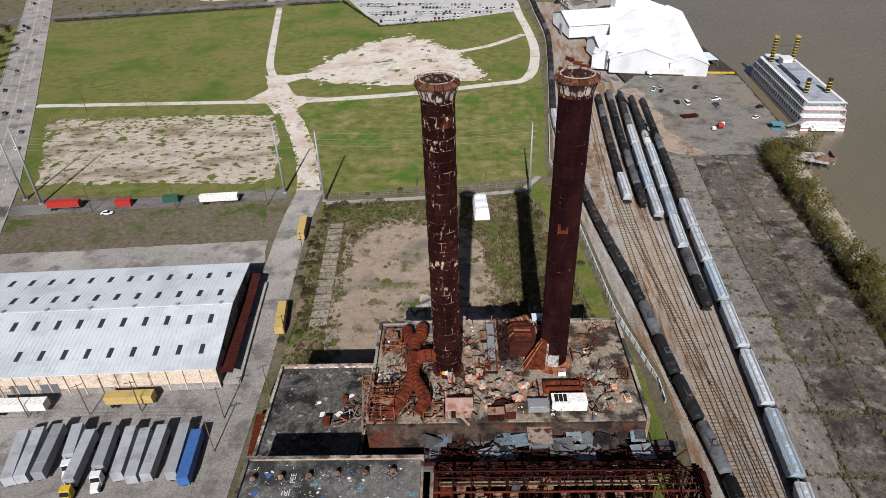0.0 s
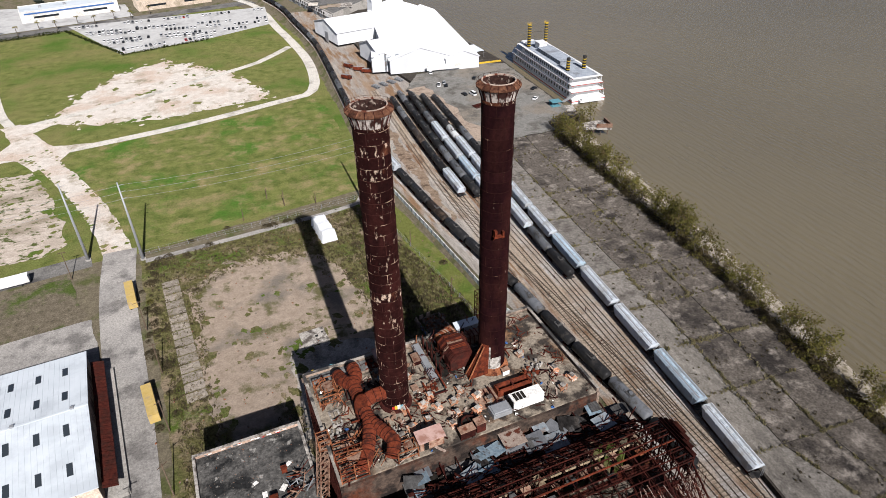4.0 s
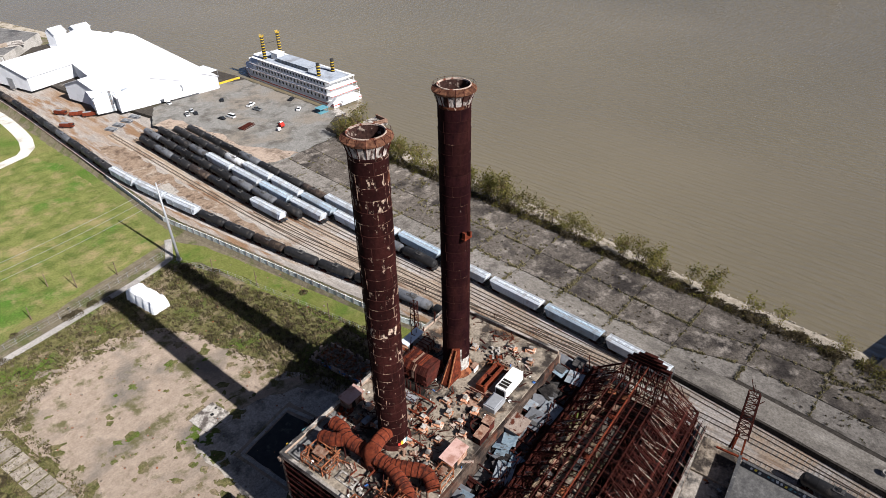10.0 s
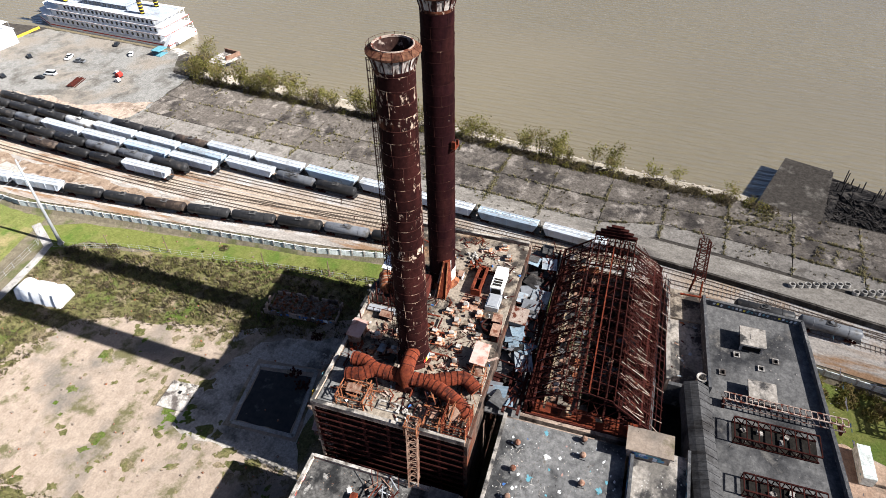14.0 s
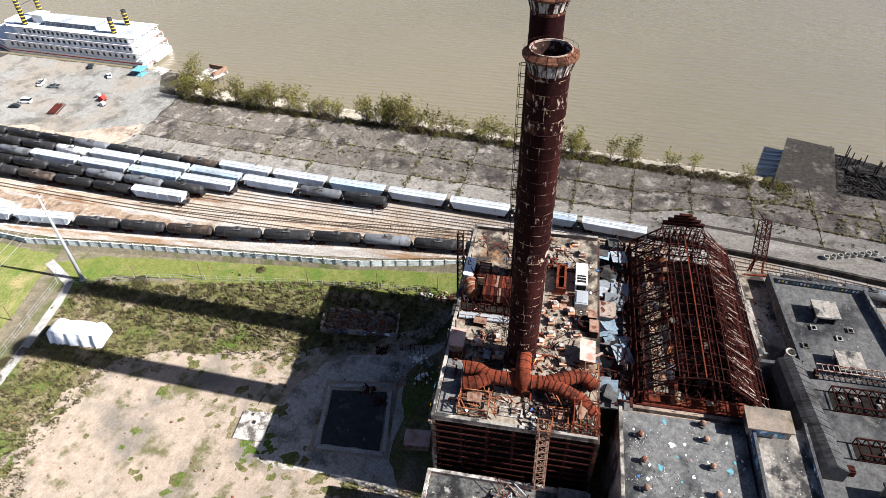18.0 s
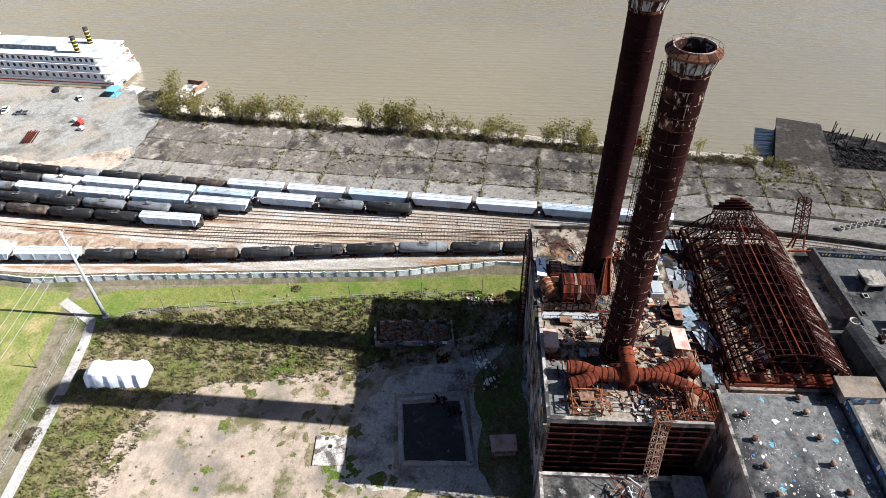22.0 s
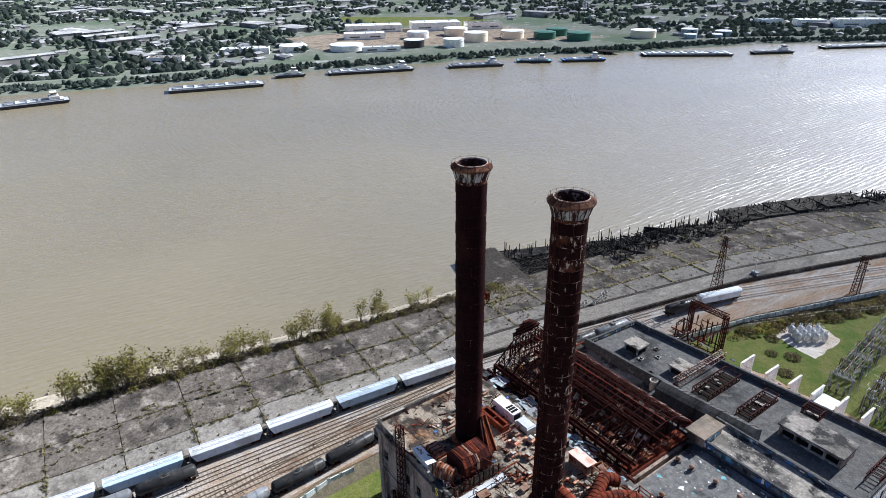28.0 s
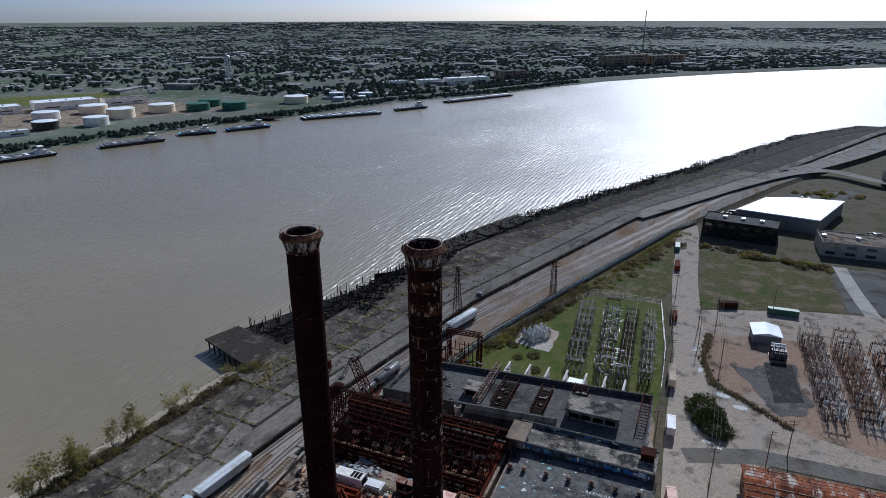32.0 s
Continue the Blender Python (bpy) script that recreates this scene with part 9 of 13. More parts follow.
# the brush under the shore trees
for nm, mt, lab, share in (("shore_brush", "bush_brown", "dry brown brush under the shore trees", 0.75), ("shore_scrub", "leaf", "green scrub under the shore trees", 0.25)):
    br = Mesh()
    for i in range(int(720 * share)):
        y = rw.uniform(60, 262) if rw.random() < 0.85 else rw.uniform(25, 60)
        e = lerp_line(WHARF_E, y)
        x = e - 3 + rw.uniform(0, 7.5 if y > 110 else 5)
        z = DECK_Z - 0.2 if x < e else 1.9 - (x - e) * 0.3
        rr2, hh = rw.uniform(1.2, 2.6), rw.uniform(0.8, 2.2)
        for _ in range(95):
            a, d = rw.uniform(0, 2 * math.pi), rr2 * math.sqrt(rw.random())
            p = Vector((x + d * math.cos(a), y + d * math.sin(a), z + hh * (1 - (d / rr2) ** 2) * rw.uniform(0.1, 1)))
            w = rw.uniform(0.18, 0.45)
            u = Vector((rw.uniform(-1, 1), rw.uniform(-1, 1), rw.uniform(-1, 1))).normalized() * w
            v = Vector((rw.uniform(-1, 1), rw.uniform(-1, 1), rw.uniform(-1, 1))).normalized() * w * 0.7
            br.add([p - u, p - v * 0.6, p + u, p + v], [(0, 1, 2, 3)])
    solid(nm, br, mt, lab, "brush", kind="stuff")
# shore rubble
m = Mesh()
for _ in range(240):
    y = rw.uniform(15, 262)
    x = lerp_line(SHORE, y) + rw.gauss(0.5, 1.2)
    s = rw.uniform(0.25, 0.9)
    m.slab((x, y, 0.3 - (x - lerp_line(SHORE, y)) * 0.35 + rw.uniform(-0.2, 0.3)), (s, s * rw.uniform(0.5, 1), s * 0.5), (rw.uniform(-30, 30), rw.uniform(-30, 30), rw.uniform(0, 180)))
solid("shore_rubble", m, "bank", "pale broken concrete and rubble along the water", "rubble", kind="stuff")

# the surviving pier and the burnt wharf
pier = thing("pier", "dark plank pier standing on piles over the water", "pier", kind="structure")
PIER = [(97, 31), (97, 12), (128, 7.5), (131.5, 22)]
part("deck", Mesh().poly(PIER, 3.2, 3.9), "wharf", pier)
for i in range(9):
    for j in range(4):
        f, h = i / 8, j / 3
        x = 99 + 31 * f
        y = (30.5 + (21.5 - 30.5) * f) * (1 - h) + (12.5 + (8 - 12.5) * f) * h
        part("pile", Mesh().tube((x, y, -4), (x, y, 3.2), 0.28, n=8), "charred", pier)
burn = thing("burnt_wharf", "collapsed charred wharf with a heap of black timber", "burnt wharf", kind="structure")
part("charred_floor", Mesh().poly(ragged([(92, 12), (83, -52), (88, -92), (103, -80), (112, -30), (120, 8)], 1.2, 4, 31), 0.2, 2.1), "charred", burn)
part("low_deck", Mesh().poly([(97.5, 12), (100, 12), (118, 9.5), (120, 10), (126, 7.9), (110, -40), (107, -40), (116, 6), (98, 10)][::-1], 2.4, 2.9), "charred", burn)
m = Mesh()
for _ in range(1700):
    f = rw.random()
    y = 10 - 100 * f
    x = np.interp(y, [-90, -52, 12], [86, 84, 93]) + rw.random() * np.interp(y, [-90, -52, 12], [16, 24, 26])
    a = rw.uniform(0, math.pi)
    L = rw.uniform(0.8, 3.0)
    m.beam((x - L * math.cos(a), y - L * math.sin(a), 2.0 + rw.uniform(0, 0.9)), (x + L * math.cos(a), y + L * math.sin(a), 2.0 + rw.uniform(0, 1.6)), rw.uniform(0.15, 0.35))
part("charred_timbers", m, "charred", burn, kind="stuff")
piles = Mesh()
for i in range(230):
    f = rw.random() ** 0.9
    y = 8 - 150 * f
    e = np.interp(y, [-145, -100, -40, 10], [93, 100, 110, 125])
    x = e - abs(rw.gauss(0, 4.5)) + 1.5
    top = rw.uniform(2.5, 7.5)
    piles.tube((x, y, -4), (x + rw.uniform(-0.6, 0.6), y + rw.uniform(-0.6, 0.6), top), 0.24, 0.17, n=6)
part("charred_piles", piles, "charred", burn, kind="stuff")
part("leaning_wall", Mesh().add([(103, -80, 0), (107, -62, 0), (107, -62, 5.5), (103, -80, 1.5), (103.4, -80, 0), (107.4, -62, 0), (107.4, -62, 5.5), (103.4, -80, 1.5)], [(0, 1, 2, 3), (7, 6, 5, 4), (3, 2, 6, 7), (1, 5, 6, 2)]), "charred", burn)
shed2 = thing("pier_shed_roof", "sagging black roof deck on charred posts over the water", "burnt shed", kind="structure")
for k in range(9):
    y0, y1 = -104 - k * 9.2, -104 - (k + 1) * 9.2 + 0.4
    x0, x1 = np.interp(y0, [-190, -104], [70, 90]), np.interp(y0, [-190, -104], [83, 103])
    part("roof_deck", Mesh().slab(((x0 + x1) / 2 - 1, (y0 + y1) / 2, 5.2 + rw.uniform(-0.5, 0.3)), (13.5, 9.0, 0.5), (rw.uniform(-2, 2), rw.uniform(-4, 2), -13)), "wharf", shed2)
    for j in range(4):
        x = x0 + (x1 - x0) * j / 3
        part("post", Mesh().tube((x, y0, -4), (x, y0, 5), 0.25, n=6), "charred", shed2)
# the long burnt deck farther on
out_edge = [(lerp_line(WHARF_E, y) + rw.uniform(-1.5, 4.0), y) for y in range(-130, -701, -9)]
in_edge = [(lerp_line(WHARF_E, y) - np.interp(y, [-700, -200, -130], [26, 24, 6]), y) for y in range(-700, -129, 10)]
part("charred_deck", Mesh().poly(out_edge + in_edge, DECK_Z - 0.3, DECK_Z + 0.12), "charred", burn)
# burnt piles and beams along the river edge farther on
m = Mesh()
for i in range(760):
    y = -130 - 560 * rw.random() ** 1.2
    e = lerp_line(WHARF_E, y)
    x = e + rw.uniform(-9, 3)
    m.tube((x, y, -3), (x + rw.uniform(-0.8, 0.8), y + rw.uniform(-0.8, 0.8), DECK_Z + rw.uniform(-1.5, 2.6)), 0.3, 0.2, n=5)
    if i % 2:
        a = rw.uniform(0, 6.28)
        m.beam((x, y, DECK_Z + rw.uniform(-0.5, 1.0)), (x + 4 * math.cos(a), y + 4 * math.sin(a), DECK_Z + rw.uniform(-1.0, 1.2)), 0.35)
part("burnt_stumps", m, "charred", burn, "charred pile stumps along the river edge", kind="stuff")
# concrete barrier rings by the wharf road
for i in range(14):
    x, y = 66 + i * 0.75 - (3.0 if i > 7 else 0), 20 - i * 1.9
    t = thing("barrier_ring", "upright concrete pipe ring in a row on the wharf", "pipe ring", "row of pipe rings", pose(x, y, DECK_Z))
    part("ring", Mesh().lathe((0, 0, 0), [(0.85, 0), (0.85, 1.0), (0.62, 1.0), (0.62, 0.05)], 14), "concrete", t)

# ---- vehicles ----
CAR_PAINT = [paint("car_white", (0.72, 0.72, 0.71)), paint("car_black", (0.02, 0.02, 0.022)), paint("car_silver", (0.42, 0.43, 0.44)), paint("car_grey", (0.14, 0.145, 0.15)), paint("car_red", (0.35, 0.03, 0.025)), paint("car_blue", (0.04, 0.08, 0.2))]
CAR_NAME = ["white", "black", "silver", "dark grey", "red", "blue"]
car_made = {}


def loft(m, sections):
    """Joins cross sections with the same number of corners, and closes the ends."""
    n = len(sections[0])
    k = len(sections)
    m.add([p for s in sections for p in s], [(j * n + i, j * n + (i + 1) % n, (j + 1) * n + (i + 1) % n, (j + 1) * n + i) for j in range(k - 1) for i in range(n)] + [tuple(range(n - 1, -1, -1)), tuple((k - 1) * n + i for i in range(n))])
    return m


def car(kind, at, group="parked cars", far=False):
    """A car: body, glass house, roof, four wheels, lamps. kind: (paint, style)."""
    key = (*kind, far)
    if key in car_made:
        return copy_thing(car_made[key], at)
    c, style = kind
    host = thing(("car", "pickup_truck", "van")[style], f"{CAR_NAME[c]} {('saloon car', 'pickup truck', 'panel van')[style]} parked on the paving", ("car", "pickup", "van")[style], group, at)
    L, w, h1, h2 = ((4.5, 0.88, 0.85, 1.42), (5.4, 0.95, 1.05, 1.8), (5.2, 0.98, 1.15, 2.1))[style]

    def sec(x, wd, z0, z1):
        return [(x, -wd, z0), (x, wd, z0), (x, wd, z1 * 0.8), (x, wd * 0.92, z1), (x, -wd * 0.92, z1), (x, -wd, z1 * 0.8)]

    body = loft(Mesh(), [sec(-L / 2, w * 0.86, 0.35, h1 * 0.9), sec(-L / 2 + 0.25, w, 0.28, h1), sec(0, w, 0.25, h1 + 0.04), sec(L / 2 - 0.5, w, 0.28, h1 - 0.02), sec(L / 2, w * 0.84, 0.38, h1 * 0.75)])
    part("body", body, CAR_PAINT[c], host)
    ca, cb, ra, rb = ((-1.55, 1.15, -0.95, 0.35), (-0.5, 1.5, -0.35, 0.8), (-2.55, 1.6, -2.5, 0.9))[style]
    gl = Mesh().add([(ca, -w * 0.9, h1), (cb, -w * 0.9, h1), (cb, w * 0.9, h1), (ca, w * 0.9, h1), (ra, -w * 0.74, h2 - 0.05), (rb, -w * 0.74, h2 - 0.05), (rb, w * 0.74, h2 - 0.05), (ra, w * 0.74, h2 - 0.05)], [(0, 1, 5, 4), (1, 2, 6, 5), (2, 3, 7, 6), (3, 0, 4, 7), (4, 5, 6, 7)])
    part("glass_house", gl, "pane", host)
    part("roof", Mesh().box(ra, -w * 0.75, h2 - 0.05, rb, w * 0.75, h2 + 0.02), CAR_PAINT[c], host)
    if style == 1:
        part("load_bed", Mesh().box(-L / 2 + 0.15, -w * 0.8, h1 - 0.02, -0.7, w * 0.8, h1 + 0.05), "tyre", host)
    wm = Mesh().tube((0, -0.12, 0), (0, 0.12, 0), 0.33, n=10).data("wheel")
    for x in () if far else (-L * 0.31, L * 0.31):
        for y in (-w + 0.08, w - 0.08):
            o = part("wheel", wm, "tyre", host)
            o.location = (x, y, 0.33)
    car_made[key] = host
    return host


def trailer_parts(host, L, skin, z0=1.15, h=2.75, w=1.27, wheels=True, legs=True):
    body = part("box", Mesh().box(-L / 2, -w, z0, L / 2, w, z0 + h), skin, host)
    for x in np.arange(-L / 2 + 0.6, L / 2, 3.6):
        part("roof_bow", Mesh().box(x, -w - 0.01, z0 + h, x + 0.08, w + 0.01, z0 + h + 0.03), skin, body)
    part("rub_rail", Mesh().box(-L / 2 - 0.02, -w - 0.04, z0, L / 2 + 0.02, -w, z0 + 0.14).box(-L / 2 - 0.02, w, z0, L / 2 + 0.02, w + 0.04, z0 + 0.14), "grey", host)
    part("rear_door", Mesh().box(-L / 2 - 0.06, -w + 0.06, z0 + 0.06, -L / 2, -0.02, z0 + h - 0.06).box(-L / 2 - 0.06, 0.02, z0 + 0.06, -L / 2, w - 0.06, z0 + h - 0.06), skin, host)
    if wheels:
        for x in (-L / 2 + 1.4, -L / 2 + 2.7):
            for s in (-1, 1):
                part("wheel", Mesh().tube((x, s * 0.75, 0.5), (x, s * 1.22, 0.5), 0.5, n=12), "tyre", host)
        part("chassis", Mesh().box(-L / 2 + 0.6, -0.5, z0 - 0.25, L / 2, 0.5, z0), "black", host)
    if legs:
        part("landing_legs", Mesh().box(L / 2 - 2.6, -0.9, 0, L / 2 - 2.45, -0.75, z0).box(L / 2 - 2.6, 0.75, 0, L / 2 - 2.45, 0.9, z0), "black", host)


def tractor(at, skin, label):
    host = thing("truck_tractor", label, "truck", at=at)
    part("cab", loft(Mesh(), [[(-1.1, -1.2, 0.9), (-1.1, 1.2, 0.9), (-1.1, 1.1, 3.4), (-1.1, -1.1, 3.4)], [(0.4, -1.2, 0.9), (0.4, 1.2, 0.9), (0.4, 1.1, 3.3), (0.4, -1.1, 3.3)], [(1.0, -1.15, 0.9), (1.0, 1.15, 0.9), (0.8, 1.05, 2.4), (0.8, -1.05, 2.4)]]), skin, host)
    part("bonnet", loft(Mesh(), [[(1.0, -1.05, 0.7), (1.0, 1.05, 0.7), (1.0, 0.95, 2.0), (1.0, -0.95, 2.0)], [(2.9, -0.95, 0.7), (2.9, 0.95, 0.7), (2.8, 0.8, 1.6), (2.8, -0.8, 1.6)]]), skin, host)
    part("windscreen", Mesh().add([(1.02, -1.0, 2.05), (1.02, 1.0, 2.05), (0.66, 0.95, 3.0), (0.66, -0.95, 3.0)], [(0, 1, 2, 3)]), "pane", host)
    part("chassis", Mesh().box(-4.0, -0.5, 0.7, 1.0, 0.5, 1.0), "black", host)
    for x in (-3.4, -2.2, 2.0):
        for s in (-1, 1):
            part("wheel", Mesh().tube((x, s * 0.7, 0.5), (x, s * 1.2, 0.5), 0.5, n=12), "tyre", host)
    for s in (-1, 1):
        part("exhaust", Mesh().tube((-1.25, s * 0.9, 1.0), (-1.25, s * 0.9, 3.8), 0.09, n=8), "steel_pale", host)


# ---- warehouse ----
WH = pose(0, 0, 0, 0, 0, 0)
wh = thing("warehouse", "long cream warehouse with a white metal gable roof and skylights", "warehouse")
ax, ay = (-72.5, 110.5), (-80.3, 156.0)          # south-east and north-east roof corners
dx, dy = -0.9905, -0.130                          # westwards along the eaves
LEN = 130.0


def wp(s, f, z):
    """s metres west along the roof, f from the south eave (0) to the north (1)."""
    return (ax[0] + (ay[0] - ax[0]) * f + dx * s, ax[1] + (ay[1] - ax[1]) * f + dy * s, z)


EZ, RZ = 7.8, 10.4
part("south_slope", Mesh().add([wp(-0.4, -0.02, EZ), wp(LEN, -0.02, EZ), wp(LEN, 0.5, RZ), wp(-0.4, 0.5, RZ), wp(-0.4, -0.02, EZ - 0.25), wp(LEN, -0.02, EZ - 0.25), wp(LEN, 0.5, RZ - 0.25), wp(-0.4, 0.5, RZ - 0.25)], [(3, 2, 1, 0), (4, 5, 6, 7), (0, 1, 5, 4), (3, 0, 4, 7)]), "white_metal", wh)
part("north_slope", Mesh().add([wp(-0.4, 0.5, RZ), wp(LEN, 0.5, RZ), wp(LEN, 1.02, EZ), wp(-0.4, 1.02, EZ), wp(-0.4, 0.5, RZ - 0.25), wp(LEN, 0.5, RZ - 0.25), wp(LEN, 1.02, EZ - 0.25), wp(-0.4, 1.02, EZ - 0.25)], [(3, 2, 1, 0), (4, 5, 6, 7), (2, 3, 7, 6), (0, 3, 7, 4)]), "white_metal", wh)
m = Mesh()
for k in range(int(LEN / 1.2)):
    s = k * 1.2
    m.beam(wp(s, -0.02, EZ + 0.02), wp(s, 0.5, RZ + 0.02), 0.07).beam(wp(s, 0.5, RZ + 0.02), wp(s, 1.02, EZ + 0.02), 0.07)
part("standing_seams", m, "white_metal", wh, kind="stuff")
part("ridge_cap", Mesh().beam(wp(-0.4, 0.5, RZ + 0.05), wp(LEN, 0.5, RZ + 0.05), 0.7, 0.12), "white_metal", wh)
for f in (0.13, 0.37, 0.63, 0.86):
    for k in range(20):
        s = 4.0 + k * 6.1
        zz = EZ + (RZ - EZ) * (1 - abs(f - 0.5) * 2) + 0.06
        a, b = f - 0.036, f + 0.036
        za, zb = (EZ + (RZ - EZ) * (1 - abs(q - 0.5) * 2) + 0.17 for q in (a, b))
        part("skylight", Mesh().add([wp(s, a, za), wp(s + 1.25, a, za), wp(s + 1.25, b, zb), wp(s, b, zb), wp(s, a, za - 0.12), wp(s + 1.25, a, za - 0.12), wp(s + 1.25, b, zb - 0.12), wp(s, b, zb - 0.12)], [(3, 2, 1, 0), (0, 1, 5, 4), (1, 2, 6, 5), (2, 3, 7, 6), (3, 0, 4, 7)]), "skylight", wh)
for k in range(9):
    part("ridge_vent", Mesh().slab(wp(3 + k * 12.5, 0.5, RZ + 0.3), (0.8, 0.8, 0.5)), "steel_pale", wh)


def wall_face(a, b, z0, z1, mat_name, label=""):
    return part("wall", Mesh().beam((a[0], a[1], (z0 + z1) / 2), (b[0], b[1], (z0 + z1) / 2), 0.4, z1 - z0), mat_name, wh, label)


ws = wall_face(wp(0, 0, 0), wp(LEN, 0, 0), 0, EZ - 0.25, "cream_wall")
wall_face(wp(0, 1, 0), wp(LEN, 1, 0), 0, EZ - 0.25, "cream_wall")
part("gable_wall", Mesh().add([wp(0, 0, 0), wp(0, 1, 0), wp(0, 1, EZ - 0.25), wp(0, 0.5, RZ - 0.25), wp(0, 0, EZ - 0.25), wp(0.4, 0, 0), wp(0.4, 1, 0), wp(0.4, 1, EZ - 0.25), wp(0.4, 0.5, RZ - 0.25), wp(0.4, 0, EZ - 0.25)], [(0, 1, 2, 3, 4), (9, 8, 7, 6, 5)]), "stucco", wh)
part("south_plinth", Mesh().beam(wp(0, -0.006, 1.1), wp(LEN, -0.006, 1.1), 0.1, 2.2), "concrete", ws)
for k in range(9):
    s = 42 + k * 8.0
    p, q = wp(s, -0.008, 2.3), wp(s + 4.6, -0.008, 2.3)
    part("loading_door", Mesh().beam(p, q, 0.12, 3.8), "grey", ws)
for k in range(30):
    part("pilaster", Mesh().beam(wp(k * 4.4, -0.008, 0), wp(k * 4.4, -0.008, EZ - 0.3), 0.3), "cream_wall", ws)
can = part("canopy", Mesh().add([wp(-0.5, 0.02, 5.2), wp(-3.6, 0.02, 4.4), wp(-3.6, 0.98, 4.4), wp(-0.5, 0.98, 5.2), wp(-0.5, 0.02, 5.0), wp(-3.6, 0.02, 4.2), wp(-3.6, 0.98, 4.2), wp(-0.5, 0.98, 5.0)], [(0, 1, 2, 3), (7, 6, 5, 4), (0, 4, 5, 1), (1, 5, 6, 2), (2, 6, 7, 3)]), "rust", wh, "rusty red loading canopy")
part("canopy_ribs", (lambda mm: [mm.beam(wp(-0.5, 0.03 + 0.031 * k, 5.24), wp(-3.6, 0.03 + 0.031 * k, 4.44), 0.06) for k in range(31)] and mm)(Mesh()), "rust", can)
part("dock", Mesh().add([wp(0, 0.02, 1.1), wp(-5, 0.02, 1.1), wp(-5, 0.98, 1.1), wp(0, 0.98, 1.1), wp(0, 0.02, 0), wp(-5, 0.02, 0), wp(-5, 0.98, 0), wp(0, 0.98, 0)], [(0, 1, 2, 3), (0, 4, 5, 1), (1, 5, 6, 2), (2, 6, 7, 3)]), "concrete", wh)

# trailers in the yard
NEAR = [(-108.1, 76.3), (-105.5, 76.9), (-102.3, 78.4), (-98.1, 84.0), (-94.0, 77.4), (-89.4, 81.5), (-84.0, 79.8), (-80.3, 79.3), (-77.2, 79.9), (-71.7, 80.8), (-68.4, 79.8)]
FARE = [(-113.4, 90.3), (-110.1, 91.6), (-105.8, 92.7), (-101.0, 92.8), (-96.9, 91.4), (-92.3, 92.9), (-87.4, 93.1), (-83.6, 92.8), (-79.9, 94.3), (-74.6, 95.0), (-70.9, 93.3)]
for i, (a, b) in enumerate(zip(NEAR, FARE)):
    an = math.degrees(math.atan2(a[1] - b[1], a[0] - b[0]))
    L = min(14.2, math.hypot(a[0] - b[0], a[1] - b[1]))
    o = thing("box_trailer", ("blue box trailer parked in a row" if i == 10 else "grey box trailer parked in a row"), "trailer", "trailers in the yard", pose((a[0] + b[0]) / 2, (a[1] + b[1]) / 2, 0.05, 0, 0, an))
    trailer_parts(o, L, "blue" if i == 10 else "trailer")
for i, skin, lab in ((3, CAR_PAINT[0], "white truck tractor before its trailer"), (5, CAR_PAINT[0], "white truck tractor before its trailer"), (4, "yellow", "yellow truck tractor before its trailer")):
    a, b = NEAR[i], FARE[i]
    an = math.atan2(a[1] - b[1], a[0] - b[0])
    tractor(pose(a[0] + 2.2 * math.cos(an), a[1] + 2.2 * math.sin(an), 0.05, 0, 0, math.degrees(an)), skin, lab)


def box_unit(name, label, x, y, an, L, skin, wheels, cat="trailer"):
    o = thing(name, label, cat, at=pose(x, y, 0.12, 0, 0, an))
    trailer_parts(o, L, skin, 1.15 if wheels else 0.15, 2.6, wheels=wheels, legs=wheels)
    return o


box_unit("box_trailer", "white box trailer beside the warehouse", -121, 98.6, 7, 14, "white_wall", True)
box_unit("container_trailer", "yellow container on a trailer beside the warehouse", -93.5, 103.2, 7, 12.2, "container_yellow", True)
box_unit("container_trailer", "yellow container on a trailer in the lane", -72.5, 187.5, 100, 12.2, "container_yellow", True)
box_unit("container_trailer", "yellow container on a trailer in the lane", -64.3, 137, 102, 12.2, "container_yellow", True)
box_unit("box_trailer", "red box trailer parked in the side street", -174, 200.5, 9, 12.5, "red", True)
box_unit("container", "red shipping container on the side street", -151.0, 204.0, 9, 6.1, "red", False, "container")
box_unit("container", "green open skip container on the side street", -133, 208.0, 9, 6.1, "green", False, "container")
box_unit("box_trailer", "white box trailer parked in the side street", -112.8, 208.3, 9, 15, "white_wall", True)
box_unit("container", "rusty red container beside the annex", -56.2, 94, 100, 12, "rust_bright", False, "container")
car((0, 0), pose(-154.5, 197.2, 0.13, 0, 0, 9))

# poles and wires
def steel_pole(x, y, h, lab, lean=(0, 0)):
    o = thing("steel_pole", lab, "utility pole", at=pose(x, y, 0))
    part("shaft", Mesh().tube((0, 0, -0.5), (lean[0], lean[1], h), 0.55, 0.22, n=14), "steel_pale", o, smooth=True)
    part("base_plate", Mesh().tube((0, 0, 0), (0, 0, 0.5), 0.95, n=12), "concrete", o)
    for z in (h * 0.8, h * 0.88, h * 0.96):
        part("insulator_arm", Mesh().beam((lean[0] * z / h, lean[1] * z / h, z), (lean[0] * z / h + 1.6, lean[1] * z / h + 0.3, z + 0.2), 0.12), "steel_pale", o)
    return o


steel_pole(-89, 217.4, 30, "tall grey steel power pole beside the lane")
steel_pole(-70.8, 211.5, 30, "tall grey steel power pole at the lot corner")
steel_pole(10, 221, 30, "tall grey steel power pole beside the rail lawn")
steel_pole(-187, 204, 34, "tall grey steel power pole beside the avenue")
steel_pole(-196, 207, 34, "tall grey steel power pole beside the avenue")


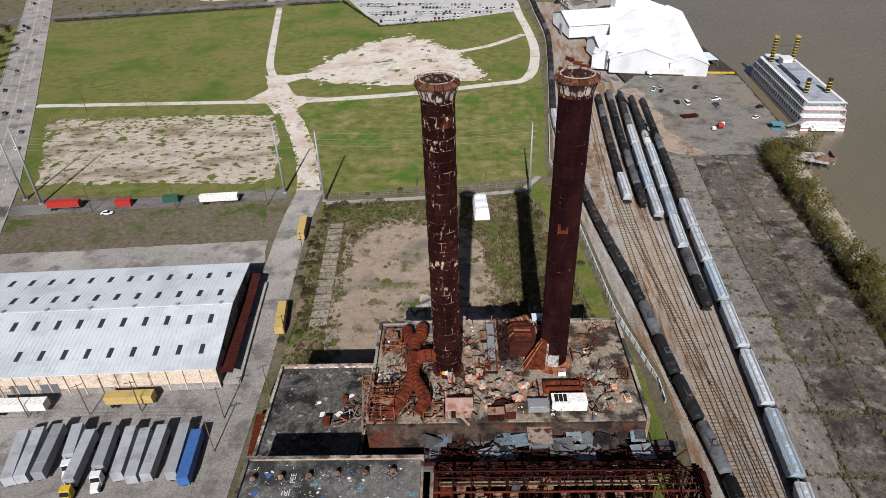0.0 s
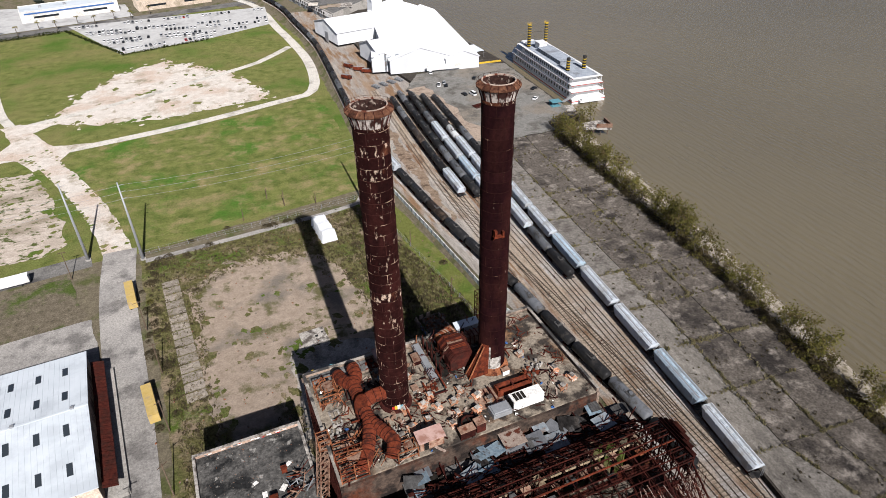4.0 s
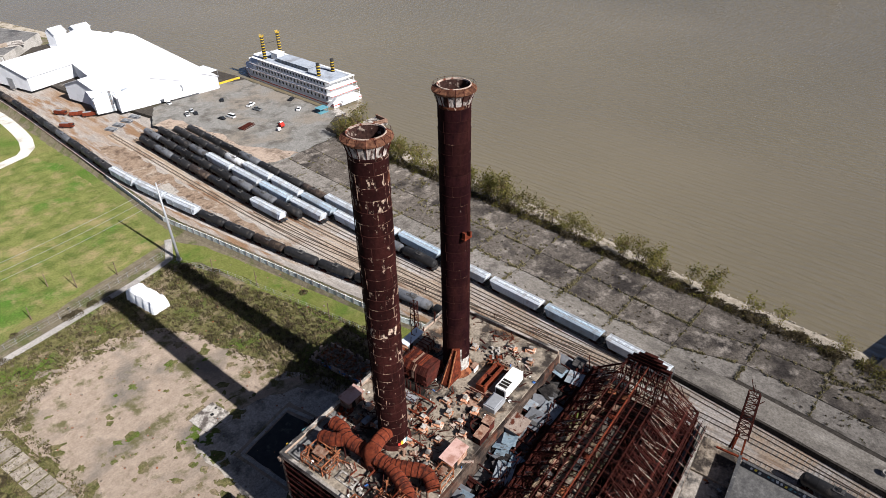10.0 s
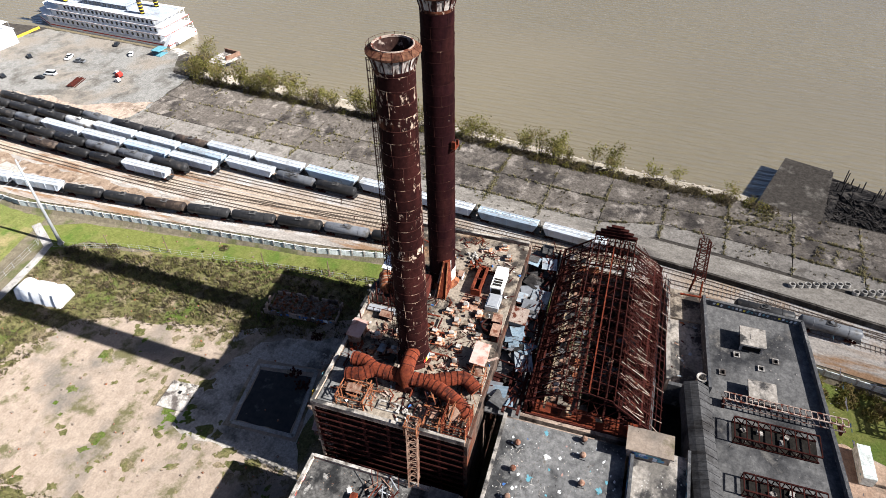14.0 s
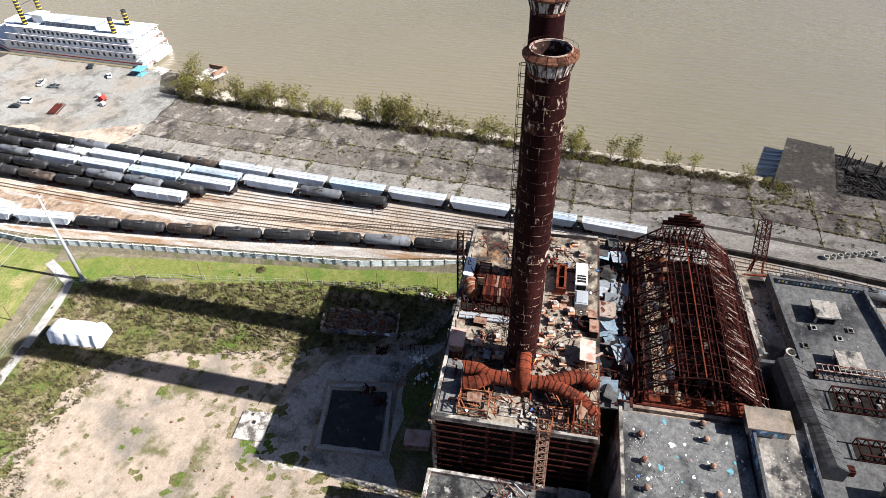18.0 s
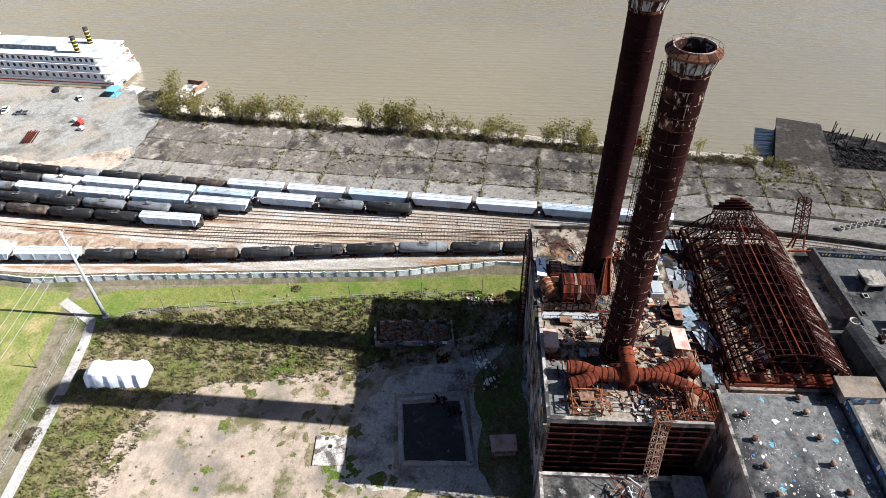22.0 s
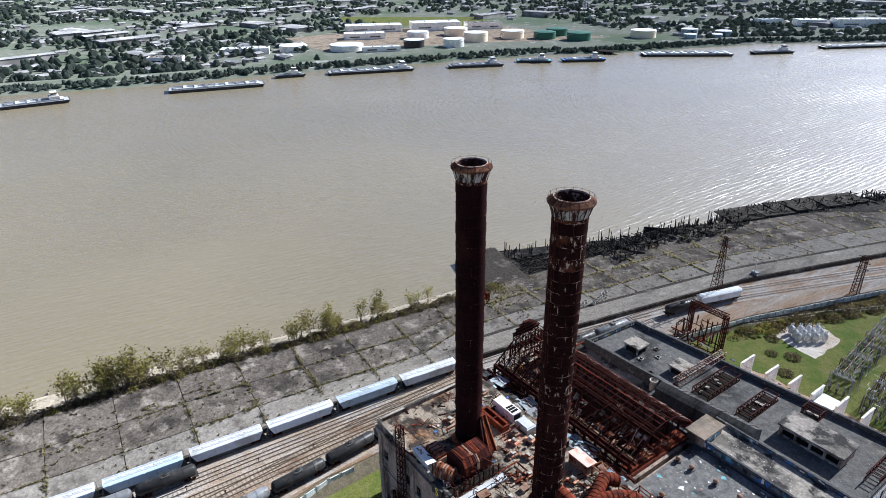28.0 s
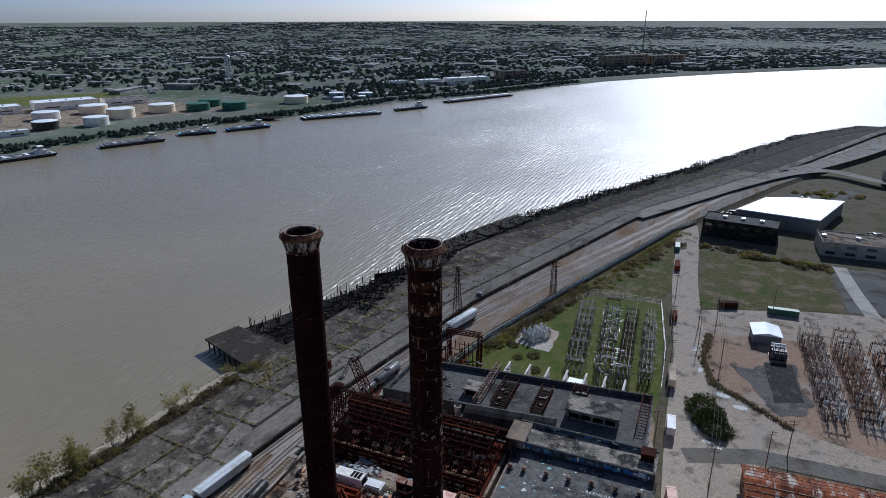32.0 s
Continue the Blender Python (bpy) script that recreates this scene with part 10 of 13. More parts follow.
def wood_pole(x, y, h=11.0, arms=1, lab="wooden utility pole with a crossarm", z0=0.0, turn=0):
    o = thing("utility_pole", lab, "utility pole", at=pose(x, y, z0, 0, 0, turn))
    part("shaft", Mesh().tube((0, 0, -0.4), (0.15, 0.1, h), 0.17, 0.11, n=8), "wood_pole", o)
    for k in range(arms):
        part("crossarm", Mesh().beam((-1.2, 0, h - 0.5 - 0.9 * k), (1.4, 0, h - 0.5 - 0.9 * k), 0.13), "wood_pole", o)
    return o


for x, y in ((-118.5, 97), (-102.7, 98.7), (-89.8, 100.7), (-67.6, 100.2), (-66, 90.1), (-58.6, 108.4), (-132.2, 105.4), (-161.7, 198.7), (-129.2, 203.4), (-92.9, 207.2), (-67.5, 170.7), (-197, 194.9), (-226.8, 302.6), (-194.5, 307.2), (-62.5, 150), (-60, 128)):
    wood_pole(x, y, turn=rnd.uniform(0, 40))
for x, y, h in ((19, 188, 6), (23.5, 157, 6), (27.5, 138, 6), (31.5, 122, 5), (14, 206, 5), (-20, 232, 7), (-26, 240, 5), (-36, 226, 5), (-8, 229, 5)):
    wood_pole(x, y, h, 0, "bare leaning wooden fence post")


def wire(a, b, sag, r=0.035, n=14):
    """One hanging wire from a to b."""
    m = Mesh()
    a, b = Vector(a), Vector(b)
    w = (b - a).normalized()
    side = w.cross(Vector((0, 0, 1))).normalized()
    up = side.cross(w)
    for k in range(n + 1):
        c = a + (b - a) * (k / n) - Vector((0, 0, sag * 4 * (k / n) * (1 - k / n)))
        m.v += [tuple(c + r * (math.cos(q) * side + math.sin(q) * up)) for q in (0.5, 2.07, 3.64, 5.21)]
        if k:
            m.f += [((k - 1) * 4 + i, (k - 1) * 4 + (i + 1) % 4, k * 4 + (i + 1) % 4, k * 4 + i) for i in range(4)]
    return m



for k, (z, o) in enumerate(((24, 0.3), (26.5, 0.9), (29, 1.5))):
    solid("overhead_wire", wire((-70 + o, 211.5, z), (11 + o, 221, z), 1.6), "steel_pale", "thin overhead power line across the field", "power line", "power lines")
    solid("overhead_wire", wire((-188 + o, 204, z), (-70 + o, 211.5, z), 2.2), "steel_pale", "thin overhead power line across the field", "power line", "power lines")

# ---- the vacant lot ----
wrapb = thing("wrapped_crate", "large crate wrapped in wrinkled white plastic on the lot", "wrapped crate", at=pose(-8.5, 206.5, 0, 0, 0, 98))
secs = []
for k in range(13):
    x = -7 + 14 * k / 12
    wd, hh = 2.6 + 0.18 * math.sin(k * 2.1), 4.3 + 0.25 * math.sin(k * 1.3 + 1) - (0.5 if k in (0, 12) else 0)
    secs.append([(x, -wd - 0.25, 0), (x, wd + 0.25, 0), (x, wd + 0.05 * math.sin(k * 3), hh * 0.55), (x, wd * 0.86, hh * 0.94), (x, wd * 0.4, hh), (x, -wd * 0.4, hh + 0.12 * math.sin(k)), (x, -wd * 0.86, hh * 0.95), (x, -wd, hh * 0.5)])
part("wrap", loft(Mesh(), secs), "wrap", wrapb)
part("straps", (lambda mm: [mm.beam((x, -2.9, 1.2), (x, -2.9, 3.5), 0.05, 0.2) for x in (-4, 0, 4)] and mm)(Mesh()), "coping", wrapb)
part("pallet", Mesh().box(-7.2, -2.9, 0, 7.2, 2.9, 0.12), "tie", wrapb)
pad = thing("concrete_pad", "small pale concrete pad with a hatch", "concrete pad", kind="structure")
part("pad", Mesh().poly([(-25, 153.4), (-24.2, 146.6), (-16.8, 147.8), (-17.8, 154.4)], 0.08, 0.3), "coping", pad)
part("hatch", Mesh().box(-20.5, 150.3, 0.3, -19.7, 151.0, 0.45).box(-18.6, 151.6, 0.3, -18.0, 152.1, 0.5), "black", pad)
# the row of pale slabs along the lane
bays = thing("slab_row", "row of worn concrete bay slabs along the lot edge", "concrete slabs", kind="structure")
for k in range(15):
    y = 138 + k * 3.9
    x = -53.5 - (y - 138) * 0.145
    part("bay_slab", Mesh().slab((x, y, 0.12), (5.2, 3.2, 0.4), (rnd.uniform(-0.6, 0.6), rnd.uniform(-0.6, 0.6), 98 - 90 + rnd.uniform(-2, 2))), "path_worn", bays)
kerb = thing("slab_kerb", "pale kerb round the dark sunken slab", "kerb", kind="structure")
for a, b in (((-6.2, 138), (-2.6, 124)), ((-2.6, 124), (-20, 119.6)), ((-20, 119.6), (-22, 134.6)), ((-22, 134.6), (-6.2, 138))):
    part("kerb_run", Mesh().beam((a[0], a[1], 0.16), (b[0], b[1], 0.16), 0.9, 0.2), "concrete", kerb)
# ruined low building full of rubble, and wrecks
ruin = thing("ruined_outbuilding", "roofless ruined outbuilding full of rubble and graffiti", "ruin", kind="structure")
RU = [(9, 147), (12, 127.5), (19, 129), (16, 148.5)]
rr5 = random.Random(15)
for a, b in zip(RU, RU[1:] + RU[:1]):
    L = math.hypot(b[0] - a[0], b[1] - a[1])
    n = int(L / 1.1)
    m = Mesh()
    for k in range(n):
        h = rr5.choice((0.25, 0.5, 0.9, 1.5, 1.9)) if a[0] > 10 else rr5.uniform(1.1, 1.9)
        p, q = k / n, (k + 1) / n
        m.beam((a[0] + (b[0] - a[0]) * p, a[1] + (b[1] - a[1]) * p, h / 2), (a[0] + (b[0] - a[0]) * q, a[1] + (b[1] - a[1]) * q, h / 2), 0.4, h)
    part("wall", m, "stucco", ruin)
part("floor", Mesh().poly(RU, 0.1), "weeds", ruin)
part("rubble", (lambda mm, rr: [mm.slab((14 + rr.uniform(-3.2, 3.2) , 138 + rr.uniform(-8.5, 8.5), 0.3 + rr.random()), (rr.uniform(0.3, 1.6), rr.uniform(0.2, 1.0), rr.uniform(0.1, 0.5)), (rr.uniform(-30, 30), rr.uniform(-30, 30), rr.uniform(0, 180))) for _ in range(420)] and mm)(Mesh(), random.Random(4)), "rubble", ruin, kind="stuff")
wall_tags(ruin, (9.2, 146.6), (11.9, 128), 0.3, 2.0, (-0.22, 0), 24, 8, ["blue", "teal", "white_paint", "blue"])
for x, y, lab in ((1, 117, "broken rusted steel frame in the shade"), (9, 121, "collapsed pipe frame in the grass")):
    o = thing("steel_trestle", lab, "trestle", at=pose(x, y, 0.08, 0, 0, 20))
    for k in range(4):
        part("post", Mesh().beam((-1.6 + 3.2 * (k % 2), -1.6 + 3.2 * (k // 2), 0), (-1.4 + 3.0 * (k % 2), -1.6 + 3.2 * (k // 2), 1.2), 0.16), "rust_dark", o)
        part("bar", Mesh().beam((-1.7, -1.6 + 1.06 * k, 1.2), (1.7, -1.5 + 1.06 * k, 1.15), 0.16), "rust_dark", o)
for k in range(14):
    r4 = random.Random(700 + k)
    x, y = (r4.uniform(22, 30), r4.uniform(112, 128)) if k < 6 else (r4.uniform(-8, 16), r4.uniform(112, 132))
    solid("scrap_heap", block_heap(50 + k, 26, 0.9, 0.45), r4.choice(("rubble", "coping", "rust_dark", "white_wall")), "small heap of rubbish on the shaded yard", "rubbish", kind="stuff", at=pose(x, y, 0.06, 0, 0, r4.uniform(0, 360)))
hs = thing("small_shed", "small shed with a faded pink sheet roof in the shade", "shed", at=pose(-15.6, 113.2, 0.08, 0, 0, 10))
part("shell", Mesh().box(-1.8, -2.5, 0, 1.8, 2.5, 2.2), "rust_pale", hs)
part("roof", Mesh().slab((-0.95, 0, 2.55), (2.2, 5.6, 0.12), (0, -18, 0)).slab((0.95, 0, 2.55), (2.2, 5.6, 0.12), (0, 18, 0)), "pinkish", hs)
lit = Mesh()
for _ in range(420):
    x, y = rnd.uniform(-64, 30), rnd.uniform(104, 215)
    s = rnd.uniform(0.12, 0.55)
    lit.slab((x, y, 0.12 + s * 0.2), (s, s * 0.8, s * 0.4), (rnd.uniform(-25, 25), rnd.uniform(-25, 25), rnd.uniform(0, 180)))
solid("litter", lit, "rubble", "scattered pale litter and stones on the lot", "litter", kind="stuff")

# weeds and shrubs over the lot
def in_poly(x, y, pts):
    c = False
    for (x1, y1), (x2, y2) in zip(pts, pts[1:] + pts[:1]):
        if (y1 > y) != (y2 > y) and x < (x2 - x1) * (y - y1) / (y2 - y1) + x1:
            c = not c
    return c


LOT = [(-70, 208), (8, 220), (30, 140), (32, 112), (20, 106), (-28, 110), (-54, 66), (-58, 130)]
BARE = [(-52, 184), (-42, 194), (-16, 193), (-8, 184), (-2, 150), (-6, 108), (-44, 112), (-50, 140)]
SHADEYARD = [(0, 148), (10, 120), (16, 106), (-28, 106), (-28, 146)]
ma, mb = Mesh(), Mesh()
for _ in range(13000):
    x, y = rnd.uniform(-72, 32), rnd.uniform(104, 220)
    if not in_poly(x, y, LOT) or in_poly(x, y, SHADEYARD):
        continue
    n = noise.noise((x * 0.07, y * 0.07, 1))
    if in_poly(x, y, BARE) and n < 0.42:
        continue
    tuft_mesh(ma if rnd.random() < 0.55 else mb, x, y, 0.02, 0.9, rnd.uniform(0.3, 0.9) * (1.2 if x > 0 else 0.8), 6, rnd)
solid("lot_weeds", ma, "grass_blade", "rough green and brown weeds over the lot", "weeds", kind="stuff")
solid("lot_dry_weeds", mb, "bush_brown", "dry brown weeds over the lot", "weeds", kind="stuff")
for _ in range(46):
    x, y = rnd.uniform(-68, 28), rnd.uniform(150, 226)
    if in_poly(x, y, BARE):
        continue
    s = rnd.uniform(0.4, 0.9)
    plant(BUSHES, rnd.randrange(4), pose(x, y, 0, 0, 0, rnd.uniform(0, 360)) @ Matrix.Diagonal((s, s, s, 1)))
# wire fence along lot
def wire_fence(pts, h, label, step=3.2):
    o = thing("wire_fence", label, "fence", kind="structure")
    pm = Mesh().tube((0, 0, 0), (0, 0, h), 0.05, n=6).data("post")
    for a, b in zip(pts, pts[1:]):
        d = math.hypot(b[0] - a[0], b[1] - a[1])
        n = max(1, int(d / step))
        for k in range(n):
            q = part("post", pm, "steel_pale", o)
            q.location = (a[0] + (b[0] - a[0]) * k / n, a[1] + (b[1] - a[1]) * k / n, 0)
        mm = Mesh()
        for z in (0.2, h * 0.5, h - 0.05):
            mm.beam((a[0], a[1], z), (b[0], b[1], z), 0.03)
        part("strand", mm, "steel_pale", o)


wire_fence([(-72, 214), (-30, 220), (7, 227), (14, 234)], 2.0, "rusty wire fence along the lot")
wire_fence([(8, 222), (16, 200), (24, 160), (30, 124)], 1.8, "wire fence between lot and rail lawn")
wire_fence([(-126, 96), (-75, 100.5), (-66.4, 78)], 2.2, "wire fence round the trailer yard")

# ---- the car park and the avenue ----
rg2 = random.Random(31)
def in_row(x0, y0, x1, y1, n, spread=0.85, turn=0):
    an = math.degrees(math.atan2(y1 - y0, x1 - x0))
    for k in range(n):
        if rnd.random() < spread:
            t = (k + 0.5) / n
            kind = (rnd.choice((0, 0, 0, 0, 0, 1, 1, 2, 2, 2, 3, 3, 4) if rnd.random() < 0.35 else (0, 0, 0, 1, 2, 3)), rnd.choice((0, 0, 0, 1, 2)) if rnd.random() < 0.5 else 0)
            car(kind, pose(x0 + (x1 - x0) * t, y0 + (y1 - y0) * t, 0.1, 0, 0, an + 90 + turn), "cars in the car park", True)


for f in (0.06, 0.30, 0.40, 0.64, 0.74, 0.97):
    a = (-98 - 44 * f, 484 + 84 * f)
    b = (-44 + 46 * min(1, f * 1.6), 499 + 26 * min(1, f * 1.6) + max(0, f - 0.62) * 130)
    n = int(math.hypot(a[0] - b[0], a[1] - b[1]) / 2.9)
    k = 0
    while k < n:
        run, gap = rnd.randrange(4, 13), rnd.randrange(1, 7)
        m2 = min(n, k + run)
        t0, t1 = k / n, m2 / n
        in_row(a[0] + (b[0] - a[0]) * t0, a[1] + (b[1] - a[1]) * t0, a[0] + (b[0] - a[0]) * t1, a[1] + (b[1] - a[1]) * t1, m2 - k, 0.92)
        k = m2 + gap
for k in range(22):
    row, col = k % 3, k // 3
    car((rg2.randrange(6), rg2.choice((0, 0, 1, 2))), pose(-300 + 6.0 * col + row * 3, 640 + row * 13 + col * 0.5 + rg2.uniform(-0.6, 0.6), 0.07, 0, 0, 100), "cars in the dusty lot", True)
for k in range(26):
    t = rnd.random()
    s = t * length_of(AVENUE)
    x, y, an = along(AVENUE, s)
    off = rnd.choice((-7, -3.5, 3.5, 7))
    nx, ny = -math.sin(radians(an)), math.cos(radians(an))
    car((rnd.randrange(6), rnd.choice((0, 0, 1))), pose(x + nx * off, y + ny * off, 0.08, 0, 0, an + (180 if off > 0 else 0)), "cars on the avenue")
mk = Mesh()
for off in (-5.2, 0.25, -0.25, 5.2):
    for a, b in zip(AVENUE, AVENUE[1:]):
        d = math.hypot(b[0] - a[0], b[1] - a[1])
        nx, ny = -(b[1] - a[1]) / d * off, (b[0] - a[0]) / d * off
        n = int(d / (6 if abs(off) > 1 else 3))
        for k in range(n):
            p = (a[0] + (b[0] - a[0]) * k / n + nx, a[1] + (b[1] - a[1]) * k / n + ny)
            q = (a[0] + (b[0] - a[0]) * (k + 0.5) / n + nx, a[1] + (b[1] - a[1]) * (k + 0.5) / n + ny)
            mk.beam((p[0], p[1], 0.085), (q[0], q[1], 0.085), 0.16, 0.01)
solid("lane_markings", mk, "white_paint", "pale worn lane markings on the avenue", "road marking", kind="stuff")
kb = Mesh()
for off in (-11, 11):
    for a, b in zip(AVENUE, AVENUE[1:]):
        d = math.hypot(b[0] - a[0], b[1] - a[1])
        nx, ny = -(b[1] - a[1]) / d * off, (b[0] - a[0]) / d * off
        kb.beam((a[0] + nx, a[1] + ny, 0.1), (b[0] + nx, b[1] + ny, 0.1), 0.5, 0.3)
solid("kerb", kb, "concrete", "pale concrete kerb along the avenue", "kerb", kind="structure")

# palms and hedges along the boulevard
hg, rh = Mesh(), random.Random(8)
for a, b in (((-372, 497), (-202, 542)), ((-190, 546), (-148, 556)), ((-146, 560), (-98, 477)), ((-98, 476), (-44, 493))):
    L = math.hypot(b[0] - a[0], b[1] - a[1])
    low = 0.6 if a[0] > -150 else 1.0
    for _ in range(int(L * 16 * low)):
        t = rh.random()
        p = Vector((a[0] + (b[0] - a[0]) * t + rh.gauss(0, 0.9 * low), a[1] + (b[1] - a[1]) * t + rh.gauss(0, 0.9 * low), rh.uniform(0.1, 2.4 * low)))
        w = rh.uniform(0.3, 0.7)
        q1 = Vector((rh.uniform(-1, 1), rh.uniform(-1, 1), rh.uniform(-1, 1))).normalized() * w
        q2 = Vector((rh.uniform(-1, 1), rh.uniform(-1, 1), rh.uniform(-1, 1))).normalized() * w * 0.8
        hg.add([p - q1, p - q2 * 0.6, p + q1, p + q2], [(0, 1, 2, 3)])
solid("hedge", hg, "leaf_dark", "dark clipped hedge along the north edge of the fields", "hedge", kind="stuff")
palm = None
for k in range(22):
    x, y = -360 + k * 13, 516 + k * 3.2 + (8 if k % 2 else 0)
    at = pose(x, y, 0, 0, 0, rnd.uniform(0, 360))
    if palm is None:
        palm = thing("palm_tree", "palm tree with a round crown beside the boulevard", "tree", "palms along the boulevard", at)
        part("trunk", Mesh().tube((0, 0, -0.3), (0.2, 0.1, 6.5), 0.28, 0.2, n=8), "bark", palm)
        c = Mesh()
        for j in range(22):
            a, e = 2 * math.pi * j / 22, rnd.uniform(-0.5, 1.0)
            p0 = Vector((0.2, 0.1, 6.5))
            p1 = p0 + Vector((math.cos(a) * 1.3, math.sin(a) * 1.3, 0.9 * e))
            p2 = p0 + Vector((math.cos(a) * 2.4, math.sin(a) * 2.4, 0.9 * e - 0.9))
            s = Vector((-math.sin(a), math.cos(a), 0)) * 0.3
            c.add([p0, p1 + s, p1 - s, p2], [(0, 1, 2), (1, 3, 2)])
        part("fronds", c, "leaf", palm)
    else:
        copy_thing(palm, at)

# low buildings across the boulevard
def flat_block(name, label, x, y, an, L, D, h, wall, top, cat="building", bands=1, roofkit=2):
    o = thing(name, label, cat, at=pose(x, y, 0, 0, 0, an))
    part("shell", Mesh().box(-L / 2, -D / 2, 0, L / 2, D / 2, h), wall, o)
    part("roof", Mesh().box(-L / 2 + 0.4, -D / 2 + 0.4, h, L / 2 - 0.4, D / 2 - 0.4, h + 0.15), top, o)
    for a, b, c, d in ((-L / 2, -D / 2, L / 2, -D / 2 + 0.4), (-L / 2, D / 2 - 0.4, L / 2, D / 2), (-L / 2, -D / 2 + 0.4, -L / 2 + 0.4, D / 2 - 0.4), (L / 2 - 0.4, -D / 2 + 0.4, L / 2, D / 2 - 0.4)):
        part("parapet", Mesh().box(a, b, h, c, d, h + 0.6), wall, o)
    for bnd in range(bands):
        z = h * (bnd + 0.35) / bands
        for sgn in (-1, 1):
            n = max(2, min(7, int(L / 6))) if math.hypot(x, y) < 500 else 2
            for k in range(n):
                xx = -L / 2 + L * (k + 0.25) / n
                part("window", Mesh().box(xx, sgn * D / 2 - 0.05, z, xx + L / n * 0.5, sgn * D / 2 + 0.05, z + min(1.6, h / bands * 0.45)), "pane", o)
    for k in range(roofkit):
        part("roof_unit", Mesh().box(-L * 0.3 + k * L * 0.25, -1.2, h + 0.15, -L * 0.3 + k * L * 0.25 + 2.2, 1.0, h + 1.5), "steel_pale", o)
    return o


office = flat_block("office_block", "white low building with a blue band beside the boulevard", -150, 621, 13, 72, 26, 8, "white_wall", "white_metal")
flat_block("store_block", "pale low building beyond the car park", -70, 625, 13, 60, 26, 8, "cream_wall", "roof_pale")
flat_block("store_block", "white flat-roofed building beyond the fields", -384, 600, 13, 60, 25, 7, "white_wall", "roof_pale")
part("blue_band", Mesh().box(-33, -13.35, 6.2, 33, -13.0, 7.2), "blue", office)

# ---- the white wharf sheds and the boat ----
def gable(host, name, a, b, w, h0, h1, wall="tent_white", top="tent_white", z0=DECK_Z):
    """A gabled hall along a to b (plan), w wide, with eaves h0 and ridge h1 above the wharf."""
    a, b = Vector((*a, 0)), Vector((*b, 0))
    d = (b - a).normalized()
    n = Vector((-d.y, d.x, 0)) * (w / 2)
    up = Vector((0, 0, 1))
    q = part(name, Mesh().add([a - n + up * z0, b - n + up * z0, b + n + up * z0, a + n + up * z0, a - n + up * (z0 + h0), b - n + up * (z0 + h0), b + n + up * (z0 + h0), a + n + up * (z0 + h0), a + up * (z0 + h1 - 0.1), b + up * (z0 + h1 - 0.1)], [(0, 1, 5, 4), (2, 3, 7, 6), (1, 2, 6, 9, 5), (3, 0, 4, 8, 7)]), wall, host)
    n2 = n * 1.04
    e = d * 0.5
    for s in (-1, 1):
        p = [a - e + s * n2 + up * (z0 + h0 - 0.15), b + e + s * n2 + up * (z0 + h0 - 0.15), b + e + up * (z0 + h1), a - e + up * (z0 + h1)]
        if s > 0:
            p = p[::-1]
        part("roof_slope", Mesh().add(p + [x - up * 0.25 for x in p], [(0, 1, 2, 3), (7, 6, 5, 4), (0, 4, 5, 1), (1, 5, 6, 2), (2, 6, 7, 3), (3, 7, 4, 0)]), top, q)
    return q


ter = thing("wharf_terminal", "white metal-roofed terminal sheds on the wharf", "terminal shed")
gable(ter, "hall", (34, 448), (96, 462), 40, 8, 13)
gable(ter, "hall", (74, 356), (90, 484), 36, 8, 14)
gable(ter, "hall", (98, 352), (108, 470), 20, 7, 11)
gable(ter, "hall", (50, 386), (84, 392), 30, 8, 13)
gable(ter, "hall", (54, 364), (60, 392), 14, 7.5, 11.5)
gable(ter, "tower", (72, 478), (80, 480), 8, 16, 19)
gable(ter, "tower", (88, 486), (98, 488), 7, 14, 16)
for x, y, an in ((33.6, 452, 13), (33.4, 442, 13)):
    part("end_door", Mesh().slab((x + 0.2, y, DECK_Z + 3), (0.3, 5.5, 6), (0, 0, an)), "steel_pale", ter)
for k in range(4):
    part("false_front", Mesh().slab((49 + k * 4.5, 366 - k * 1.6, DECK_Z + 4.2 + (k % 2)), (4.2, 0.4, 8.4 + 2 * (k % 2)), (0, 0, -18)), "sheet", ter)
part("long_sign_wall", Mesh().beam((76, 351.6, DECK_Z + 3), (96, 350, DECK_Z + 3), 0.3, 3.0), "white_wall", ter)
tent = thing("marquee", "white open-sided marquee beside the terminal", "marquee", at=pose(110, 374, DECK_Z, 0, 0, 10))
part("canopy", Mesh().add([(-7, -7, 4), (7, -7, 4), (7, 7, 4), (-7, 7, 4), (-3.5, 0, 6.5), (3.5, 0, 6.5), (0, 0, 5.0)], [(0, 1, 5, 4), (1, 2, 5), (2, 3, 4, 5), (3, 0, 4)]), "white_metal", tent)
for x in (-6.8, 0, 6.8):
    for y in (-6.8, 6.8):
        part("pole", Mesh().tube((x, y, 0), (x, y, 4.1), 0.1, n=6), "steel_pale", tent)
studio = thing("studio_warehouse", "long flat-roofed wharf warehouse with pale roof patches and a lettered wall", "warehouse")
m = Mesh().poly([(22, 600), (47, 493), (82, 532), (60, 600), (30, 680), (0, 700)][::-1], 2, 9)
part("body", m, "concrete", studio)
part("roof_cover", Mesh().poly([(23, 600), (47.5, 495), (81, 532), (59, 600), (30, 676), (2, 696)][::-1], 9.05), "roof_dark", studio)
for k in range(22):
    t = rnd.random()
    x, y = 34 + 30 * rnd.random() - 14 * t, 515 + 130 * t
    part("roof_patch", Mesh().slab((x, y, 9.12 + 0.012 * k), (rnd.uniform(5, 12), rnd.uniform(8, 18), 0.08), (0, 0, -13)), ("dirt", "sand", "coping")[k % 3], studio)
an = math.atan2(493 - 600, 47 - 22)
nx, ny = math.sin(an), -math.cos(an)
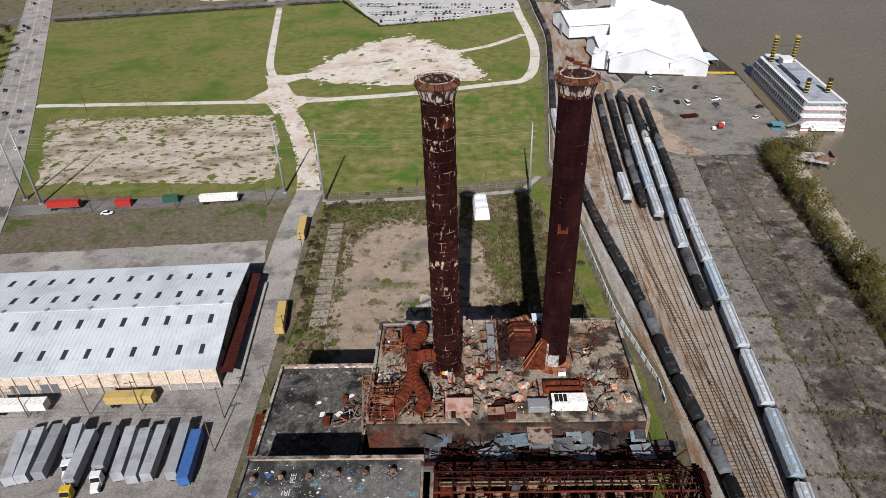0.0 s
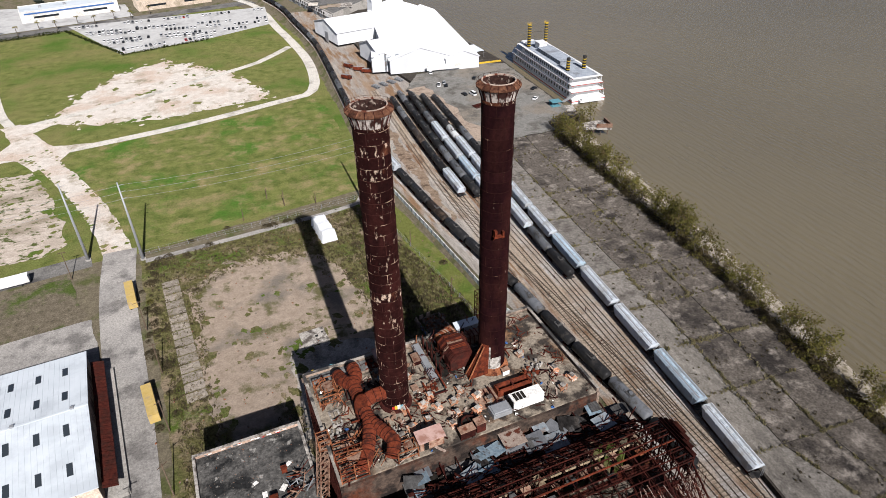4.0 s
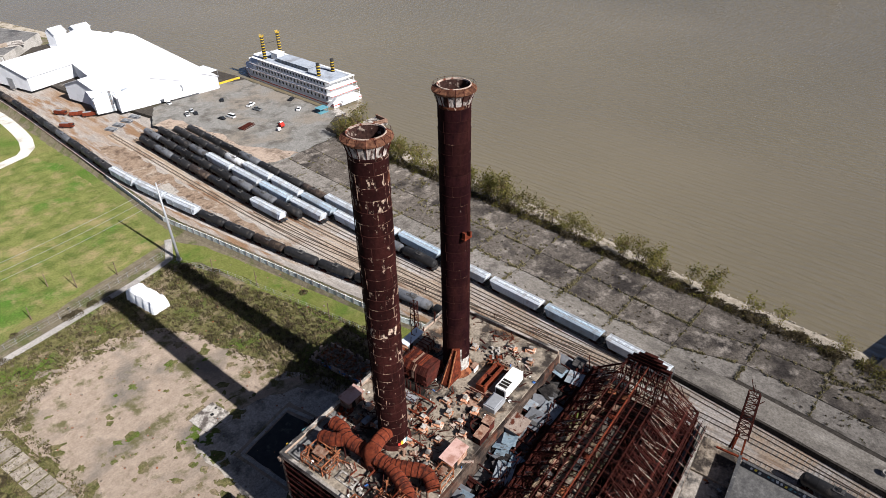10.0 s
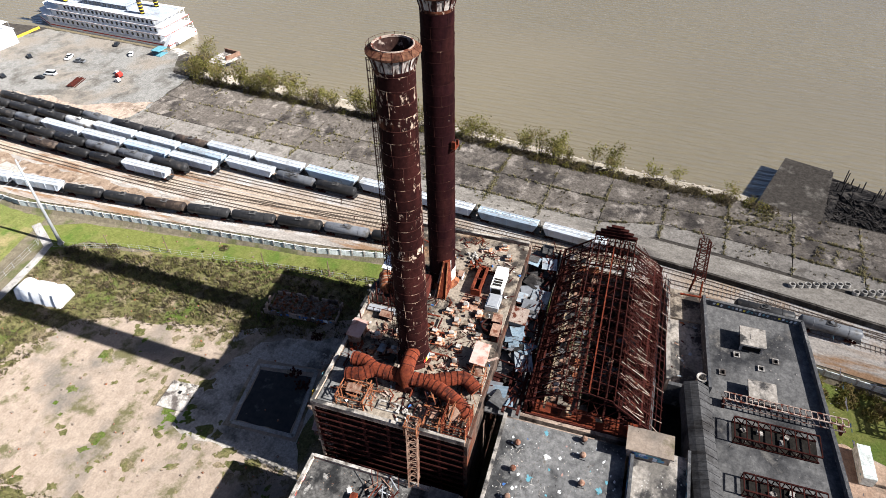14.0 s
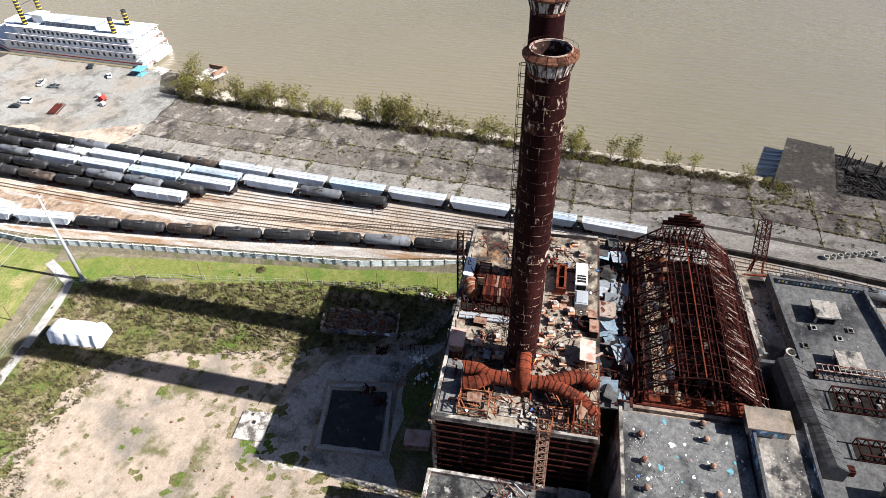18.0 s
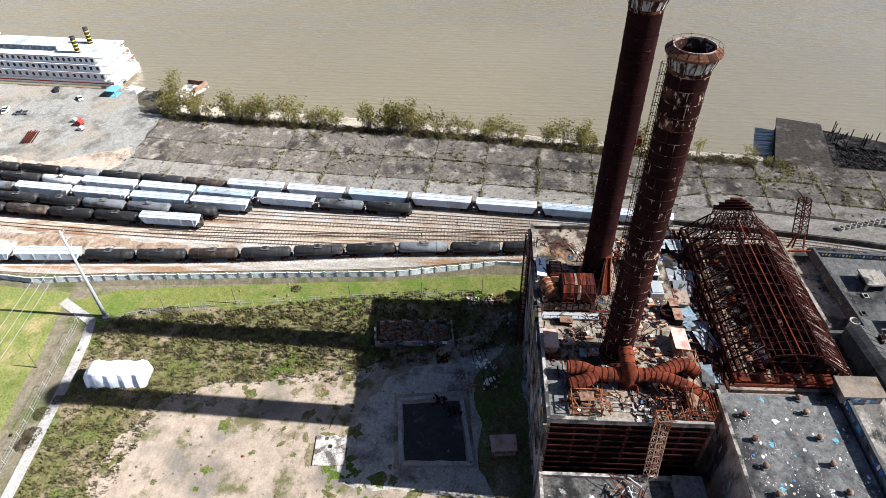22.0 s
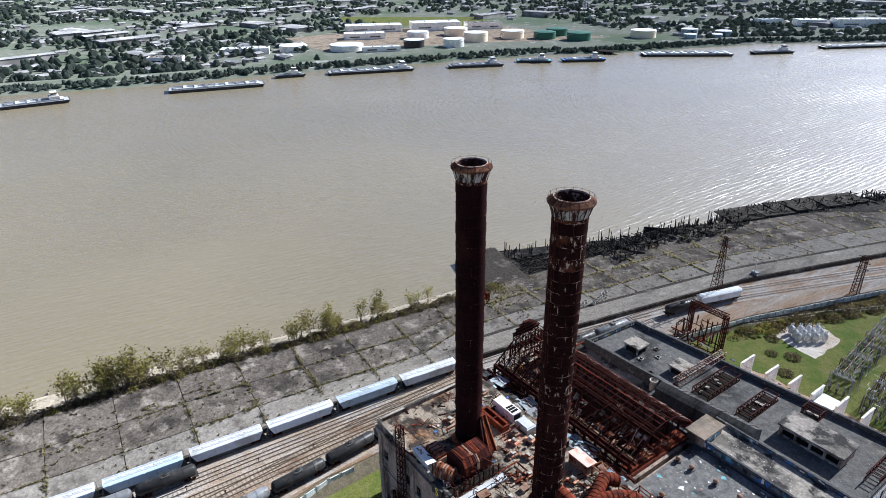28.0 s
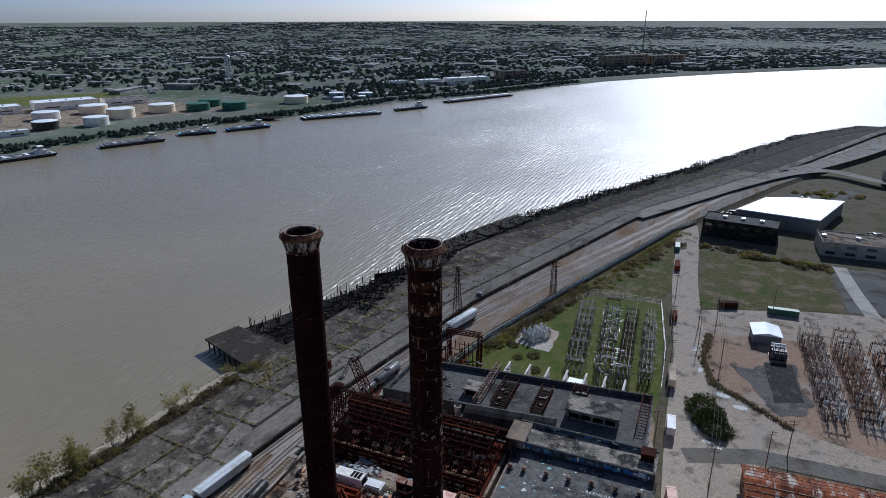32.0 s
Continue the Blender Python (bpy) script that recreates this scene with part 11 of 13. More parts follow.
part("wall_stripe", Mesh().beam((22.2 - 0.35, 599 - 0.1, 6.6), (46.8 - 0.35, 494 - 0.1, 6.6), 0.25, 3.2), "white_wall", studio)
for k in range(16):
    t = 0.18 + 0.045 * k
    x, y = 22.2 + 24.6 * t - 0.55, 599 - 105 * t - 0.12
    part("letter_bar", Mesh().slab((x, y, 6.7), (2.2, 0.14, 1.7), (0, 0, math.degrees(an))), "black", studio)
for k in range(9):
    t = 0.06 + 0.105 * k
    part("bay_door", Mesh().slab((22 + 25 * t - 0.45, 600 - 107 * t, 3.6), (4.6, 0.3, 3.0), (0, 0, math.degrees(an))), "sheet", studio)

boat = thing("paddle_steamer", "white paddle steamer with black and yellow funnels at the wharf", "paddle steamer", at=pose(0, 0, WATER_Z))
def hull(x_mid, y0, y1, w, z0, z1, bow=0.0):
    return [(x_mid - w / 2, y0), (x_mid + w / 2, y0), (x_mid + w / 2, y1 - bow), (x_mid + w * 0.2, y1), (x_mid - w * 0.2, y1), (x_mid - w / 2, y1 - bow)]
BMX = 145.5
part("hull", Mesh().poly(hull(BMX, 288, 378, 19.3, 0, 0, 14), -1.0, 2.4), "hull_white", boat)
part("hull_stripe", Mesh().poly(hull(BMX, 287.9, 378.1, 19.6, 0, 0, 14), 1.1, 1.5), "red", boat)
levels = [(2.4, 5.6, 18.8, 289, 376), (5.9, 9.0, 18.0, 290, 372), (9.3, 12.2, 17.0, 291.5, 366)]
for i, (z0, z1, w, y0, y1) in enumerate(levels):
    dk = part("deck_house", Mesh().poly(hull(BMX, y0 + 4.0, y1 - 3, w - 0.8, 0, 0, 8), z0, z1), "hull_white", boat)
    part("deck_plate", Mesh().poly(hull(BMX, y0, y1, w + 0.3, 0, 0, 9), z1, z1 + 0.3), "hull_white", boat)
    for sgn in (-1, 1):
        for k in range(22):
            y = y0 + 5 + k * (y1 - y0 - 20) / 21
            part("window", Mesh().slab((BMX + sgn * (w / 2 - 0.38), y, (z0 + z1) / 2), (0.12, 1.15, 1.6)), "pane", dk)
        part("side_trim", Mesh().beam((BMX + sgn * (w / 2 + 0.2), y0, z1 + 0.15), (BMX + sgn * (w / 2 + 0.2), y1 - 10, z1 + 0.15), 0.06, 0.16), "pinkish", boat)
        rl = Mesh().beam((BMX + sgn * (w / 2 + 0.3), y0, z0 + 1.1), (BMX + sgn * (w / 2 + 0.3), y1 - 10, z0 + 1.1), 0.1).beam((BMX + sgn * (w / 2 + 0.3), y0, z0 + 0.6), (BMX + sgn * (w / 2 + 0.3), y1 - 10, z0 + 0.6), 0.06)
        for k in range(30):
            y = y0 + k * (y1 - y0 - 10) / 29
            rl.beam((BMX + sgn * (w / 2 + 0.3), y, z0), (BMX + sgn * (w / 2 + 0.3), y, z0 + 1.1), 0.06)
        part("rail", rl, "hull_white", boat)
    part("stern_arch", (lambda mm: [mm.beam((BMX - w / 2 + w * k / 6, y0, z0), (BMX - w / 2 + w * k / 6, y0, z1), 0.14) for k in range(7)] and mm.beam((BMX - w / 2, y0, z0 + 1.1), (BMX + w / 2, y0, z0 + 1.1), 0.1))(Mesh()), "hull_white", boat)
    part("red_trim", Mesh().box(BMX - w / 2 - 0.4, y0 - 0.06, z1 + 0.02, BMX + w / 2 + 0.4, y0 - 0.01, z1 + 0.28), "red", boat)
part("deck_edge", Mesh().poly(hull(BMX, 290.5, 366, 17.4, 0, 0, 6), 12.5, 12.66), "hull_white", boat, "white edge of the top deck")
part("top_deck", Mesh().poly(hull(BMX, 292.6, 362, 14.4, 0, 0, 6), 12.66, 12.7), "boat_roof", boat, "blue-grey top deck")
part("texas_house", Mesh().box(BMX - 4.2, 314, 12.7, BMX + 4.2, 342, 14.6).box(BMX - 4.5, 313.5, 14.6, BMX + 4.5, 342.5, 14.85), "boat_roof", boat)
for k in range(9):
    part("skylight", Mesh().box(BMX - 4.3, 315 + 3 * k, 13.2, BMX + 4.3, 316.6 + 3 * k, 14.2), "pane", boat)
part("pilot_house", Mesh().box(BMX - 2.4, 344, 12.7, BMX + 2.4, 350, 16.2).box(BMX - 2.8, 343.5, 16.2, BMX + 2.8, 350.5, 16.5), "hull_white", boat)
for x, y, h, fancy in ((BMX - 5.4, 352, 12.5, True), (BMX + 5.4, 352, 12.5, True), (BMX - 4.8, 304, 7, False), (BMX + 4.8, 304, 7, False)):
    f = part("funnel", Mesh().tube((x, y, 12.6), (x, y, 12.6 + h), 1.0, n=16), "black", boat, smooth=True)
    for k in range(int(h / 1.5)):
        part("yellow_band", Mesh().tube((x, y, 13.3 + 1.5 * k), (x, y, 13.7 + 1.5 * k), 1.06, n=16), "yellow", f)
    if fancy:
        c = Mesh()
        for k in range(12):
            a = 2 * math.pi * k / 12
            c.add([(x + 1.05 * math.cos(a - 0.26), y + 1.05 * math.sin(a - 0.26), 12.6 + h), (x + 1.05 * math.cos(a + 0.26), y + 1.05 * math.sin(a + 0.26), 12.6 + h), (x + 1.7 * math.cos(a), y + 1.7 * math.sin(a), 14.3 + h)], [(0, 1, 2)])
        part("crown", c, "yellow", f, "flared yellow crown")
part("funnel_stay", Mesh().beam((BMX - 5.4, 352, 21), (BMX + 5.4, 352, 21), 0.15), "black", boat)
part("stern_boat", Mesh().box(BMX - 6, 285.5, 1.2, BMX + 6, 287.8, 2.2).box(BMX - 5, 285.8, 2.2, BMX - 1, 287.4, 2.9), "hull_white", boat)
stage = thing("boarding_stage", "timber landing stage on piles with a blue canopy", "landing stage")
part("deck", Mesh().poly([(112, 274), (128, 269), (130, 277), (114, 283)], 3.4, 4.0), "coping", stage)
for k in range(5):
    part("pile", Mesh().tube((113 + 3.8 * k, 276 - 1.2 * k, -4), (113 + 3.8 * k, 276 - 1.2 * k, 3.4), 0.3, n=8), "wood_pole", stage)
part("canopy", Mesh().box(119, 277.5, 4.0, 124, 281.5, 4.1).box(118.8, 277.3, 6.3, 124.2, 281.7, 6.6).beam((119.2, 277.8, 4), (119.2, 277.8, 6.3), 0.15).beam((123.8, 281.3, 4), (123.8, 281.3, 6.3), 0.15).beam((119.2, 281.3, 4), (119.2, 281.3, 6.3), 0.15).beam((123.8, 277.8, 4), (123.8, 277.8, 6.3), 0.15), "teal", stage)
part("gangway", Mesh().beam((127, 282, 4.2), (138, 288, 5.0), 1.6, 0.3), "steel_pale", stage)
dol = thing("mooring_dolphin", "ruined timber mooring platform on piles", "mooring dolphin")
part("deck", Mesh().poly([(119, 256), (118, 250), (133, 244.5), (135, 255)], 3.0, 3.7), "coping", dol)
part("ruin_wall", Mesh().beam((127, 248, 4.6), (134, 245.5, 4.6), 0.5, 1.8).beam((133.5, 246, 4.6), (134.5, 254, 4.6), 0.5, 1.8), "rust_pale", dol)
for k in range(8):
    part("pile", Mesh().tube((120 + 1.9 * k, 253 - (k % 2) * 5, -4), (120 + 1.9 * k, 253 - (k % 2) * 5, 3.2), 0.28, n=8), "wood_pole", dol)
# apron: cars, pipe stacks, trucks, markings
for x, y, c, st, a in ((77.9, 355.0 - 4, 0, 0, 80), (75.9, 329.1, 0, 1, 70), (79.5, 327.2, 1, 0, 70), (98.1, 333, 1, 0, 60), (88.4, 309.4, 0, 2, 100), (84.1, 310.9, 1, 0, 100), (103.7, 315.1, 0, 1, 20), (102.2, 307.4, 3, 1, 100), (122.0, 305.3, 1, 0, 30), (116.2, 291.4, 0, 0, 40), (80, 332, 2, 0, 70)):
    car((c, st), pose(x, y, DECK_Z + 0.04, 0, 0, a), "cars on the wharf")
yl = thing("yellow_barrier", "long yellow painted barrier across the apron", "barrier")
part("rail", Mesh().beam((100, 357, DECK_Z + 0.45), (124, 356.4, DECK_Z + 0.45), 0.8, 0.8).beam((100, 357, DECK_Z + 0.9), (124, 356.4, DECK_Z + 0.9), 0.5, 0.12), "yellow", yl)
for x, y, a in ((36.4, 385, -60), (41, 377, -40), (31.5, 365, -50), (45, 371, -30)):
    o = thing("utility_truck", "faded dark red utility truck parked by the sheds", "truck", "red trucks by the sheds", pose(x, y, RAIL_Z + 0.2, 0, 0, a) @ Matrix.Diagonal((0.8, 0.85, 0.85, 1)))
    part("body", Mesh().box(-4, -1.2, 0.7, 1.6, 1.2, 2.4).box(-3.9, -1.0, 2.4, 1.0, 1.0, 2.7), "rust_bright", o)
    part("cab", Mesh().box(1.7, -1.2, 0.7, 4, 1.2, 2.5), "rust_bright", o)
    part("windscreen", Mesh().box(3.9, -1.0, 1.5, 4.05, 1.0, 2.3), "pane", o)
    part("gear", Mesh().beam((-3.6, -0.5, 2.9), (1.4, -0.5, 2.9), 0.3).beam((-3.6, 0.5, 2.9), (1.4, 0.5, 2.9), 0.3), "steel_pale", o)
    for xx in (-2.6, 2.6):
        for s in (-1, 1):
            part("wheel", Mesh().tube((xx, s * 0.9, 0.5), (xx, s * 1.22, 0.5), 0.5, n=10), "tyre", o)
for k in range(5):
    o = thing("pipe_stack", "stack of grey pipes behind a low wall", "pipe stack", "pipe stacks by the apron", pose(44 + 5 * k, 345 + 2.2 * k, RAIL_Z + 0.1, 0, 0, 20))
    for j in range(6):
        part("pipe", Mesh().tube((-1.2 + 0.5 * j, -3, 0.3 + 0.5 * (j % 2)), (-1.2 + 0.5 * j, 3, 0.3 + 0.5 * (j % 2)), 0.25, n=8), "steel_pale" if j % 2 else "grey", o)
sc = thing("red_scrap_rack", "rack of dark red steel sections on the apron", "steel rack", at=pose(86.4, 293, DECK_Z + 0.03, 0, 0, 15))
for k in range(8):
    part("section", Mesh().beam((-4, -1.8 + 0.5 * k, 0.2 + 0.35 * (k % 3)), (4, -1.8 + 0.5 * k, 0.2 + 0.35 * (k % 3)), 0.22, 0.3), "rust", sc)
for x, y, c, s, lab in ((97, 279.6, "red", 1.1, "red tank on a skid"), (93.5, 277, "white_wall", 0.8, "white tote on the apron"), (99, 283, "white_wall", 0.7, "small white tote on the apron")):
    o = thing("skid_tank", lab, "tank", at=pose(x, y, DECK_Z))
    part("vessel", Mesh().tube((-s, 0, s + 0.2), (s, 0, s + 0.2), s, n=14), c, o)
    part("skid", Mesh().box(-s, -s * 0.8, 0, s, s * 0.8, 0.2), "black", o)
lm = thing("light_mast", "tall light mast on a tracked base beside the wharf road", "light mast", at=pose(53, -66, DECK_Z))
part("mast", Mesh().tube((0, 0, 0), (0.6, 0, 19), 0.2, 0.1, n=8), "steel_pale", lm)
part("base_cabin", Mesh().box(-1.6, -0.8, 0.2, 1.0, 0.8, 1.3).box(-1.9, -1.0, 0, 1.3, 1.0, 0.4), "grey", lm)

# charred ruins along the river edge of the wharf
ru, rk = Mesh(), random.Random(23)
for k in range(1500):
    y = -28 - 400 * rk.random() ** 1.15
    x = lerp_line(WHARF_E, y) + rk.uniform(-9, 3) + 2.5 * math.sin(y * 0.09)
    kind = rk.random()
    if kind < 0.45:
        ru.tube((x, y, DECK_Z - 4), (x + rk.uniform(-0.7, 0.7), y + rk.uniform(-0.7, 0.7), DECK_Z + rk.uniform(0.4, 3.6)), rk.uniform(0.12, 0.26), n=5)
    elif kind < 0.9:
        a, L = rk.uniform(0, math.pi), rk.uniform(1.2, 4.5)
        z = DECK_Z + rk.uniform(0.1, 1.4)
        ru.beam((x - L * math.cos(a) / 2, y - L * math.sin(a) / 2, z), (x + L * math.cos(a) / 2, y + L * math.sin(a) / 2, z + rk.uniform(-0.6, 1.4)), rk.uniform(0.15, 0.4))
    else:
        ru.slab((x, y, DECK_Z + rk.uniform(0.1, 1.0)), (rk.uniform(1.5, 5), rk.uniform(1.2, 3.5), 0.2), (rk.uniform(-16, 16), rk.uniform(-16, 16), rk.uniform(0, 180)))
solid("wharf_ruins", ru, "charred", "charred ragged timbers and broken deck along the burnt wharf edge", "ruins", kind="stuff")

# ---- transformer bay, switchyards and street south of the plant ----
for i, (u, v) in enumerate(((14.9, -13.0), (7.7, -13.8), (1.0, -14.4), (-5.3, -14.9), (-11.9, -15.2), (-18.3, -15.7), (-24.8, -16.2))):
    w = plant_thing("blast_wall", "free-standing pale concrete blast wall between transformer pads", "blast wall", group="blast walls of the transformer bay")
    part("panel", Mesh().box(u - 0.25, v - 1.0, 0, u + 0.25, v + 6.2, 7.0).box(u - 0.32, v - 1.05, 7.0, u + 0.32, v + 6.25, 7.15), "white_wall", w)
    part("footing", Mesh().box(u - 0.9, v - 1.4, 0, u + 0.9, v + 6.6, 0.5), "concrete", w)
base = plant_thing("transformer_pads", "row of pale concrete transformer pads", "concrete pads", "structure")
for k in range(7):
    u = 13.2 - 6.6 * k
    part("pad", Mesh().box(u - 3.0, -13, 0, u + 2.4, -5.5, 1.0), "coping", base)
    part("pit_grate", Mesh().box(u - 2.0, -12, 1.0, u + 1.4, -6.5, 1.06), "rust_pale", base)
trf = plant_thing("transformer_box", "white boxy transformer enclosure between blast walls", "transformer")
part("body", Mesh().box(-11.0, -14.6, 1.0, -6.4, -8.6, 5.0).box(-11.2, -14.8, 5.0, -6.2, -8.4, 5.2), "white_metal", trf)
part("fins", (lambda mm: [mm.box(-10.8 + 0.6 * k, -8.6, 1.4, -10.6 + 0.6 * k, -7.9, 4.4) for k in range(8)] and mm)(Mesh()), "grey", trf)
gan = thing("steel_gantry", "rusted steel gantry with a tangle of switch frames below", "gantry", at=pose(35, -12, 0, 0, 0, 8))
for x in (-6, 6):
    part("leg", lattice(Mesh(), (x, -2.5, 0), (x, -2.5, 13), 1.3, bays=8, leg=0.24, brace=0.14), "rust_dark", gan)
part("top_girder", lattice(Mesh(), (-6.6, -2.5, 13), (6.6, -2.5, 13), 1.5, bays=9, leg=0.24, brace=0.14), "rust", gan)
rg = random.Random(8)
for k in range(80):
    a = Vector((rg.uniform(-7, 7), rg.uniform(-4, 7), rg.uniform(0, 8)))
    ax3 = rg.choice(((1, 0, 0), (0, 1, 0), (0, 0, 1)))
    L = rg.uniform(2, 6)
    b = a + Vector(ax3) * L
    b.z = min(b.z, 9)
    part("switch_frame", Mesh().beam(a, b, rg.uniform(0.12, 0.3)), rg.choice(["rust_dark", "rust_dark", "rust", "rust_bright"]), gan)
for k in range(9):
    part("frame_post", Mesh().beam((-6 + 6 * (k % 3), -3 + 4.5 * (k // 3), 0), (-6 + 6 * (k % 3), -3 + 4.5 * (k // 3), 8.5), 0.3), "rust_dark", gan)


def insulator(m, x, y, z, h):
    for k in range(5):
        m.tube((x, y, z + h * k / 5), (x, y, z + h * (k + 0.55) / 5), 0.2, n=8)
        m.tube((x, y, z + h * (k + 0.55) / 5), (x, y, z + h * (k + 1) / 5), 0.1, n=6)


def bay_row(x0, y0, x1, y1, n, w, h, label, steel="steel_pale", seed=0):
    """A row of portal frames with busbars, insulators and switchgear."""
    rr = random.Random(seed)
    d = math.hypot(x1 - x0, y1 - y0)
    an = math.degrees(math.atan2(y1 - y0, x1 - x0))
    o = thing("switchyard_bay", label, "switchyard frame", "switchyard rows", pose(x0, y0, 0, 0, 0, an))
    for k in range(n):
        s = d * k / (n - 1)
        hh = h * rr.uniform(0.72, 1.08)
        mt = rr.choice((steel, steel, "grey", "tin"))
        portal = part("portal", lattice(Mesh(), (s, -w / 2, 0), (s, -w / 2, hh), 0.55, bays=6, leg=0.08, brace=0.04), mt, o)
        part("post", lattice(Mesh(), (s, w / 2, 0), (s, w / 2, hh), 0.55, bays=6, leg=0.08, brace=0.04), mt, portal)
        part("beam", lattice(Mesh(), (s, -w / 2, hh - 0.3), (s, w / 2, hh - 0.3), 0.55, bays=max(4, int(w)), leg=0.08, brace=0.04), mt, portal)
        im = Mesh()
        for t in (-w / 3, 0, w / 3):
            insulator(im, s, t, hh + 0.1, 1.1)
            insulator(im, s + 1.6, t, 2.4, 1.4)
        part("insulators", im, "grey", portal)
        ap = Mesh()
        for t in (-w / 3, 0, w / 3):
            ap.box(s + 1.4, t - 0.2, 0, s + 1.8, t + 0.2, 2.4 * rr.uniform(0.7, 1)).box(s + 1.2, t - 0.35, 1.4, s + 2.0, t + 0.35, 2.0)
        part("apparatus", ap, rr.choice(("grey", "tin", "tin")), portal, kind="stuff")
    m = Mesh()
    for k in range(int(d * 3)):
        a = Vector((rr.uniform(0, d), rr.uniform(-w * 0.7, w * 0.7), rr.uniform(0.3, h)))
        b = a + Vector(rr.choice(((rr.uniform(1, 4), 0, 0), (0, rr.uniform(1, 3), 0), (0, 0, rr.uniform(0.8, 2.5)), (rr.uniform(-1.5, 1.5), rr.uniform(-1.5, 1.5), rr.uniform(0.5, 2)))))
        m.beam(a, b, rr.uniform(0.05, 0.12))
        if k % 4 == 0:
            m.beam((a.x, a.y, 0), a, 0.12)
    part("dropper_tangle", m, steel if rr.random() < 0.5 else "steel_pale", o, "thin droppers, jumpers and stands", kind="stuff")
    for t in (-w / 3, 0, w / 3):
        part("busbar", Mesh().tube((-1, t, h + 1.25), (d + 1, t, h + 1.25), 0.1, n=8), steel if "rust" in steel else "bleached", o)
        part("conductor", wire((0, t, h - 0.6), (d, t, h - 0.6), 0.8, 0.05), steel, o)
    return o


bay_row(6.5, -80, -3.5, -27, 8, 6, 6.5, "row of pale lattice frames with long busbars on grass", "grey", 1)
bay_row(-4.5, -80, -15, -23, 9, 5.5, 8.0, "row of dense rusted lattice frames with insulators on grass", "rust_dark", 2)
bay_row(-12.5, -82, -21, -25, 9, 4.5, 6.0, "row of grey lattice frames with insulators on grass", "tin", 3)
bay_row(-20, -83, -27.5, -33, 7, 4, 4.6, "low row of pale frames beside the yard fence", "grey", 4)
bay_row(-79.5, -96, -86.5, -38, 12, 7, 6.0, "row of weathered lattice frames in the dirt yard", "bleached", 5)
bay_row(-91, -94, -97, -42, 11, 7, 7.5, "row of weathered lattice frames in the dirt yard", "rust_pale", 6)
bay_row(-103, -92, -108, -42, 7, 6, 7.0, "row of dark lattice frames along the yard edge", "rust_dark", 7)
sw = thing("switchgear_cluster", "cluster of round grey switchgear tanks on gravel", "switchgear", at=pose(18.5, -47, 0, 0, 0, 60))
patch("gravel_pad", [(26, -38), (10, -38), (12, -56), (27, -58)], 0.035, "sand", "pale gravel pad under the switchgear", rag=0.8, seed=41)
for i in range(4):
    for j in range(3):
        x, y = -4.5 + 3 * i, -2.5 + 2.5 * j
        part("tank", Mesh().lathe((x, y, 0.6), [(0.0, 0), (0.85, 0), (0.9, 0.2), (0.9, 2.2), (0.6, 2.7), (0.0, 2.8)], 14), "steel_pale", sw, smooth=True)
        im = Mesh()
        insulator(im, x - 0.35, y, 3.2, 1.2)
        insulator(im, x + 0.35, y, 3.2, 1.2)
        part("bushings", im, "porcelain", sw)
wire_fence([(34, -35), (22, -70), (9, -101), (-21, -103), (-30, -60), (-33.5, -32)], 2.2, "wire fence round the switchyard")
for x, y, s in ((14, -32, 1.3), (10, -22, 1.2), (19, -28, 1.0), (24, -36, 1.1)):
    plant(BUSHES, 1, pose(x, y, 0, 0, 0, 0) @ Matrix.Diagonal((s, s, s, 1)))
for k in range(70):
    t = k / 70
    y = -30 - 75 * t
    x = lerp_line(FENCE, y) - 2 - rnd.uniform(0, 7)
    s = rnd.uniform(0.8, 1.5)
    plant(BUSHES, rnd.choice((0, 1, 2, 3)), pose(x, y, 0, 0, 0, rnd.uniform(0, 360)) @ Matrix.Diagonal((s, s, s, 1)))
for k in range(40):
    y = rnd.uniform(-195, -105)
    x = lerp_line(FENCE, y) - 3 - rnd.uniform(0, 12)
    s = rnd.uniform(0.6, 1.3)
    plant(BUSHES, rnd.choice((0, 1, 2, 3)), pose(x, y, 0, 0, 0, rnd.uniform(0, 360)) @ Matrix.Diagonal((s, s, s, 1)))
# the green brush between the rail wall and the switchyard
bm3 = Mesh()
for k in range(330):
    y = -24 - 190 * rg.random()
    x = lerp_line(FENCE, y) - 2.2 - abs(rg.gauss(0, 3.2 if y > -110 else 4.5))
    rr2, hh = rg.uniform(0.9, 2.2), rg.uniform(0.6, 2.3)
    for _ in range(55):
        a, d = rg.uniform(0, 2 * math.pi), rr2 * math.sqrt(rg.random())
        p = Vector((x + d * math.cos(a), y + d * math.sin(a), max(0.05, hh * (1 - (d / rr2) ** 2) * rg.uniform(0.1, 1))))
        w = rg.uniform(0.16, 0.4)
        u = Vector((rg.uniform(-1, 1), rg.uniform(-1, 1), rg.uniform(-1, 1))).normalized() * w
        v = Vector((rg.uniform(-1, 1), rg.uniform(-1, 1), rg.uniform(-1, 1))).normalized() * w * 0.7
        bm3.add([p - u, p - v * 0.6, p + u, p + v], [(0, 1, 2, 3)])
solid("rail_brush", bm3, "leaf", "dense green brush along the rail wall", "brush", kind="stuff")
# street furniture, containers and trucks
box_unit("container", "faded red container on the street verge", -46.6, 28, 104, 12.2, "pinkish", False, "container")
box_unit("container", "yellow container on the street verge", -48.6, 40.5, 104, 12.2, "container_yellow", False, "container")
box_unit("container", "orange container on the street", -28.5, -90, 100, 6.1, "rust_bright", False, "container")
box_unit("box_trailer", "pale trailer parked on the street", -35.8, -38, 100, 12.0, "cream_wall", True)
box_unit("box_trailer", "grey box truck parked on the street", -40.5, -7, 99, 7.5, "trailer", True)
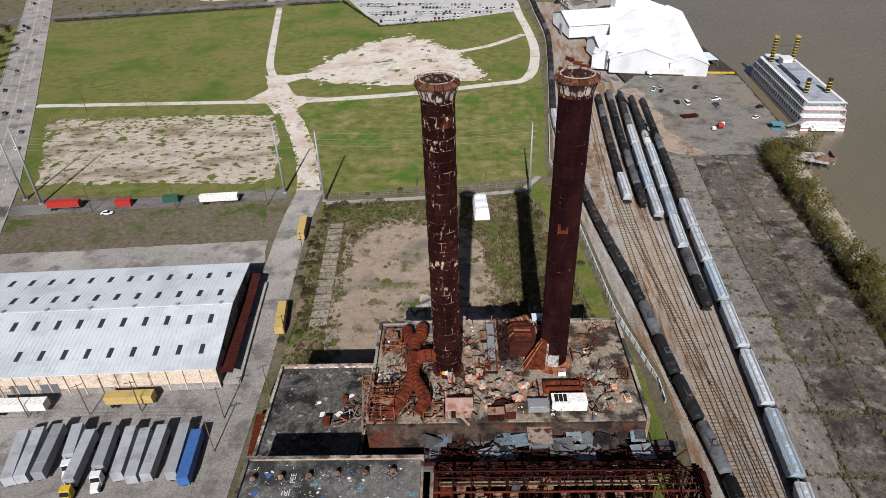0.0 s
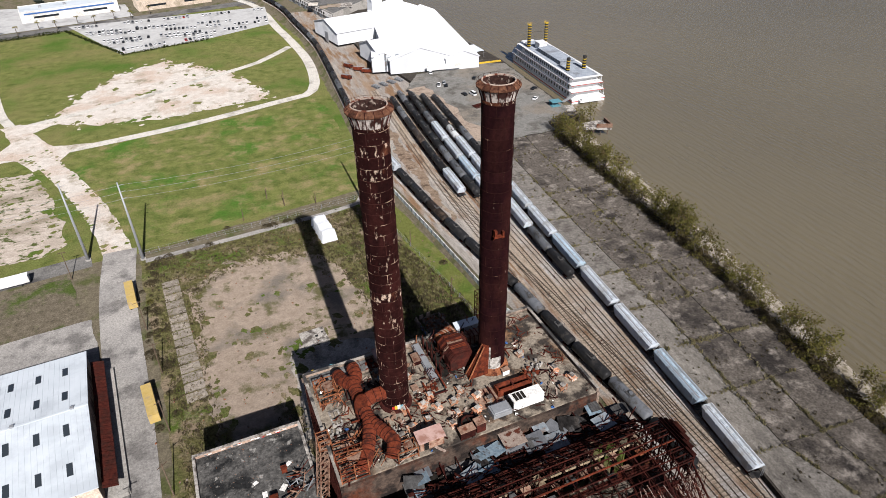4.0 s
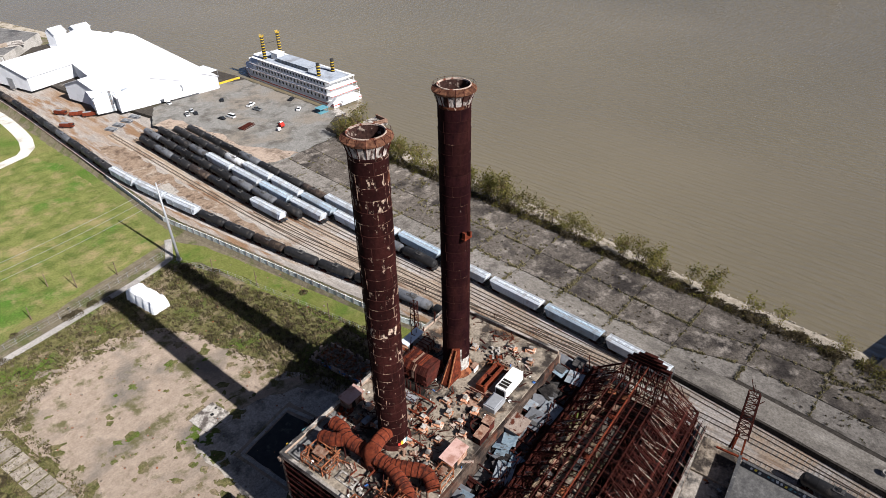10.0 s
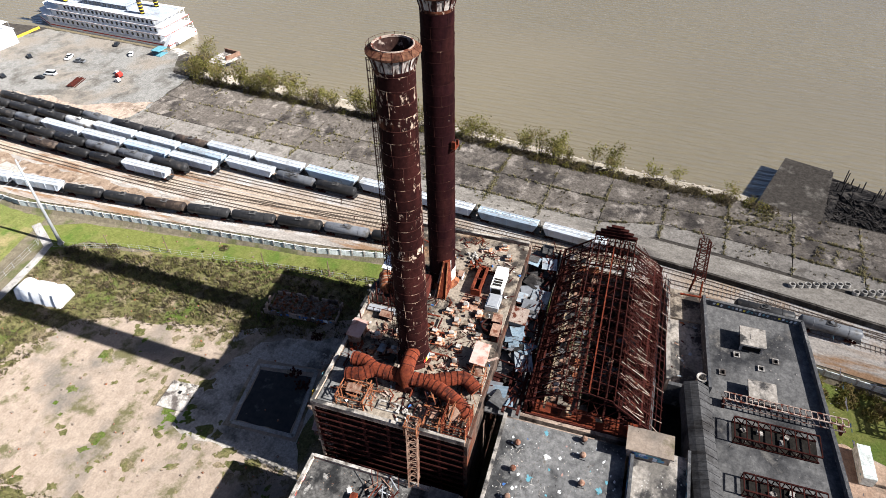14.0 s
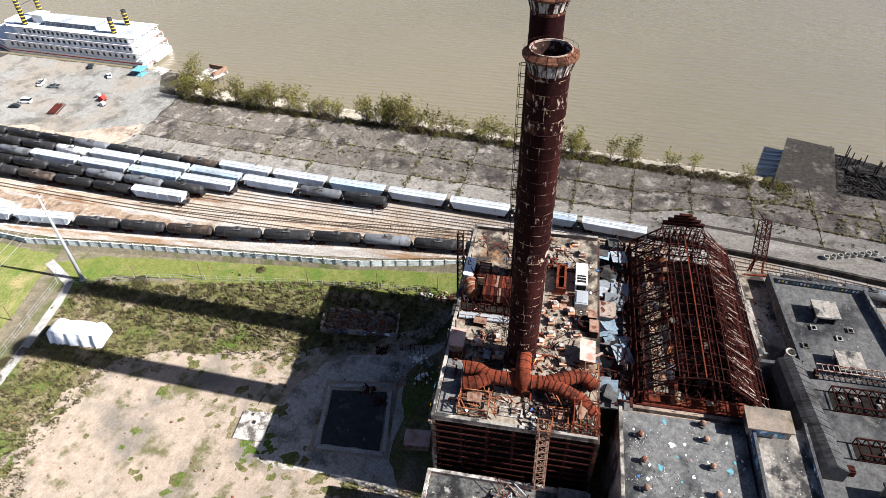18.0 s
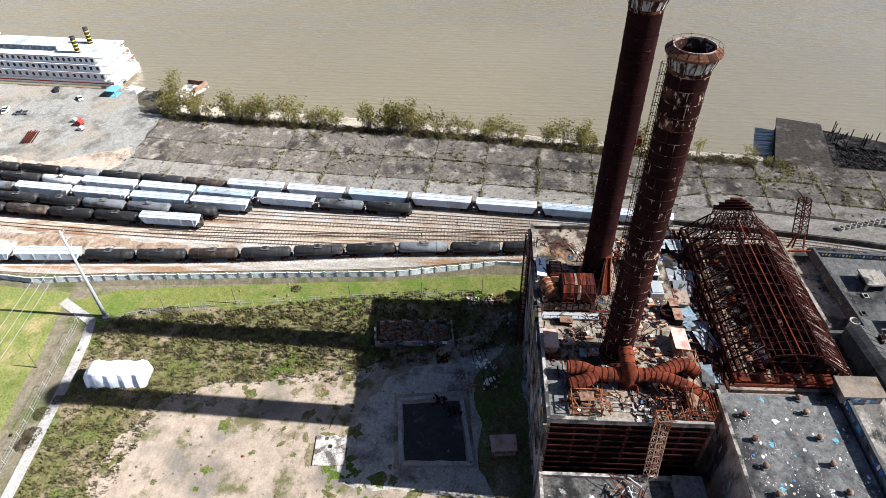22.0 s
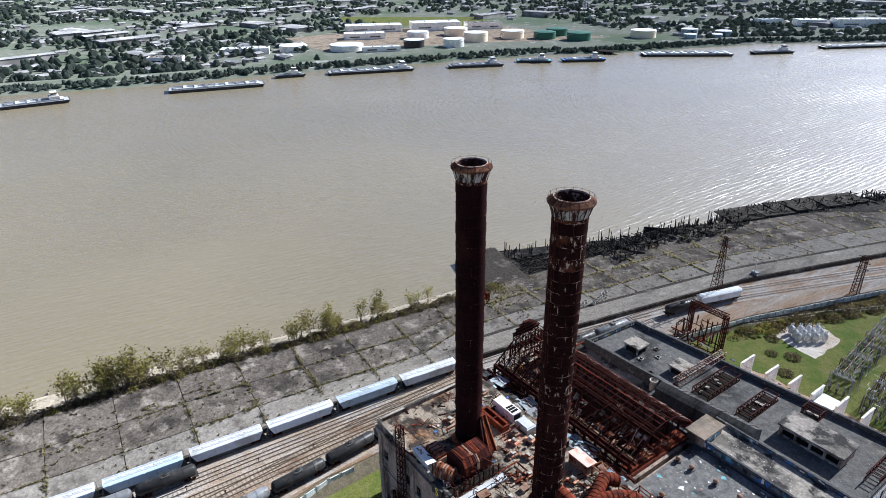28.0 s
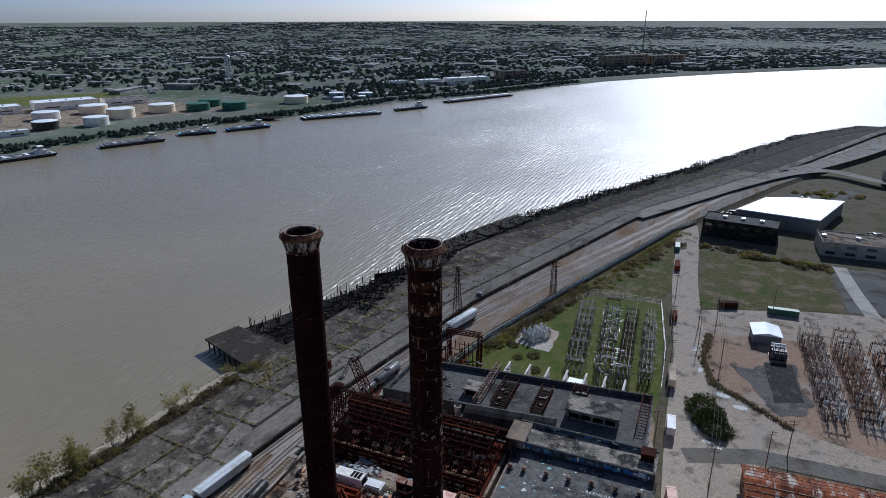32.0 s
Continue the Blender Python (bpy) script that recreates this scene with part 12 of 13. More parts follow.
box_unit("box_trailer", "white box trailer on the street", -57.5, 36, 101, 14.0, "white_wall", True)
box_unit("container", "orange container beside the verge", -20.5, -152, 99, 9.0, "rust_bright", False, "container")
box_unit("container", "dark container beside the verge", -16, -182, 98, 9.0, "green", False, "container")
box_unit("container", "dark red container by the cross lane", -48, -113, 20, 8.0, "rust", False, "container")
box_unit("container", "long green container by the cross lane", -70, -116, 8, 12.2, "green", False, "container")
for x, y in ((-39.1, -84.1), (-45.3, -92.9), (-50.5, -54), (-73.2, -10.1), (-67.7, -1.8), (-54.2, 13.8), (-37.4, 2.9), (-34, -45), (-30, -75), (-26, -110), (-41, -70), (-66, -112)):
    wood_pole(x, y, 13.0, 2, "tall wooden utility pole with crossarms", turn=rnd.uniform(0, 30))
for a, b in (((-54.2, 13.8), (-50.5, -54)), ((-50.5, -54), (-45.3, -92.9)), ((-37.4, 2.9), (-34, -45)), ((-34, -45), (-30, -75)), ((-30, -75), (-26, -110))):
    for o in (-1.0, 0, 1.0):
        solid("overhead_wire", wire((a[0] + o, a[1], 12.4), (b[0] + o, b[1], 12.4), 1.0, 0.04), "black", "dark overhead line along the street", "power line", "power lines")
for k in range(26):
    s = rg.uniform(0.9, 1.7)
    plant(BUSHES, rg.choice((0, 0, 2, 0)), pose(38.5 + rg.gauss(0, 3.2), 2.0 + rg.gauss(0, 6.5), 0, 0, 0, rg.uniform(0, 360)) @ Matrix.Diagonal((s, s, s * 1.1, 1)))
box_unit("container", "pale green container with a ribbed white top behind the control house", 18.2, 5.2, 6, 8.0, "panel_wall", False, "container")
# wild shrubs along the lane side of the vacant lot
for k in range(36):
    y = rg.uniform(112, 206)
    s = rg.uniform(0.3, 0.7)
    plant(BUSHES, rg.choice((1, 1, 3)), pose(-58 - (y - 112) * 0.11 + rg.gauss(0, 1.6), y, 0, 0, 0, rg.uniform(0, 360)) @ Matrix.Diagonal((s, s, s, 1)))
street_tree = None
for k in range(15):
    x, y, an = along(AVENUE, 190 + 19 * k + rg.uniform(-5, 5))
    nx, ny = -math.sin(radians(an)), math.cos(radians(an))
    o = 15 + rg.uniform(0, 9)
    s = rg.uniform(0.7, 1.3)
    at = pose(x + nx * o, y + ny * o, 0, 0, 0, rg.uniform(0, 360)) @ Matrix.Diagonal((s, s, s, 1))
    if street_tree is None:
        street_tree = thing("street_tree", "dark green spreading tree beside the avenue", "tree", "trees along the avenue", at)
        tree_parts(street_tree, 77, 8.0, 3.6, "leaf_dark", 1500)
    else:
        copy_thing(street_tree, at)
bush = thing("large_bush", "large dense dark green bush on the street corner", "bush", at=pose(-50, -20, 0, 0, 0, 28))
cb = Mesh()
for _ in range(5200):
    a, e = rg.uniform(0, 2 * math.pi), math.acos(rg.random())
    rx, ry, rz = 5.8, 12.6, 4.4
    k = 1 + 0.42 * noise.noise((2.6 * math.cos(a), 2.6 * math.sin(a), 2.6 * e)) - 0.06
    f = rg.uniform(0.82, 1.05) * k
    p = Vector((rx * f * math.sin(e) * math.cos(a), ry * f * math.sin(e) * math.sin(a), 0.2 + rz * f * math.cos(e)))
    w = rg.uniform(0.2, 0.5)
    u = Vector((rg.uniform(-1, 1), rg.uniform(-1, 1), rg.uniform(-1, 1))).normalized() * w
    v = Vector((rg.uniform(-1, 1), rg.uniform(-1, 1), rg.uniform(-1, 1))).normalized() * w * 0.7
    cb.add([p - u, p - v * 0.6, p + u, p + v], [(0, 1, 2, 3)])
part("foliage", cb, "leaf_dark", bush)
part("inner_mass", (lambda mm: mm.lathe((0, 0, 0), [(3.4, 0), (3.6, 1.2), (2.8, 2.2), (1.4, 2.8), (0.2, 3.0)], 14))(Mesh()), "leaf_dark", bush)
ln2 = thing("hedge_bank", "brushy earth bank round the dirt yard", "brush", kind="stuff")
hm = Mesh()
for k in range(900):
    t = rg.random()
    P = [(-43.6, -82), (-44.4, -58), (-49.4, -42.6), (-58.6, -37.4), (-65.8, -31.9), (-74, -26)]
    x, y, _ = along(P, t * length_of(P))
    tuft_mesh(hm, x + rg.gauss(0, 0.7), y + rg.gauss(0, 0.7), 0, 0.5, rg.uniform(0.3, 0.9), 5, rg)
part("brush", hm, "bush_brown", ln2)
# yard sheds
ys1 = thing("yard_shed", "white-roofed metal shed in the dirt yard", "shed", at=pose(-64, -88, 0, 0, 0, 10))
part("shell", Mesh().box(-5, -5, 0, 5, 5, 4), "grey", ys1)
part("roof", Mesh().add([(-5.5, -5.5, 4), (5.5, -5.5, 4), (5.5, 5.5, 4), (-5.5, 5.5, 4), (0, -5.5, 5.2), (0, 5.5, 5.2)], [(0, 4, 5, 3), (4, 1, 2, 5), (0, 1, 4), (2, 3, 5)]), "white_metal", ys1)
ytr = thing("yard_transformer", "large dark transformer with pale bushings", "transformer", at=pose(-69, -74, 0, 0, 0, 10))
part("tank", Mesh().box(-2.6, -2.2, 0.4, 2.6, 2.2, 3.8).box(-3.0, -2.6, 0, 3.0, 2.6, 0.4), "black", ytr)
part("radiators", (lambda mm: [mm.box(-2.6 + 0.7 * k, 2.2, 0.8, -2.4 + 0.7 * k, 3.4, 3.4) for k in range(8)] and mm)(Mesh()), "grey", ytr)
im = Mesh()
for k in range(6):
    insulator(im, -2 + 0.8 * k, -0.6 + 1.2 * (k % 2), 3.8, 1.8)
part("bushings", im, "porcelain", ytr)
part("conservator", Mesh().tube((-2.4, -1.8, 4.6), (2.4, -1.8, 4.6), 0.5, n=12), "white_metal", ytr)
patch("gravel_patch", [(-53, -59), (-58, -53), (-61.5, -47), (-66, -36), (-71, -30.5), (-79, -36), (-79.5, -43), (-76, -58), (-73.8, -70), (-64, -68), (-62, -60)], 0.05, "gravel_grey", "grey gravel spread over the dirt yard", rag=1.3, seed=66)
patch("oil_slab", [(-64.5, -68), (-74, -70), (-78, -44), (-69, -40)], 0.062, "oil_slab", "dark oil-stained slab in the yard", rag=0.4, seed=67)
patch("concrete_strip", [(-83.6, -90), (-86.4, -90.6), (-91, -40), (-87.6, -38.6)], 0.05, "path", "pale concrete strip between switchyard rows", rag=0.3, seed=68)
patch("concrete_strip", [(-97.6, -90), (-100.0, -90.6), (-102.6, -40), (-99.6, -38.6)], 0.05, "path", "pale concrete strip between switchyard rows", rag=0.3, seed=69)
# puddles drawn as flat white patches, their bright sheen put into the colour
for k, (x, y, w, d) in enumerate(((-52.8, -36.6, 2.4, 1.5), (-59.2, -31.4, 2.6, 1.3), (-40.3, -66.3, 1.1, 1.8), (-44.2, -50.8, 1.0, 1.9), (-47.4, -12.0, 1.2, 1.0), (-51.8, -6.8, 1.9, 0.8), (-54.5, -5.0, 1.2, 0.7))):
    patch("white_spill", [(x + w * math.cos(a * 0.7), y + d * math.sin(a * 0.7)) for a in range(9)], 0.066, "white_paint", "puddle on the ground, drawn white for its sheen", rag=0.35, seed=70 + k)
rr1 = thing("rust_roof_shed", "long shed with a rust-streaked corrugated roof", "shed", at=pose(-84.6, 11.6, 0, 0, 0, 8))
part("shell", Mesh().box(-22, -8, 0, 22, 8, 5.2), "rust_pale", rr1)
sl = part("roof", Mesh().add([(-22.6, -8.6, 5.0), (22.6, -8.6, 5.0), (22.6, 0, 7.0), (-22.6, 0, 7.0), (22.6, 8.6, 5.0), (-22.6, 8.6, 5.0)], [(0, 1, 2, 3), (3, 2, 4, 5)]), "streaked_roof", rr1)
for k in range(46):
    x = -22.4 + k * 1.0
    part("corrugation", Mesh().beam((x, -8.6, 5.06), (x, 0, 7.06), 0.18, 0.1).beam((x, 0, 7.06), (x, 8.6, 5.06), 0.18, 0.1), ("streaked_roof", "streaked_roof", "orange_steel", "streaked_roof")[k % 4], sl)
for s in (-1, 1):
    for k in range(4):
        y = s * (1.6 + 2.0 * k)
        part("lap_joint", Mesh().beam((-22.4, y, 7.1 - abs(y) * 2 / 8.6), (22.4, y, 7.1 - abs(y) * 2 / 8.6), 0.22, 0.06), "bleached", sl)
# buildings farther down the street
flat_block("brick_warehouse", "black tarred two-storey warehouse with a flat roof", -45, -222, -3, 40, 18, 10, "charred", "roof_dark", "warehouse", 2, 3)
whr = thing("white_roofed_shed", "low shed with a broad brilliant white roof", "warehouse")
part("shell", Mesh().poly([(-41, -250), (-56, -288), (-74, -296), (-101, -300), (-86, -246)][::-1], 0, 8.6), "grey", whr)
part("roof", Mesh().poly([(-40.5, -249.5), (-55.6, -288.5), (-74, -296.6), (-101.6, -300.6), (-86, -245.4)][::-1], 8.6, 9.2), "white_metal", whr)
flat_block("office_block", "long low pale office block with a flat roof", -118, -222, 6, 66, 22, 7.5, "concrete", "roof_grey", "office", 2, 4)
flat_block("apartment_block", "tall pale block with a white flat roof", -150, -300, 10, 30, 60, 16, "stucco", "white_metal", "apartment block", 4, 3)
flat_block("mill_block", "long green-roofed wharf hall behind the levee road", -190, -430, 38, 120, 34, 10, "concrete", "green", "hall", 2, 2)
flat_block("store_block", "pale low store beside the street", -150, -160, 8, 40, 30, 6, "white_wall", "roof_pale", "store", 1, 3)
patch("lot_paving", [(-90.5, -188), (-95.5, -132), (-150, -141), (-160, -205)], 0.04, "asphalt", "striped pale car park beside the office", "car park")
patch("road", ribbon(smooth_line([(-95, -192), (-99.5, -160), (-105, -131)]), 6.4), 0.06, "path", "bright concrete drive beside the office", "road")
RAMP = smooth_line([(16, -222), (-40, -345), (-72, -400), (-100, -420), (-135, -395), (-175, -395), (-260, -460)])
patch("levee_road", ribbon(RAMP, 12), 4.15, "wharf_pale", "pale levee road curving inland", "road")
patch("flood_lane", ribbon(smooth_line([(-72, -405), (-120, -500), (-180, -640)]), 16), 4.17, "wharf_pale", "pale levee road along the river", "road")
patch("rail_scrub", [(-30, -262), (-70, -340), (-120, -380), (-90, -300)], 0.05, "asphalt", "dark paved strip behind the sheds", rag=1.0, seed=44)
for k in range(60):
    x, y = rnd.uniform(-130, -60), rnd.uniform(-420, -330)
    s = rnd.uniform(1.2, 2.6)
    if k < 26:
        plant(BUSHES, rnd.choice((0, 2, 2)), pose(-92 + rnd.gauss(0, 9), -350 + rnd.gauss(0, 5), 0, 0, 0, 0) @ Matrix.Diagonal((s, s, s, 1)))
for k in range(46):
    t = rnd.random()
    plant(BUSHES, rnd.choice((0, 2, 0, 1)), pose(-28 - 62 * t + rnd.gauss(0, 1), -194 + 9 * t + rnd.gauss(0, 2.5), 0, 0, 0, rnd.uniform(0, 360)) @ Matrix.Diagonal((1.7, 1.7, 1.6, 1)))
for k in range(24):
    car((rnd.randrange(6), rnd.choice((0, 0, 1, 2))), pose(-112 - rnd.random() * 40, -252 + rnd.uniform(-8, 8), 0.02, 0, 0, 10 + rnd.choice((0, 90))), "cars by the office", True)
for k in range(26):
    t = rnd.random()
    car((rnd.randrange(6), rnd.choice((0, 1, 1, 2))), pose(-32 - 50 * t + rnd.gauss(0, 2), -262 - 70 * t, 0.02, 0, 0, rnd.uniform(0, 360)), "vehicles behind the sheds", True)

# ---- the far bank ----
def stamp(name, base_v, base_f, mats, material, label, category):
    """Many copies of one small shape joined into a single mesh."""
    bv = np.array(base_v, float)
    n = len(bv)
    allv = np.einsum("kij,nj->kni", mats[:, :3, :3], bv) + mats[:, None, :3, 3]
    me = bpy.data.meshes.new(name)
    verts = allv.reshape(-1, 3)
    faces = [tuple(i + n * k for i in f) for k in range(len(mats)) for f in base_f]
    me.from_pydata(verts.tolist(), [], faces)
    me.materials.append(M[material])
    ob = new(name, me)
    return tagged(ob, label, category, kind="stuff")


def bank_x(y):
    return lerp_line(FARBANK, y)


rf = np.random.RandomState(5)


def scatter(count, near_bias=1.6, lo=75, hi=4300):
    out = []
    while len(out) < count:
        y = rf.uniform(-3900, 900)
        d = lo + (hi - lo) * rf.rand() ** near_bias
        x = bank_x(max(-2600, y)) + d
        if x > 4500 or (860 < x < 1150 and -540 < y < -330) or (bank_x(max(-2600, y)) + 50 < x < 900 and -640 < y < -140):
            continue
        if math.hypot(x, y - 100) > 4600:
            continue
        out.append((x, y, rise(x, y)))
    return np.array(out)


def placed(pts, sx, sy, sz, turn):
    m = np.zeros((len(pts), 4, 4))
    c, s = np.cos(turn), np.sin(turn)
    m[:, 0, 0], m[:, 0, 1] = c * sx, -s * sy
    m[:, 1, 0], m[:, 1, 1] = s * sx, c * sy
    m[:, 2, 2] = sz
    m[:, :3, 3] = pts
    m[:, 3, 3] = 1
    return m


WALL_V = [(-1, -1, 0), (1, -1, 0), (1, 1, 0), (-1, 1, 0), (-1, -1, 1), (1, -1, 1), (1, 1, 1), (-1, 1, 1)]
WALL_F = [(0, 1, 5, 4), (1, 2, 6, 5), (2, 3, 7, 6), (3, 0, 4, 7)]
ROOF_V = [(-1.1, -1.1, 0), (1.1, -1.1, 0), (1.1, 1.1, 0), (-1.1, 1.1, 0), (-1.1, 0, 0.55), (1.1, 0, 0.55)]
ROOF_F = [(0, 1, 5, 4), (2, 3, 4, 5), (1, 2, 5), (3, 0, 4)]
N = 5200
pts = scatter(N, 1.35)
street = 0.35
g = np.array([math.cos(street), math.sin(street)])
tr = rf.choice([street, street + math.pi / 2], N)
sx, sy = rf.uniform(4.5, 8.5, N), rf.uniform(3.5, 5.5, N)
hh = rf.uniform(3.0, 4.2, N)
stamp("far_houses", WALL_V, WALL_F, placed(pts, sx, sy, hh, tr), "far_wall", "rows of small pale houses across the river", "houses")
p2 = pts.copy()
p2[:, 2] += hh
stamp("far_house_roofs", ROOF_V, ROOF_F, placed(p2, sx, sy, rf.uniform(2.6, 4.2, N), tr), "far_roof", "grey and white gable roofs across the river", "roofs")
N = 420
pts = scatter(N, 1.1, 180)
tr = np.full(N, street) + rf.choice([0, math.pi / 2], N)
sx, sy, hh = rf.uniform(12, 40, N), rf.uniform(8, 18, N), rf.uniform(5, 9, N)
stamp("far_sheds", WALL_V, WALL_F, placed(pts, sx, sy, hh, tr), "far_wall", "pale sheds and stores across the river", "sheds")
p2 = pts.copy()
p2[:, 2] += hh
stamp("far_shed_roofs", ROOF_V, ROOF_F, placed(p2, sx, sy, rf.uniform(1, 3, N), tr), "far_roof", "wide pale shed roofs across the river", "roofs")
# foliage: lobed clumps
TV = [(0, 0, 0.0), (0.8, 0.1, 0.3), (0.25, 0.85, 0.25), (-0.75, 0.45, 0.35), (-0.6, -0.6, 0.3), (0.35, -0.8, 0.3), (0.55, 0.3, 0.75), (-0.1, 0.6, 0.8), (-0.55, -0.1, 0.72), (0.1, -0.5, 0.8), (0.05, 0.05, 1.0)]
TF = [(0, 2, 1), (0, 3, 2), (0, 4, 3), (0, 5, 4), (0, 1, 5), (1, 2, 6), (2, 7, 6), (2, 3, 7), (3, 8, 7), (3, 4, 8), (4, 9, 8), (4, 5, 9), (5, 6, 9), (5, 1, 6), (6, 7, 10), (7, 8, 10), (8, 9, 10), (9, 6, 10)]
N = 38000
pts = scatter(N, 1.35, 60)
keep = np.array([noise.noise((p[0] * 0.006, p[1] * 0.006, 2)) + 0.45 * noise.noise((p[0] * 0.03, p[1] * 0.03, 5)) > -0.16 for p in pts])
pts = pts[keep]
N = len(pts)
far = np.clip(np.hypot(pts[:, 0], pts[:, 1]) / 1800, 0.8, 2.0)
sx = rf.uniform(4.0, 11.0, N) * far
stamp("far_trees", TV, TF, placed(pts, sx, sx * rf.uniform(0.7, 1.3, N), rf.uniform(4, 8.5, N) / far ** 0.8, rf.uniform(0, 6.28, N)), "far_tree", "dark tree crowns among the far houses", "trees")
# brush along the far levee foot
N = 1500
yy = rf.uniform(-1100, 420, N)
pts = np.array([(bank_x(y) + rf.uniform(6, 30), y, 1.2) for y in yy])
sx = rf.uniform(2, 5, N)
stamp("levee_brush", TV, TF, placed(pts, sx, sx, rf.uniform(2, 6, N), rf.uniform(0, 6.28, N)), "far_tree", "low brush along the far water's edge", "brush")
# trees on this side, beyond the avenue and down river
N = 2600
pts = []
while len(pts) < N:
    x, y = rf.uniform(-2600, -150), rf.uniform(-3600, 2600)
    if y > 60 and x > -440 - (y - 300) * 0.3 and y < 620:
        continue
    if -480 < y < 60 and x > -170:
        continue
    if x > lerp_line(FENCE, max(-2600, min(2600, y))) - 60:
        continue
    pts.append((x, y, rise(x, y)))
pts = np.array(pts)
sx = rf.uniform(4, 9, N)
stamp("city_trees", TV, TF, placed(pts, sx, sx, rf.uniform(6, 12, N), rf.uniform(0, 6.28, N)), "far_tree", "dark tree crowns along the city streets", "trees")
pts = pts[rf.permutation(N)[:1300]] + np.array([18.0, 11.0, 0])
N = len(pts)
sx, sy, hh = rf.uniform(5, 14, N), rf.uniform(5, 9, N), rf.uniform(3.5, 8, N)
stamp("city_blocks", WALL_V, WALL_F, placed(pts, sx, sy, hh, np.full(N, 0.2)), "far_wall", "low pale buildings along the city streets", "buildings")
pts[:, 2] += hh
stamp("city_roofs", ROOF_V, ROOF_F, placed(pts, sx, sy, np.full(N, 1.6), np.full(N, 0.2)), "far_roof", "low roofs along the city streets", "roofs")

# tank farm
def oil_tank(x, y, r, h, c, label):
    o = thing("storage_tank", label, "storage tank", "tank farm across the river", pose(x, y, 0))
    h = h * 0.8
    part("shell", Mesh().lathe((0, 0, 0), [(r, 0), (r, h)], 32), c, o, smooth=True)
    part("top", Mesh().lathe((0, 0, 0), [(r + 0.2, h), (r + 0.2, h + 0.3), (r * 0.5, h + 1.0), (0.05, h + 1.4)], 32), "white_metal" if c != "green" else "green", o)
    part("wind_girder", Mesh().lathe((0, 0, 0), [(r, h * 0.8), (r + 0.5, h * 0.8), (r + 0.5, h * 0.8 + 0.25), (r, h * 0.8 + 0.25)], 32), c, o)
    part("stair", (lambda mm: [mm.beam(((r + 0.5) * math.cos(0.1 * k), (r + 0.5) * math.sin(0.1 * k), h * k / 20), ((r + 0.5) * math.cos(0.1 * k + 0.1), (r + 0.5) * math.sin(0.1 * k + 0.1), h * (k + 1) / 20), 0.8, 0.2) for k in range(20)] and mm)(Mesh()), "steel_pale", o)


M["tank_cream"] = surf("cream_tank", (0.62, 0.52, 0.40), (0.70, 0.60, 0.47), 8.0, 0.6, bump=0)
for x, y, r, h, c, lab in ((737, -182, 22, 9, "white_wall", "broad white storage tank across the river"), (770, -120, 18, 9, "white_wall", "white storage tank across the river"), (714, -372, 17, 15, "tank_cream", "cream storage tank across the river"), (713, -436, 17, 13, "tank_cream", "cream storage tank across the river"), (684, -316, 14, 13, "white_wall", "white storage tank across the river"), (789, -318, 16, 12, "white_wall", "white storage tank across the river"), (712, -270, 14, 12, "black", "dark-sided storage tank across the river"), (790, -385, 18, 13, "tank_cream", "cream storage tank behind another"), (640, -500, 17, 13, "green", "green storage tank across the river"), (680, -470, 16, 12, "green", "green storage tank across the river"), (700, -510, 16, 12, "green", "green storage tank across the river"), (608, -596, 18, 13, "tank_cream", "cream storage tank by the bank"), (560, -640, 9, 8, "sheet_blue", "blue storage tank by the bank"), (540, -670, 9, 8, "sheet_blue", "blue storage tank by the bank"), (585, -668, 12, 12, "sheet_blue", "blue storage tank by the bank"), (550, -700, 12, 10, "sheet_blue", "blue storage tank by the bank")):
    oil_tank(x, y, r, h, c, lab)
for x, y, L, D, h, top, lab in ((905, -300, 90, 34, 10, "white_metal", "white-roofed depot across the river"), (870, -395, 80, 40, 12, "white_metal", "white-roofed depot across the river"), (830, -250, 60, 24, 8, "white_metal", "white depot hall across the river"), (700, -215, 50, 12, 6, "white_metal", "low white depot office"), (780, -60, 60, 22, 7, "white_metal", "white shed by the far levee"), (760, 40, 40, 18, 7, "roof_pale", "pale shed by the far levee"), (505, -985, 90, 26, 12, "white_metal", "long white warehouse on the far bank"), (560, -930, 45, 24, 10, "white_metal", "white warehouse on the far bank"), (600, -880, 40, 20, 10, "sheet", "grey warehouse on the far bank"), (450, -1080, 60, 30, 20, "roof_dark", "dark block on the far bank"), (330, -1560, 130, 40, 30, "roof_grey", "large grey block on the far bank"), (250, -1680, 120, 40, 26, "roof_grey", "large grey block on the far bank"), (840, -470, 60, 30, 9, "roof_pale", "pale depot across the river")):
    flat_block("depot", lab, x, y, 70 if y > -900 else 55, L, D, h, "white_wall" if h < 15 else "stucco", top, "depot", 1 if h < 15 else 4, 3)
solid("far_meadow", Mesh().poly([(860, -530), (1000, -560), (1150, -350), (1130, -300), (900, -400)], 0.1), "lawn", "green meadow across the river", "meadow", kind="structure")
solid("depot_paving", Mesh().poly([(660, -150), (900, -150), (930, -330), (860, -500), (620, -560), (600, -500)][::-1], 0.08), "dirt", "pale paved ground of the tank farm", "paving", kind="structure")
wt = thing("water_tower", "pale water tower on tall legs across the river", "water tower", at=pose(985, -828, 0))
part("bowl", Mesh().lathe((0, 0, 40), [(0.5, 0), (4.5, 1.2), (6.2, 4), (6.2, 8), (4.0, 10.5), (0.2, 11.6)], 20), "steel_pale", wt, smooth=True)
for k in range(6):
    a = 2 * math.pi * k / 6
    part("leg", Mesh().tube((7.5 * math.cos(a), 7.5 * math.sin(a), 0), (5.6 * math.cos(a), 5.6 * math.sin(a), 44), 0.55, n=8), "steel_pale", wt)
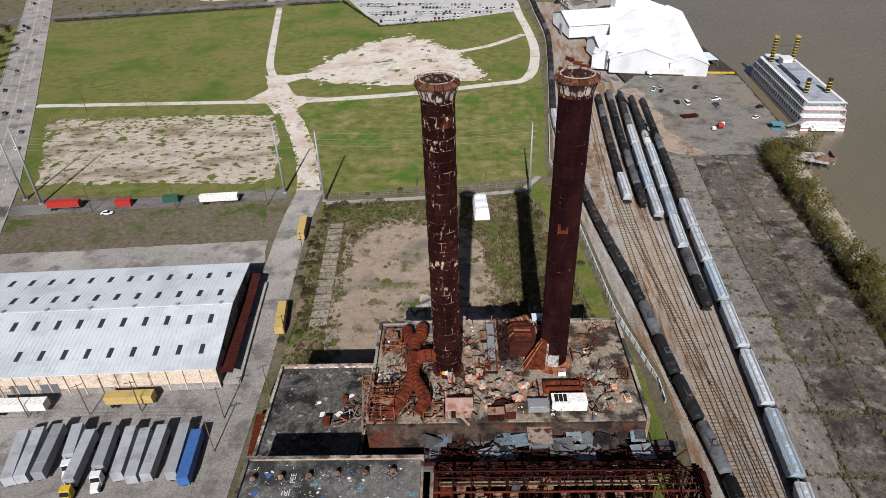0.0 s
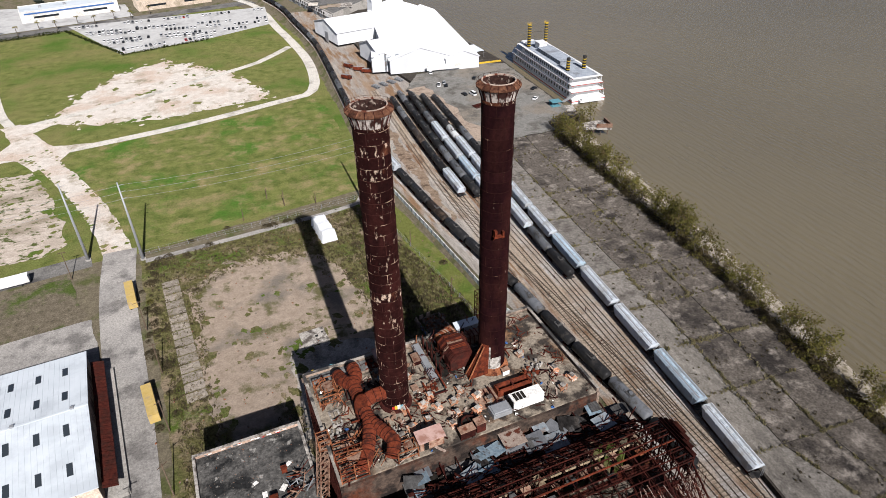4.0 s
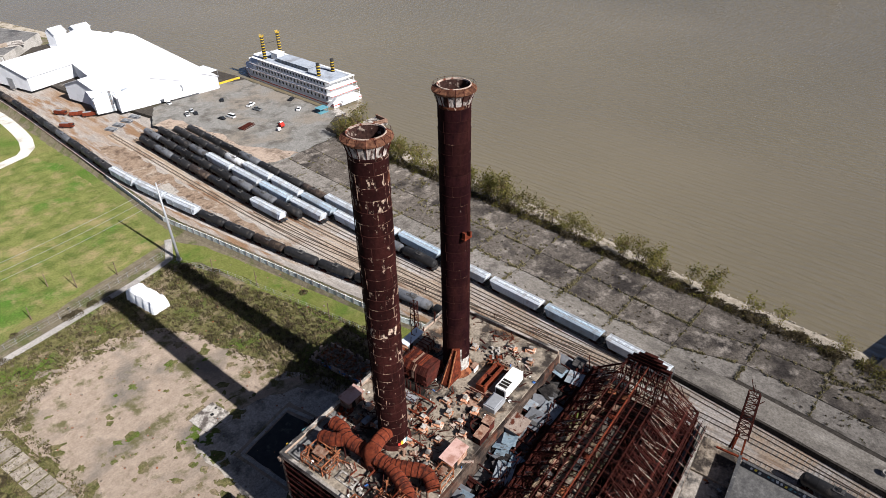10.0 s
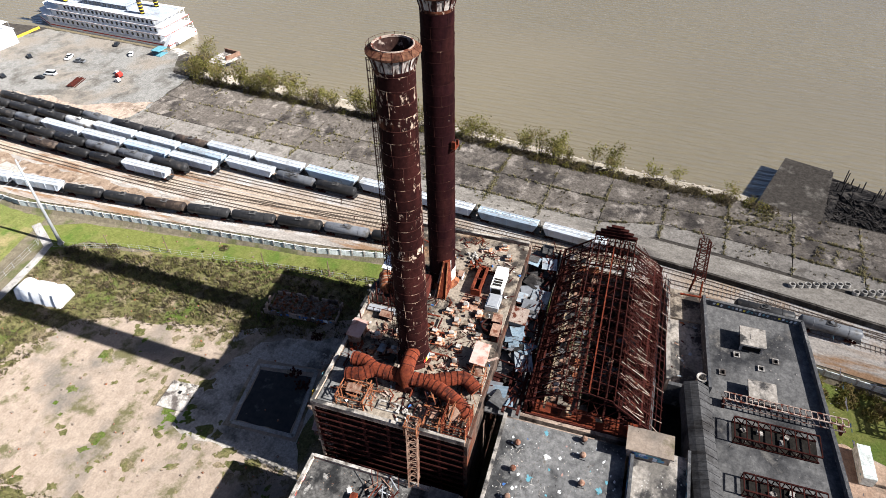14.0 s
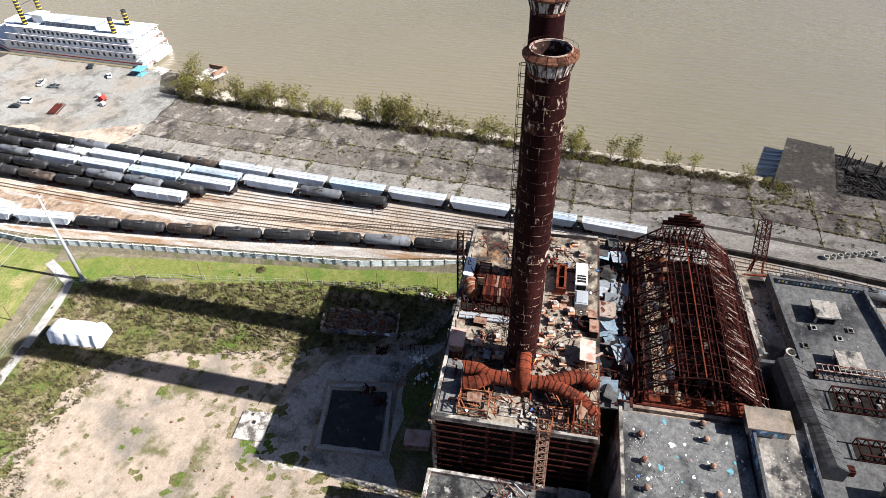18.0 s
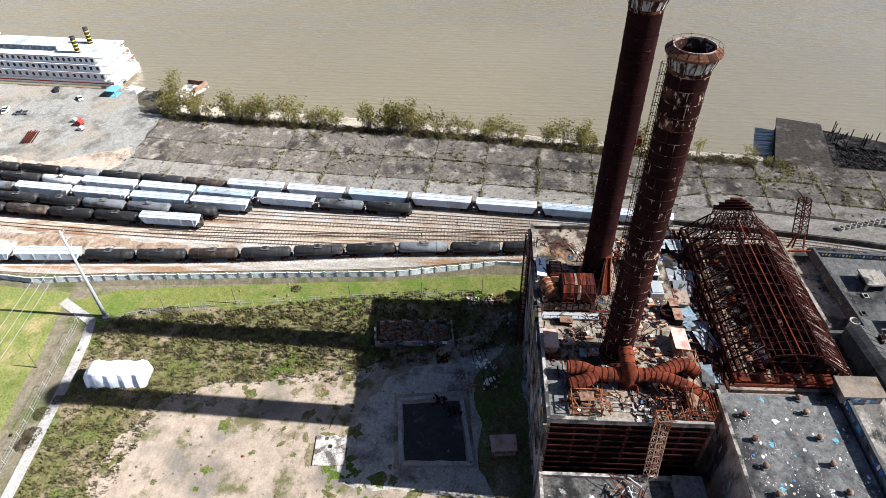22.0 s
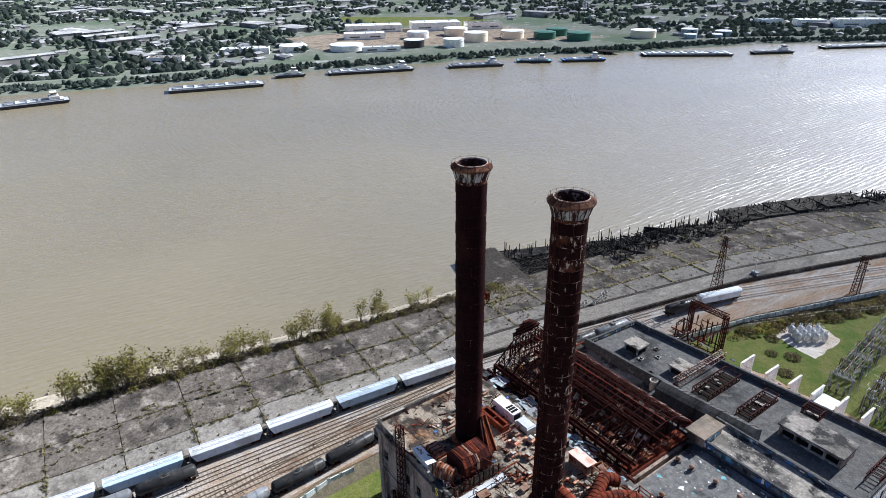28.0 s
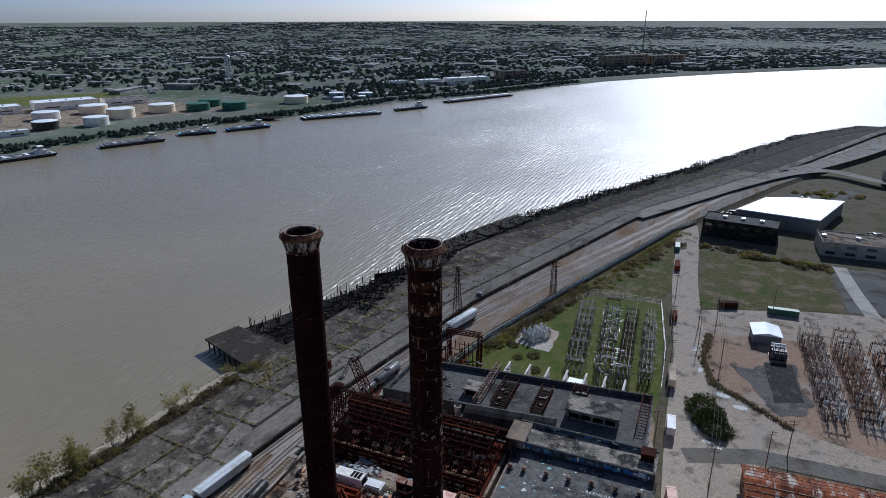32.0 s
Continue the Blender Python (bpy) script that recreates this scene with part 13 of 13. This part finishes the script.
part("riser", Mesh().tube((0, 0, 0), (0, 0, 41), 1.0, n=10), "steel_pale", wt)
for z in (14, 28):
    rg2 = Mesh()
    for k in range(6):
        a, b = 2 * math.pi * k / 6, 2 * math.pi * (k + 1) / 6
        q = 7.5 - 1.9 * z / 44
        rg2.beam((q * math.cos(a), q * math.sin(a), z), (q * math.cos(b), q * math.sin(b), z), 0.5)
    part("ring", rg2, "steel_pale", wt)
for x, y, h, lab in ((432, -2317, 145, "slender radio mast beyond the far bank"), (2650, -1110, 330, "very tall thin radio mast on the horizon")):
    o = thing("radio_mast", lab, "radio mast", at=pose(x, y, rise(x, y)))
    part("mast", lattice(Mesh(), (0, 0, 0), (0, 0, h), 3.0, 2.0, bays=40, leg=0.7, brace=0.35), "grey", o)

# barges moored along the far bank
def barge(a, b, w, label, cargo, tug=False):
    (x0, y0), (x1, y1) = a, b
    L = math.hypot(x1 - x0, y1 - y0)
    o = thing("barge", label, "barge", "barges on the far bank", pose((x0 + x1) / 2, (y0 + y1) / 2, WATER_Z, 0, 0, math.degrees(math.atan2(y1 - y0, x1 - x0))))
    part("hull", Mesh().add([(-L / 2, -w / 2, 2.6), (L / 2, -w / 2, 2.6), (L / 2, w / 2, 2.6), (-L / 2, w / 2, 2.6), (-L / 2 + 3, -w / 2, -0.6), (L / 2 - 3, -w / 2, -0.6), (L / 2 - 3, w / 2, -0.6), (-L / 2 + 3, w / 2, -0.6)], [(0, 1, 2, 3), (0, 4, 5, 1), (1, 5, 6, 2), (2, 6, 7, 3), (3, 7, 4, 0)]), "black", o)
    part("deck", Mesh().box(-L / 2 + 0.8, -w / 2 + 0.5, 2.6, L / 2 - 0.8, w / 2 - 0.5, 2.75), cargo, o)
    part("coaming", Mesh().box(-L / 2 + 5, -w / 2 + 1.5, 2.75, L / 2 - 5, -w / 2 + 2.1, 3.9).box(-L / 2 + 5, w / 2 - 2.1, 2.75, L / 2 - 5, w / 2 - 1.5, 3.9), "steel_pale", o)
    for k in range(max(2, int(L / 9))):
        x = -L / 2 + 6 + k * (L - 12) / max(1, int(L / 9) - 1)
        part("hatch", Mesh().box(x - 1.4, -w / 2 + 2.6, 2.75, x + 1.4, w / 2 - 2.6, 3.6 + 0.4 * (k % 2)), "white_metal" if k % 3 else "grey", o)
    part("pipe", Mesh().tube((-L / 2 + 6, 0, 3.9), (L / 2 - 6, 0, 3.9), 0.35, n=8), "steel_pale", o)
    if tug:
        part("wheelhouse", Mesh().box(L / 2 - 16, -w / 3, 2.75, L / 2 - 8, w / 3, 6.5).box(L / 2 - 14, -w / 4, 6.5, L / 2 - 9.5, w / 4, 9.5).box(L / 2 - 14.4, -w / 4 - 0.4, 9.5, L / 2 - 9.1, w / 4 + 0.4, 9.8), "white_wall", o)
        part("windows", Mesh().box(L / 2 - 14.1, -w / 4 - 0.05, 7.8, L / 2 - 9.4, w / 4 + 0.05, 9.0), "pane", o)


barge((588, 205), (590, 150), 17, "tank barge with a pale deck by the far bank", "steel_pale", True)
barge((581, 68), (566, -20), 18, "long tank barge with white hatches by the far bank", "steel_pale")
barge((584, -95), (561, -186), 17, "tank barge with pale deck by the far bank", "steel_pale", True)
barge((549, -225), (528, -285), 14, "dark towboat with a pale wheelhouse", "grey", True)
barge((538, -312), (514, -346), 13, "blue workboat by the far bank", "teal", True)
barge((511, -358), (489, -405), 14, "blue-decked barge by the far bank", "blue", True)
barge((492, -470), (434, -562), 22, "broad pair of pale barges by the far bank", "white_metal")
barge((425, -590), (404, -640), 12, "dark workboat by the far bank", "grey", True)
barge((404, -703), (352, -836), 16, "long string of dark barges in the river", "steel_pale")
barge((596, -40), (590, -72), 9, "small towboat by the far bank", "grey", True)
# a dock
dk2 = thing("far_dock", "dark timber dock on piles at the far bank", "dock", kind="structure")
part("deck", Mesh().poly([(560, -432), (545, -462), (512, -455), (520, -440)], 2.0, 2.6), "charred", dk2)
for k in range(10):
    part("pile", Mesh().tube((514 + 4.6 * k, -440 - 1.6 * k, -4), (514 + 4.6 * k, -440 - 1.6 * k, 3.5), 0.5, n=6), "charred", dk2)
